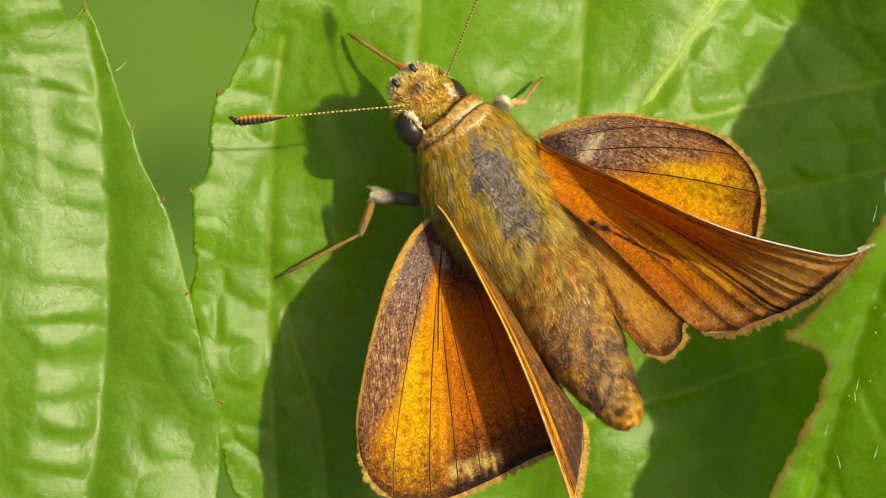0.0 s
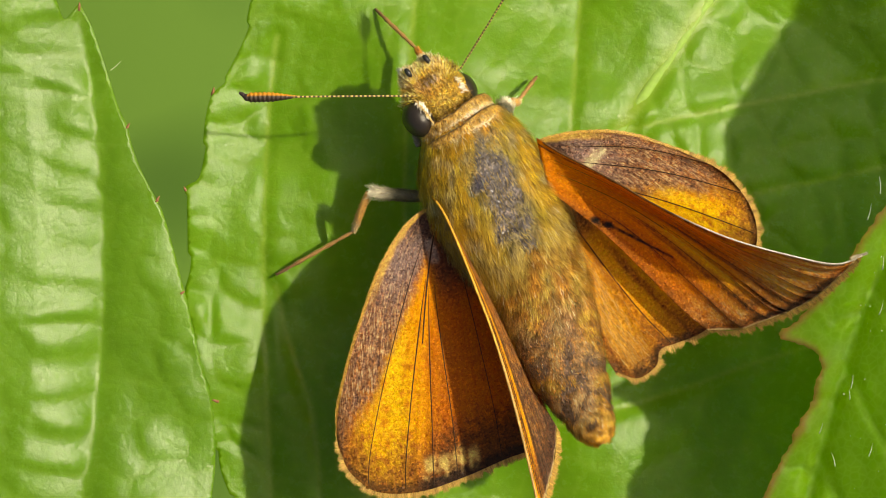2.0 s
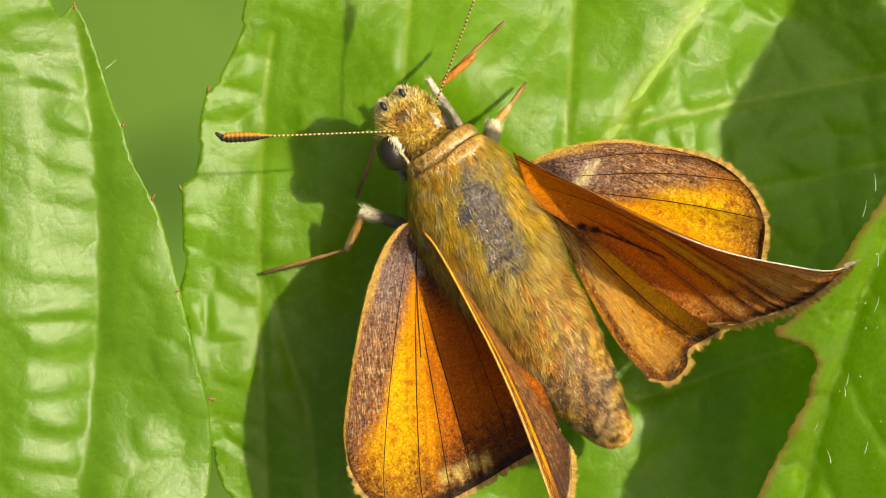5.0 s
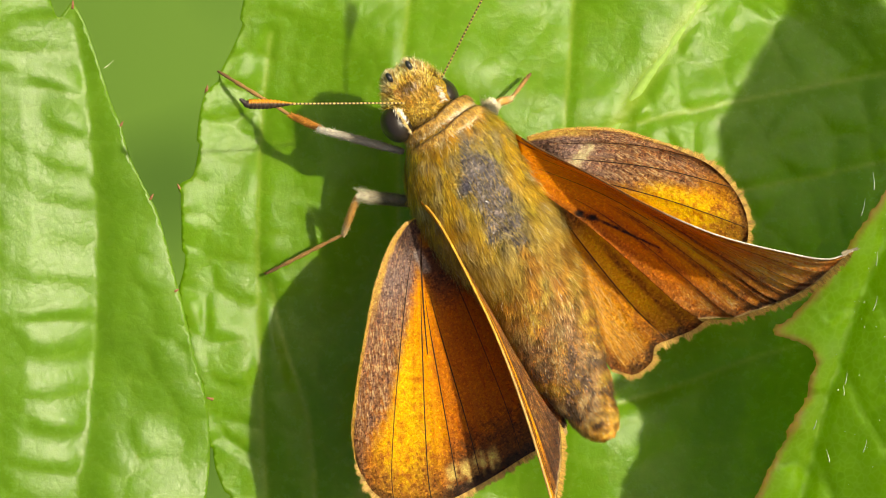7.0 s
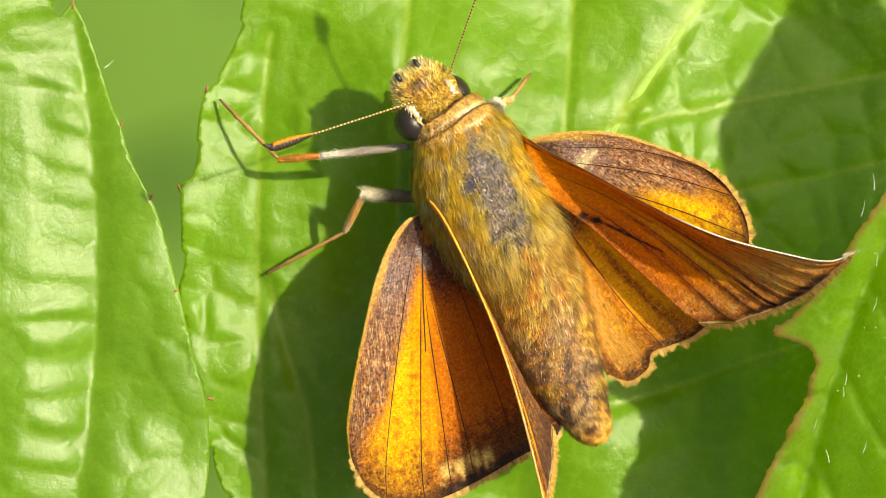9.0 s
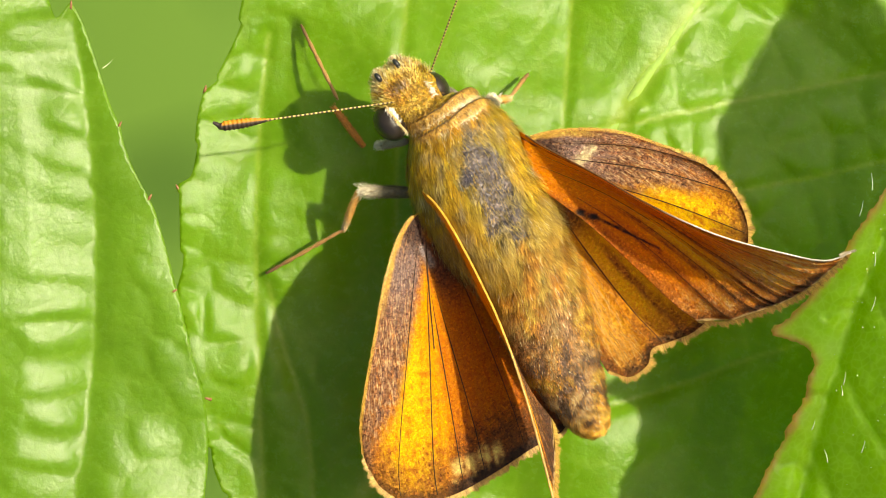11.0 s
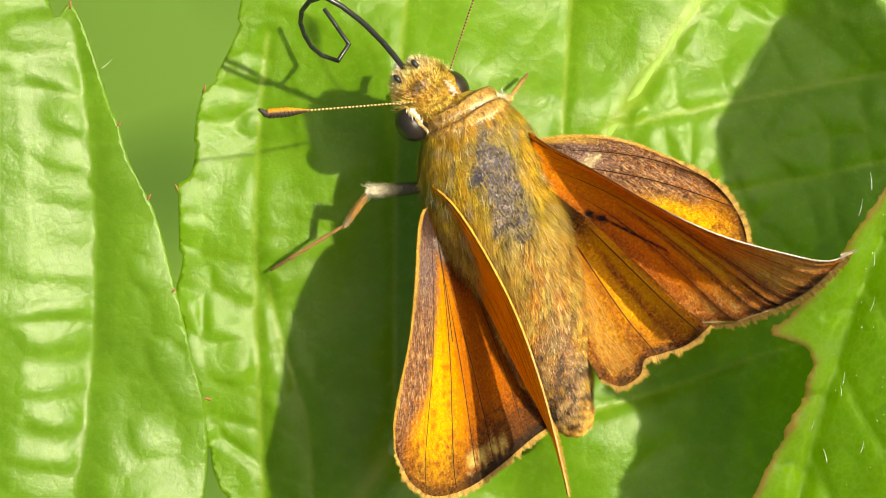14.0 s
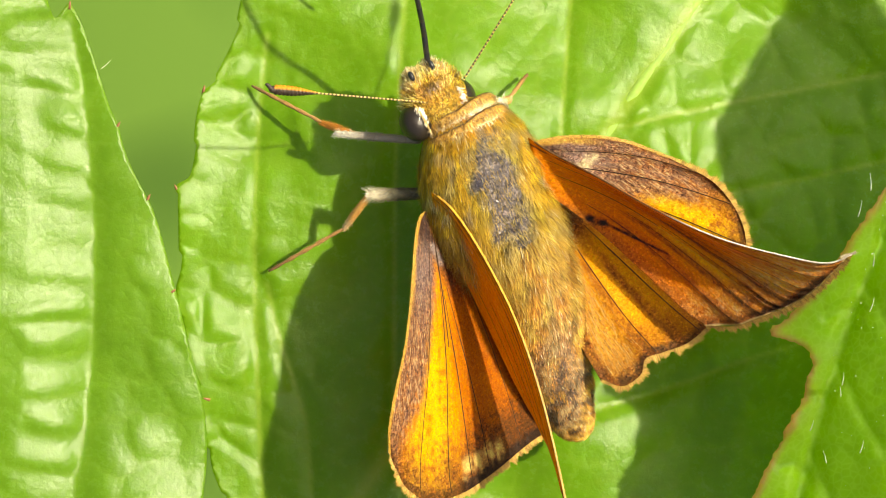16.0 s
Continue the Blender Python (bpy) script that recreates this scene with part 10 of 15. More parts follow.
    walk(thing["left_midleg_tarsus"], [(0, mm(-4.5, -1.24, -2.6, 0, 21.4, -155.1)), (0.3, mm(-4.44, -1.19, -2.6, 0, 21.6, -155.2)), (0.5, mm(-4.41, -1.16, -2.6, 0, 21.7, -155.2)), (0.8, mm(-4.42, -1.28, -2.6, 0, 21.7, -151.9)), (1, mm(-4.43, -1.37, -2.6, 0, 21.7, -149.6)), (1.3, mm(-4.54, -1.49, -2.6, 0, 21.6, -148.2)), (1.5, mm(-4.61, -1.57, -2.6, 0, 21.5, -147.3)), (1.8, mm(-4.57, -1.62, -2.6, 0, 21.6, -147.1)), (2, mm(-4.54, -1.65, -2.6, 0, 21.6, -146.9)), (2.2, mm(-4.53, -1.61, -2.6, 0, 21.7, -147.2)), (2.5, mm(-4.52, -1.56, -2.6, 0, 21.7, -147.6)), (3, mm(-4.49, -1.56, -2.6, 0, 21.8, -147.3)), (3.5, mm(-4.51, -1.58, -2.6, 0, 21.6, -147.1)), (3.7, mm(-4.53, -1.94, -2.6, 0, 23, -152.9)), (3.9, mm(-4.52, -1.12, -2.6, -0, 24.3, -160.9)), (4, mm(-4.52, -0.91, -2.6, 0, 24.9, -165)), (4.2, mm(-4.55, -0.83, -2.6, 0, 25.3, -168.3)), (6.3, mm(-4.46, -1.45, -2.6, 0, 22.5, -152.5)), (6.5, mm(-4.64, -1.44, -2.6, 0, 23, -152.3)), (6.7, mm(-4.63, -1.42, -2.6, 0, 23.1, -152.7)), (7, mm(-4.6, -1.4, -2.6, 0, 23.3, -153.2)), (7.2, mm(-4.57, -1.44, -2.6, -0, 23, -152.3)), (7.5, mm(-4.52, -1.49, -2.6, -0, 22.6, -150.9)), (7.6, mm(-4.52, -1.49, -2.6, -0, 22.7, -151)), (7.7, mm(-4.52, -1.49, -2.6, -0, 22.7, -151.2)), (7.8, mm(-4.52, -1.49, -2.6, 0, 22.8, -151.3)), (7.9, mm(-4.52, -1.49, -2.6, 0, 22.8, -151.4)), (8, mm(-4.53, -1.5, -2.6, 0, 22.9, -151.5)), (8.3, mm(-4.52, -1.5, -2.6, 0, 22.8, -151.2)), (8.5, mm(-4.51, -1.5, -2.6, -0, 22.8, -151)), (8.8, mm(-4.6, -1.59, -2.6, 0, 22.8, -150)), (9, mm(-4.66, -1.65, -2.6, 0, 22.8, -149.3)), (9.2, mm(-4.65, -1.66, -2.6, 0, 22.8, -149.2)), (11.3, mm(-4.56, -1.72, -2.6, 0, 22.2, -148.2)), (11.5, mm(-4.55, -1.73, -2.6, 0, 22.2, -148.1)), (11.6, mm(-4.55, -1.73, -2.6, 0, 22.1, -147.8)), (11.7, mm(-4.54, -1.74, -2.6, -0, 22.1, -147.4)), (11.8, mm(-4.54, -1.74, -2.6, 0, 22, -147.1)), (12, mm(-4.53, -1.75, -2.6, 0, 21.9, -146.4)), (12.2, mm(-4.6, -1.82, -2.6, 0, 21.9, -146.1)), (12.5, mm(-4.65, -1.78, -2.48, 0, 23.1, -144.4)), (12.7, mm(-4.69, -1.8, -2.45, 0, 23.6, -144)), (13, mm(-4.74, -1.82, -2.41, -0, 24.4, -143.5)), (13.2, mm(-4.75, -1.81, -2.4, 0, 24.7, -143.7)), (13.5, mm(-4.77, -1.8, -2.39, 0, 25, -143.9)), (13.7, mm(-4.74, -1.88, -2.39, -0, 24.8, -142.8)), (13.8, mm(-4.73, -1.92, -2.39, -0, 24.7, -142.2)), (14, mm(-4.7, -2, -2.39, 0, 24.6, -141.1)), (14.2, mm(-4.71, -1.97, -2.39, 0, 24.6, -141.4)), (14.3, mm(-4.71, -1.96, -2.39, 0, 24.6, -141.5)), (14.4, mm(-4.71, -1.95, -2.39, 0, 24.6, -141.7)), (14.5, mm(-4.72, -1.93, -2.39, 0, 24.6, -141.8)), (14.7, mm(-4.73, -1.91, -2.39, 0, 24.7, -142.1)), (14.8, mm(-4.74, -1.9, -2.39, 0, 24.8, -142.3)), (15, mm(-4.75, -1.88, -2.39, 0, 24.8, -142.6)), (15.2, mm(-4.75, -1.87, -2.39, 0, 24.9, -142.9)), (15.5, mm(-4.76, -1.86, -2.39, 0, 24.9, -143.4)), (15.7, mm(-4.75, -1.87, -2.39, -0, 25, -143.3)), (16, mm(-4.75, -1.89, -2.38, 0, 25.1, -143.1))])
    walk(thing["right_midleg_femur"], [(0, mm(0.4, 2.37, -0.4, 0, 51, 65.6)), (0.3, mm(0.4, 2.37, -0.4, 0, 49.7, 61.9)), (0.5, mm(0.4, 2.37, -0.4, -0, 48.8, 59.7)), (0.8, mm(0.4, 2.37, -0.4, -0, 49.3, 65.4)), (1, mm(0.4, 2.37, -0.4, 0, 49.5, 69.2)), (1.3, mm(0.4, 2.37, -0.4, 0, 47.6, 83.9)), (1.5, mm(0.4, 2.37, -0.4, 0, 45.7, 92.6)), (1.8, mm(0.4, 2.37, -0.4, 0, 48.6, 88.3)), (2, mm(0.4, 2.37, -0.4, 0, 50.6, 84.9)), (2.2, mm(0.4, 2.37, -0.4, 0, 50.5, 81.6)), (2.5, mm(0.4, 2.37, -0.4, 0, 50.3, 76.7)), (3, mm(0.4, 2.37, -0.4, 0, 50.1, 74.5)), (3.5, mm(0.4, 2.37, -0.4, 0, 50.6, 79.5)), (3.7, mm(0.4, 2.37, -0.4, -0, 56.2, 79)), (3.9, mm(0.4, 2.37, -0.4, 0, 32.4, 80.4)), (4, mm(0.4, 2.37, -0.4, -0, 28.4, 80.2)), (4.2, mm(0.4, 2.37, -0.4, 0, 25.4, 81.9)), (6.3, mm(0.4, 2.37, -0.4, 0, 52.8, 67.6)), (6.5, mm(0.4, 2.37, -0.4, 0, 52.7, 78.3)), (6.7, mm(0.4, 2.37, -0.4, 0, 52.3, 77.6)), (7, mm(0.4, 2.37, -0.4, 0, 51.8, 76.7)), (7.2, mm(0.4, 2.37, -0.4, 0, 53.1, 75.3)), (7.5, mm(0.4, 2.37, -0.4, 0, 55.3, 72.9)), (7.6, mm(0.4, 2.37, -0.4, 0, 55.1, 72.8)), (7.7, mm(0.4, 2.37, -0.4, -0, 54.8, 72.8)), (7.8, mm(0.4, 2.37, -0.4, 0, 54.6, 72.7)), (7.9, mm(0.4, 2.37, -0.4, 0, 54.4, 72.6)), (8, mm(0.4, 2.37, -0.4, 0, 54.2, 72.5)), (8.3, mm(0.4, 2.37, -0.4, 0, 55.1, 74.6)), (8.5, mm(0.4, 2.37, -0.4, 0, 55.7, 76.1)), (8.8, mm(0.4, 2.37, -0.4, 0, 54.9, 82.9)), (9, mm(0.4, 2.37, -0.4, 0, 54.2, 87.2)), (9.2, mm(0.4, 2.37, -0.4, 0, 54.5, 87.2)), (11.3, mm(0.4, 2.37, -0.4, 0, 57.6, 86.8)), (11.5, mm(0.4, 2.37, -0.4, 0, 58, 86.7)), (11.6, mm(0.4, 2.37, -0.4, -0, 57.9, 88)), (11.7, mm(0.4, 2.37, -0.4, 0, 57.9, 89.2)), (11.8, mm(0.4, 2.37, -0.4, 0, 57.8, 90.4)), (12, mm(0.4, 2.37, -0.4, 0, 57.7, 92.9)), (12.2, mm(0.4, 2.37, -0.4, 0, 57.7, 99.3)), (12.5, mm(0.4, 2.37, -0.4, 0, 57.3, 108.9)), (12.7, mm(0.4, 2.37, -0.4, -0, 54.3, 109.9)), (13, mm(0.4, 2.37, -0.4, 0, 50.1, 111.4)), (13.2, mm(0.4, 2.37, -0.4, 0, 49.5, 112.3)), (13.5, mm(0.4, 2.37, -0.4, -0, 48.6, 113.7)), (13.7, mm(0.4, 2.37, -0.4, 0, 49.7, 116.4)), (13.8, mm(0.4, 2.37, -0.4, 0, 50.2, 117.8)), (14, mm(0.4, 2.37, -0.4, -0, 51.2, 120.7)), (14.2, mm(0.4, 2.37, -0.4, 0, 50.6, 119.8)), (14.3, mm(0.4, 2.37, -0.4, 0, 50.2, 119.4)), (14.4, mm(0.4, 2.37, -0.4, 0, 49.9, 118.9)), (14.5, mm(0.4, 2.37, -0.4, 0, 49.6, 118.5)), (14.7, mm(0.4, 2.37, -0.4, 0, 49.2, 118.3)), (14.8, mm(0.4, 2.37, -0.4, 0, 49, 118.2)), (15, mm(0.4, 2.37, -0.4, -0, 48.7, 117.9)), (15.2, mm(0.4, 2.37, -0.4, 0, 48.8, 117.6)), (15.5, mm(0.4, 2.37, -0.4, 0, 48.9, 117.2)), (15.7, mm(0.4, 2.37, -0.4, 0, 49.4, 116.8)), (16, mm(0.4, 2.37, -0.4, -0, 50, 116.2))])
    walk(thing["right_midleg_tibia"], [(0, mm(0.73, 3.11, -1.4, 0, 59.6, -2.6)), (0.3, mm(0.8, 3.12, -1.4, 0, 58.6, -1)), (0.5, mm(0.84, 3.13, -1.4, -0, 58, -0)), (0.8, mm(0.76, 3.16, -1.4, 0, 61, 3.2)), (1, mm(0.7, 3.17, -1.4, 0, 63, 5.6)), (1.3, mm(0.49, 3.28, -1.4, 0, 68.8, 15)), (1.5, mm(0.35, 3.35, -1.4, 0, 72.7, 24.1)), (1.8, mm(0.42, 3.26, -1.4, -0, 71.1, 17.6)), (2, mm(0.47, 3.19, -1.4, 0, 70, 13.8)), (2.2, mm(0.52, 3.19, -1.4, 0, 69.7, 12.5)), (2.5, mm(0.59, 3.18, -1.4, 0, 69.2, 10.7)), (3, mm(0.62, 3.18, -1.4, 0, 68.2, 9)), (3.5, mm(0.55, 3.18, -1.4, 0, 68, 7.4)), (3.7, mm(0.52, 3.03, -1.4, 0, 65.5, 22.9)), (3.9, mm(0.58, 3.46, -1.1, 0, 55.7, 53.2)), (4, mm(0.59, 3.5, -1.02, -0, 50.5, 59.1)), (4.2, mm(0.56, 3.54, -0.96, -0, 47.7, 62.6)), (6.3, mm(0.69, 3.07, -1.4, 0, 60.3, 21.6)), (6.5, mm(0.55, 3.12, -1.4, 0, 60.3, 20.3)), (6.7, mm(0.56, 3.13, -1.4, -0, 59, 19.2)), (7, mm(0.58, 3.14, -1.4, 0, 57.1, 17.8)), (7.2, mm(0.59, 3.1, -1.4, 0, 57.9, 18)), (7.5, mm(0.6, 3.04, -1.4, -0, 59, 18.4)), (7.6, mm(0.6, 3.04, -1.4, 0, 58.9, 17.7)), (7.7, mm(0.61, 3.05, -1.4, -0, 58.7, 17.1)), (7.8, mm(0.61, 3.05, -1.4, -0, 58.6, 16.5)), (7.9, mm(0.61, 3.06, -1.4, 0, 58.5, 15.9)), (8, mm(0.61, 3.06, -1.4, 0, 58.3, 15.3)), (8.3, mm(0.58, 3.05, -1.4, 0, 57.6, 17.5)), (8.5, mm(0.56, 3.04, -1.4, 0, 57.1, 18.9)), (8.8, mm(0.48, 3.07, -1.4, 0, 60.9, 22.5)), (9, mm(0.43, 3.09, -1.4, 0, 63.5, 25.4)), (9.2, mm(0.43, 3.09, -1.4, 0, 63.4, 23.9)), (11.3, mm(0.43, 3.01, -1.4, 0, 61.1, 9.9)), (11.5, mm(0.43, 3, -1.4, -0, 60.9, 8.7)), (11.6, mm(0.42, 3, -1.4, 0, 60.7, 8.3)), (11.7, mm(0.41, 3, -1.4, 0, 60.6, 7.9)), (11.8, mm(0.39, 3, -1.4, -0, 60.5, 7.6)), (12, mm(0.36, 3.01, -1.4, 0, 60.2, 6.8)), (12.2, mm(0.29, 3, -1.4, 0, 62.1, 7.5)), (12.5, mm(0.19, 2.98, -1.4, 0, 65.1, 8.7)), (12.7, mm(0.15, 3.05, -1.4, 0, 67.8, 14.4)), (13, mm(0.09, 3.15, -1.4, 0, 71.7, 26.1)), (13.2, mm(0.07, 3.16, -1.4, 0, 71.3, 29.5)), (13.5, mm(0.04, 3.18, -1.4, 0, 70.5, 34.3)), (13.7, mm(0.02, 3.13, -1.4, 0, 70.5, 25.9)), (13.8, mm(0.01, 3.11, -1.4, 0, 70.4, 21.8)), (14, mm(-0.01, 3.06, -1.4, 0, 69.8, 13.9)), (14.2, mm(-0.01, 3.09, -1.4, 0, 69.8, 15.1)), (14.3, mm(-0.01, 3.1, -1.4, -0, 69.8, 15.7)), (14.4, mm(-0.01, 3.11, -1.4, 0, 69.8, 16.3)), (14.5, mm(-0.01, 3.12, -1.4, 0, 69.8, 16.9)), (14.7, mm(-0.01, 3.13, -1.4, 0, 70, 21.5)), (14.8, mm(-0.01, 3.14, -1.4, -0, 70.1, 23.9)), (15, mm(-0.02, 3.15, -1.4, 0, 70.1, 28.7)), (15.2, mm(-0.01, 3.15, -1.4, 0, 70, 29.9)), (15.5, mm(-0, 3.15, -1.4, -0, 69.9, 31.8)), (15.7, mm(0.01, 3.14, -1.4, -0, 70.1, 32.2)), (16, mm(0.03, 3.12, -1.4, 0, 70.3, 32.8))])
    walk(thing["right_midleg_tarsus"], [(0, mm(1.43, 3.08, -2.6, 0, 48.1, 50.1)), (0.3, mm(1.53, 3.11, -2.6, -0, 48.1, 49.9)), (0.5, mm(1.59, 3.13, -2.6, 0, 48.1, 49.7)), (0.8, mm(1.42, 3.19, -2.6, 0, 48.1, 52.1)), (1, mm(1.31, 3.23, -2.6, 0, 48.1, 53.6)), (1.3, mm(0.94, 3.4, -2.6, 0, 48.1, 56.1)), (1.5, mm(0.69, 3.5, -2.6, 0, 48.1, 57.8)), (1.8, mm(0.82, 3.38, -2.6, 0, 48.1, 57.2)), (2, mm(0.9, 3.3, -2.6, 0, 48.1, 56.9)), (2.2, mm(0.95, 3.28, -2.6, -0, 48.1, 56.5)), (2.5, mm(1.04, 3.27, -2.6, 0, 48.1, 55.8)), (3, mm(1.09, 3.25, -2.6, 0, 48.1, 55.7)), (3.5, mm(1.03, 3.24, -2.6, 0, 48.1, 56)), (3.7, mm(1.03, 3.24, -2.6, 0, 48.1, 56)), (3.9, mm(1.05, 4.09, -2.25, 0, 49.6, 54.3)), (4, mm(1.05, 4.26, -2.1, -0, 48.8, 55.5)), (4.2, mm(1, 4.37, -1.99, 0, 48, 57)), (6.3, mm(1.32, 3.33, -2.6, 0, 48.1, 53.5)), (6.5, mm(1.19, 3.36, -2.6, 0, 48.1, 53.5)), (6.7, mm(1.24, 3.37, -2.6, -0, 48.1, 53.3)), (7, mm(1.32, 3.38, -2.6, 0, 48.1, 53)), (7.2, mm(1.3, 3.33, -2.6, -0, 48.1, 53.3)), (7.5, mm(1.28, 3.26, -2.6, 0, 48.1, 53.8)), (7.6, mm(1.29, 3.26, -2.6, 0, 48.1, 53.7)), (7.7, mm(1.3, 3.26, -2.6, 0, 48.1, 53.6)), (7.8, mm(1.31, 3.26, -2.6, 0, 48.1, 53.6)), (7.9, mm(1.32, 3.26, -2.6, -0, 48.1, 53.5)), (8, mm(1.33, 3.26, -2.6, 0, 48.1, 53.5)), (8.3, mm(1.31, 3.28, -2.6, -0, 48.1, 53.7)), (8.5, mm(1.29, 3.29, -2.6, 0, 48.1, 53.9)), (8.8, mm(1.1, 3.33, -2.6, 0, 48.1, 55.1)), (9, mm(0.97, 3.35, -2.6, 0, 48.1, 55.9)), (9.2, mm(0.98, 3.33, -2.6, 0, 48.1, 55.9)), (11.3, mm(1.08, 3.12, -2.6, 0, 48.1, 55.4)), (11.5, mm(1.09, 3.1, -2.6, -0, 48.1, 55.4)), (11.6, mm(1.08, 3.1, -2.6, 0, 48.1, 55.5)), (11.7, mm(1.08, 3.09, -2.6, 0, 48.1, 55.7)), (11.8, mm(1.07, 3.09, -2.6, -0, 48.1, 55.8)), (12, mm(1.05, 3.09, -2.6, -0, 48.1, 56.1)), (12.2, mm(0.92, 3.08, -2.6, 0, 48.1, 56.6)), (12.5, mm(0.74, 3.07, -2.6, 0, 48.1, 57.3)), (12.7, mm(0.63, 3.17, -2.6, 0, 48.1, 58.2)), (13, mm(0.45, 3.33, -2.6, 0, 48.1, 59.6)), (13.2, mm(0.43, 3.37, -2.6, 0, 48.1, 59.7)), (13.5, mm(0.39, 3.42, -2.6, 0, 48.1, 59.9)), (13.7, mm(0.4, 3.32, -2.6, 0, 48.1, 60.2)), (13.8, mm(0.4, 3.27, -2.6, -0, 48.1, 60.4)), (14, mm(0.41, 3.17, -2.6, 0, 48.1, 60.7)), (14.2, mm(0.41, 3.2, -2.6, -0, 48.1, 60.6)), (14.3, mm(0.41, 3.22, -2.6, 0, 48.1, 60.6)), (14.4, mm(0.41, 3.23, -2.6, 0, 48.1, 60.5)), (14.5, mm(0.41, 3.25, -2.6, -0, 48.1, 60.5)), (14.7, mm(0.39, 3.29, -2.6, 0, 48.1, 60.5)), (14.8, mm(0.38, 3.32, -2.6, 0, 48.1, 60.5)), (15, mm(0.37, 3.36, -2.6, 0, 48.1, 60.5)), (15.2, mm(0.37, 3.37, -2.6, 0, 48.1, 60.4)), (15.5, mm(0.37, 3.38, -2.6, -0, 48.1, 60.3)), (15.7, mm(0.38, 3.37, -2.6, -0, 48.1, 60.3)), (16, mm(0.39, 3.36, -2.6, 0, 48.1, 60.4))])
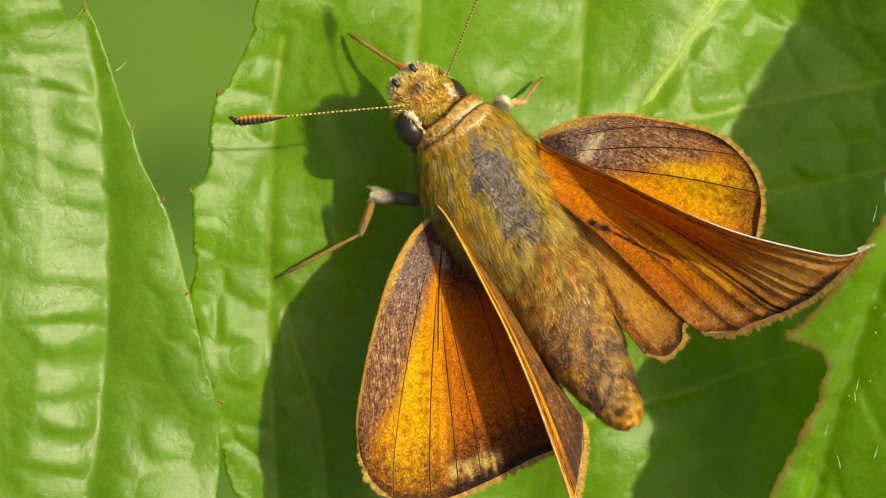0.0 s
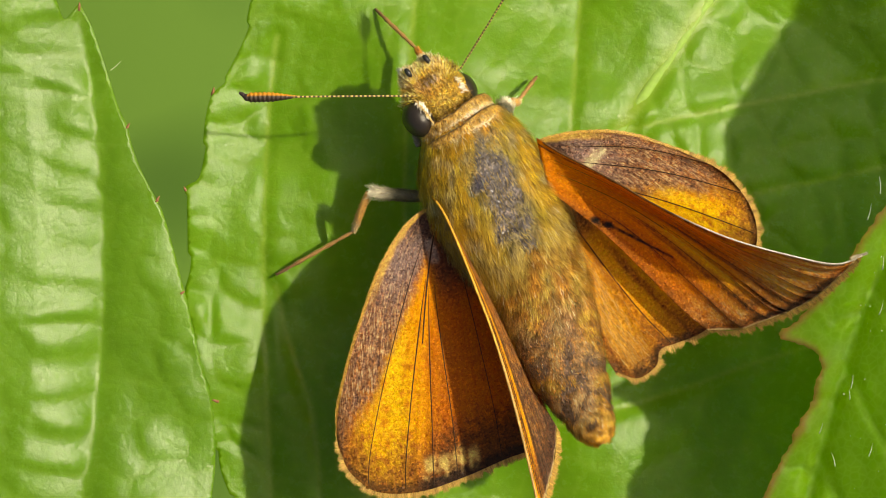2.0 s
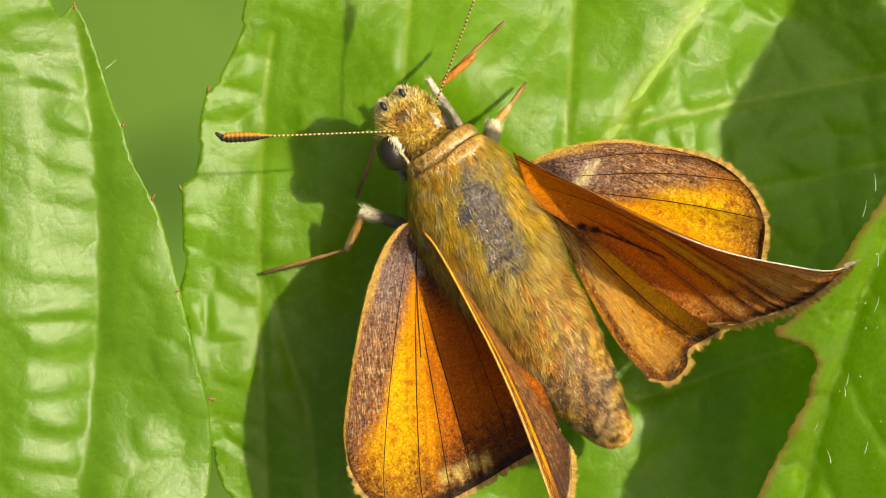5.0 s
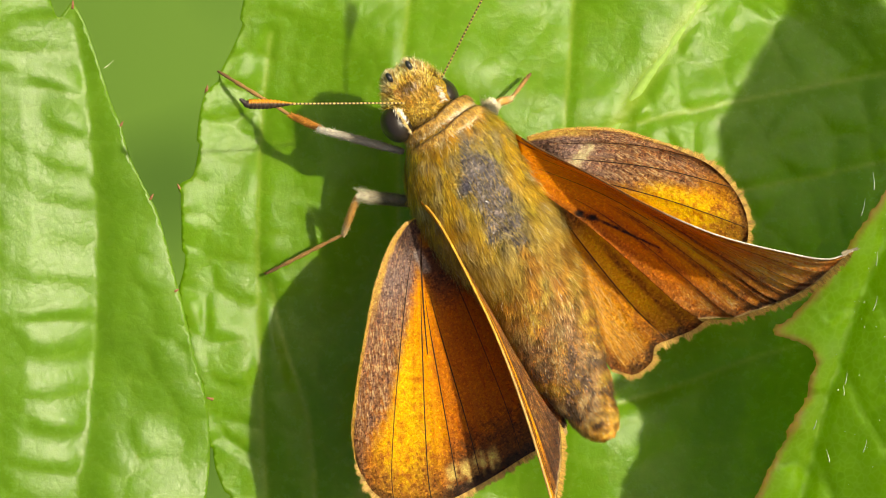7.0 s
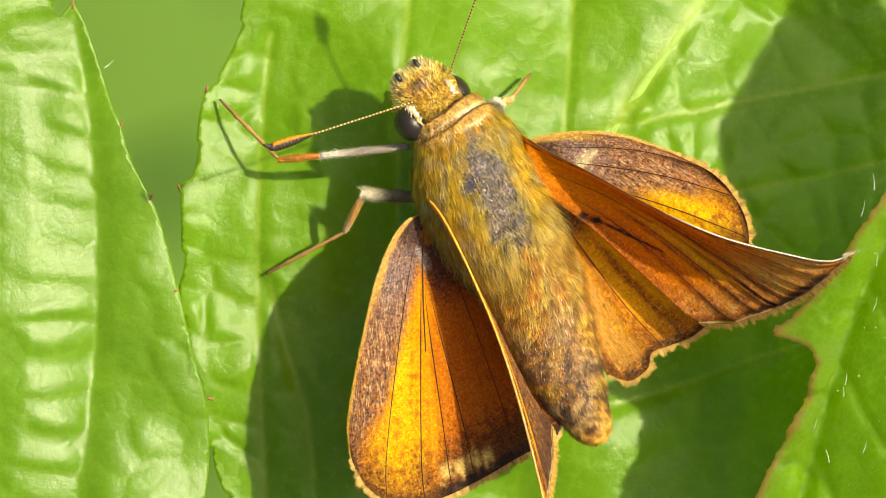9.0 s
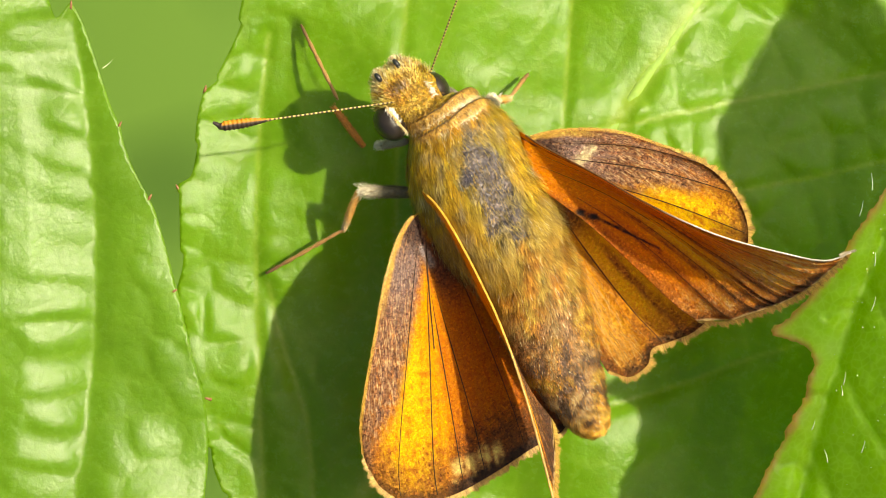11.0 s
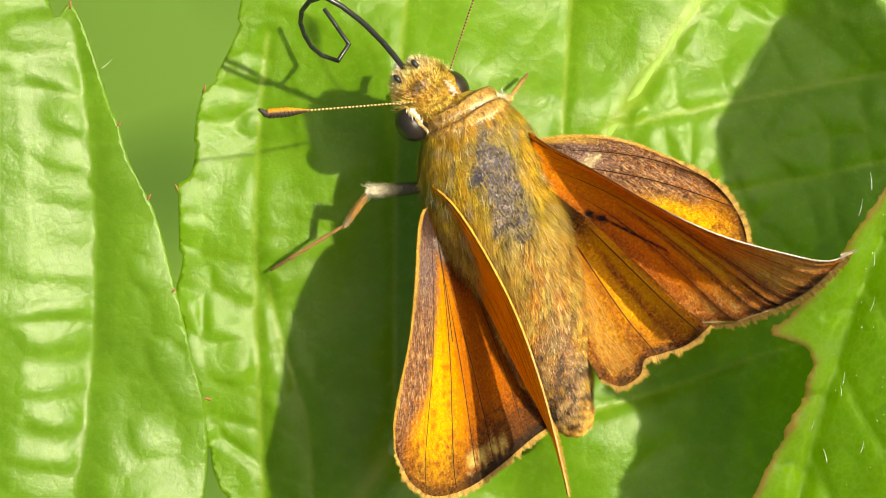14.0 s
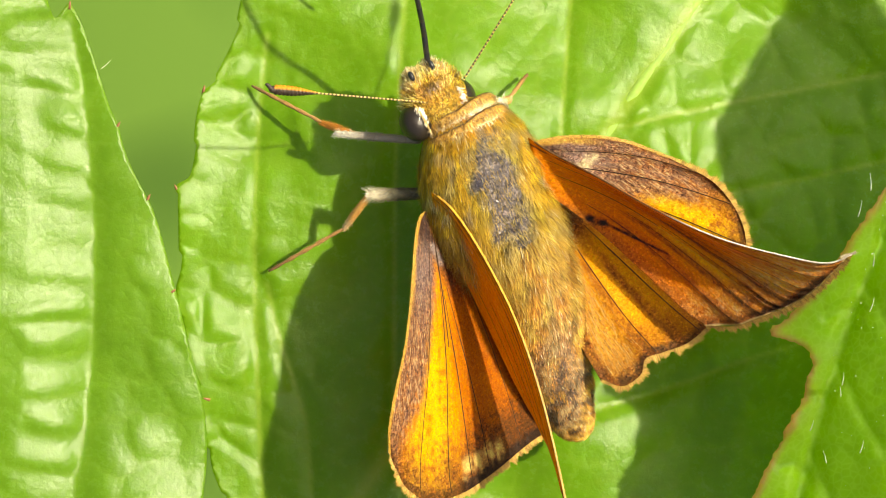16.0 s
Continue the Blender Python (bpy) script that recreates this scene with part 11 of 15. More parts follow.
    walk(thing["proboscis.00"], eased([(0, mm(-1.37, 1.93, -1.1, 5.6, 55.2, -56.5)), (0.3, mm(-1.37, 1.93, -1.1, 0.6, 55.2, -56.5)), (0.5, mm(-1.37, 1.93, -1.1, 3.5, 55.2, -56.5)), (0.8, mm(-1.37, 1.93, -1.1, -5.8, 55.2, -56.5)), (1, mm(-1.37, 1.93, -1.1, -2, 55.2, -56.5)), (1.3, mm(-1.37, 1.93, -1.1, -8.3, 55.2, -56.5)), (1.5, mm(-1.37, 1.93, -1.1, -2, 55.2, -56.5)), (1.8, mm(-1.37, 1.93, -1.1, -6.4, 55.2, -56.5)), (2, mm(-1.37, 1.93, -1.1, 9.9, 55.2, -56.5)), (2.2, mm(-1.37, 1.93, -1.1, 1.2, 55.2, -56.5)), (2.5, mm(-1.37, 1.93, -1.1, 9.6, 55.2, -56.5)), (3, mm(-1.37, 1.93, -1.1, 3.3, 55.2, -56.5)), (3.5, mm(-1.37, 1.93, -1.1, 3.8, 55.2, -56.5)), (3.7, mm(-1.37, 1.93, -1.1, -11.5, 55.2, -56.5)), (3.9, mm(-1.37, 1.93, -1.1, -15.5, 55.2, -56.5)), (4, mm(-1.37, 1.93, -1.1, 2.7, 55.2, -56.5)), (4.2, mm(-1.37, 1.93, -1.1, -1.9, 55.2, -56.5)), (6.3, mm(-1.37, 1.93, -1.1, -0.9, 55.2, -56.5)), (6.5, mm(-1.37, 1.93, -1.1, -0.7, 55.2, -56.5)), (6.7, mm(-1.37, 1.93, -1.1, -29.6, 55.2, -56.5)), (7, mm(-1.37, 1.93, -1.1, -0.2, 55.2, -56.5)), (7.2, mm(-1.37, 1.93, -1.1, -8, 55.2, -56.5)), (7.5, mm(-1.37, 1.93, -1.1, 0.6, 55.2, -56.5)), (7.6, mm(-1.37, 1.93, -1.1, -29.4, 55.2, -56.5)), (7.7, mm(-1.37, 1.93, -1.1, -80.2, 55.2, -56.5)), (7.8, mm(-1.37, 1.93, -1.1, -20.4, 55.2, -56.5)), (7.9, mm(-1.37, 1.93, -1.1, -6.6, 55.2, -56.5)), (8, mm(-1.37, 1.93, -1.1, -10.9, 55.2, -56.5)), (8.3, mm(-1.37, 1.93, -1.1, -12.9, 55.2, -56.5)), (8.5, mm(-1.37, 1.93, -1.1, 0.9, 55.2, -56.5)), (8.8, mm(-1.37, 1.93, -1.1, 4.1, 55.2, -56.5)), (9, mm(-1.37, 1.93, -1.1, 3.2, 55.2, -56.5)), (9.2, mm(-1.37, 1.93, -1.1, 9.9, 55.2, -56.5)), (11.3, mm(-1.37, 1.93, -1.1, -5.8, 55.2, -56.5)), (11.5, mm(-1.37, 1.93, -1.1, 13.9, 55.2, -56.5)), (11.6, mm(-1.37, 1.93, -1.1, 12.4, 55.2, -56.5)), (11.7, mm(-1.37, 1.93, -1.1, -1.1, 55.2, -56.5)), (11.8, mm(-1.37, 1.93, -1.1, 8.9, 55.2, -56.5)), (12, mm(-1.37, 1.93, -1.1, -23.5, 55.2, -56.5)), (12.2, mm(-1.37, 1.93, -1.1, -18.6, 55.2, -56.5)), (12.5, mm(-1.37, 1.93, -1.1, -7.1, 55.2, -56.5)), (12.7, mm(-1.37, 1.93, -1.1, -4.4, 55.2, -56.5)), (13, mm(-1.37, 1.93, -1.1, -35.2, 55.2, -56.5)), (13.2, mm(-1.37, 1.93, -1.1, -4.4, 55.2, -56.5)), (13.5, mm(-1.1, 1.91, -0, -14.9, 21.4, -68.3)), (13.6, mm(-1.1, 1.91, -0, 0.5, 2.4, -114.5)), (13.7, mm(-1.1, 1.91, 0, 24.7, 0.8, -163.3)), (13.733, mm(-1.1, 1.91, -0, -0.5, 10, -118.2)), (13.8, mm(-1.1, 1.91, -0, -13.1, 34, -75.6)), (13.867, mm(-1.1, 1.91, -0, -35, 10.5, -131.9)), (13.933, mm(-1.1, 1.91, 0, -29.1, -19.8, 179.9)), (14, mm(-1.1, 1.91, 0, 2.4, -32.6, 117.9)), (14.2, mm(-1.1, 1.91, 0, -0.9, -37, 121.5)), (14.3, mm(-1.1, 1.91, 0, -5.3, -28.4, 109.1)), (14.4, mm(-1.1, 1.91, 0, -0.7, -24.6, 101.8)), (14.5, mm(-1.1, 1.91, 0, -9.3, -39.2, 122.8)), (14.7, mm(-1.1, 1.91, -0, 5.1, -31.6, 95.5)), (14.8, mm(-1.1, 1.91, 0, 0.9, -35.4, 98.9)), (15, mm(-1.1, 1.91, -0, -5, -37.6, 99.9)), (15.2, mm(-1.1, 1.91, -0, -2, -32.7, 95.2)), (15.5, mm(-1.1, 1.91, 0, -11.4, -37.7, 98.5)), (15.7, mm(-1.1, 1.91, -0, -9.7, -37, 102.1)), (16, mm(-1.1, 1.91, -0, -8.8, -36.8, 103.6))], UNROLL))
    walk(thing["proboscis.01"], eased([(0, mm(-1.14, 1.58, -1.72, 3.5, -0.1, -56.5)), (0.3, mm(-1.14, 1.58, -1.72, 0.4, -0.1, -56.5)), (0.5, mm(-1.14, 1.58, -1.72, 2.3, -0.1, -56.5)), (0.8, mm(-1.14, 1.58, -1.72, -3.7, -0.1, -56.5)), (1, mm(-1.14, 1.58, -1.72, -1.1, -0.1, -56.5)), (1.3, mm(-1.14, 1.58, -1.72, -5.3, -0.1, -56.5)), (1.5, mm(-1.14, 1.58, -1.72, -1.4, -0.1, -56.5)), (1.8, mm(-1.14, 1.58, -1.72, -4.4, -0.1, -56.5)), (2, mm(-1.14, 1.58, -1.72, 6, -0.1, -56.5)), (2.2, mm(-1.14, 1.58, -1.72, 0.8, -0.1, -56.5)), (2.5, mm(-1.14, 1.58, -1.72, 5.4, -0.1, -56.5)), (3, mm(-1.14, 1.58, -1.72, 2, -0.1, -56.5)), (3.5, mm(-1.14, 1.58, -1.72, 2.3, -0.1, -56.5)), (3.7, mm(-1.14, 1.58, -1.72, -8, -0.1, -56.5)), (3.9, mm(-1.14, 1.58, -1.72, -9.6, -0.1, -56.5)), (4, mm(-1.14, 1.58, -1.72, 1.6, -0.1, -56.5)), (4.2, mm(-1.14, 1.58, -1.72, -1.2, -0.1, -56.5)), (6.3, mm(-1.14, 1.58, -1.72, -0.4, -0.1, -56.5)), (6.5, mm(-1.14, 1.58, -1.72, -0.4, -0.1, -56.5)), (6.7, mm(-1.14, 1.58, -1.72, -16.6, -0.1, -56.5)), (7, mm(-1.14, 1.58, -1.72, -0.1, -0.1, -56.5)), (7.2, mm(-1.14, 1.58, -1.72, -4.4, -0.1, -56.5)), (7.5, mm(-1.14, 1.58, -1.72, 0.4, -0.1, -56.5)), (7.6, mm(-1.14, 1.58, -1.72, -15.2, -0.1, -56.5)), (7.7, mm(-1.14, 1.58, -1.72, -33.6, -0.1, -56.5)), (7.8, mm(-1.14, 1.58, -1.72, -10.4, -0.1, -56.5)), (7.9, mm(-1.14, 1.58, -1.72, -3.7, -0.1, -56.5)), (8, mm(-1.14, 1.58, -1.72, -6.9, -0.1, -56.5)), (8.3, mm(-1.14, 1.58, -1.72, -7.2, -0.1, -56.5)), (8.5, mm(-1.14, 1.58, -1.72, 0.5, -0.1, -56.5)), (8.8, mm(-1.14, 1.58, -1.72, 2.5, -0.1, -56.5)), (9, mm(-1.14, 1.58, -1.72, 2.1, -0.1, -56.5)), (9.2, mm(-1.14, 1.58, -1.72, 5.8, -0.1, -56.5)), (11.3, mm(-1.14, 1.58, -1.72, -3.1, -0.1, -56.5)), (11.5, mm(-1.14, 1.58, -1.72, 7.8, -0.1, -56.5)), (11.6, mm(-1.14, 1.58, -1.72, 8.9, -0.1, -56.5)), (11.7, mm(-1.14, 1.58, -1.72, -0.6, -0.1, -56.5)), (11.8, mm(-1.14, 1.58, -1.72, 4.9, -0.1, -56.5)), (12, mm(-1.14, 1.58, -1.72, -10, -0.1, -56.5)), (12.2, mm(-1.14, 1.58, -1.72, -9, -0.1, -56.5)), (12.5, mm(-1.14, 1.58, -1.72, -3.8, -0.1, -56.5)), (12.7, mm(-1.14, 1.58, -1.72, -2.5, -0.1, -56.5)), (13, mm(-1.14, 1.58, -1.72, -23.6, -0.1, -56.5)), (13.2, mm(-1.14, 1.58, -1.72, -2.7, -0.1, -56.5)), (13.3, mm(-1.04, 1.47, -1.24, 21.9, -6.6, -9.6)), (13.4, mm(-0.94, 1.37, -0.75, 35.1, -28.7, 34.7)), (13.5, mm(-0.85, 1.26, -0.27, 23.5, -52.6, 90.8)), (13.6, mm(-1.33, 1.48, -0.14, 12.4, -23.3, 65.4)), (13.7, mm(-1.82, 1.7, -0.01, -9, -0.9, 37.6)), (13.733, mm(-1.39, 1.5, -0.22, 7.1, -20.5, 66.8)), (13.8, mm(-0.95, 1.31, -0.42, 12.2, -45.3, 96.2)), (14, mm(-1.4, 2.47, 0.4, 2.6, -33.3, 120.4)), (14.2, mm(-1.42, 2.42, 0.45, -1, -38.1, 121.4)), (14.3, mm(-1.32, 2.54, 0.36, -5.3, -29.6, 109.4)), (14.4, mm(-1.24, 2.58, 0.31, -0.6, -25.9, 102)), (14.5, mm(-1.42, 2.4, 0.47, -9.5, -40.1, 123.9)), (14.7, mm(-1.17, 2.55, 0.39, 5.5, -33.4, 96.8)), (14.8, mm(-1.2, 2.52, 0.43, 1, -37.1, 100.4)), (15, mm(-1.21, 2.5, 0.46, -5, -39.3, 101.7)), (15.2, mm(-1.16, 2.54, 0.41, -1.9, -34.6, 96.5)), (15.5, mm(-1.19, 2.5, 0.46, -11.6, -39.2, 99.7)), (15.7, mm(-1.23, 2.5, 0.45, -9.8, -38.5, 103.3)), (16, mm(-1.25, 2.5, 0.45, -8.9, -38.3, 105))], UNROLL))
    walk(thing["proboscis.02"], eased([(0, mm(-0.72, 0.95, -1.71, 4.6, -36.4, -56.5)), (0.3, mm(-0.72, 0.95, -1.71, 0.5, -36.4, -56.5)), (0.5, mm(-0.72, 0.95, -1.71, 3.1, -36.4, -56.5)), (0.8, mm(-0.72, 0.95, -1.71, -4.9, -36.4, -56.5)), (1, mm(-0.72, 0.95, -1.71, -1.3, -36.4, -56.5)), (1.3, mm(-0.72, 0.95, -1.71, -7, -36.4, -56.5)), (1.5, mm(-0.72, 0.95, -1.71, -1.9, -36.4, -56.5)), (1.8, mm(-0.72, 0.95, -1.71, -6, -36.4, -56.5)), (2, mm(-0.72, 0.95, -1.71, 7.7, -36.4, -56.5)), (2.2, mm(-0.72, 0.95, -1.71, 1.1, -36.4, -56.5)), (2.5, mm(-0.72, 0.95, -1.71, 6.6, -36.4, -56.5)), (3, mm(-0.72, 0.95, -1.71, 2.6, -36.4, -56.5)), (3.5, mm(-0.72, 0.95, -1.71, 3, -36.4, -56.5)), (3.7, mm(-0.72, 0.95, -1.71, -11, -36.4, -56.5)), (3.9, mm(-0.72, 0.95, -1.71, -12.3, -36.4, -56.5)), (4, mm(-0.72, 0.95, -1.71, 2, -36.4, -56.5)), (4.2, mm(-0.72, 0.95, -1.71, -1.5, -36.4, -56.5)), (6.3, mm(-0.72, 0.95, -1.71, -0.4, -36.4, -56.5)), (6.5, mm(-0.72, 0.95, -1.71, -0.6, -36.4, -56.5)), (6.7, mm(-0.72, 0.95, -1.71, -19.7, -36.4, -56.5)), (7, mm(-0.72, 0.95, -1.71, -0.2, -36.4, -56.5)), (7.2, mm(-0.72, 0.95, -1.71, -5.4, -36.4, -56.5)), (7.5, mm(-0.72, 0.95, -1.71, 0.5, -36.4, -56.5)), (7.6, mm(-0.72, 0.95, -1.71, -17.4, -36.4, -56.5)), (7.7, mm(-0.72, 0.95, -1.71, -30.4, -36.4, -56.5)), (7.8, mm(-0.72, 0.95, -1.71, -12.1, -36.4, -56.5)), (7.9, mm(-0.72, 0.95, -1.71, -4.6, -36.4, -56.5)), (8, mm(-0.72, 0.95, -1.71, -9.1, -36.4, -56.5)), (8.3, mm(-0.72, 0.95, -1.71, -8.8, -36.4, -56.5)), (8.5, mm(-0.72, 0.95, -1.71, 0.6, -36.4, -56.5)), (8.8, mm(-0.72, 0.95, -1.71, 3.1, -36.4, -56.5)), (9, mm(-0.72, 0.95, -1.71, 2.8, -36.4, -56.5)), (9.2, mm(-0.72, 0.95, -1.71, 7.2, -36.4, -56.5)), (11.3, mm(-0.72, 0.95, -1.71, -3.8, -36.4, -56.5)), (11.5, mm(-0.72, 0.95, -1.71, 9.5, -36.4, -56.5)), (11.6, mm(-0.72, 0.95, -1.71, 12.7, -36.4, -56.5)), (11.7, mm(-0.72, 0.95, -1.71, -0.8, -36.4, -56.5)), (11.8, mm(-0.72, 0.95, -1.71, 6, -36.4, -56.5)), (12, mm(-0.72, 0.95, -1.71, -10.8, -36.4, -56.5)), (12.2, mm(-0.72, 0.95, -1.71, -10.3, -36.4, -56.5)), (12.5, mm(-0.72, 0.95, -1.71, -4.6, -36.4, -56.5)), (12.7, mm(-0.72, 0.95, -1.71, -3.2, -36.4, -56.5)), (13, mm(-0.72, 0.95, -1.71, -29.6, -36.4, -56.5)), (13.2, mm(-0.72, 0.95, -1.71, -3.6, -36.4, -56.5)), (13.3, mm(-0.77, 1.21, -1.04, 15.9, -36.3, -126.1)), (13.4, mm(-0.81, 1.46, -0.36, 23.2, -22, 172.3)), (13.5, mm(-0.85, 1.72, 0.32, 14, -9.1, 116.7)), (13.7, mm(-1.23, 2.15, 0, 25.8, -0.6, 80.7)), (13.8, mm(-1.01, 1.84, 0.11, 13, -18.6, 112.4)), (14, mm(-1.72, 3.01, 0.82, 3, -36.3, 125)), (14.2, mm(-1.72, 2.93, 0.91, -1.1, -42.8, 120.8)), (14.3, mm(-1.54, 3.15, 0.73, -5.6, -38.1, 111.7)), (14.4, mm(-1.38, 3.24, 0.64, -0.4, -34.6, 103.1)), (14.5, mm(-1.74, 2.88, 0.96, -10.7, -45.6, 130.5)), (14.7, mm(-1.24, 3.17, 0.81, 6.8, -40.3, 100.5)), (14.8, mm(-1.31, 3.11, 0.89, 1.5, -43.7, 105)), (15, mm(-1.32, 3.07, 0.93, -5.4, -45.3, 106.9)), (15.2, mm(-1.23, 3.15, 0.83, -1.7, -42.1, 99.3)), (15.5, mm(-1.29, 3.07, 0.93, -12.7, -44.6, 101.6)), (15.7, mm(-1.36, 3.07, 0.92, -10.5, -43.6, 106.4)), (16, mm(-1.4, 3.07, 0.91, -9.4, -43.4, 109.2))], UNROLL))
    walk(thing["proboscis.03"], eased([(0, mm(-0.39, 0.45, -1.27, -7, -64.1, 123.5)), (0.3, mm(-0.39, 0.45, -1.27, -0.7, -64.1, 123.5)), (0.5, mm(-0.39, 0.45, -1.27, -4.4, -64.1, 123.5)), (0.8, mm(-0.39, 0.45, -1.27, 7.2, -64.1, 123.5)), (1, mm(-0.39, 0.45, -1.27, 2.6, -64.1, 123.5)), (1.3, mm(-0.39, 0.45, -1.27, 10.3, -64.1, 123.5)), (1.5, mm(-0.39, 0.45, -1.27, 2.5, -64.1, 123.5)), (1.8, mm(-0.39, 0.45, -1.27, 7.8, -64.1, 123.5)), (2, mm(-0.39, 0.45, -1.27, -12.5, -64.1, 123.5)), (2.2, mm(-0.39, 0.45, -1.27, -1.4, -64.1, 123.5)), (2.5, mm(-0.39, 0.45, -1.27, -12.5, -64.1, 123.5)), (3, mm(-0.39, 0.45, -1.27, -4.2, -64.1, 123.5)), (3.5, mm(-0.39, 0.45, -1.27, -4.8, -64.1, 123.5)), (3.7, mm(-0.39, 0.45, -1.27, 13.9, -64.1, 123.5)), (3.9, mm(-0.39, 0.45, -1.27, 19.4, -64.1, 123.5)), (4, mm(-0.39, 0.45, -1.27, -3.5, -64.1, 123.5)), (4.2, mm(-0.39, 0.45, -1.27, 2.4, -64.1, 123.5)), (6.3, mm(-0.39, 0.45, -1.27, 1.3, -64.1, 123.5)), (6.5, mm(-0.39, 0.45, -1.27, 0.9, -64.1, 123.5)), (6.7, mm(-0.39, 0.45, -1.27, 37.6, -64.1, 123.5)), (7, mm(-0.39, 0.45, -1.27, 0.3, -64.1, 123.5)), (7.2, mm(-0.39, 0.45, -1.27, 10.5, -64.1, 123.5)), (7.5, mm(-0.39, 0.45, -1.27, -0.8, -64.1, 123.5)), (7.6, mm(-0.39, 0.45, -1.27, 38.6, -64.1, 123.5)), (7.7, mm(-0.39, 0.45, -1.27, 95.2, -64.1, 123.5)), (7.8, mm(-0.39, 0.45, -1.27, 27.3, -64.1, 123.5)), (7.9, mm(-0.39, 0.45, -1.27, 8.7, -64.1, 123.5)), (8, mm(-0.39, 0.45, -1.27, 13.5, -64.1, 123.5)), (8.3, mm(-0.39, 0.45, -1.27, 16.9, -64.1, 123.5)), (8.5, mm(-0.39, 0.45, -1.27, -1.1, -64.1, 123.5)), (8.8, mm(-0.39, 0.45, -1.27, -5.3, -64.1, 123.5)), (9, mm(-0.39, 0.45, -1.27, -3.9, -64.1, 123.5)), (9.2, mm(-0.39, 0.45, -1.27, -12.8, -64.1, 123.5)), (11.3, mm(-0.39, 0.45, -1.27, 7.8, -64.1, 123.5)), (11.5, mm(-0.39, 0.45, -1.27, -18, -64.1, 123.5)), (11.6, mm(-0.39, 0.45, -1.27, -14.8, -64.1, 123.5)), (11.7, mm(-0.39, 0.45, -1.27, 1.5, -64.1, 123.5)), (11.8, mm(-0.39, 0.45, -1.27, -11.8, -64.1, 123.5)), (12, mm(-0.39, 0.45, -1.27, 34.5, -64.1, 123.5)), (12.2, mm(-0.39, 0.45, -1.27, 25.7, -64.1, 123.5)), (12.5, mm(-0.39, 0.45, -1.27, 9.5, -64.1, 123.5)), (12.7, mm(-0.39, 0.45, -1.27, 5.6, -64.1, 123.5)), (13, mm(-0.39, 0.45, -1.27, 41.6, -64.1, 123.5)), (13.2, mm(-0.39, 0.45, -1.27, 5.5, -64.1, 123.5)), (13.333, mm(-0.79, 1.41, -0.41, 2.9, 0, 138.1)), (13.5, mm(-1.19, 2.38, 0.44, 25.4, 61.8, 164.6)), (13.7, mm(-1.11, 2.89, 0.01, 40.3, 0.5, 153.9)), (13.8, mm(-1.28, 2.49, 0.35, 26.5, 52.2, 151.4)), (13.9, mm(-1.67, 3, 0.81, 9.4, 9.1, 134.5)), (14, mm(-2.06, 3.51, 1.26, 3.2, -35.7, 128.5)), (14.2, mm(-2.01, 3.4, 1.42, -1.2, -46.5, 120.5)), (14.3, mm(-1.76, 3.7, 1.19, -6.3, -47.4, 113.7)), (14.4, mm(-1.52, 3.84, 1.07, -0.5, -44.4, 103.1)), (14.5, mm(-2.08, 3.28, 1.49, -12.4, -51.7, 138.3)), (14.7, mm(-1.34, 3.73, 1.29, 7.8, -46, 101.3)), (14.8, mm(-1.45, 3.63, 1.4, 1.8, -49.2, 106.3)), (15, mm(-1.48, 3.57, 1.47, -6, -50.6, 108)), (15.2, mm(-1.32, 3.7, 1.33, -2.1, -47.8, 98.4)), (15.5, mm(-1.4, 3.6, 1.46, -13.9, -49.2, 100.4)), (15.7, mm(-1.52, 3.59, 1.44, -11.3, -47.9, 108.2)), (16, mm(-1.58, 3.58, 1.43, -10, -47.8, 112.1))], UNROLL))
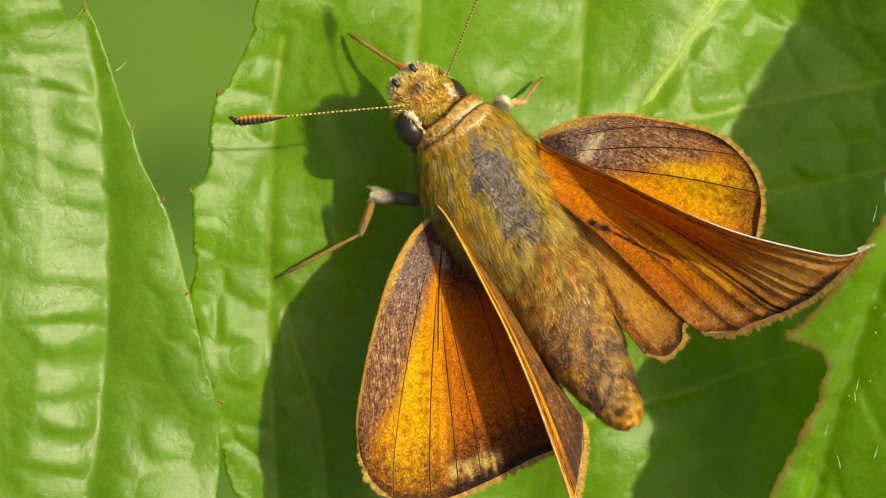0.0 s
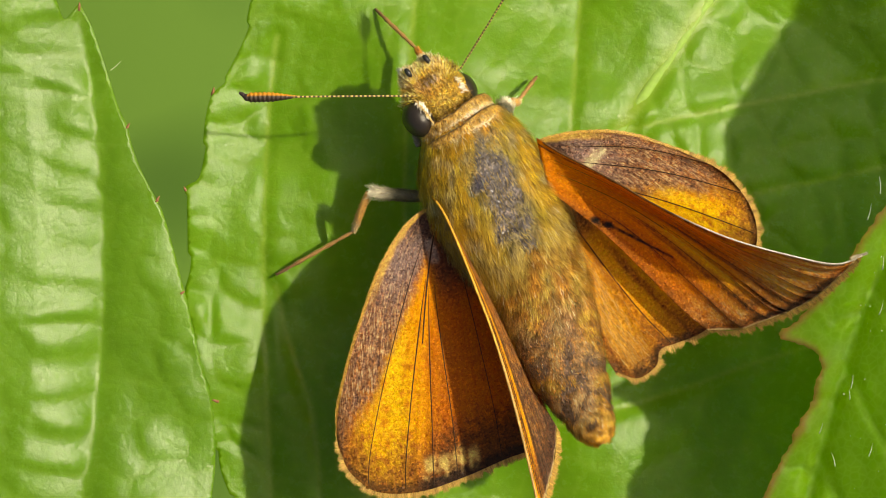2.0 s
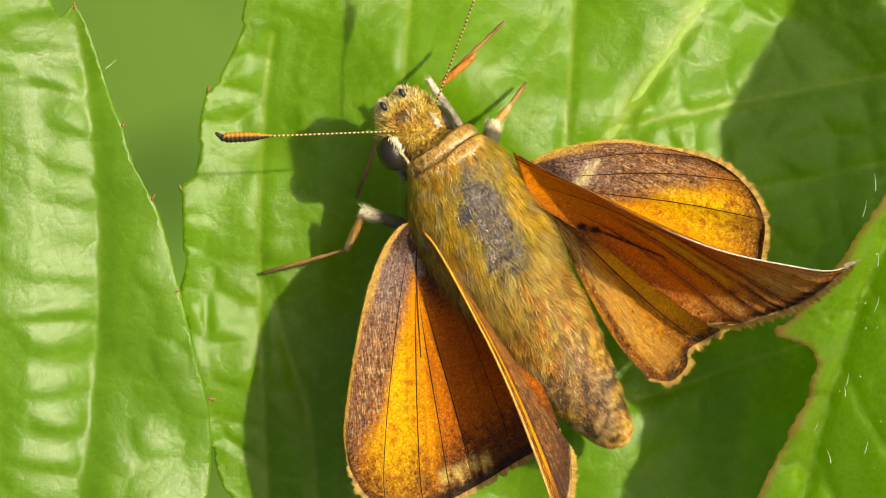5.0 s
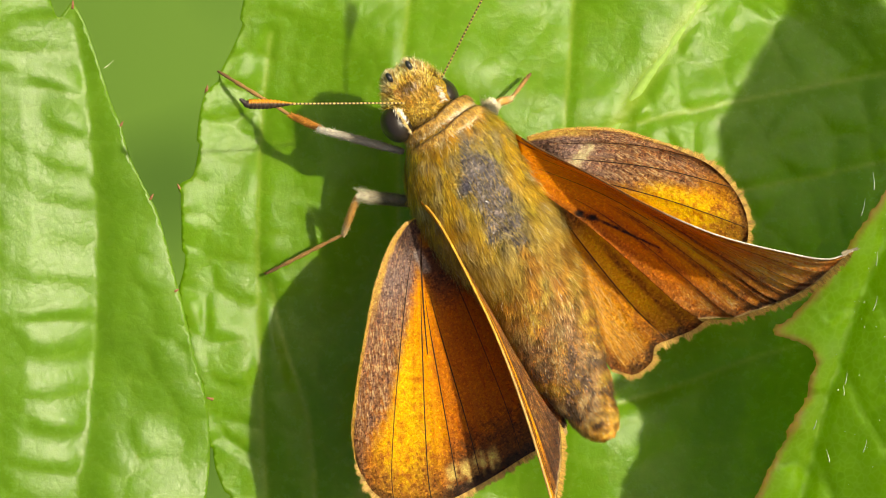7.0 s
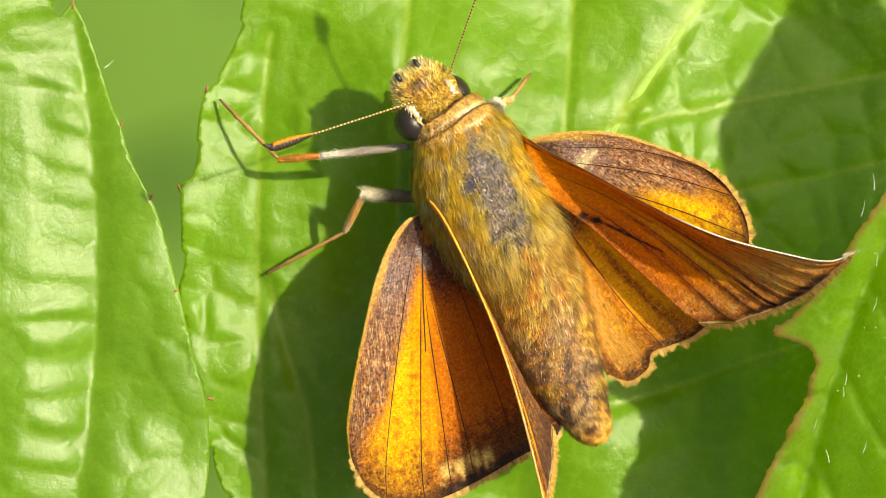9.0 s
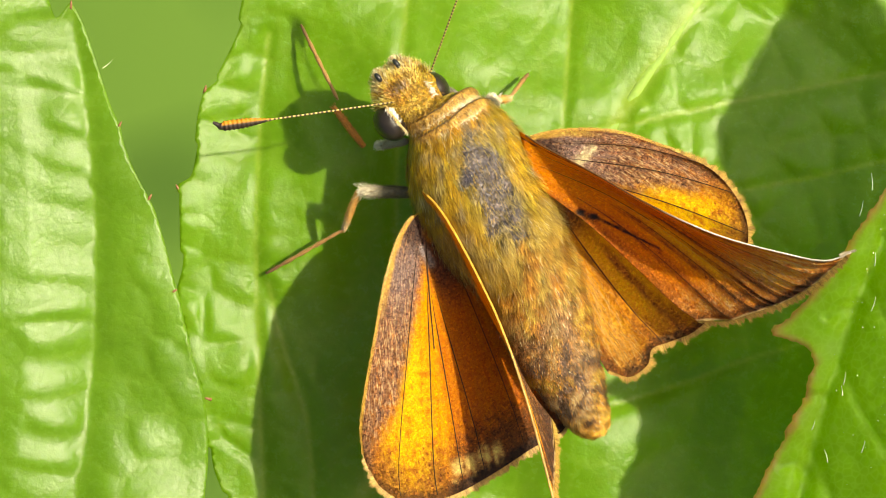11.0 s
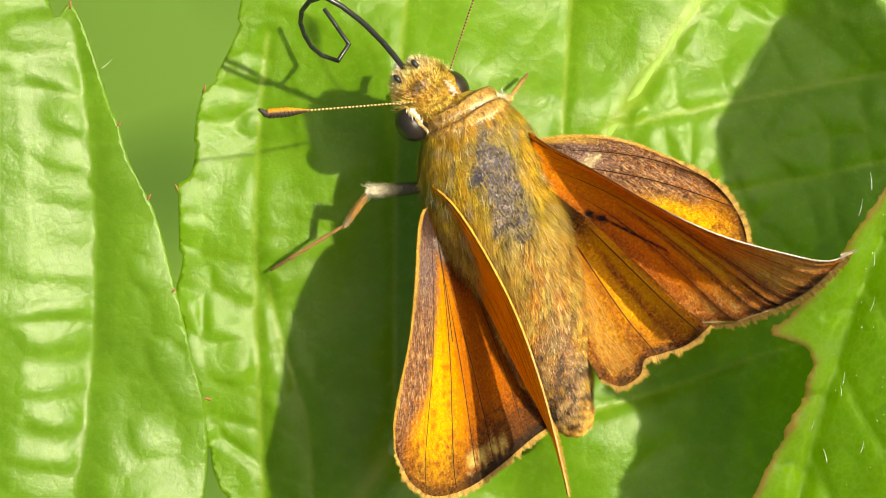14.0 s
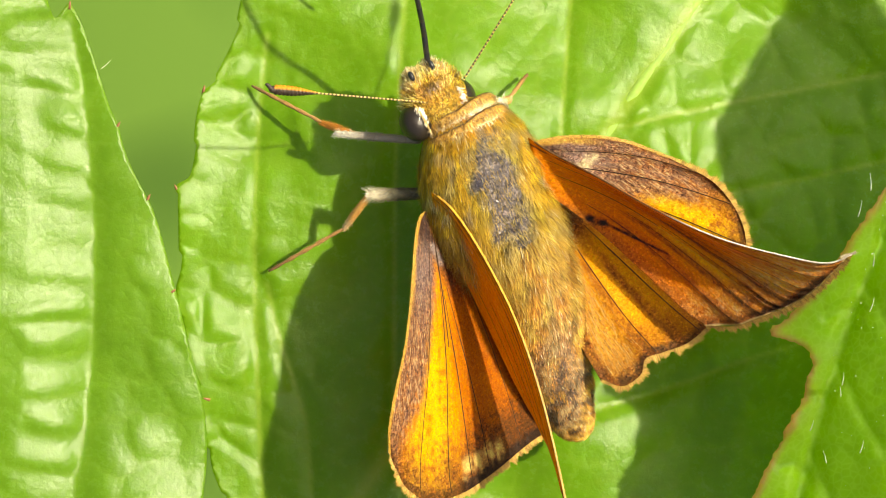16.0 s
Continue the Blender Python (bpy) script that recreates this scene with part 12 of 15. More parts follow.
    walk(thing["proboscis.04"], eased([(0, mm(-0.57, 0.72, -0.59, -3.5, 1.8, 123.5)), (0.3, mm(-0.57, 0.72, -0.59, -0.4, 1.8, 123.5)), (0.5, mm(-0.57, 0.72, -0.59, -2.3, 1.8, 123.5)), (0.8, mm(-0.57, 0.72, -0.59, 3.7, 1.8, 123.5)), (1, mm(-0.57, 0.72, -0.59, 1.1, 1.8, 123.5)), (1.3, mm(-0.57, 0.72, -0.59, 5.3, 1.8, 123.5)), (1.5, mm(-0.57, 0.72, -0.59, 1.4, 1.8, 123.5)), (1.8, mm(-0.57, 0.72, -0.59, 4.4, 1.8, 123.5)), (2, mm(-0.57, 0.72, -0.59, -6, 1.8, 123.5)), (2.2, mm(-0.57, 0.72, -0.59, -0.8, 1.8, 123.5)), (2.5, mm(-0.57, 0.72, -0.59, -5.4, 1.8, 123.5)), (3, mm(-0.57, 0.72, -0.59, -2, 1.8, 123.5)), (3.5, mm(-0.57, 0.72, -0.59, -2.3, 1.8, 123.5)), (3.7, mm(-0.57, 0.72, -0.59, 8, 1.8, 123.5)), (3.9, mm(-0.57, 0.72, -0.59, 9.6, 1.8, 123.5)), (4, mm(-0.57, 0.72, -0.59, -1.6, 1.8, 123.5)), (4.2, mm(-0.57, 0.72, -0.59, 1.2, 1.8, 123.5)), (6.3, mm(-0.57, 0.72, -0.59, 0.4, 1.8, 123.5)), (6.5, mm(-0.57, 0.72, -0.59, 0.4, 1.8, 123.5)), (6.7, mm(-0.57, 0.72, -0.59, 16.6, 1.8, 123.5)), (7, mm(-0.57, 0.72, -0.59, 0.1, 1.8, 123.5)), (7.2, mm(-0.57, 0.72, -0.59, 4.4, 1.8, 123.5)), (7.5, mm(-0.57, 0.72, -0.59, -0.4, 1.8, 123.5)), (7.6, mm(-0.57, 0.72, -0.59, 15.2, 1.8, 123.5)), (7.7, mm(-0.57, 0.72, -0.59, 33.2, 1.8, 123.5)), (7.8, mm(-0.57, 0.72, -0.59, 10.4, 1.8, 123.5)), (7.9, mm(-0.57, 0.72, -0.59, 3.7, 1.8, 123.5)), (8, mm(-0.57, 0.72, -0.59, 6.9, 1.8, 123.5)), (8.3, mm(-0.57, 0.72, -0.59, 7.2, 1.8, 123.5)), (8.5, mm(-0.57, 0.72, -0.59, -0.5, 1.8, 123.5)), (8.8, mm(-0.57, 0.72, -0.59, -2.5, 1.8, 123.5)), (9, mm(-0.57, 0.72, -0.59, -2.1, 1.8, 123.5)), (9.2, mm(-0.57, 0.72, -0.59, -5.8, 1.8, 123.5)), (11.3, mm(-0.57, 0.72, -0.59, 3.1, 1.8, 123.5)), (11.5, mm(-0.57, 0.72, -0.59, -7.8, 1.8, 123.5)), (11.6, mm(-0.57, 0.72, -0.59, -9, 1.8, 123.5)), (11.7, mm(-0.57, 0.72, -0.59, 0.6, 1.8, 123.5)), (11.8, mm(-0.57, 0.72, -0.59, -4.9, 1.8, 123.5)), (12, mm(-0.57, 0.72, -0.59, 10, 1.8, 123.5)), (12.2, mm(-0.57, 0.72, -0.59, 9, 1.8, 123.5)), (12.5, mm(-0.57, 0.72, -0.59, 3.8, 1.8, 123.5)), (12.7, mm(-0.57, 0.72, -0.59, 2.5, 1.8, 123.5)), (13, mm(-0.57, 0.72, -0.59, 23.6, 1.8, 123.5)), (13.2, mm(-0.57, 0.72, -0.59, 2.7, 1.8, 123.5)), (13.3, mm(-0.89, 1.31, -0.47, -11, 1, 178.7)), (13.4, mm(-1.21, 1.89, -0.35, -19.6, 11.7, -126.7)), (13.5, mm(-1.53, 2.48, -0.22, -15.3, 24.9, -69.8)), (13.7, mm(-1.78, 3.22, 0, -18, 0.7, -110.8)), (13.8, mm(-1.68, 2.71, -0.24, -13, 15.7, -66.3)), (13.867, mm(-1.93, 3.14, 0.41, -24.1, -1.2, -117.4)), (13.933, mm(-2.19, 3.56, 1.05, -17.8, -20.4, -168.3)), (14, mm(-2.44, 3.98, 1.7, 3.1, -26.6, 133.6)), (14.2, mm(-2.27, 3.84, 1.97, -1.2, -44, 120.2)), (14.3, mm(-1.96, 4.16, 1.74, -5.4, -44.8, 115.4)), (14.4, mm(-1.64, 4.36, 1.59, 0.7, -41.2, 106.2)), (14.5, mm(-2.43, 3.59, 2.08, -12.3, -51.1, 140.3)), (14.7, mm(-1.45, 4.24, 1.83, 8.3, -45.6, 104.7)), (14.8, mm(-1.58, 4.1, 1.97, 2.1, -48.6, 110.1)), (15, mm(-1.62, 4.02, 2.05, -5.7, -49.8, 112.7)), (15.2, mm(-1.4, 4.2, 1.89, -1.1, -47, 103.4)), (15.5, mm(-1.49, 4.08, 2.03, -13.3, -47.8, 104.6)), (15.7, mm(-1.68, 4.07, 1.99, -11, -46.9, 109.5)), (16, mm(-1.77, 4.05, 1.98, -9.6, -46.3, 113))], UNROLL))
    walk(thing["proboscis.05"], eased([(0, mm(-0.99, 1.35, -0.62, -4.9, 40.6, 123.5)), (0.3, mm(-0.99, 1.35, -0.62, -0.6, 40.6, 123.5)), (0.5, mm(-0.99, 1.35, -0.62, -3.3, 40.6, 123.5)), (0.8, mm(-0.99, 1.35, -0.62, 5.2, 40.6, 123.5)), (1, mm(-0.99, 1.35, -0.62, 1.4, 40.6, 123.5)), (1.3, mm(-0.99, 1.35, -0.62, 7.5, 40.6, 123.5)), (1.5, mm(-0.99, 1.35, -0.62, 2.1, 40.6, 123.5)), (1.8, mm(-0.99, 1.35, -0.62, 6.5, 40.6, 123.5)), (2, mm(-0.99, 1.35, -0.62, -8.2, 40.6, 123.5)), (2.2, mm(-0.99, 1.35, -0.62, -1.2, 40.6, 123.5)), (2.5, mm(-0.99, 1.35, -0.62, -7, 40.6, 123.5)), (3, mm(-0.99, 1.35, -0.62, -2.7, 40.6, 123.5)), (3.5, mm(-0.99, 1.35, -0.62, -3.2, 40.6, 123.5)), (3.7, mm(-0.99, 1.35, -0.62, 11.9, 40.6, 123.5)), (3.9, mm(-0.99, 1.35, -0.62, 13.1, 40.6, 123.5)), (4, mm(-0.99, 1.35, -0.62, -2.2, 40.6, 123.5)), (4.2, mm(-0.99, 1.35, -0.62, 1.6, 40.6, 123.5)), (6.3, mm(-0.99, 1.35, -0.62, 0.5, 40.6, 123.5)), (6.5, mm(-0.99, 1.35, -0.62, 0.6, 40.6, 123.5)), (6.7, mm(-0.99, 1.35, -0.62, 20.6, 40.6, 123.5)), (7, mm(-0.99, 1.35, -0.62, 0.2, 40.6, 123.5)), (7.2, mm(-0.99, 1.35, -0.62, 5.7, 40.6, 123.5)), (7.5, mm(-0.99, 1.35, -0.62, -0.5, 40.6, 123.5)), (7.6, mm(-0.99, 1.35, -0.62, 18.2, 40.6, 123.5)), (7.7, mm(-0.99, 1.35, -0.62, 30.7, 40.6, 123.5)), (7.8, mm(-0.99, 1.35, -0.62, 12.7, 40.6, 123.5)), (7.9, mm(-0.99, 1.35, -0.62, 4.8, 40.6, 123.5)), (8, mm(-0.99, 1.35, -0.62, 9.7, 40.6, 123.5)), (8.3, mm(-0.99, 1.35, -0.62, 9.3, 40.6, 123.5)), (8.5, mm(-0.99, 1.35, -0.62, -0.7, 40.6, 123.5)), (8.8, mm(-0.99, 1.35, -0.62, -3.3, 40.6, 123.5)), (9, mm(-0.99, 1.35, -0.62, -3, 40.6, 123.5)), (9.2, mm(-0.99, 1.35, -0.62, -7.7, 40.6, 123.5)), (11.3, mm(-0.99, 1.35, -0.62, 4, 40.6, 123.5)), (11.5, mm(-0.99, 1.35, -0.62, -10, 40.6, 123.5)), (11.6, mm(-0.99, 1.35, -0.62, -13.7, 40.6, 123.5)), (11.7, mm(-0.99, 1.35, -0.62, 0.8, 40.6, 123.5)), (11.8, mm(-0.99, 1.35, -0.62, -6.4, 40.6, 123.5)), (12, mm(-0.99, 1.35, -0.62, 11.3, 40.6, 123.5)), (12.2, mm(-0.99, 1.35, -0.62, 10.7, 40.6, 123.5)), (12.5, mm(-0.99, 1.35, -0.62, 4.8, 40.6, 123.5)), (12.7, mm(-0.99, 1.35, -0.62, 3.3, 40.6, 123.5)), (13, mm(-0.99, 1.35, -0.62, 31.2, 40.6, 123.5)), (13.2, mm(-0.99, 1.35, -0.62, 3.8, 40.6, 123.5)), (13.3, mm(-1.09, 1.51, -0.59, -38.3, 22.1, 61.6)), (13.4, mm(-1.19, 1.67, -0.56, -47.2, -16.9, 22.2)), (13.5, mm(-1.29, 1.84, -0.54, -20.7, -50.8, -32.5)), (13.7, mm(-2.05, 2.52, -0.01, -41.1, -0.1, -51)), (13.8, mm(-1.39, 2.05, -0.44, -19.1, -37.8, -41.7)), (13.867, mm(-1.9, 2.86, 0.38, 1, -38.3, -107.6)), (13.933, mm(-2.4, 3.66, 1.21, 10.1, -24.5, -165.9)), (14, mm(-2.9, 4.47, 2.03, 3.1, -10.1, 142.7)), (14.2, mm(-2.54, 4.31, 2.49, -1.2, -33.5, 118.7)), (14.3, mm(-2.19, 4.64, 2.27, -3.8, -26.4, 115.8)), (14.4, mm(-1.8, 4.91, 2.08, 2, -20.4, 111.7)), (14.5, mm(-2.79, 3.89, 2.67, -10.4, -42.3, 135.6)), (14.7, mm(-1.58, 4.75, 2.37, 8.3, -38.5, 112.4)), (14.8, mm(-1.75, 4.57, 2.54, 2.4, -41.1, 117.9)), (15, mm(-1.81, 4.47, 2.62, -4.3, -41.6, 122.9)), (15.2, mm(-1.51, 4.7, 2.44, 1.2, -35.4, 116.6)), (15.5, mm(-1.61, 4.56, 2.58, -10.4, -38.1, 115.1)), (15.7, mm(-1.85, 4.55, 2.54, -9.5, -39.8, 110.9)), (16, mm(-1.97, 4.52, 2.53, -8.4, -39.1, 112.4))], UNROLL))
    walk(thing["proboscis.06"], eased([(0, mm(-1.3, 1.82, -1.11, 4.1, 35.3, -56.5)), (0.3, mm(-1.3, 1.82, -1.11, 0.4, 35.3, -56.5)), (0.5, mm(-1.3, 1.82, -1.11, 2.6, 35.3, -56.5)), (0.8, mm(-1.3, 1.82, -1.11, -4.3, 35.3, -56.5)), (1, mm(-1.3, 1.82, -1.11, -1.4, 35.3, -56.5)), (1.3, mm(-1.3, 1.82, -1.11, -6.1, 35.3, -56.5)), (1.5, mm(-1.3, 1.82, -1.11, -1.5, 35.3, -56.5)), (1.8, mm(-1.3, 1.82, -1.11, -4.9, 35.3, -56.5)), (2, mm(-1.3, 1.82, -1.11, 7.1, 35.3, -56.5)), (2.2, mm(-1.3, 1.82, -1.11, 0.9, 35.3, -56.5)), (2.5, mm(-1.3, 1.82, -1.11, 6.6, 35.3, -56.5)), (3, mm(-1.3, 1.82, -1.11, 2.4, 35.3, -56.5)), (3.5, mm(-1.3, 1.82, -1.11, 2.7, 35.3, -56.5)), (3.7, mm(-1.3, 1.82, -1.11, -8.8, 35.3, -56.5)), (3.9, mm(-1.3, 1.82, -1.11, -11.4, 35.3, -56.5)), (4, mm(-1.3, 1.82, -1.11, 1.9, 35.3, -56.5)), (4.2, mm(-1.3, 1.82, -1.11, -1.4, 35.3, -56.5)), (6.3, mm(-1.3, 1.82, -1.11, -0.5, 35.3, -56.5)), (6.5, mm(-1.3, 1.82, -1.11, -0.5, 35.3, -56.5)), (6.7, mm(-1.3, 1.82, -1.11, -20.9, 35.3, -56.5)), (7, mm(-1.3, 1.82, -1.11, -0.2, 35.3, -56.5)), (7.2, mm(-1.3, 1.82, -1.11, -5.5, 35.3, -56.5)), (7.5, mm(-1.3, 1.82, -1.11, 0.5, 35.3, -56.5)), (7.6, mm(-1.3, 1.82, -1.11, -19.8, 35.3, -56.5)), (7.7, mm(-1.3, 1.82, -1.11, -53.3, 35.3, -56.5)), (7.8, mm(-1.3, 1.82, -1.11, -13.5, 35.3, -56.5)), (7.9, mm(-1.3, 1.82, -1.11, -4.6, 35.3, -56.5)), (8, mm(-1.3, 1.82, -1.11, -8, 35.3, -56.5)), (8.3, mm(-1.3, 1.82, -1.11, -8.9, 35.3, -56.5)), (8.5, mm(-1.3, 1.82, -1.11, 0.6, 35.3, -56.5)), (8.8, mm(-1.3, 1.82, -1.11, 3, 35.3, -56.5)), (9, mm(-1.3, 1.82, -1.11, 2.4, 35.3, -56.5)), (9.2, mm(-1.3, 1.82, -1.11, 7, 35.3, -56.5)), (11.3, mm(-1.3, 1.82, -1.11, -3.9, 35.3, -56.5)), (11.5, mm(-1.3, 1.82, -1.11, 9.6, 35.3, -56.5)), (11.6, mm(-1.3, 1.82, -1.11, 9.7, 35.3, -56.5)), (11.7, mm(-1.3, 1.82, -1.11, -0.8, 35.3, -56.5)), (11.8, mm(-1.3, 1.82, -1.11, 6.1, 35.3, -56.5)), (12, mm(-1.3, 1.82, -1.11, -14.2, 35.3, -56.5)), (12.2, mm(-1.3, 1.82, -1.11, -12, 35.3, -56.5)), (12.5, mm(-1.3, 1.82, -1.11, -4.8, 35.3, -56.5)), (12.7, mm(-1.3, 1.82, -1.11, -3.1, 35.3, -56.5)), (13, mm(-1.3, 1.82, -1.11, -27.2, 35.3, -56.5)), (13.2, mm(-1.3, 1.82, -1.11, -3.2, 35.3, -56.5)), (13.3, mm(-1.16, 1.74, -0.72, 31.6, 21.4, 4.6)), (13.4, mm(-1.03, 1.66, -0.34, 39.2, -11.1, 49.4)), (13.5, mm(-0.89, 1.58, 0.05, 17.9, -38.5, 102.8)), (13.6, mm(-1.23, 1.76, 0.02, 10.3, -16.3, 71.6)), (13.7, mm(-1.57, 1.94, -0.01, -7.3, -0.9, 39.5)), (13.733, mm(-1.26, 1.8, 0.01, 6.4, -9.2, 75.1)), (13.8, mm(-0.95, 1.66, 0.02, 13.1, -23.9, 109.9)), (13.9, mm(-2.22, 3.29, 1.09, -4.1, 8.3, 150.3)), (14, mm(-3.49, 4.92, 2.17, 4.8, 43.7, -167.7)), (14.1, mm(-3.17, 4.89, 2.53, -10.1, 11.3, 151.6)), (14.2, mm(-2.84, 4.86, 2.9, -1.2, -22.5, 117.1)), (14.3, mm(-2.48, 5.25, 2.6, -3.1, -8.4, 116.7)), (14.4, mm(-2.06, 5.56, 2.35, 2.7, -1.4, 116.2)), (14.5, mm(-3.19, 4.28, 3.17, -8.7, -30, 129.5)), (14.7, mm(-1.8, 5.29, 2.83, 7.7, -22.9, 121.5)), (14.8, mm(-2.02, 5.06, 3.03, 2.5, -26, 126.1)), (15, mm(-2.12, 4.94, 3.12, -2.9, -25.9, 133.9)), (15.2, mm(-1.79, 5.25, 2.87, 2.3, -16.9, 128.1)), (15.5, mm(-1.86, 5.1, 3.05, -7.6, -23.5, 125.1)), (15.7, mm(-2.05, 5.09, 3.02, -8.4, -31.6, 110.6)), (16, mm(-2.19, 5.06, 3, -7.7, -31.1, 110.2))], UNROLL))
    walk(thing["proboscis.07"], eased([(0, mm(-0.96, 1.31, -1.54, 3.6, -10, -56.5)), (0.3, mm(-0.96, 1.31, -1.54, 0.4, -10, -56.5)), (0.5, mm(-0.96, 1.31, -1.54, 2.4, -10, -56.5)), (0.8, mm(-0.96, 1.31, -1.54, -3.8, -10, -56.5)), (1, mm(-0.96, 1.31, -1.54, -1.1, -10, -56.5)), (1.3, mm(-0.96, 1.31, -1.54, -5.5, -10, -56.5)), (1.5, mm(-0.96, 1.31, -1.54, -1.4, -10, -56.5)), (1.8, mm(-0.96, 1.31, -1.54, -4.5, -10, -56.5)), (2, mm(-0.96, 1.31, -1.54, 6.2, -10, -56.5)), (2.2, mm(-0.96, 1.31, -1.54, 0.8, -10, -56.5)), (2.5, mm(-0.96, 1.31, -1.54, 5.4, -10, -56.5)), (3, mm(-0.96, 1.31, -1.54, 2.1, -10, -56.5)), (3.5, mm(-0.96, 1.31, -1.54, 2.4, -10, -56.5)), (3.7, mm(-0.96, 1.31, -1.54, -8.3, -10, -56.5)), (3.9, mm(-0.96, 1.31, -1.54, -9.9, -10, -56.5)), (4, mm(-0.96, 1.31, -1.54, 1.7, -10, -56.5)), (4.2, mm(-0.96, 1.31, -1.54, -1.2, -10, -56.5)), (6.3, mm(-0.96, 1.31, -1.54, -0.4, -10, -56.5)), (6.5, mm(-0.96, 1.31, -1.54, -0.4, -10, -56.5)), (6.7, mm(-0.96, 1.31, -1.54, -16.7, -10, -56.5)), (7, mm(-0.96, 1.31, -1.54, -0.1, -10, -56.5)), (7.2, mm(-0.96, 1.31, -1.54, -4.5, -10, -56.5)), (7.5, mm(-0.96, 1.31, -1.54, 0.4, -10, -56.5)), (7.6, mm(-0.96, 1.31, -1.54, -15.2, -10, -56.5)), (7.7, mm(-0.96, 1.31, -1.54, -31.6, -10, -56.5)), (7.8, mm(-0.96, 1.31, -1.54, -10.4, -10, -56.5)), (7.9, mm(-0.96, 1.31, -1.54, -3.8, -10, -56.5)), (8, mm(-0.96, 1.31, -1.54, -7.1, -10, -56.5)), (8.3, mm(-0.96, 1.31, -1.54, -7.3, -10, -56.5)), (8.5, mm(-0.96, 1.31, -1.54, 0.5, -10, -56.5)), (8.8, mm(-0.96, 1.31, -1.54, 2.5, -10, -56.5)), (9, mm(-0.96, 1.31, -1.54, 2.1, -10, -56.5)), (9.2, mm(-0.96, 1.31, -1.54, 5.9, -10, -56.5)), (11.3, mm(-0.96, 1.31, -1.54, -3.1, -10, -56.5)), (11.5, mm(-0.96, 1.31, -1.54, 7.9, -10, -56.5)), (11.6, mm(-0.96, 1.31, -1.54, 9.4, -10, -56.5)), (11.7, mm(-0.96, 1.31, -1.54, -0.6, -10, -56.5)), (11.8, mm(-0.96, 1.31, -1.54, 5, -10, -56.5)), (12, mm(-0.96, 1.31, -1.54, -9.8, -10, -56.5)), (12.2, mm(-0.96, 1.31, -1.54, -9, -10, -56.5)), (12.5, mm(-0.96, 1.31, -1.54, -3.8, -10, -56.5)), (12.7, mm(-0.96, 1.31, -1.54, -2.6, -10, -56.5)), (13, mm(-0.96, 1.31, -1.54, -24.1, -10, -56.5)), (13.2, mm(-0.96, 1.31, -1.54, -2.8, -10, -56.5)), (13.3, mm(-0.98, 1.59, -0.86, 26.9, 3.4, -99.8)), (13.4, mm(-1, 1.87, -0.17, 41.7, 32.8, -136.6)), (13.5, mm(-1.02, 2.15, 0.51, 25.7, 63.6, 169.4)), (13.6, mm(-1.01, 2.29, 0.26, 22, 30.1, 135)), (13.7, mm(-1, 2.42, 0.01, 37.3, -0.2, 107.5)), (13.8, mm(-1.18, 2.3, 0.32, 13.3, -1.6, 119.5)), (13.9, mm(-2.6, 3.55, 0.98, -6.1, 23.8, 166.6)), (14, mm(-4.02, 4.8, 1.65, 4.3, 54.4, -135.7)), (14.1, mm(-3.59, 5.14, 2.42, -12.7, 24.6, 170.5)), (14.2, mm(-3.16, 5.48, 3.19, -0, -5.4, 130.1)), (14.3, mm(-2.81, 5.91, 2.71, 0.9, 9.3, 139.1)), (14.4, mm(-2.39, 6.23, 2.36, 6.3, 10.1, 134.2)), (14.5, mm(-3.6, 4.78, 3.55, -8.1, 19.6, 148.3)), (14.7, mm(-2.17, 5.88, 3.12, 7.7, -8.3, 131.5)), (14.8, mm(-2.42, 5.61, 3.36, 2.6, -12.9, 134)), (15, mm(-2.58, 5.43, 3.44, -2.1, -12.4, 142.3)), (15.2, mm(-2.23, 5.81, 3.09, 3.1, -4.1, 136.4)), (15.5, mm(-2.26, 5.66, 3.35, -6.2, -13.1, 131.3)), (15.7, mm(-2.28, 5.69, 3.41, -7.8, -25.6, 111.3)), (16, mm(-2.41, 5.67, 3.39, -7.3, -25.3, 109.7))], UNROLL))
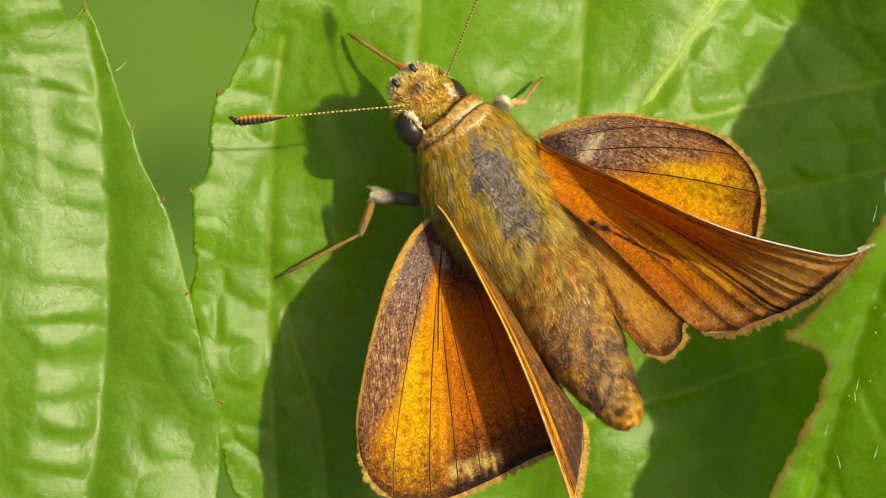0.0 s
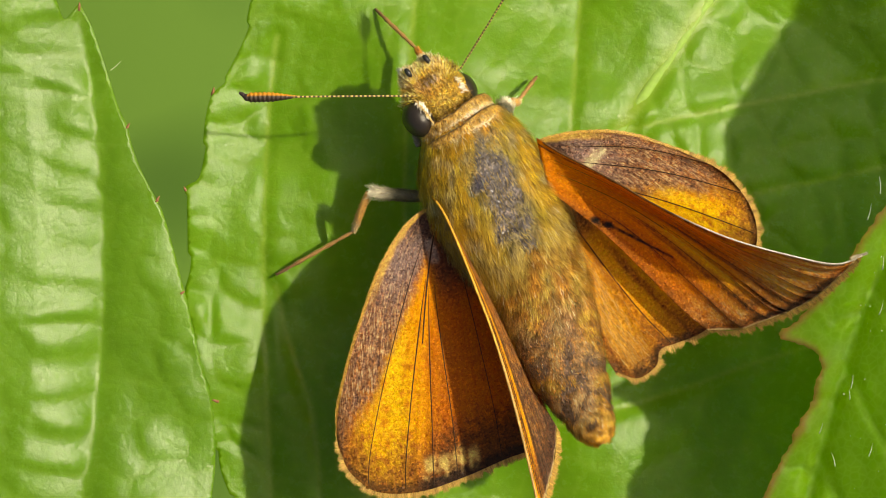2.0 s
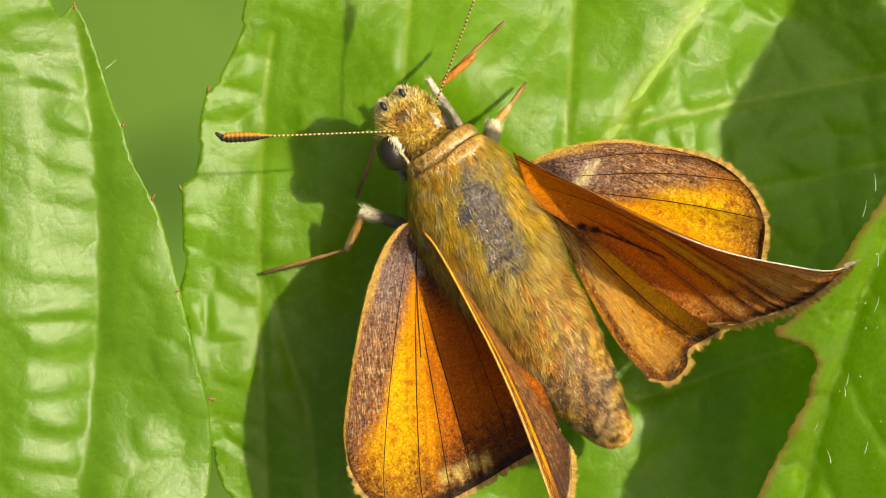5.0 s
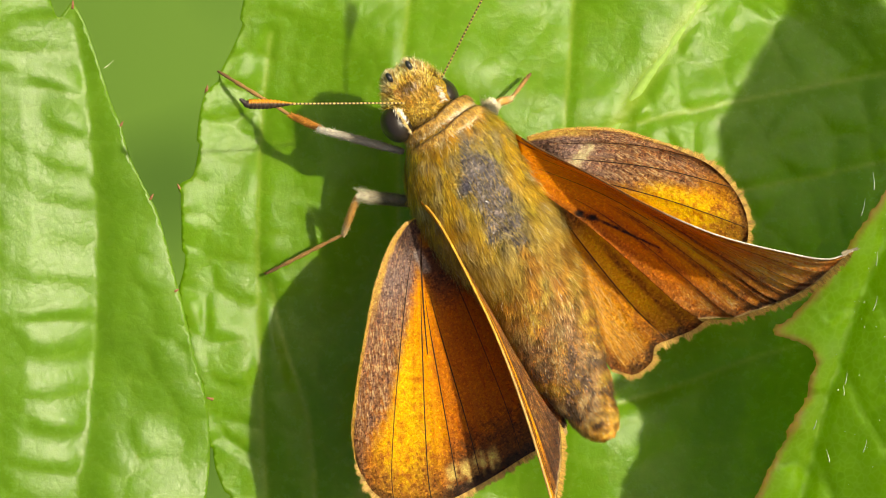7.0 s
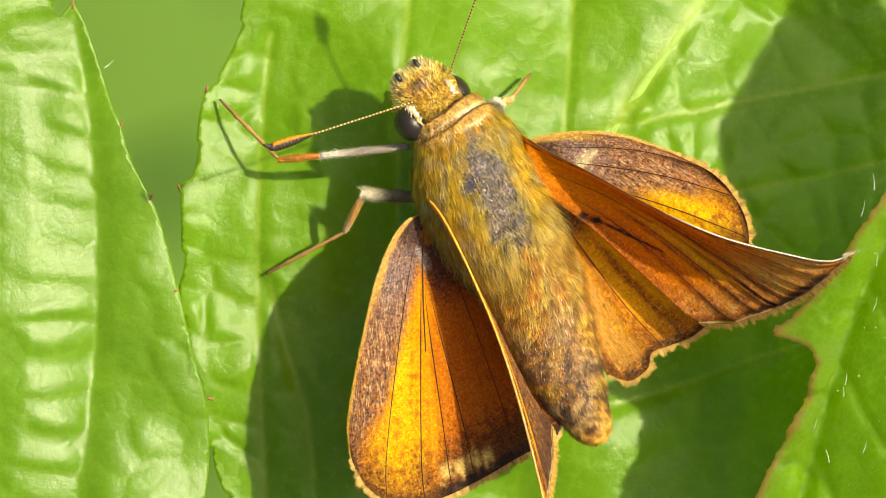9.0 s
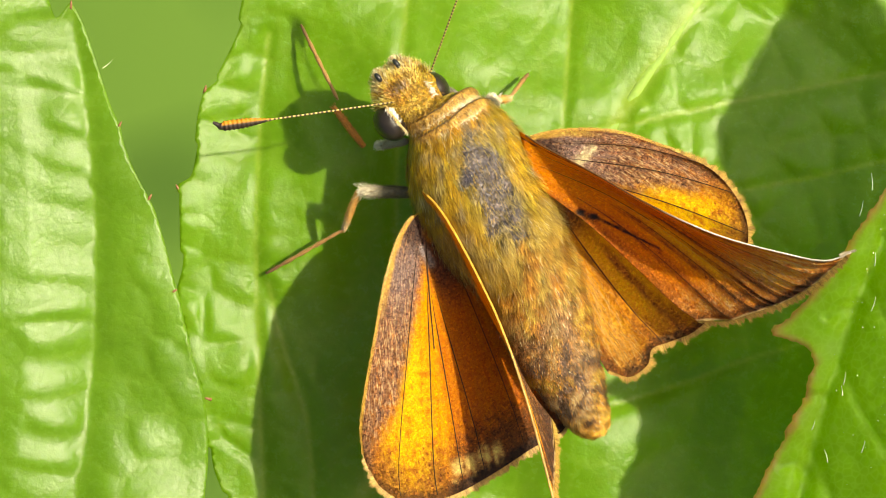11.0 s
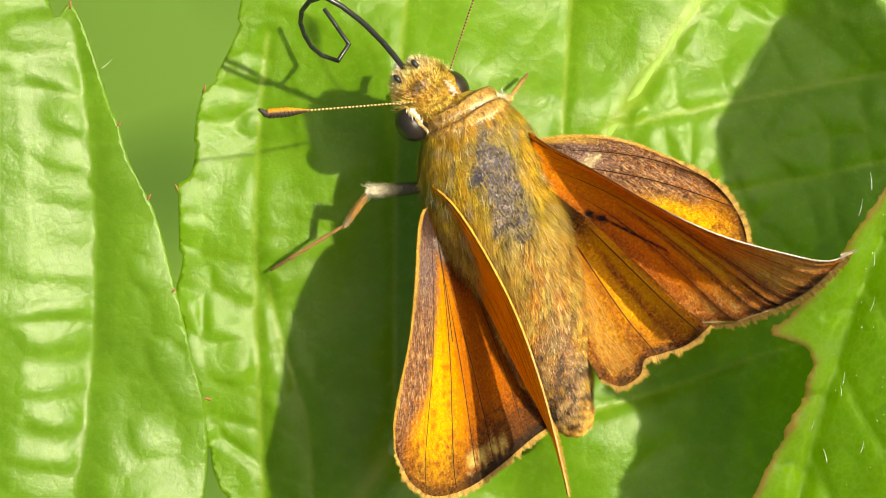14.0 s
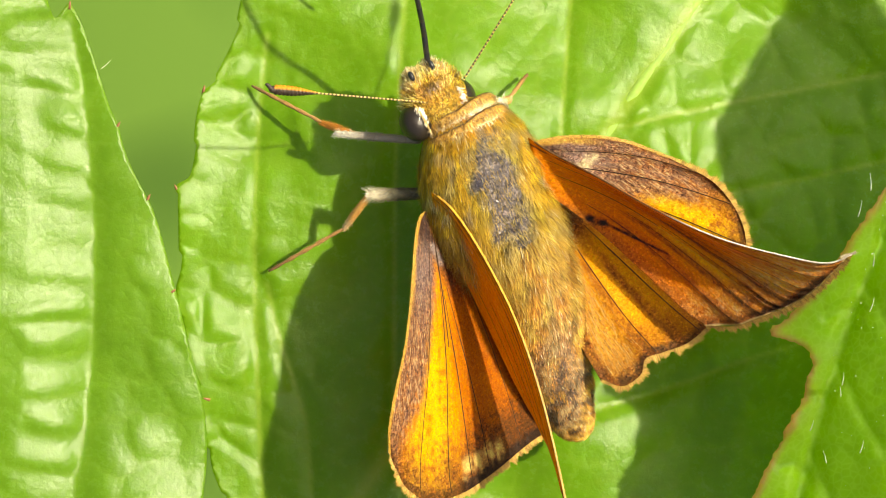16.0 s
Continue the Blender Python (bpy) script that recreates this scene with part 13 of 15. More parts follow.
    walk(thing["proboscis.08"], eased([(0, mm(-0.55, 0.7, -1.41, -16.2, -81.9, 123.5)), (0.3, mm(-0.55, 0.7, -1.41, -1.5, -81.9, 123.5)), (0.5, mm(-0.55, 0.7, -1.41, -9.6, -81.9, 123.5)), (0.8, mm(-0.55, 0.7, -1.41, 16.4, -81.9, 123.5)), (1, mm(-0.55, 0.7, -1.41, 9.3, -81.9, 123.5)), (1.3, mm(-0.55, 0.7, -1.41, 22.7, -81.9, 123.5)), (1.5, mm(-0.55, 0.7, -1.41, 4.9, -81.9, 123.5)), (1.8, mm(-0.55, 0.7, -1.41, 15.6, -81.9, 123.5)), (2, mm(-0.55, 0.7, -1.41, -29.7, -81.9, 123.5)), (2.2, mm(-0.55, 0.7, -1.41, -2.9, -81.9, 123.5)), (2.5, mm(-0.55, 0.7, -1.41, -36.6, -81.9, 123.5)), (3, mm(-0.55, 0.7, -1.41, -11, -81.9, 123.5)), (3.5, mm(-0.55, 0.7, -1.41, -11.7, -81.9, 123.5)), (3.7, mm(-0.55, 0.7, -1.41, 26.3, -81.9, 123.5)), (3.9, mm(-0.55, 0.7, -1.41, 42.1, -81.9, 123.5)), (4, mm(-0.55, 0.7, -1.41, -9.7, -81.9, 123.5)), (4.2, mm(-0.55, 0.7, -1.41, 5.7, -81.9, 123.5)), (5.267, mm(-0.55, 0.7, -1.41, 77.8, -81.9, 123.5)), (6.3, mm(-0.55, 0.7, -1.41, 149.9, -81.9, 123.5)), (6.4, mm(-0.55, 0.7, -1.41, 76.1, -81.9, 123.5)), (6.5, mm(-0.55, 0.7, -1.41, 2.4, -81.9, 123.5)), (6.7, mm(-0.55, 0.7, -1.41, 73.8, -81.9, 123.5)), (7, mm(-0.55, 0.7, -1.41, 1, -81.9, 123.5)), (7.2, mm(-0.55, 0.7, -1.41, 33.7, -81.9, 123.5)), (7.5, mm(-0.55, 0.7, -1.41, -2.1, -81.9, 123.5)), (7.533, mm(-0.55, 0.7, -1.41, 40.2, -81.9, 123.5)), (7.6, mm(-0.55, 0.7, -1.41, 82.6, -81.9, 123.5)), (7.7, mm(-0.55, 0.7, -1.41, 121.5, -81.9, 123.5)), (7.8, mm(-0.55, 0.7, -1.41, 74.6, -81.9, 123.5)), (7.9, mm(-0.55, 0.7, -1.41, 27.5, -81.9, 123.5)), (8, mm(-0.55, 0.7, -1.41, 29.6, -81.9, 123.5)), (8.3, mm(-0.55, 0.7, -1.41, 47.2, -81.9, 123.5)), (8.5, mm(-0.55, 0.7, -1.41, -3.2, -81.9, 123.5)), (8.8, mm(-0.55, 0.7, -1.41, -14.1, -81.9, 123.5)), (9, mm(-0.55, 0.7, -1.41, -8.5, -81.9, 123.5)), (9.2, mm(-0.55, 0.7, -1.41, -34.1, -81.9, 123.5)), (11.3, mm(-0.55, 0.7, -1.41, 29.2, -81.9, 123.5)), (11.4, mm(-0.55, 0.7, -1.41, -9.6, -81.9, 123.5)), (11.5, mm(-0.55, 0.7, -1.41, -48.4, -81.9, 123.5)), (11.6, mm(-0.55, 0.7, -1.41, -26.5, -81.9, 123.5)), (11.7, mm(-0.55, 0.7, -1.41, 4.8, -81.9, 123.5)), (11.8, mm(-0.55, 0.7, -1.41, -36.6, -81.9, 123.5)), (11.9, mm(-0.55, 0.7, -1.41, 35.7, -81.9, 123.5)), (12, mm(-0.55, 0.7, -1.41, 108, -81.9, 123.5)), (12.2, mm(-0.55, 0.7, -1.41, 82, -81.9, 123.5)), (12.5, mm(-0.55, 0.7, -1.41, 34.8, -81.9, 123.5)), (12.7, mm(-0.55, 0.7, -1.41, 16.3, -81.9, 123.5)), (13, mm(-0.55, 0.7, -1.41, 65.4, -81.9, 123.5)), (13.2, mm(-0.55, 0.7, -1.41, 13.1, -81.9, 123.5)), (13.5, mm(-1.35, 2.22, -0.16, 26.6, -57.2, 84.5)), (13.6, mm(-1.29, 2.67, -0.08, 7.9, -27.4, 149.1)), (13.7, mm(-1.22, 3.13, 0.01, 24.9, 0.8, -163.5)), (13.733, mm(-1.39, 3.04, 0.17, -0.8, 12, -119.5)), (13.8, mm(-1.55, 2.95, 0.34, -13.1, 37.5, -77.8)), (14, mm(-4.33, 4.5, 1.04, 1.4, 56, -106.3)), (14.2, mm(-3.64, 6.05, 3.26, 4.8, 45.2, -177.6)), (14.3, mm(-3.37, 6.4, 2.59, 14.6, 49.5, -144.2)), (14.4, mm(-2.91, 6.76, 2.23, 14, 29.9, -177.2)), (14.5, mm(-4.2, 5.15, 3.29, -2.9, 69.2, -140.4)), (14.7, mm(-2.66, 6.44, 3.23, 9.3, 28.2, 170.4)), (14.8, mm(-2.93, 6.13, 3.52, 3.7, 24.4, 167.6)), (15, mm(-3.16, 5.88, 3.61, -0.9, 14.5, 160.6)), (15.2, mm(-2.77, 6.33, 3.14, 4.6, 13.5, 152.4)), (15.5, mm(-2.74, 6.21, 3.52, -4.8, 1.5, 139.8)), (15.7, mm(-2.52, 6.32, 3.74, -6.5, -9.6, 117)), (16, mm(-2.64, 6.3, 3.71, -6.4, -11.5, 112.5))], UNROLL))
    walk(thing["proboscis.09"], eased([(0, mm(-0.61, 0.78, -0.67, -3.7, 14.3, 123.5)), (0.3, mm(-0.61, 0.78, -0.67, -0.4, 14.3, 123.5)), (0.5, mm(-0.61, 0.78, -0.67, -2.4, 14.3, 123.5)), (0.8, mm(-0.61, 0.78, -0.67, 3.9, 14.3, 123.5)), (1, mm(-0.61, 0.78, -0.67, 1.1, 14.3, 123.5)), (1.3, mm(-0.61, 0.78, -0.67, 5.6, 14.3, 123.5)), (1.5, mm(-0.61, 0.78, -0.67, 1.5, 14.3, 123.5)), (1.8, mm(-0.61, 0.78, -0.67, 4.7, 14.3, 123.5)), (2, mm(-0.61, 0.78, -0.67, -6.3, 14.3, 123.5)), (2.2, mm(-0.61, 0.78, -0.67, -0.8, 14.3, 123.5)), (2.5, mm(-0.61, 0.78, -0.67, -5.5, 14.3, 123.5)), (3, mm(-0.61, 0.78, -0.67, -2.1, 14.3, 123.5)), (3.5, mm(-0.61, 0.78, -0.67, -2.4, 14.3, 123.5)), (3.7, mm(-0.61, 0.78, -0.67, 8.5, 14.3, 123.5)), (3.9, mm(-0.61, 0.78, -0.67, 10, 14.3, 123.5)), (4, mm(-0.61, 0.78, -0.67, -1.7, 14.3, 123.5)), (4.2, mm(-0.61, 0.78, -0.67, 1.2, 14.3, 123.5)), (6.3, mm(-0.61, 0.78, -0.67, 0.4, 14.3, 123.5)), (6.5, mm(-0.61, 0.78, -0.67, 0.5, 14.3, 123.5)), (6.7, mm(-0.61, 0.78, -0.67, 16.9, 14.3, 123.5)), (7, mm(-0.61, 0.78, -0.67, 0.1, 14.3, 123.5)), (7.2, mm(-0.61, 0.78, -0.67, 4.5, 14.3, 123.5)), (7.5, mm(-0.61, 0.78, -0.67, -0.4, 14.3, 123.5)), (7.6, mm(-0.61, 0.78, -0.67, 15.3, 14.3, 123.5)), (7.7, mm(-0.61, 0.78, -0.67, 31, 14.3, 123.5)), (7.8, mm(-0.61, 0.78, -0.67, 10.5, 14.3, 123.5)), (7.9, mm(-0.61, 0.78, -0.67, 3.8, 14.3, 123.5)), (8, mm(-0.61, 0.78, -0.67, 7.3, 14.3, 123.5)), (8.3, mm(-0.61, 0.78, -0.67, 7.4, 14.3, 123.5)), (8.5, mm(-0.61, 0.78, -0.67, -0.5, 14.3, 123.5)), (8.8, mm(-0.61, 0.78, -0.67, -2.6, 14.3, 123.5)), (9, mm(-0.61, 0.78, -0.67, -2.2, 14.3, 123.5)), (9.2, mm(-0.61, 0.78, -0.67, -6, 14.3, 123.5)), (11.3, mm(-0.61, 0.78, -0.67, 3.2, 14.3, 123.5)), (11.5, mm(-0.61, 0.78, -0.67, -8, 14.3, 123.5)), (11.6, mm(-0.61, 0.78, -0.67, -9.6, 14.3, 123.5)), (11.7, mm(-0.61, 0.78, -0.67, 0.6, 14.3, 123.5)), (11.8, mm(-0.61, 0.78, -0.67, -5.1, 14.3, 123.5)), (12, mm(-0.61, 0.78, -0.67, 9.9, 14.3, 123.5)), (12.2, mm(-0.61, 0.78, -0.67, 9, 14.3, 123.5)), (12.5, mm(-0.61, 0.78, -0.67, 3.9, 14.3, 123.5)), (12.7, mm(-0.61, 0.78, -0.67, 2.6, 14.3, 123.5)), (13, mm(-0.61, 0.78, -0.67, 24.6, 14.3, 123.5)), (13.2, mm(-0.61, 0.78, -0.67, 2.9, 14.3, 123.5)), (13.3, mm(-0.85, 1.4, -0.29, -19.1, 18.2, 167.2)), (13.4, mm(-1.08, 2.01, 0.09, -33.1, 35.7, -149.4)), (13.5, mm(-1.31, 2.62, 0.47, -26.1, 56.5, -94.4)), (13.7, mm(-1.94, 2.92, -0, -38.5, 0.1, -68)), (13.733, mm(-1.68, 2.65, -0.06, -19.2, 26.1, -85.3)), (13.8, mm(-1.43, 2.37, -0.12, -3.2, 55.9, -96.2)), (14, mm(-4.45, 4.09, 0.42, -1.4, 51.3, -82.4)), (14.2, mm(-4.17, 6.02, 2.73, 7.1, 53.2, -114.6)), (14.3, mm(-3.77, 6.11, 2.02, 9.9, 46.6, -81.3)), (14.4, mm(-3.56, 6.73, 1.86, 11.6, 45, -106.7)), (14.5, mm(-4.41, 4.98, 2.59, 9.6, 70.2, -96.6)), (14.7, mm(-3.31, 6.55, 2.88, 7.5, 44.8, -147.8)), (14.8, mm(-3.59, 6.28, 3.21, 4.2, 47.7, -143.6)), (15, mm(-3.85, 6.12, 3.42, 1.6, 43.3, -169.1)), (15.2, mm(-3.42, 6.67, 2.97, 7.8, 36.9, -175.4)), (15.5, mm(-3.31, 6.69, 3.5, -1.9, 30.9, 160)), (15.7, mm(-2.86, 6.98, 3.86, -1.1, 60.8, 163.1)), (16, mm(-2.92, 6.98, 3.86, -5.9, 42, 127))], UNROLL))
    walk(thing["proboscis.10"], eased([(0, mm(-1.01, 1.39, -0.85, -6.1, 50.9, 123.5)), (0.3, mm(-1.01, 1.39, -0.85, -0.7, 50.9, 123.5)), (0.5, mm(-1.01, 1.39, -0.85, -4.2, 50.9, 123.5)), (0.8, mm(-1.01, 1.39, -0.85, 6.5, 50.9, 123.5)), (1, mm(-1.01, 1.39, -0.85, 1.7, 50.9, 123.5)), (1.3, mm(-1.01, 1.39, -0.85, 9.3, 50.9, 123.5)), (1.5, mm(-1.01, 1.39, -0.85, 2.7, 50.9, 123.5)), (1.8, mm(-1.01, 1.39, -0.85, 8.3, 50.9, 123.5)), (2, mm(-1.01, 1.39, -0.85, -10.1, 50.9, 123.5)), (2.2, mm(-1.01, 1.39, -0.85, -1.5, 50.9, 123.5)), (2.5, mm(-1.01, 1.39, -0.85, -8.3, 50.9, 123.5)), (3, mm(-1.01, 1.39, -0.85, -3.3, 50.9, 123.5)), (3.5, mm(-1.01, 1.39, -0.85, -4, 50.9, 123.5)), (3.7, mm(-1.01, 1.39, -0.85, 15.1, 50.9, 123.5)), (3.9, mm(-1.01, 1.39, -0.85, 15.9, 50.9, 123.5)), (4, mm(-1.01, 1.39, -0.85, -2.6, 50.9, 123.5)), (4.2, mm(-1.01, 1.39, -0.85, 2, 50.9, 123.5)), (6.3, mm(-1.01, 1.39, -0.85, 0.5, 50.9, 123.5)), (6.5, mm(-1.01, 1.39, -0.85, 0.7, 50.9, 123.5)), (6.7, mm(-1.01, 1.39, -0.85, 24, 50.9, 123.5)), (7, mm(-1.01, 1.39, -0.85, 0.2, 50.9, 123.5)), (7.2, mm(-1.01, 1.39, -0.85, 6.8, 50.9, 123.5)), (7.5, mm(-1.01, 1.39, -0.85, -0.6, 50.9, 123.5)), (7.6, mm(-1.01, 1.39, -0.85, 20.9, 50.9, 123.5)), (7.7, mm(-1.01, 1.39, -0.85, 32.1, 50.9, 123.5)), (7.8, mm(-1.01, 1.39, -0.85, 14.7, 50.9, 123.5)), (7.9, mm(-1.01, 1.39, -0.85, 5.8, 50.9, 123.5)), (8, mm(-1.01, 1.39, -0.85, 12, 50.9, 123.5)), (8.3, mm(-1.01, 1.39, -0.85, 11, 50.9, 123.5)), (8.5, mm(-1.01, 1.39, -0.85, -0.8, 50.9, 123.5)), (8.8, mm(-1.01, 1.39, -0.85, -4.1, 50.9, 123.5)), (9, mm(-1.01, 1.39, -0.85, -3.7, 50.9, 123.5)), (9.2, mm(-1.01, 1.39, -0.85, -9.2, 50.9, 123.5)), (11.3, mm(-1.01, 1.39, -0.85, 4.7, 50.9, 123.5)), (11.5, mm(-1.01, 1.39, -0.85, -12, 50.9, 123.5)), (11.6, mm(-1.01, 1.39, -0.85, -17.7, 50.9, 123.5)), (11.7, mm(-1.01, 1.39, -0.85, 1, 50.9, 123.5)), (11.8, mm(-1.01, 1.39, -0.85, -7.6, 50.9, 123.5)), (12, mm(-1.01, 1.39, -0.85, 12.7, 50.9, 123.5)), (12.2, mm(-1.01, 1.39, -0.85, 12.4, 50.9, 123.5)), (12.5, mm(-1.01, 1.39, -0.85, 5.7, 50.9, 123.5)), (12.7, mm(-1.01, 1.39, -0.85, 4, 50.9, 123.5)), (13, mm(-1.01, 1.39, -0.85, 36.8, 50.9, 123.5)), (13.2, mm(-1.01, 1.39, -0.85, 4.7, 50.9, 123.5)), (13.3, mm(-1.12, 1.66, -0.62, -27.1, 45.1, 44.5)), (13.4, mm(-1.23, 1.93, -0.39, -30.4, 23.3, -12.4)), (13.5, mm(-1.34, 2.21, -0.15, -13.9, 8.2, -62.9)), (13.567, mm(-1.45, 2.21, -0.1, -2.9, -15.2, -115.1)), (13.633, mm(-1.55, 2.22, -0.05, 23.8, -19.2, -174.7)), (13.7, mm(-1.66, 2.23, -0, 41.2, 0.2, 130.9)), (13.733, mm(-1.6, 2.13, -0.25, 70.6, -29.2, 164.9)), (13.767, mm(-1.53, 2.04, -0.49, 83.7, -69.1, -163.8)), (13.8, mm(-1.47, 1.95, -0.74, -53.2, -67.1, 12)), (13.9, mm(-2.93, 2.79, -0.45, -0.9, -13.7, -48.6)), (14, mm(-4.39, 3.63, -0.17, -2.5, 49.6, -70.5)), (14.2, mm(-4.35, 5.62, 2.13, 6.1, 50.9, -103.3)), (14.3, mm(-3.69, 5.6, 1.48, 7.7, 43.8, -74.4)), (14.4, mm(-3.71, 6.22, 1.33, 5.5, 41.2, -90.8)), (14.5, mm(-4.43, 4.72, 1.89, 12.5, 66, -78.3)), (14.7, mm(-3.76, 6.27, 2.35, 5.5, 46.7, -136.1)), (14.8, mm(-4, 5.98, 2.66, 3.4, 50.1, -129.5)), (15, mm(-4.38, 6.01, 2.9, 3.3, 50.4, -154.1)), (15.2, mm(-4.02, 6.62, 2.52, 9.2, 43.7, -158)), (15.5, mm(-3.92, 6.91, 3.11, 2, 48.2, -179.1)), (15.7, mm(-3.21, 7.08, 3.21, 13.6, 70, -144.6)), (16, mm(-3.26, 7.43, 3.35, -4.5, 68.7, 149.5))], UNROLL))
    walk(thing["proboscis.11"], eased([(0, mm(-1.27, 1.78, -1.43, 3.6, -11.5, -56.5)), (0.3, mm(-1.27, 1.78, -1.43, 0.4, -11.5, -56.5)), (0.5, mm(-1.27, 1.78, -1.43, 2.4, -11.5, -56.5)), (0.8, mm(-1.27, 1.78, -1.43, -3.8, -11.5, -56.5)), (1, mm(-1.27, 1.78, -1.43, -1.1, -11.5, -56.5)), (1.3, mm(-1.27, 1.78, -1.43, -5.5, -11.5, -56.5)), (1.5, mm(-1.27, 1.78, -1.43, -1.5, -11.5, -56.5)), (1.8, mm(-1.27, 1.78, -1.43, -4.6, -11.5, -56.5)), (2, mm(-1.27, 1.78, -1.43, 6.2, -11.5, -56.5)), (2.2, mm(-1.27, 1.78, -1.43, 0.8, -11.5, -56.5)), (2.5, mm(-1.27, 1.78, -1.43, 5.5, -11.5, -56.5)), (3, mm(-1.27, 1.78, -1.43, 2.1, -11.5, -56.5)), (3.5, mm(-1.27, 1.78, -1.43, 2.4, -11.5, -56.5)), (3.7, mm(-1.27, 1.78, -1.43, -8.4, -11.5, -56.5)), (3.9, mm(-1.27, 1.78, -1.43, -9.9, -11.5, -56.5)), (4, mm(-1.27, 1.78, -1.43, 1.7, -11.5, -56.5)), (4.2, mm(-1.27, 1.78, -1.43, -1.2, -11.5, -56.5)), (6.3, mm(-1.27, 1.78, -1.43, -0.4, -11.5, -56.5)), (6.5, mm(-1.27, 1.78, -1.43, -0.5, -11.5, -56.5)), (6.7, mm(-1.27, 1.78, -1.43, -16.8, -11.5, -56.5)), (7, mm(-1.27, 1.78, -1.43, -0.1, -11.5, -56.5)), (7.2, mm(-1.27, 1.78, -1.43, -4.5, -11.5, -56.5)), (7.5, mm(-1.27, 1.78, -1.43, 0.4, -11.5, -56.5)), (7.6, mm(-1.27, 1.78, -1.43, -15.2, -11.5, -56.5)), (7.7, mm(-1.27, 1.78, -1.43, -31.4, -11.5, -56.5)), (7.8, mm(-1.27, 1.78, -1.43, -10.4, -11.5, -56.5)), (7.9, mm(-1.27, 1.78, -1.43, -3.8, -11.5, -56.5)), (8, mm(-1.27, 1.78, -1.43, -7.2, -11.5, -56.5)), (8.3, mm(-1.27, 1.78, -1.43, -7.3, -11.5, -56.5)), (8.5, mm(-1.27, 1.78, -1.43, 0.5, -11.5, -56.5)), (8.8, mm(-1.27, 1.78, -1.43, 2.5, -11.5, -56.5)), (9, mm(-1.27, 1.78, -1.43, 2.2, -11.5, -56.5)), (9.2, mm(-1.27, 1.78, -1.43, 5.9, -11.5, -56.5)), (11.3, mm(-1.27, 1.78, -1.43, -3.2, -11.5, -56.5)), (11.5, mm(-1.27, 1.78, -1.43, 7.9, -11.5, -56.5)), (11.6, mm(-1.27, 1.78, -1.43, 9.5, -11.5, -56.5)), (11.7, mm(-1.27, 1.78, -1.43, -0.6, -11.5, -56.5)), (11.8, mm(-1.27, 1.78, -1.43, 5, -11.5, -56.5)), (12, mm(-1.27, 1.78, -1.43, -9.8, -11.5, -56.5)), (12.2, mm(-1.27, 1.78, -1.43, -9, -11.5, -56.5)), (12.5, mm(-1.27, 1.78, -1.43, -3.9, -11.5, -56.5)), (12.7, mm(-1.27, 1.78, -1.43, -2.6, -11.5, -56.5)), (13, mm(-1.27, 1.78, -1.43, -24.3, -11.5, -56.5)), (13.2, mm(-1.27, 1.78, -1.43, -2.8, -11.5, -56.5)), (13.3, mm(-1.18, 1.7, -1.04, 17.8, -14.7, -10)), (13.4, mm(-1.09, 1.63, -0.65, 30.3, -31.5, 36.3)), (13.5, mm(-1, 1.55, -0.26, 22.6, -50.9, 92.6)), (13.567, mm(-1.39, 1.96, -0.18, 15.6, -19.6, 52.8)), (13.633, mm(-1.77, 2.38, -0.09, -9.1, 1, 12.9)), (13.7, mm(-2.15, 2.79, -0.01, -40.9, -0.4, -31.2)), (13.733, mm(-1.67, 2.4, -0.03, -30.7, -34, 2.2)), (13.8, mm(-1.18, 2.01, -0.05, -56.3, -65.3, 59.3)), (13.9, mm(-2.71, 2.59, -0.39, 4.4, -16.7, -17)), (14, mm(-4.23, 3.17, -0.74, -3.8, 45.6, -50.1)), (14.2, mm(-4.46, 5.16, 1.55, 5.5, 50.1, -97.6)), (14.3, mm(-3.54, 5.08, 0.96, 7.7, 44.6, -73.7)), (14.4, mm(-3.72, 5.66, 0.83, 4.2, 40.9, -87.2)), (14.5, mm(-4.37, 4.43, 1.2, 11.2, 60.3, -75.1)), (14.7, mm(-4.13, 5.91, 1.8, 3.8, 48.3, -128.3)), (14.8, mm(-4.3, 5.61, 2.08, 3, 52, -122.5)), (15, mm(-4.81, 5.8, 2.33, 4.1, 53.2, -147)), (15.2, mm(-4.52, 6.41, 2, 9.5, 46.1, -149.1)), (15.5, mm(-4.42, 6.91, 2.55, 5, 54.2, -166.3)), (15.7, mm(-3.42, 6.94, 2.5, 18.3, 70, -125.6)), (16, mm(-3.49, 7.57, 2.65, 6.6, 76.1, -175.9))], UNROLL))
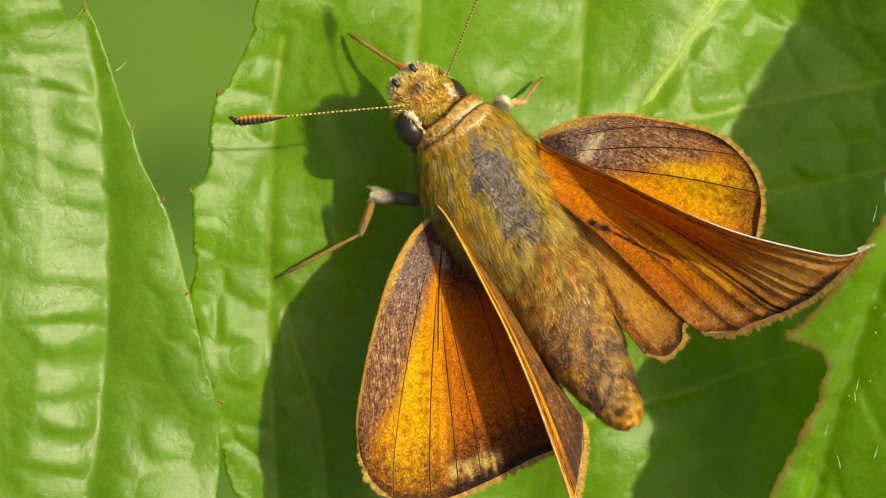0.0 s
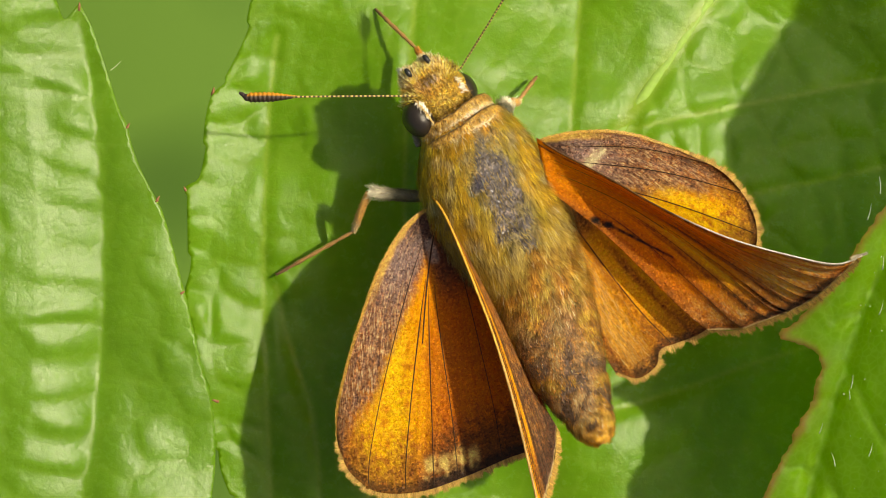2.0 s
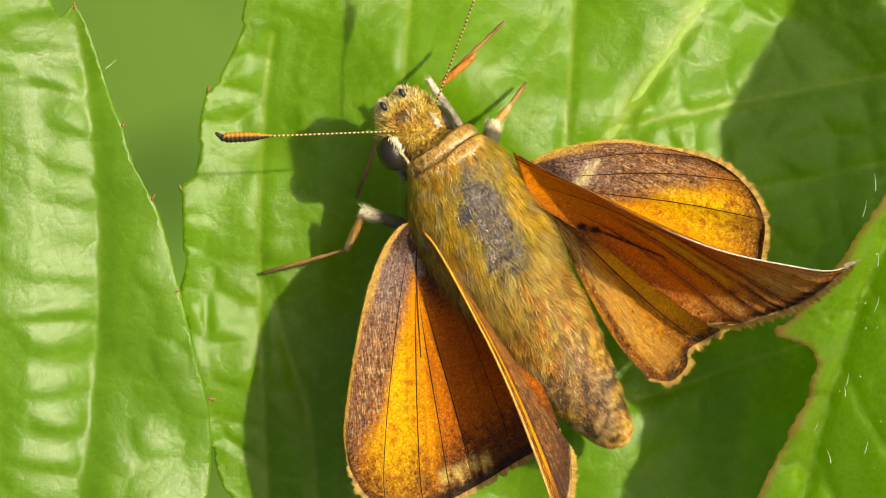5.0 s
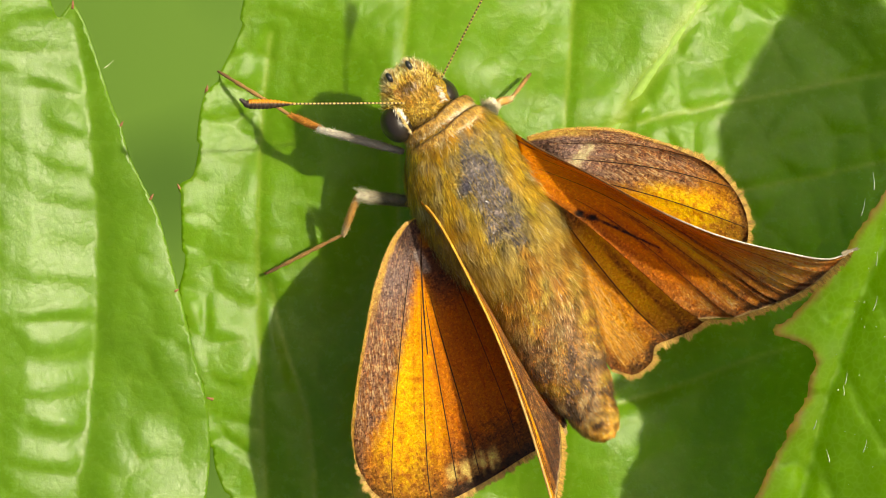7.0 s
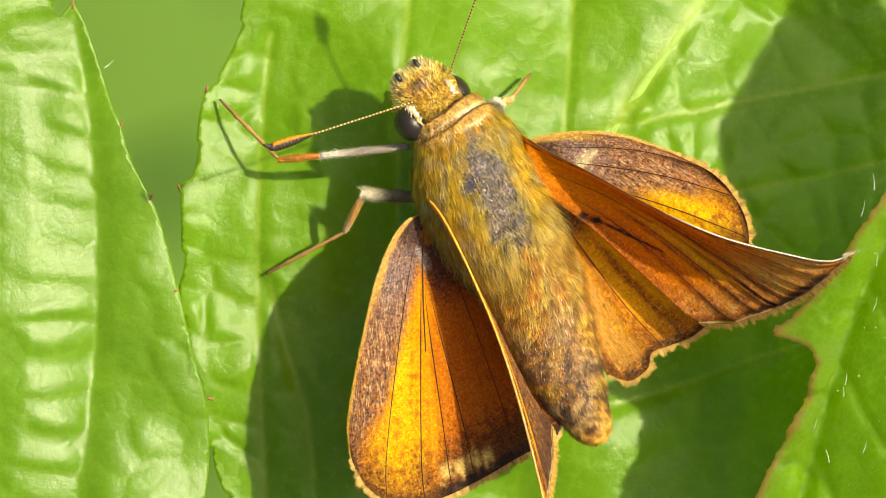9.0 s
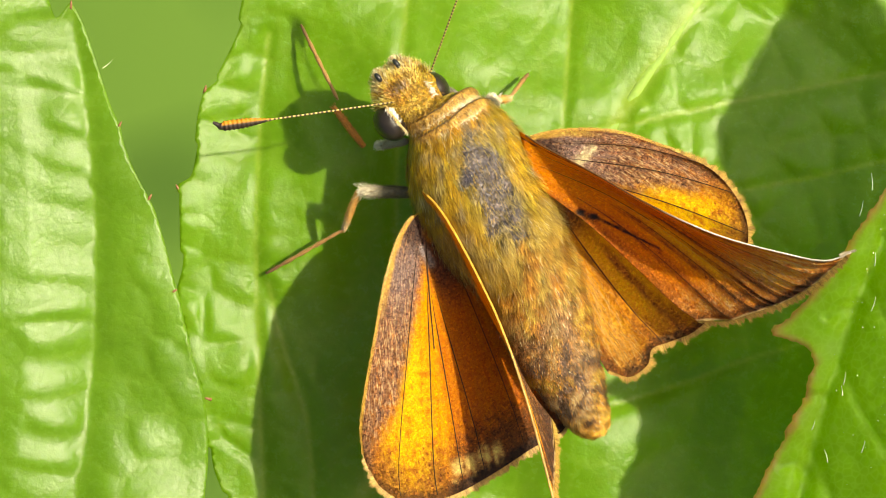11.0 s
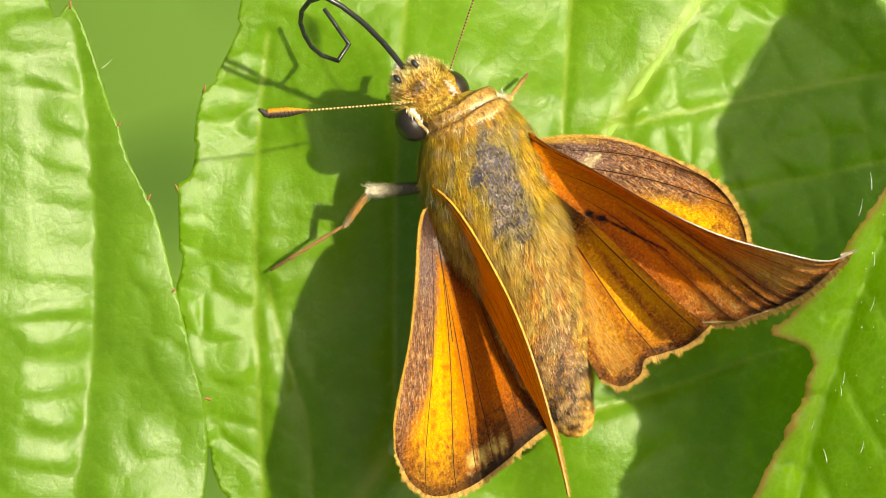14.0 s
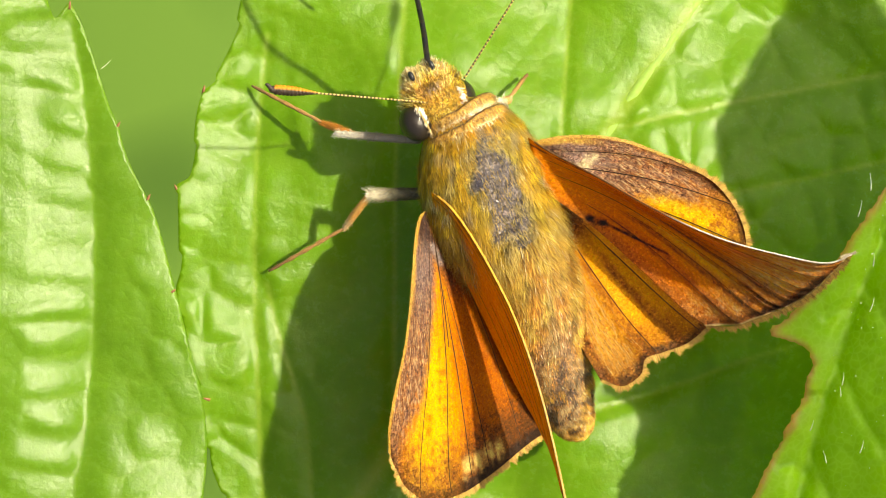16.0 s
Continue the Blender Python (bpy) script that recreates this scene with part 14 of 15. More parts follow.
    walk(thing["proboscis.12"], eased([(0, mm(-0.87, 1.17, -1.28, 3.5, 10.3, -56.5)), (0.3, mm(-0.87, 1.17, -1.28, 0.4, 10.3, -56.5)), (0.5, mm(-0.87, 1.17, -1.28, 2.3, 10.3, -56.5)), (0.8, mm(-0.87, 1.17, -1.28, -3.7, 10.3, -56.5)), (1, mm(-0.87, 1.17, -1.28, -1.1, 10.3, -56.5)), (1.3, mm(-0.87, 1.17, -1.28, -5.3, 10.3, -56.5)), (1.5, mm(-0.87, 1.17, -1.28, -1.4, 10.3, -56.5)), (1.8, mm(-0.87, 1.17, -1.28, -4.3, 10.3, -56.5)), (2, mm(-0.87, 1.17, -1.28, 6.1, 10.3, -56.5)), (2.2, mm(-0.87, 1.17, -1.28, 0.8, 10.3, -56.5)), (2.5, mm(-0.87, 1.17, -1.28, 5.5, 10.3, -56.5)), (3, mm(-0.87, 1.17, -1.28, 2, 10.3, -56.5)), (3.5, mm(-0.87, 1.17, -1.28, 2.3, 10.3, -56.5)), (3.7, mm(-0.87, 1.17, -1.28, -7.9, 10.3, -56.5)), (3.9, mm(-0.87, 1.17, -1.28, -9.7, 10.3, -56.5)), (4, mm(-0.87, 1.17, -1.28, 1.6, 10.3, -56.5)), (4.2, mm(-0.87, 1.17, -1.28, -1.2, 10.3, -56.5)), (6.3, mm(-0.87, 1.17, -1.28, -0.4, 10.3, -56.5)), (6.5, mm(-0.87, 1.17, -1.28, -0.4, 10.3, -56.5)), (6.7, mm(-0.87, 1.17, -1.28, -17.1, 10.3, -56.5)), (7, mm(-0.87, 1.17, -1.28, -0.1, 10.3, -56.5)), (7.2, mm(-0.87, 1.17, -1.28, -4.5, 10.3, -56.5)), (7.5, mm(-0.87, 1.17, -1.28, 0.4, 10.3, -56.5)), (7.6, mm(-0.87, 1.17, -1.28, -15.8, 10.3, -56.5)), (7.7, mm(-0.87, 1.17, -1.28, -36.9, 10.3, -56.5)), (7.8, mm(-0.87, 1.17, -1.28, -10.8, 10.3, -56.5)), (7.9, mm(-0.87, 1.17, -1.28, -3.8, 10.3, -56.5)), (8, mm(-0.87, 1.17, -1.28, -6.9, 10.3, -56.5)), (8.3, mm(-0.87, 1.17, -1.28, -7.3, 10.3, -56.5)), (8.5, mm(-0.87, 1.17, -1.28, 0.5, 10.3, -56.5)), (8.8, mm(-0.87, 1.17, -1.28, 2.5, 10.3, -56.5)), (9, mm(-0.87, 1.17, -1.28, 2.1, 10.3, -56.5)), (9.2, mm(-0.87, 1.17, -1.28, 5.9, 10.3, -56.5)), (11.3, mm(-0.87, 1.17, -1.28, -3.2, 10.3, -56.5)), (11.5, mm(-0.87, 1.17, -1.28, 7.9, 10.3, -56.5)), (11.6, mm(-0.87, 1.17, -1.28, 8.8, 10.3, -56.5)), (11.7, mm(-0.87, 1.17, -1.28, -0.6, 10.3, -56.5)), (11.8, mm(-0.87, 1.17, -1.28, 5, 10.3, -56.5)), (12, mm(-0.87, 1.17, -1.28, -10.6, 10.3, -56.5)), (12.2, mm(-0.87, 1.17, -1.28, -9.4, 10.3, -56.5)), (12.5, mm(-0.87, 1.17, -1.28, -3.9, 10.3, -56.5)), (12.7, mm(-0.87, 1.17, -1.28, -2.6, 10.3, -56.5)), (13, mm(-0.87, 1.17, -1.28, -23.7, 10.3, -56.5)), (13.2, mm(-0.87, 1.17, -1.28, -2.7, 10.3, -56.5)), (13.3, mm(-0.92, 1.45, -0.75, 15.6, 11.7, -107.9)), (13.4, mm(-0.97, 1.74, -0.21, 26.3, 26.7, -159.3)), (13.5, mm(-1.03, 2.02, 0.32, 18.4, 43.5, 141.1)), (13.6, mm(-1.27, 2.21, 0.16, -5.4, 25.5, 84.8)), (13.7, mm(-1.51, 2.4, -0, -4.7, -0.8, 42.5)), (13.733, mm(-1.27, 2.34, 0.32, -9.8, 35.9, 85.1)), (13.8, mm(-1.02, 2.28, 0.64, 34.6, 59.8, 163.8)), (13.867, mm(-1.98, 2.45, -0, 5.7, 65, 85.4)), (13.933, mm(-2.94, 2.61, -0.64, -11.4, 53.6, 17.9)), (14, mm(-3.89, 2.77, -1.28, -4.4, 40.2, -29.7)), (14.2, mm(-4.53, 4.68, 0.97, 5.1, 50.1, -92.8)), (14.3, mm(-3.39, 4.57, 0.43, 8.9, 48.3, -75.3)), (14.4, mm(-3.69, 5.09, 0.34, 4.4, 43.3, -87)), (14.5, mm(-4.28, 4.07, 0.55, 9.7, 54.4, -75.9)), (14.7, mm(-4.44, 5.52, 1.24, 1.2, 49.4, -117.7)), (14.8, mm(-4.55, 5.22, 1.49, 2.3, 54.7, -112.8)), (15, mm(-5.19, 5.56, 1.73, 4.8, 55.6, -142.1)), (15.2, mm(-4.97, 6.15, 1.46, 9.7, 47.8, -142.3)), (15.5, mm(-4.84, 6.8, 1.94, 7.7, 57.6, -155.8)), (15.7, mm(-3.57, 6.73, 1.8, 21.1, 69.6, -109.7)), (16, mm(-3.67, 7.55, 1.93, 20.5, 73.4, -125.7))], UNROLL))
    walk(thing["proboscis.13"], eased([(0, mm(-0.46, 0.56, -1.42, -4.7, -46.5, 123.5)), (0.3, mm(-0.46, 0.56, -1.42, -0.5, -46.5, 123.5)), (0.5, mm(-0.46, 0.56, -1.42, -3, -46.5, 123.5)), (0.8, mm(-0.46, 0.56, -1.42, 4.9, -46.5, 123.5)), (1, mm(-0.46, 0.56, -1.42, 1.6, -46.5, 123.5)), (1.3, mm(-0.46, 0.56, -1.42, 7.1, -46.5, 123.5)), (1.5, mm(-0.46, 0.56, -1.42, 1.8, -46.5, 123.5)), (1.8, mm(-0.46, 0.56, -1.42, 5.5, -46.5, 123.5)), (2, mm(-0.46, 0.56, -1.42, -8.3, -46.5, 123.5)), (2.2, mm(-0.46, 0.56, -1.42, -1, -46.5, 123.5)), (2.5, mm(-0.46, 0.56, -1.42, -7.9, -46.5, 123.5)), (3, mm(-0.46, 0.56, -1.42, -2.8, -46.5, 123.5)), (3.5, mm(-0.46, 0.56, -1.42, -3.2, -46.5, 123.5)), (3.7, mm(-0.46, 0.56, -1.42, 10, -46.5, 123.5)), (3.9, mm(-0.46, 0.56, -1.42, 13.2, -46.5, 123.5)), (4, mm(-0.46, 0.56, -1.42, -2.3, -46.5, 123.5)), (4.2, mm(-0.46, 0.56, -1.42, 1.6, -46.5, 123.5)), (6.3, mm(-0.46, 0.56, -1.42, 0.7, -46.5, 123.5)), (6.5, mm(-0.46, 0.56, -1.42, 0.6, -46.5, 123.5)), (6.7, mm(-0.46, 0.56, -1.42, 24.7, -46.5, 123.5)), (7, mm(-0.46, 0.56, -1.42, 0.2, -46.5, 123.5)), (7.2, mm(-0.46, 0.56, -1.42, 6.6, -46.5, 123.5)), (7.5, mm(-0.46, 0.56, -1.42, -0.5, -46.5, 123.5)), (7.6, mm(-0.46, 0.56, -1.42, 24, -46.5, 123.5)), (7.7, mm(-0.46, 0.56, -1.42, 66.6, -46.5, 123.5)), (7.8, mm(-0.46, 0.56, -1.42, 16.4, -46.5, 123.5)), (7.9, mm(-0.46, 0.56, -1.42, 5.5, -46.5, 123.5)), (8, mm(-0.46, 0.56, -1.42, 9.3, -46.5, 123.5)), (8.3, mm(-0.46, 0.56, -1.42, 10.6, -46.5, 123.5)), (8.5, mm(-0.46, 0.56, -1.42, -0.7, -46.5, 123.5)), (8.8, mm(-0.46, 0.56, -1.42, -3.5, -46.5, 123.5)), (9, mm(-0.46, 0.56, -1.42, -2.7, -46.5, 123.5)), (9.2, mm(-0.46, 0.56, -1.42, -8.3, -46.5, 123.5)), (11.3, mm(-0.46, 0.56, -1.42, 4.7, -46.5, 123.5)), (11.5, mm(-0.46, 0.56, -1.42, -11.4, -46.5, 123.5)), (11.6, mm(-0.46, 0.56, -1.42, -10.9, -46.5, 123.5)), (11.7, mm(-0.46, 0.56, -1.42, 0.9, -46.5, 123.5)), (11.8, mm(-0.46, 0.56, -1.42, -7.3, -46.5, 123.5)), (12, mm(-0.46, 0.56, -1.42, 18, -46.5, 123.5)), (12.2, mm(-0.46, 0.56, -1.42, 14.8, -46.5, 123.5)), (12.5, mm(-0.46, 0.56, -1.42, 5.8, -46.5, 123.5)), (12.7, mm(-0.46, 0.56, -1.42, 3.6, -46.5, 123.5)), (13, mm(-0.46, 0.56, -1.42, 30.8, -46.5, 123.5)), (13.2, mm(-0.46, 0.56, -1.42, 3.7, -46.5, 123.5)), (13.3, mm(-0.79, 1.16, -1.01, -7.3, -42.6, 74.6)), (13.4, mm(-1.12, 1.76, -0.6, -18.6, -46.1, 25.7)), (13.5, mm(-1.45, 2.36, -0.2, -22.2, -54.5, -28.1)), (13.6, mm(-1.2, 2.63, -0.09, 36.2, -40, -126.9)), (13.7, mm(-0.96, 2.91, 0.01, 33.2, 0.8, -179.6)), (13.733, mm(-1.17, 2.65, -0, 14.9, -17.4, 140.1)), (13.8, mm(-1.39, 2.39, -0.01, 12.7, -42.9, 98.2)), (13.9, mm(-2.39, 2.44, -0.89, 12.2, -9.7, 73.8)), (14, mm(-3.39, 2.48, -1.76, -2.3, 20.3, 47.7)), (14.1, mm(-3.97, 3.34, -0.68, 12.6, 32.6, -13.7)), (14.2, mm(-4.55, 4.2, 0.4, 4.6, 49.6, -87.2)), (14.3, mm(-3.27, 4.09, -0.13, 9.8, 51.6, -75.6)), (14.4, mm(-3.66, 4.55, -0.17, 4.8, 48.1, -86.5)), (14.5, mm(-4.17, 3.64, -0.06, 9.1, 50.4, -75.5)), (14.7, mm(-4.67, 5.09, 0.67, -1, 49.2, -109.7)), (14.8, mm(-4.72, 4.82, 0.88, 1.3, 55.2, -103.7)), (15, mm(-5.53, 5.3, 1.11, 6, 58.8, -132.7)), (15.2, mm(-5.36, 5.84, 0.9, 9.5, 49.6, -131.6)), (15.5, mm(-5.21, 6.64, 1.31, 11.5, 59.4, -139.8)), (15.7, mm(-3.65, 6.48, 1.09, 20.3, 66.4, -94.9)), (16, mm(-3.8, 7.38, 1.21, 17, 63.5, -100.5))], UNROLL))
    walk(thing["proboscis.14"], eased([(0, mm(-0.75, 0.99, -0.87, -3.5, -3.8, 123.5)), (0.3, mm(-0.75, 0.99, -0.87, -0.4, -3.8, 123.5)), (0.5, mm(-0.75, 0.99, -0.87, -2.3, -3.8, 123.5)), (0.8, mm(-0.75, 0.99, -0.87, 3.7, -3.8, 123.5)), (1, mm(-0.75, 0.99, -0.87, 1.1, -3.8, 123.5)), (1.3, mm(-0.75, 0.99, -0.87, 5.3, -3.8, 123.5)), (1.5, mm(-0.75, 0.99, -0.87, 1.4, -3.8, 123.5)), (1.8, mm(-0.75, 0.99, -0.87, 4.3, -3.8, 123.5)), (2, mm(-0.75, 0.99, -0.87, -6, -3.8, 123.5)), (2.2, mm(-0.75, 0.99, -0.87, -0.8, -3.8, 123.5)), (2.5, mm(-0.75, 0.99, -0.87, -5.4, -3.8, 123.5)), (3, mm(-0.75, 0.99, -0.87, -2, -3.8, 123.5)), (3.5, mm(-0.75, 0.99, -0.87, -2.3, -3.8, 123.5)), (3.7, mm(-0.75, 0.99, -0.87, 7.9, -3.8, 123.5)), (3.9, mm(-0.75, 0.99, -0.87, 9.6, -3.8, 123.5)), (4, mm(-0.75, 0.99, -0.87, -1.6, -3.8, 123.5)), (4.2, mm(-0.75, 0.99, -0.87, 1.2, -3.8, 123.5)), (6.3, mm(-0.75, 0.99, -0.87, 0.4, -3.8, 123.5)), (6.5, mm(-0.75, 0.99, -0.87, 0.4, -3.8, 123.5)), (6.7, mm(-0.75, 0.99, -0.87, 16.7, -3.8, 123.5)), (7, mm(-0.75, 0.99, -0.87, 0.1, -3.8, 123.5)), (7.2, mm(-0.75, 0.99, -0.87, 4.4, -3.8, 123.5)), (7.5, mm(-0.75, 0.99, -0.87, -0.4, -3.8, 123.5)), (7.6, mm(-0.75, 0.99, -0.87, 15.4, -3.8, 123.5)), (7.7, mm(-0.75, 0.99, -0.87, 34.7, -3.8, 123.5)), (7.8, mm(-0.75, 0.99, -0.87, 10.5, -3.8, 123.5)), (7.9, mm(-0.75, 0.99, -0.87, 3.7, -3.8, 123.5)), (8, mm(-0.75, 0.99, -0.87, 6.9, -3.8, 123.5)), (8.3, mm(-0.75, 0.99, -0.87, 7.2, -3.8, 123.5)), (8.5, mm(-0.75, 0.99, -0.87, -0.5, -3.8, 123.5)), (8.8, mm(-0.75, 0.99, -0.87, -2.5, -3.8, 123.5)), (9, mm(-0.75, 0.99, -0.87, -2.1, -3.8, 123.5)), (9.2, mm(-0.75, 0.99, -0.87, -5.8, -3.8, 123.5)), (11.3, mm(-0.75, 0.99, -0.87, 3.1, -3.8, 123.5)), (11.5, mm(-0.75, 0.99, -0.87, -7.8, -3.8, 123.5)), (11.6, mm(-0.75, 0.99, -0.87, -8.9, -3.8, 123.5)), (11.7, mm(-0.75, 0.99, -0.87, 0.6, -3.8, 123.5)), (11.8, mm(-0.75, 0.99, -0.87, -5, -3.8, 123.5)), (12, mm(-0.75, 0.99, -0.87, 10.2, -3.8, 123.5)), (12.2, mm(-0.75, 0.99, -0.87, 9.1, -3.8, 123.5)), (12.5, mm(-0.75, 0.99, -0.87, 3.8, -3.8, 123.5)), (12.7, mm(-0.75, 0.99, -0.87, 2.5, -3.8, 123.5)), (13, mm(-0.75, 0.99, -0.87, 23.6, -3.8, 123.5)), (13.2, mm(-0.75, 0.99, -0.87, 2.7, -3.8, 123.5)), (13.333, mm(-0.91, 1.57, -0.23, 1.9, 32.3, 140.6)), (13.5, mm(-1.06, 2.15, 0.41, 24.8, 65.6, 176)), (13.6, mm(-1.39, 2.53, 0.21, 9.4, 23, -140.3)), (13.7, mm(-1.71, 2.9, -0, -29.1, 0.5, -93.3)), (13.8, mm(-1.47, 2.93, 0.5, -11.3, 48.3, -86.6)), (13.867, mm(-1.95, 2.96, -0.34, -23, 33.1, -146.5)), (13.933, mm(-2.44, 2.98, -1.18, -15.3, 17, 164.8)), (14, mm(-2.92, 3, -2.02, 1.9, 11.6, 117)), (14.067, mm(-3.46, 3.24, -1.41, -11.9, 21.4, 163.8)), (14.133, mm(-3.99, 3.48, -0.79, -13.6, 37.9, -146.2)), (14.2, mm(-4.53, 3.71, -0.18, 4, 48.3, -83.1)), (14.3, mm(-3.15, 3.63, -0.71, 9, 50.5, -73.9)), (14.4, mm(-3.63, 4.05, -0.73, 3.6, 47.7, -83.8)), (14.5, mm(-4.05, 3.18, -0.64, 8.9, 48.1, -73.6)), (14.7, mm(-4.83, 4.62, 0.11, -2.4, 48.6, -104.3)), (14.8, mm(-4.82, 4.41, 0.27, 0.6, 54, -98.1)), (15, mm(-5.79, 5.01, 0.46, 6.9, 59.9, -123)), (15.2, mm(-5.69, 5.48, 0.33, 8.7, 50.1, -121.9)), (15.5, mm(-5.5, 6.39, 0.66, 14.2, 59.5, -125.4)), (15.7, mm(-3.68, 6.18, 0.41, 18.4, 63.4, -85.9)), (16, mm(-3.86, 7.05, 0.54, 14.6, 58.2, -93.2))], UNROLL))
    walk(thing["proboscis.15"], eased([(0, mm(-1.16, 1.61, -0.82, 4.3, 40.5, -56.5)), (0.3, mm(-1.16, 1.61, -0.82, 0.5, 40.5, -56.5)), (0.5, mm(-1.16, 1.61, -0.82, 2.8, 40.5, -56.5)), (0.8, mm(-1.16, 1.61, -0.82, -4.5, 40.5, -56.5)), (1, mm(-1.16, 1.61, -0.82, -1.5, 40.5, -56.5)), (1.3, mm(-1.16, 1.61, -0.82, -6.5, 40.5, -56.5)), (1.5, mm(-1.16, 1.61, -0.82, -1.6, 40.5, -56.5)), (1.8, mm(-1.16, 1.61, -0.82, -5.1, 40.5, -56.5)), (2, mm(-1.16, 1.61, -0.82, 7.6, 40.5, -56.5)), (2.2, mm(-1.16, 1.61, -0.82, 0.9, 40.5, -56.5)), (2.5, mm(-1.16, 1.61, -0.82, 7.1, 40.5, -56.5)), (3, mm(-1.16, 1.61, -0.82, 2.6, 40.5, -56.5)), (3.5, mm(-1.16, 1.61, -0.82, 2.9, 40.5, -56.5)), (3.7, mm(-1.16, 1.61, -0.82, -9.3, 40.5, -56.5)), (3.9, mm(-1.16, 1.61, -0.82, -12.1, 40.5, -56.5)), (4, mm(-1.16, 1.61, -0.82, 2.1, 40.5, -56.5)), (4.2, mm(-1.16, 1.61, -0.82, -1.5, 40.5, -56.5)), (6.3, mm(-1.16, 1.61, -0.82, -0.6, 40.5, -56.5)), (6.5, mm(-1.16, 1.61, -0.82, -0.6, 40.5, -56.5)), (6.7, mm(-1.16, 1.61, -0.82, -22.4, 40.5, -56.5)), (7, mm(-1.16, 1.61, -0.82, -0.2, 40.5, -56.5)), (7.2, mm(-1.16, 1.61, -0.82, -5.9, 40.5, -56.5)), (7.5, mm(-1.16, 1.61, -0.82, 0.5, 40.5, -56.5)), (7.6, mm(-1.16, 1.61, -0.82, -21.5, 40.5, -56.5)), (7.7, mm(-1.16, 1.61, -0.82, -58.9, 40.5, -56.5)), (7.8, mm(-1.16, 1.61, -0.82, -14.7, 40.5, -56.5)), (7.9, mm(-1.16, 1.61, -0.82, -4.9, 40.5, -56.5)), (8, mm(-1.16, 1.61, -0.82, -8.5, 40.5, -56.5)), (8.3, mm(-1.16, 1.61, -0.82, -9.6, 40.5, -56.5)), (8.5, mm(-1.16, 1.61, -0.82, 0.7, 40.5, -56.5)), (8.8, mm(-1.16, 1.61, -0.82, 3.2, 40.5, -56.5)), (9, mm(-1.16, 1.61, -0.82, 2.5, 40.5, -56.5)), (9.2, mm(-1.16, 1.61, -0.82, 7.5, 40.5, -56.5)), (11.3, mm(-1.16, 1.61, -0.82, -4.3, 40.5, -56.5)), (11.5, mm(-1.16, 1.61, -0.82, 10.4, 40.5, -56.5)), (11.6, mm(-1.16, 1.61, -0.82, 10.2, 40.5, -56.5)), (11.7, mm(-1.16, 1.61, -0.82, -0.8, 40.5, -56.5)), (11.8, mm(-1.16, 1.61, -0.82, 6.6, 40.5, -56.5)), (12, mm(-1.16, 1.61, -0.82, -15.7, 40.5, -56.5)), (12.2, mm(-1.16, 1.61, -0.82, -13.1, 40.5, -56.5)), (12.5, mm(-1.16, 1.61, -0.82, -5.2, 40.5, -56.5)), (12.7, mm(-1.16, 1.61, -0.82, -3.3, 40.5, -56.5)), (13, mm(-1.16, 1.61, -0.82, -28.7, 40.5, -56.5)), (13.2, mm(-1.16, 1.61, -0.82, -3.4, 40.5, -56.5)), (13.5, mm(-1.37, 2.18, -0.27, -13.8, -8.6, -56.6)), (13.6, mm(-1.56, 2.17, -0.14, 3, 8.8, 10.9)), (13.7, mm(-1.75, 2.16, -0.01, 25.3, -0.6, 79.9)), (13.733, mm(-1.59, 2.3, -0.03, 15.5, 24.1, 10.1)), (13.8, mm(-1.44, 2.44, -0.06, -13, 21.3, -68.9)), (13.867, mm(-2.04, 2.84, -0.77, -13.3, 12.8, -127.9)), (13.933, mm(-2.65, 3.25, -1.47, -6, 8.1, 174.5)), (14, mm(-3.25, 3.66, -2.17, 1.9, 11.6, 117)), (14.067, mm(-3.66, 3.51, -1.69, -11.4, 20.6, 165.7)), (14.133, mm(-4.06, 3.36, -1.21, -13, 36.1, -142.7)), (14.2, mm(-4.47, 3.22, -0.74, 3.5, 45.8, -79.4)), (14.3, mm(-3.02, 3.18, -1.29, 7, 44.9, -70.7)), (14.4, mm(-3.57, 3.54, -1.28, 1.8, 41.6, -80.5)), (14.5, mm(-3.91, 2.7, -1.19, 9.1, 46.5, -69.9)), (14.7, mm(-4.95, 4.14, -0.46, -3.4, 47.5, -100)), (14.8, mm(-4.88, 3.97, -0.34, 0.4, 51.2, -95.9)), (15, mm(-5.99, 4.7, -0.18, 7.2, 59.1, -115.8)), (15.2, mm(-5.94, 5.07, -0.24, 8.1, 49.7, -116.9)), (15.5, mm(-5.72, 6.08, 0.02, 16.2, 60.3, -115)), (15.7, mm(-3.66, 5.85, -0.26, 16.6, 60.7, -79.3)), (16, mm(-3.88, 6.66, -0.1, 13.8, 56.3, -89.7))], UNROLL))
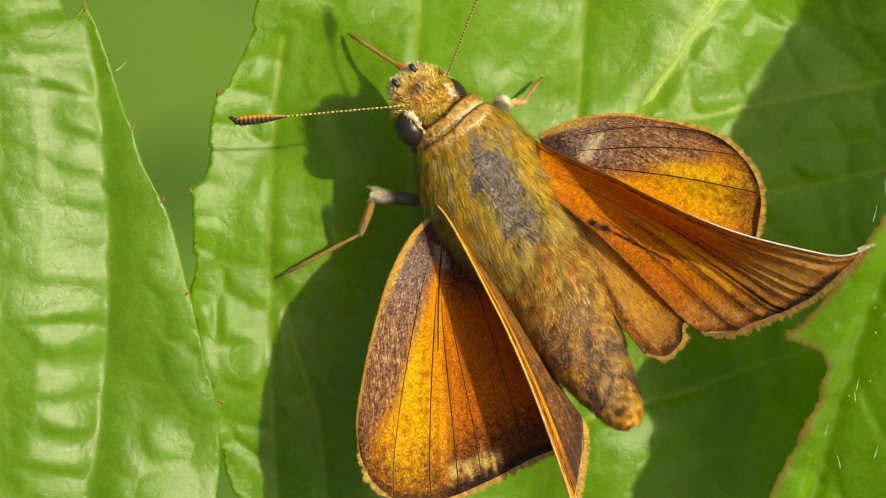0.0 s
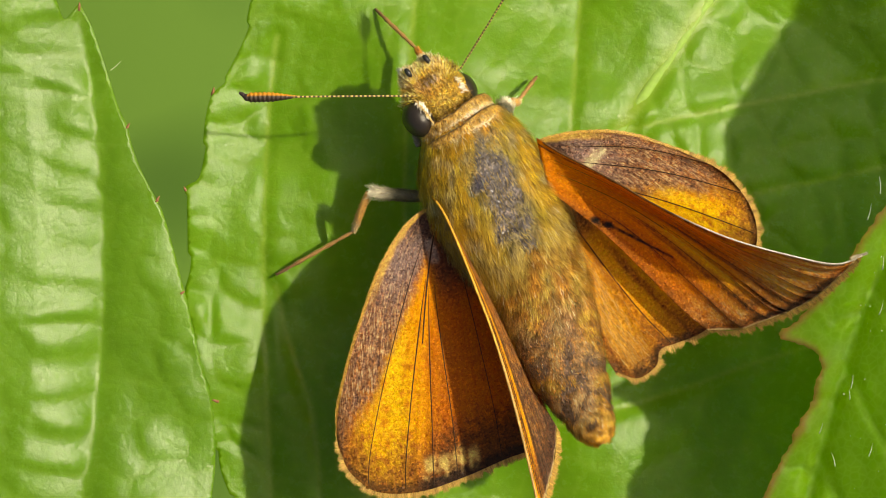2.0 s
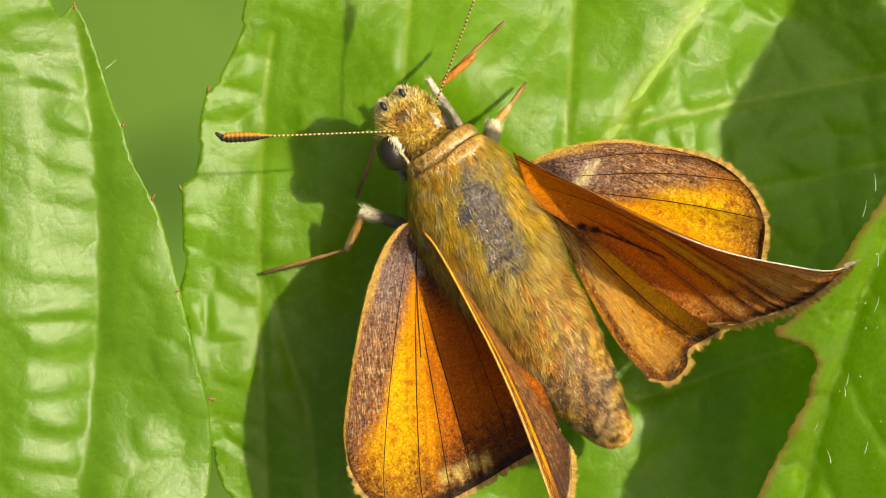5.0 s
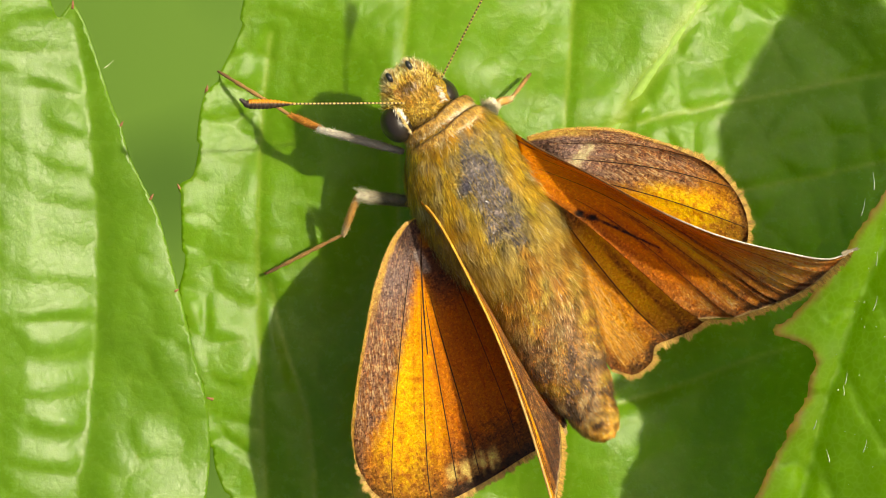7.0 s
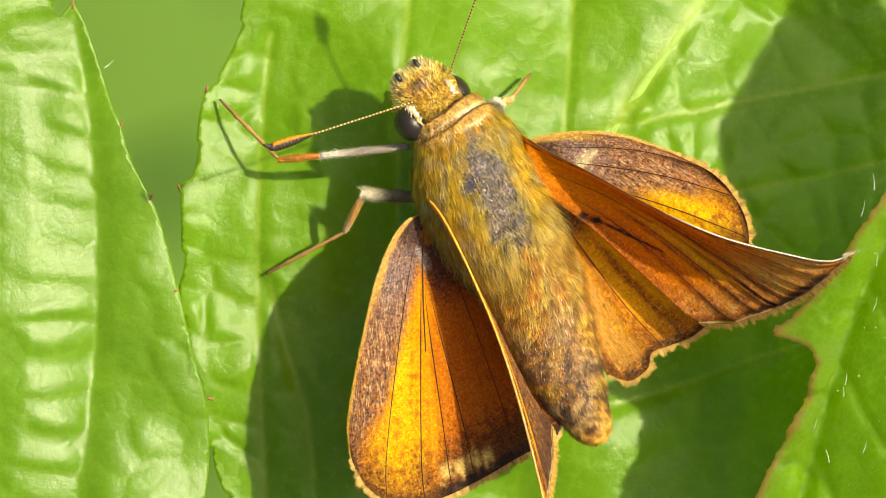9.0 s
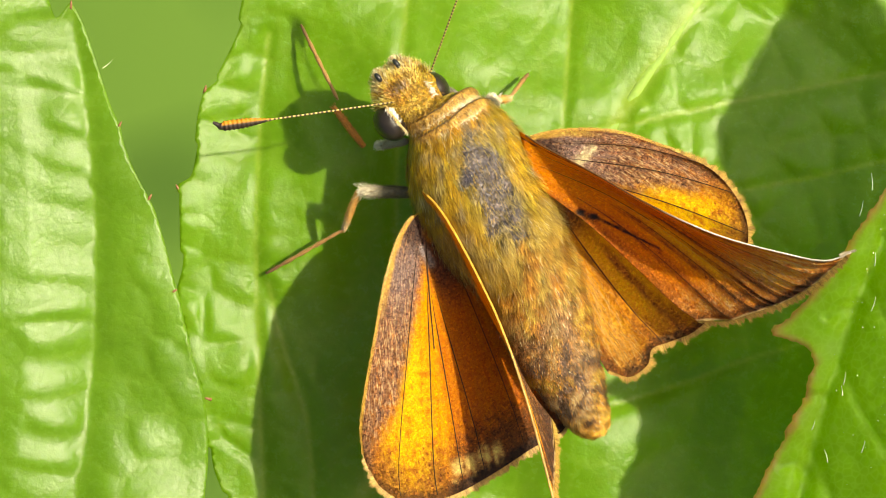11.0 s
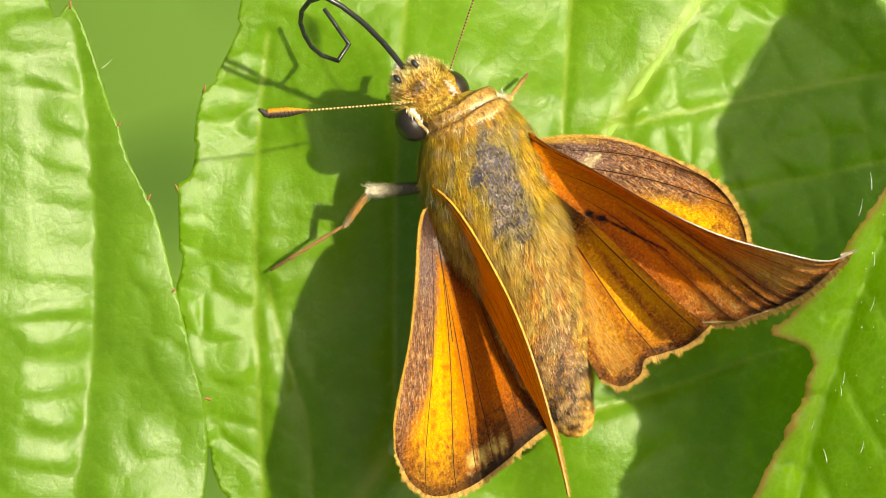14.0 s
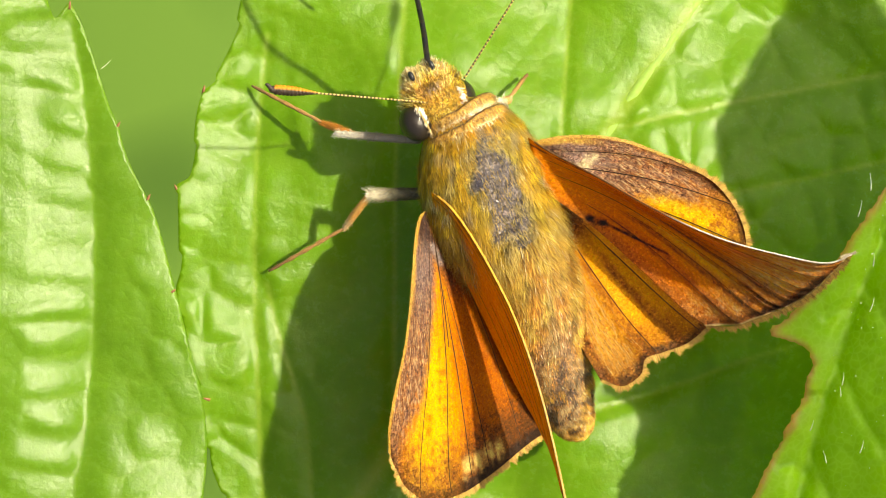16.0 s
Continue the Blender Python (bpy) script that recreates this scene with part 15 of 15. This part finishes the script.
    walk(thing["proboscis.16"], eased([(0, mm(-0.85, 1.13, -1.31, -3.5, -10.3, 123.5)), (0.3, mm(-0.85, 1.13, -1.31, -0.4, -10.3, 123.5)), (0.5, mm(-0.85, 1.13, -1.31, -2.3, -10.3, 123.5)), (0.8, mm(-0.85, 1.13, -1.31, 3.7, -10.3, 123.5)), (1, mm(-0.85, 1.13, -1.31, 1.1, -10.3, 123.5)), (1.3, mm(-0.85, 1.13, -1.31, 5.3, -10.3, 123.5)), (1.5, mm(-0.85, 1.13, -1.31, 1.4, -10.3, 123.5)), (1.8, mm(-0.85, 1.13, -1.31, 4.3, -10.3, 123.5)), (2, mm(-0.85, 1.13, -1.31, -6.1, -10.3, 123.5)), (2.2, mm(-0.85, 1.13, -1.31, -0.8, -10.3, 123.5)), (2.5, mm(-0.85, 1.13, -1.31, -5.5, -10.3, 123.5)), (3, mm(-0.85, 1.13, -1.31, -2, -10.3, 123.5)), (3.5, mm(-0.85, 1.13, -1.31, -2.3, -10.3, 123.5)), (3.7, mm(-0.85, 1.13, -1.31, 7.9, -10.3, 123.5)), (3.9, mm(-0.85, 1.13, -1.31, 9.7, -10.3, 123.5)), (4, mm(-0.85, 1.13, -1.31, -1.6, -10.3, 123.5)), (4.2, mm(-0.85, 1.13, -1.31, 1.2, -10.3, 123.5)), (6.3, mm(-0.85, 1.13, -1.31, 0.4, -10.3, 123.5)), (6.5, mm(-0.85, 1.13, -1.31, 0.4, -10.3, 123.5)), (6.7, mm(-0.85, 1.13, -1.31, 17.1, -10.3, 123.5)), (7, mm(-0.85, 1.13, -1.31, 0.1, -10.3, 123.5)), (7.2, mm(-0.85, 1.13, -1.31, 4.5, -10.3, 123.5)), (7.5, mm(-0.85, 1.13, -1.31, -0.4, -10.3, 123.5)), (7.6, mm(-0.85, 1.13, -1.31, 15.8, -10.3, 123.5)), (7.7, mm(-0.85, 1.13, -1.31, 36.9, -10.3, 123.5)), (7.8, mm(-0.85, 1.13, -1.31, 10.8, -10.3, 123.5)), (7.9, mm(-0.85, 1.13, -1.31, 3.8, -10.3, 123.5)), (8, mm(-0.85, 1.13, -1.31, 6.9, -10.3, 123.5)), (8.3, mm(-0.85, 1.13, -1.31, 7.3, -10.3, 123.5)), (8.5, mm(-0.85, 1.13, -1.31, -0.5, -10.3, 123.5)), (8.8, mm(-0.85, 1.13, -1.31, -2.5, -10.3, 123.5)), (9, mm(-0.85, 1.13, -1.31, -2.1, -10.3, 123.5)), (9.2, mm(-0.85, 1.13, -1.31, -5.9, -10.3, 123.5)), (11.3, mm(-0.85, 1.13, -1.31, 3.2, -10.3, 123.5)), (11.5, mm(-0.85, 1.13, -1.31, -7.9, -10.3, 123.5)), (11.6, mm(-0.85, 1.13, -1.31, -8.8, -10.3, 123.5)), (11.7, mm(-0.85, 1.13, -1.31, 0.6, -10.3, 123.5)), (11.8, mm(-0.85, 1.13, -1.31, -5, -10.3, 123.5)), (12, mm(-0.85, 1.13, -1.31, 10.6, -10.3, 123.5)), (12.2, mm(-0.85, 1.13, -1.31, 9.4, -10.3, 123.5)), (12.5, mm(-0.85, 1.13, -1.31, 3.9, -10.3, 123.5)), (12.7, mm(-0.85, 1.13, -1.31, 2.6, -10.3, 123.5)), (13, mm(-0.85, 1.13, -1.31, 23.7, -10.3, 123.5)), (13.2, mm(-0.85, 1.13, -1.31, 2.7, -10.3, 123.5)), (13.5, mm(-0.97, 1.56, -0.16, 16.4, -31.6, 106.8)), (13.567, mm(-1.18, 2, -0.1, -14.2, -44.2, 174.9)), (13.633, mm(-1.4, 2.45, -0.05, -39.9, -26.7, -120.9)), (13.7, mm(-1.62, 2.89, 0, -37.3, 0.2, -72.6)), (13.733, mm(-1.47, 2.52, -0.11, -56.5, -24.4, -119.6)), (13.767, mm(-1.33, 2.15, -0.22, -46.6, -54.3, -177.3)), (13.8, mm(-1.18, 1.78, -0.34, 7.1, -53.6, 87.1)), (13.867, mm(-1.99, 2.63, -1, 22.4, -38, 27)), (13.933, mm(-2.79, 3.47, -1.66, 15.6, -20, -18.7)), (14, mm(-3.59, 4.31, -2.32, -1.9, -11.5, -62.8)), (14.2, mm(-4.37, 2.7, -1.27, 2.8, 41.8, -75)), (14.3, mm(-2.84, 2.67, -1.82, 5.6, 39.9, -67.8)), (14.4, mm(-3.48, 2.99, -1.78, 0.5, 33.2, -77.4)), (14.5, mm(-3.73, 2.22, -1.74, 9.5, 45.2, -64.5)), (14.7, mm(-5.04, 3.64, -1.01, -4.9, 46.1, -93)), (14.8, mm(-4.93, 3.5, -0.93, 0.1, 47.7, -93.2)), (15, mm(-6.16, 4.35, -0.83, 7, 56.5, -108)), (15.2, mm(-6.16, 4.63, -0.81, 7.7, 48.8, -114.9)), (15.5, mm(-5.88, 5.74, -0.63, 18.9, 62.3, -101.4)), (15.7, mm(-3.59, 5.49, -0.92, 14.1, 56.5, -71.7)), (16, mm(-3.88, 6.24, -0.72, 13.3, 55, -86.1))], UNROLL))
    walk(thing["proboscis.17"], eased([(0, mm(-1.25, 1.75, -1.18, 3.5, 4, -56.5)), (0.3, mm(-1.25, 1.75, -1.18, 0.4, 4, -56.5)), (0.5, mm(-1.25, 1.75, -1.18, 2.3, 4, -56.5)), (0.8, mm(-1.25, 1.75, -1.18, -3.7, 4, -56.5)), (1, mm(-1.25, 1.75, -1.18, -1.1, 4, -56.5)), (1.3, mm(-1.25, 1.75, -1.18, -5.3, 4, -56.5)), (1.5, mm(-1.25, 1.75, -1.18, -1.4, 4, -56.5)), (1.8, mm(-1.25, 1.75, -1.18, -4.3, 4, -56.5)), (2, mm(-1.25, 1.75, -1.18, 6, 4, -56.5)), (2.2, mm(-1.25, 1.75, -1.18, 0.8, 4, -56.5)), (2.5, mm(-1.25, 1.75, -1.18, 5.4, 4, -56.5)), (3, mm(-1.25, 1.75, -1.18, 2, 4, -56.5)), (3.5, mm(-1.25, 1.75, -1.18, 2.3, 4, -56.5)), (3.7, mm(-1.25, 1.75, -1.18, -7.9, 4, -56.5)), (3.9, mm(-1.25, 1.75, -1.18, -9.6, 4, -56.5)), (4, mm(-1.25, 1.75, -1.18, 1.6, 4, -56.5)), (4.2, mm(-1.25, 1.75, -1.18, -1.2, 4, -56.5)), (6.3, mm(-1.25, 1.75, -1.18, -0.4, 4, -56.5)), (6.5, mm(-1.25, 1.75, -1.18, -0.4, 4, -56.5)), (6.7, mm(-1.25, 1.75, -1.18, -16.7, 4, -56.5)), (7, mm(-1.25, 1.75, -1.18, -0.1, 4, -56.5)), (7.2, mm(-1.25, 1.75, -1.18, -4.4, 4, -56.5)), (7.5, mm(-1.25, 1.75, -1.18, 0.4, 4, -56.5)), (7.6, mm(-1.25, 1.75, -1.18, -15.4, 4, -56.5)), (7.7, mm(-1.25, 1.75, -1.18, -34.8, 4, -56.5)), (7.8, mm(-1.25, 1.75, -1.18, -10.5, 4, -56.5)), (7.9, mm(-1.25, 1.75, -1.18, -3.7, 4, -56.5)), (8, mm(-1.25, 1.75, -1.18, -6.9, 4, -56.5)), (8.3, mm(-1.25, 1.75, -1.18, -7.2, 4, -56.5)), (8.5, mm(-1.25, 1.75, -1.18, 0.5, 4, -56.5)), (8.8, mm(-1.25, 1.75, -1.18, 2.5, 4, -56.5)), (9, mm(-1.25, 1.75, -1.18, 2.1, 4, -56.5)), (9.2, mm(-1.25, 1.75, -1.18, 5.8, 4, -56.5)), (11.3, mm(-1.25, 1.75, -1.18, -3.1, 4, -56.5)), (11.5, mm(-1.25, 1.75, -1.18, 7.8, 4, -56.5)), (11.6, mm(-1.25, 1.75, -1.18, 8.9, 4, -56.5)), (11.7, mm(-1.25, 1.75, -1.18, -0.6, 4, -56.5)), (11.8, mm(-1.25, 1.75, -1.18, 5, 4, -56.5)), (12, mm(-1.25, 1.75, -1.18, -10.2, 4, -56.5)), (12.2, mm(-1.25, 1.75, -1.18, -9.1, 4, -56.5)), (12.5, mm(-1.25, 1.75, -1.18, -3.8, 4, -56.5)), (12.7, mm(-1.25, 1.75, -1.18, -2.5, 4, -56.5)), (13, mm(-1.25, 1.75, -1.18, -23.6, 4, -56.5)), (13.2, mm(-1.25, 1.75, -1.18, -2.7, 4, -56.5)), (13.5, mm(-1.15, 2.17, 0.24, -13.7, 1.6, -60.4)), (13.6, mm(-1.27, 2.17, 0.12, 4, 11.6, 6.1)), (13.7, mm(-1.39, 2.18, -0, 20.2, -0.6, 72.2)), (13.8, mm(-1.16, 2.23, 0.27, 17.3, 31.3, 134.3)), (14, mm(-3.25, 3.66, -2.17, 1.9, 11.6, 117)), (14.067, mm(-3.58, 3.16, -2.04, -9.2, 18.1, 170.3)), (14.133, mm(-3.9, 2.66, -1.91, -10.3, 30.7, -134)), (14.2, mm(-4.23, 2.16, -1.77, 2.2, 37.9, -70.7)), (14.3, mm(-2.63, 2.14, -2.3, 5, 36.8, -66.3)), (14.4, mm(-3.35, 2.38, -2.19, -0, 28.6, -75.6)), (14.5, mm(-3.5, 1.74, -2.27, 9.5, 42.9, -60.9)), (14.7, mm(-5.07, 3.13, -1.55, -5.7, 44.3, -88.1)), (14.8, mm(-4.96, 3, -1.48, -0.2, 45.1, -90.1)), (15, mm(-6.29, 3.96, -1.45, 6.7, 53.2, -98.9)), (15.2, mm(-6.37, 4.19, -1.38, 7.3, 48, -112.8)), (15.5, mm(-5.95, 5.4, -1.3, 20.5, 62.9, -79.3)), (15.7, mm(-3.46, 5.09, -1.54, 12.3, 53, -67.3)), (16, mm(-3.85, 5.81, -1.34, 12.2, 51.9, -82.6))], UNROLL))
    walk(thing["proboscis.18"], eased([(0, mm(-0.84, 1.13, -1.23, 5.7, -48.1, -56.5)), (0.3, mm(-0.84, 1.13, -1.23, 0.7, -48.1, -56.5)), (0.5, mm(-0.84, 1.13, -1.23, 3.9, -48.1, -56.5)), (0.8, mm(-0.84, 1.13, -1.23, -6, -48.1, -56.5)), (1, mm(-0.84, 1.13, -1.23, -1.6, -48.1, -56.5)), (1.3, mm(-0.84, 1.13, -1.23, -8.7, -48.1, -56.5)), (1.5, mm(-0.84, 1.13, -1.23, -2.5, -48.1, -56.5)), (1.8, mm(-0.84, 1.13, -1.23, -7.7, -48.1, -56.5)), (2, mm(-0.84, 1.13, -1.23, 9.5, -48.1, -56.5)), (2.2, mm(-0.84, 1.13, -1.23, 1.4, -48.1, -56.5)), (2.5, mm(-0.84, 1.13, -1.23, 7.9, -48.1, -56.5)), (3, mm(-0.84, 1.13, -1.23, 3.1, -48.1, -56.5)), (3.5, mm(-0.84, 1.13, -1.23, 3.7, -48.1, -56.5)), (3.7, mm(-0.84, 1.13, -1.23, -14, -48.1, -56.5)), (3.9, mm(-0.84, 1.13, -1.23, -15, -48.1, -56.5)), (4, mm(-0.84, 1.13, -1.23, 2.5, -48.1, -56.5)), (4.2, mm(-0.84, 1.13, -1.23, -1.9, -48.1, -56.5)), (6.3, mm(-0.84, 1.13, -1.23, -0.5, -48.1, -56.5)), (6.5, mm(-0.84, 1.13, -1.23, -0.7, -48.1, -56.5)), (6.7, mm(-0.84, 1.13, -1.23, -22.9, -48.1, -56.5)), (7, mm(-0.84, 1.13, -1.23, -0.2, -48.1, -56.5)), (7.2, mm(-0.84, 1.13, -1.23, -6.4, -48.1, -56.5)), (7.5, mm(-0.84, 1.13, -1.23, 0.6, -48.1, -56.5)), (7.6, mm(-0.84, 1.13, -1.23, -20, -48.1, -56.5)), (7.7, mm(-0.84, 1.13, -1.23, -31.6, -48.1, -56.5)), (7.8, mm(-0.84, 1.13, -1.23, -14, -48.1, -56.5)), (7.9, mm(-0.84, 1.13, -1.23, -5.5, -48.1, -56.5)), (8, mm(-0.84, 1.13, -1.23, -11.2, -48.1, -56.5)), (8.3, mm(-0.84, 1.13, -1.23, -10.4, -48.1, -56.5)), (8.5, mm(-0.84, 1.13, -1.23, 0.8, -48.1, -56.5)), (8.8, mm(-0.84, 1.13, -1.23, 3.8, -48.1, -56.5)), (9, mm(-0.84, 1.13, -1.23, 3.5, -48.1, -56.5)), (9.2, mm(-0.84, 1.13, -1.23, 8.7, -48.1, -56.5)), (11.3, mm(-0.84, 1.13, -1.23, -4.5, -48.1, -56.5)), (11.5, mm(-0.84, 1.13, -1.23, 11.3, -48.1, -56.5)), (11.6, mm(-0.84, 1.13, -1.23, 16.4, -48.1, -56.5)), (11.7, mm(-0.84, 1.13, -1.23, -0.9, -48.1, -56.5)), (11.8, mm(-0.84, 1.13, -1.23, 7.2, -48.1, -56.5)), (12, mm(-0.84, 1.13, -1.23, -12.2, -48.1, -56.5)), (12.2, mm(-0.84, 1.13, -1.23, -11.9, -48.1, -56.5)), (12.5, mm(-0.84, 1.13, -1.23, -5.4, -48.1, -56.5)), (12.7, mm(-0.84, 1.13, -1.23, -3.8, -48.1, -56.5)), (13, mm(-0.84, 1.13, -1.23, -35, -48.1, -56.5)), (13.2, mm(-0.84, 1.13, -1.23, -4.4, -48.1, -56.5)), (13.3, mm(-0.82, 1.26, -0.75, 29.6, -39.5, -133.2)), (13.4, mm(-0.8, 1.39, -0.27, 32.5, -13.8, 172.8)), (13.5, mm(-0.78, 1.52, 0.21, 13.7, 4, 121.7)), (13.7, mm(-1.16, 2.89, 0.01, 28.3, 0.8, -169.5)), (13.733, mm(-1.39, 2.79, -0.06, 21.6, -32.9, -116.4)), (13.8, mm(-1.61, 2.69, -0.12, -20.5, -41.5, -39)), (14, mm(-3.58, 4.32, -2.32, -1.9, -11.6, -62.9)), (14.2, mm(-4.03, 1.6, -2.23, 1.9, 35.5, -68.8)), (14.3, mm(-2.38, 1.59, -2.75, 4.7, 34.1, -66.1)), (14.4, mm(-3.18, 1.74, -2.55, -0.3, 25.8, -74.7)), (14.5, mm(-3.24, 1.26, -2.78, 9.1, 39.1, -60.2)), (14.7, mm(-5.05, 2.59, -2.07, -5.7, 42.3, -87.1)), (14.8, mm(-4.96, 2.47, -2.01, -0.5, 43.4, -86.8)), (15, mm(-6.36, 3.51, -2.05, 6.5, 51, -93)), (15.2, mm(-6.56, 3.72, -1.94, 6.6, 46.9, -109)), (15.5, mm(-5.89, 5.07, -1.97, 17.1, 59.8, -61.9)), (15.7, mm(-3.28, 4.68, -2.14, 11.5, 51.1, -65.3)), (16, mm(-3.79, 5.35, -1.93, 11.7, 50.6, -80.8))], UNROLL))
    walk(thing["proboscis.19"], eased([(0, mm(-0.56, 0.71, -0.67, -3.8, 20.7, 123.5)), (0.3, mm(-0.56, 0.71, -0.67, -0.4, 20.7, 123.5)), (0.5, mm(-0.56, 0.71, -0.67, -2.6, 20.7, 123.5)), (0.8, mm(-0.56, 0.71, -0.67, 4.1, 20.7, 123.5)), (1, mm(-0.56, 0.71, -0.67, 1.2, 20.7, 123.5)), (1.3, mm(-0.56, 0.71, -0.67, 5.8, 20.7, 123.5)), (1.5, mm(-0.56, 0.71, -0.67, 1.6, 20.7, 123.5)), (1.8, mm(-0.56, 0.71, -0.67, 4.9, 20.7, 123.5)), (2, mm(-0.56, 0.71, -0.67, -6.6, 20.7, 123.5)), (2.2, mm(-0.56, 0.71, -0.67, -0.9, 20.7, 123.5)), (2.5, mm(-0.56, 0.71, -0.67, -5.7, 20.7, 123.5)), (3, mm(-0.56, 0.71, -0.67, -2.2, 20.7, 123.5)), (3.5, mm(-0.56, 0.71, -0.67, -2.5, 20.7, 123.5)), (3.7, mm(-0.56, 0.71, -0.67, 9, 20.7, 123.5)), (3.9, mm(-0.56, 0.71, -0.67, 10.5, 20.7, 123.5)), (4, mm(-0.56, 0.71, -0.67, -1.7, 20.7, 123.5)), (4.2, mm(-0.56, 0.71, -0.67, 1.3, 20.7, 123.5)), (6.3, mm(-0.56, 0.71, -0.67, 0.4, 20.7, 123.5)), (6.5, mm(-0.56, 0.71, -0.67, 0.5, 20.7, 123.5)), (6.7, mm(-0.56, 0.71, -0.67, 17.4, 20.7, 123.5)), (7, mm(-0.56, 0.71, -0.67, 0.1, 20.7, 123.5)), (7.2, mm(-0.56, 0.71, -0.67, 4.7, 20.7, 123.5)), (7.5, mm(-0.56, 0.71, -0.67, -0.4, 20.7, 123.5)), (7.6, mm(-0.56, 0.71, -0.67, 15.6, 20.7, 123.5)), (7.7, mm(-0.56, 0.71, -0.67, 30.5, 20.7, 123.5)), (7.8, mm(-0.56, 0.71, -0.67, 10.8, 20.7, 123.5)), (7.9, mm(-0.56, 0.71, -0.67, 3.9, 20.7, 123.5)), (8, mm(-0.56, 0.71, -0.67, 7.6, 20.7, 123.5)), (8.3, mm(-0.56, 0.71, -0.67, 7.6, 20.7, 123.5)), (8.5, mm(-0.56, 0.71, -0.67, -0.5, 20.7, 123.5)), (8.8, mm(-0.56, 0.71, -0.67, -2.7, 20.7, 123.5)), (9, mm(-0.56, 0.71, -0.67, -2.3, 20.7, 123.5)), (9.2, mm(-0.56, 0.71, -0.67, -6.2, 20.7, 123.5)), (11.3, mm(-0.56, 0.71, -0.67, 3.3, 20.7, 123.5)), (11.5, mm(-0.56, 0.71, -0.67, -8.3, 20.7, 123.5)), (11.6, mm(-0.56, 0.71, -0.67, -10.2, 20.7, 123.5)), (11.7, mm(-0.56, 0.71, -0.67, 0.7, 20.7, 123.5)), (11.8, mm(-0.56, 0.71, -0.67, -5.2, 20.7, 123.5)), (12, mm(-0.56, 0.71, -0.67, 10, 20.7, 123.5)), (12.2, mm(-0.56, 0.71, -0.67, 9.2, 20.7, 123.5)), (12.5, mm(-0.56, 0.71, -0.67, 4, 20.7, 123.5)), (12.7, mm(-0.56, 0.71, -0.67, 2.7, 20.7, 123.5)), (13, mm(-0.56, 0.71, -0.67, 25.5, 20.7, 123.5)), (13.2, mm(-0.56, 0.71, -0.67, 3, 20.7, 123.5)), (13.5, mm(-1.17, 2.15, 0.16, 24, 58.3, 157.5)), (13.6, mm(-1.54, 2.45, 0.08, -33.8, 39.6, 60.2)), (13.7, mm(-1.9, 2.75, -0, -28.3, -0.8, 10.6)), (13.733, mm(-1.54, 2.54, 0.19, -33.8, 42.9, 58.1)), (13.8, mm(-1.17, 2.33, 0.38, 35.6, 60.4, 165.3)), (14, mm(-3.25, 3.66, -2.17, 1.9, 11.6, 117)), (14.067, mm(-3.44, 2.79, -2.34, -7.8, 17.1, 171.6)), (14.133, mm(-3.62, 1.91, -2.5, -8.6, 28, -131.7)), (14.2, mm(-3.81, 1.04, -2.67, 1.9, 34.2, -69.2)), (14.3, mm(-2.13, 1.02, -3.17, 4.6, 29.4, -67.3)), (14.4, mm(-3, 1.09, -2.88, -0.4, 23.8, -74.2)), (14.5, mm(-2.95, 0.75, -3.26, 8.3, 32.1, -61.6)), (14.7, mm(-5.02, 2.03, -2.58, -5.3, 37.7, -86.7)), (14.8, mm(-4.93, 1.92, -2.53, -1, 41.4, -80.6)), (15, mm(-6.38, 3.04, -2.64, 6.3, 50.2, -88.8)), (15.2, mm(-6.73, 3.24, -2.48, 5.6, 44.6, -104.2)), (15.5, mm(-5.71, 4.73, -2.61, 14.7, 57.2, -56)), (15.7, mm(-3.09, 4.25, -2.73, 11.1, 49.9, -64.5)), (16, mm(-3.71, 4.88, -2.51, 12.1, 52, -80))], UNROLL))

motions()
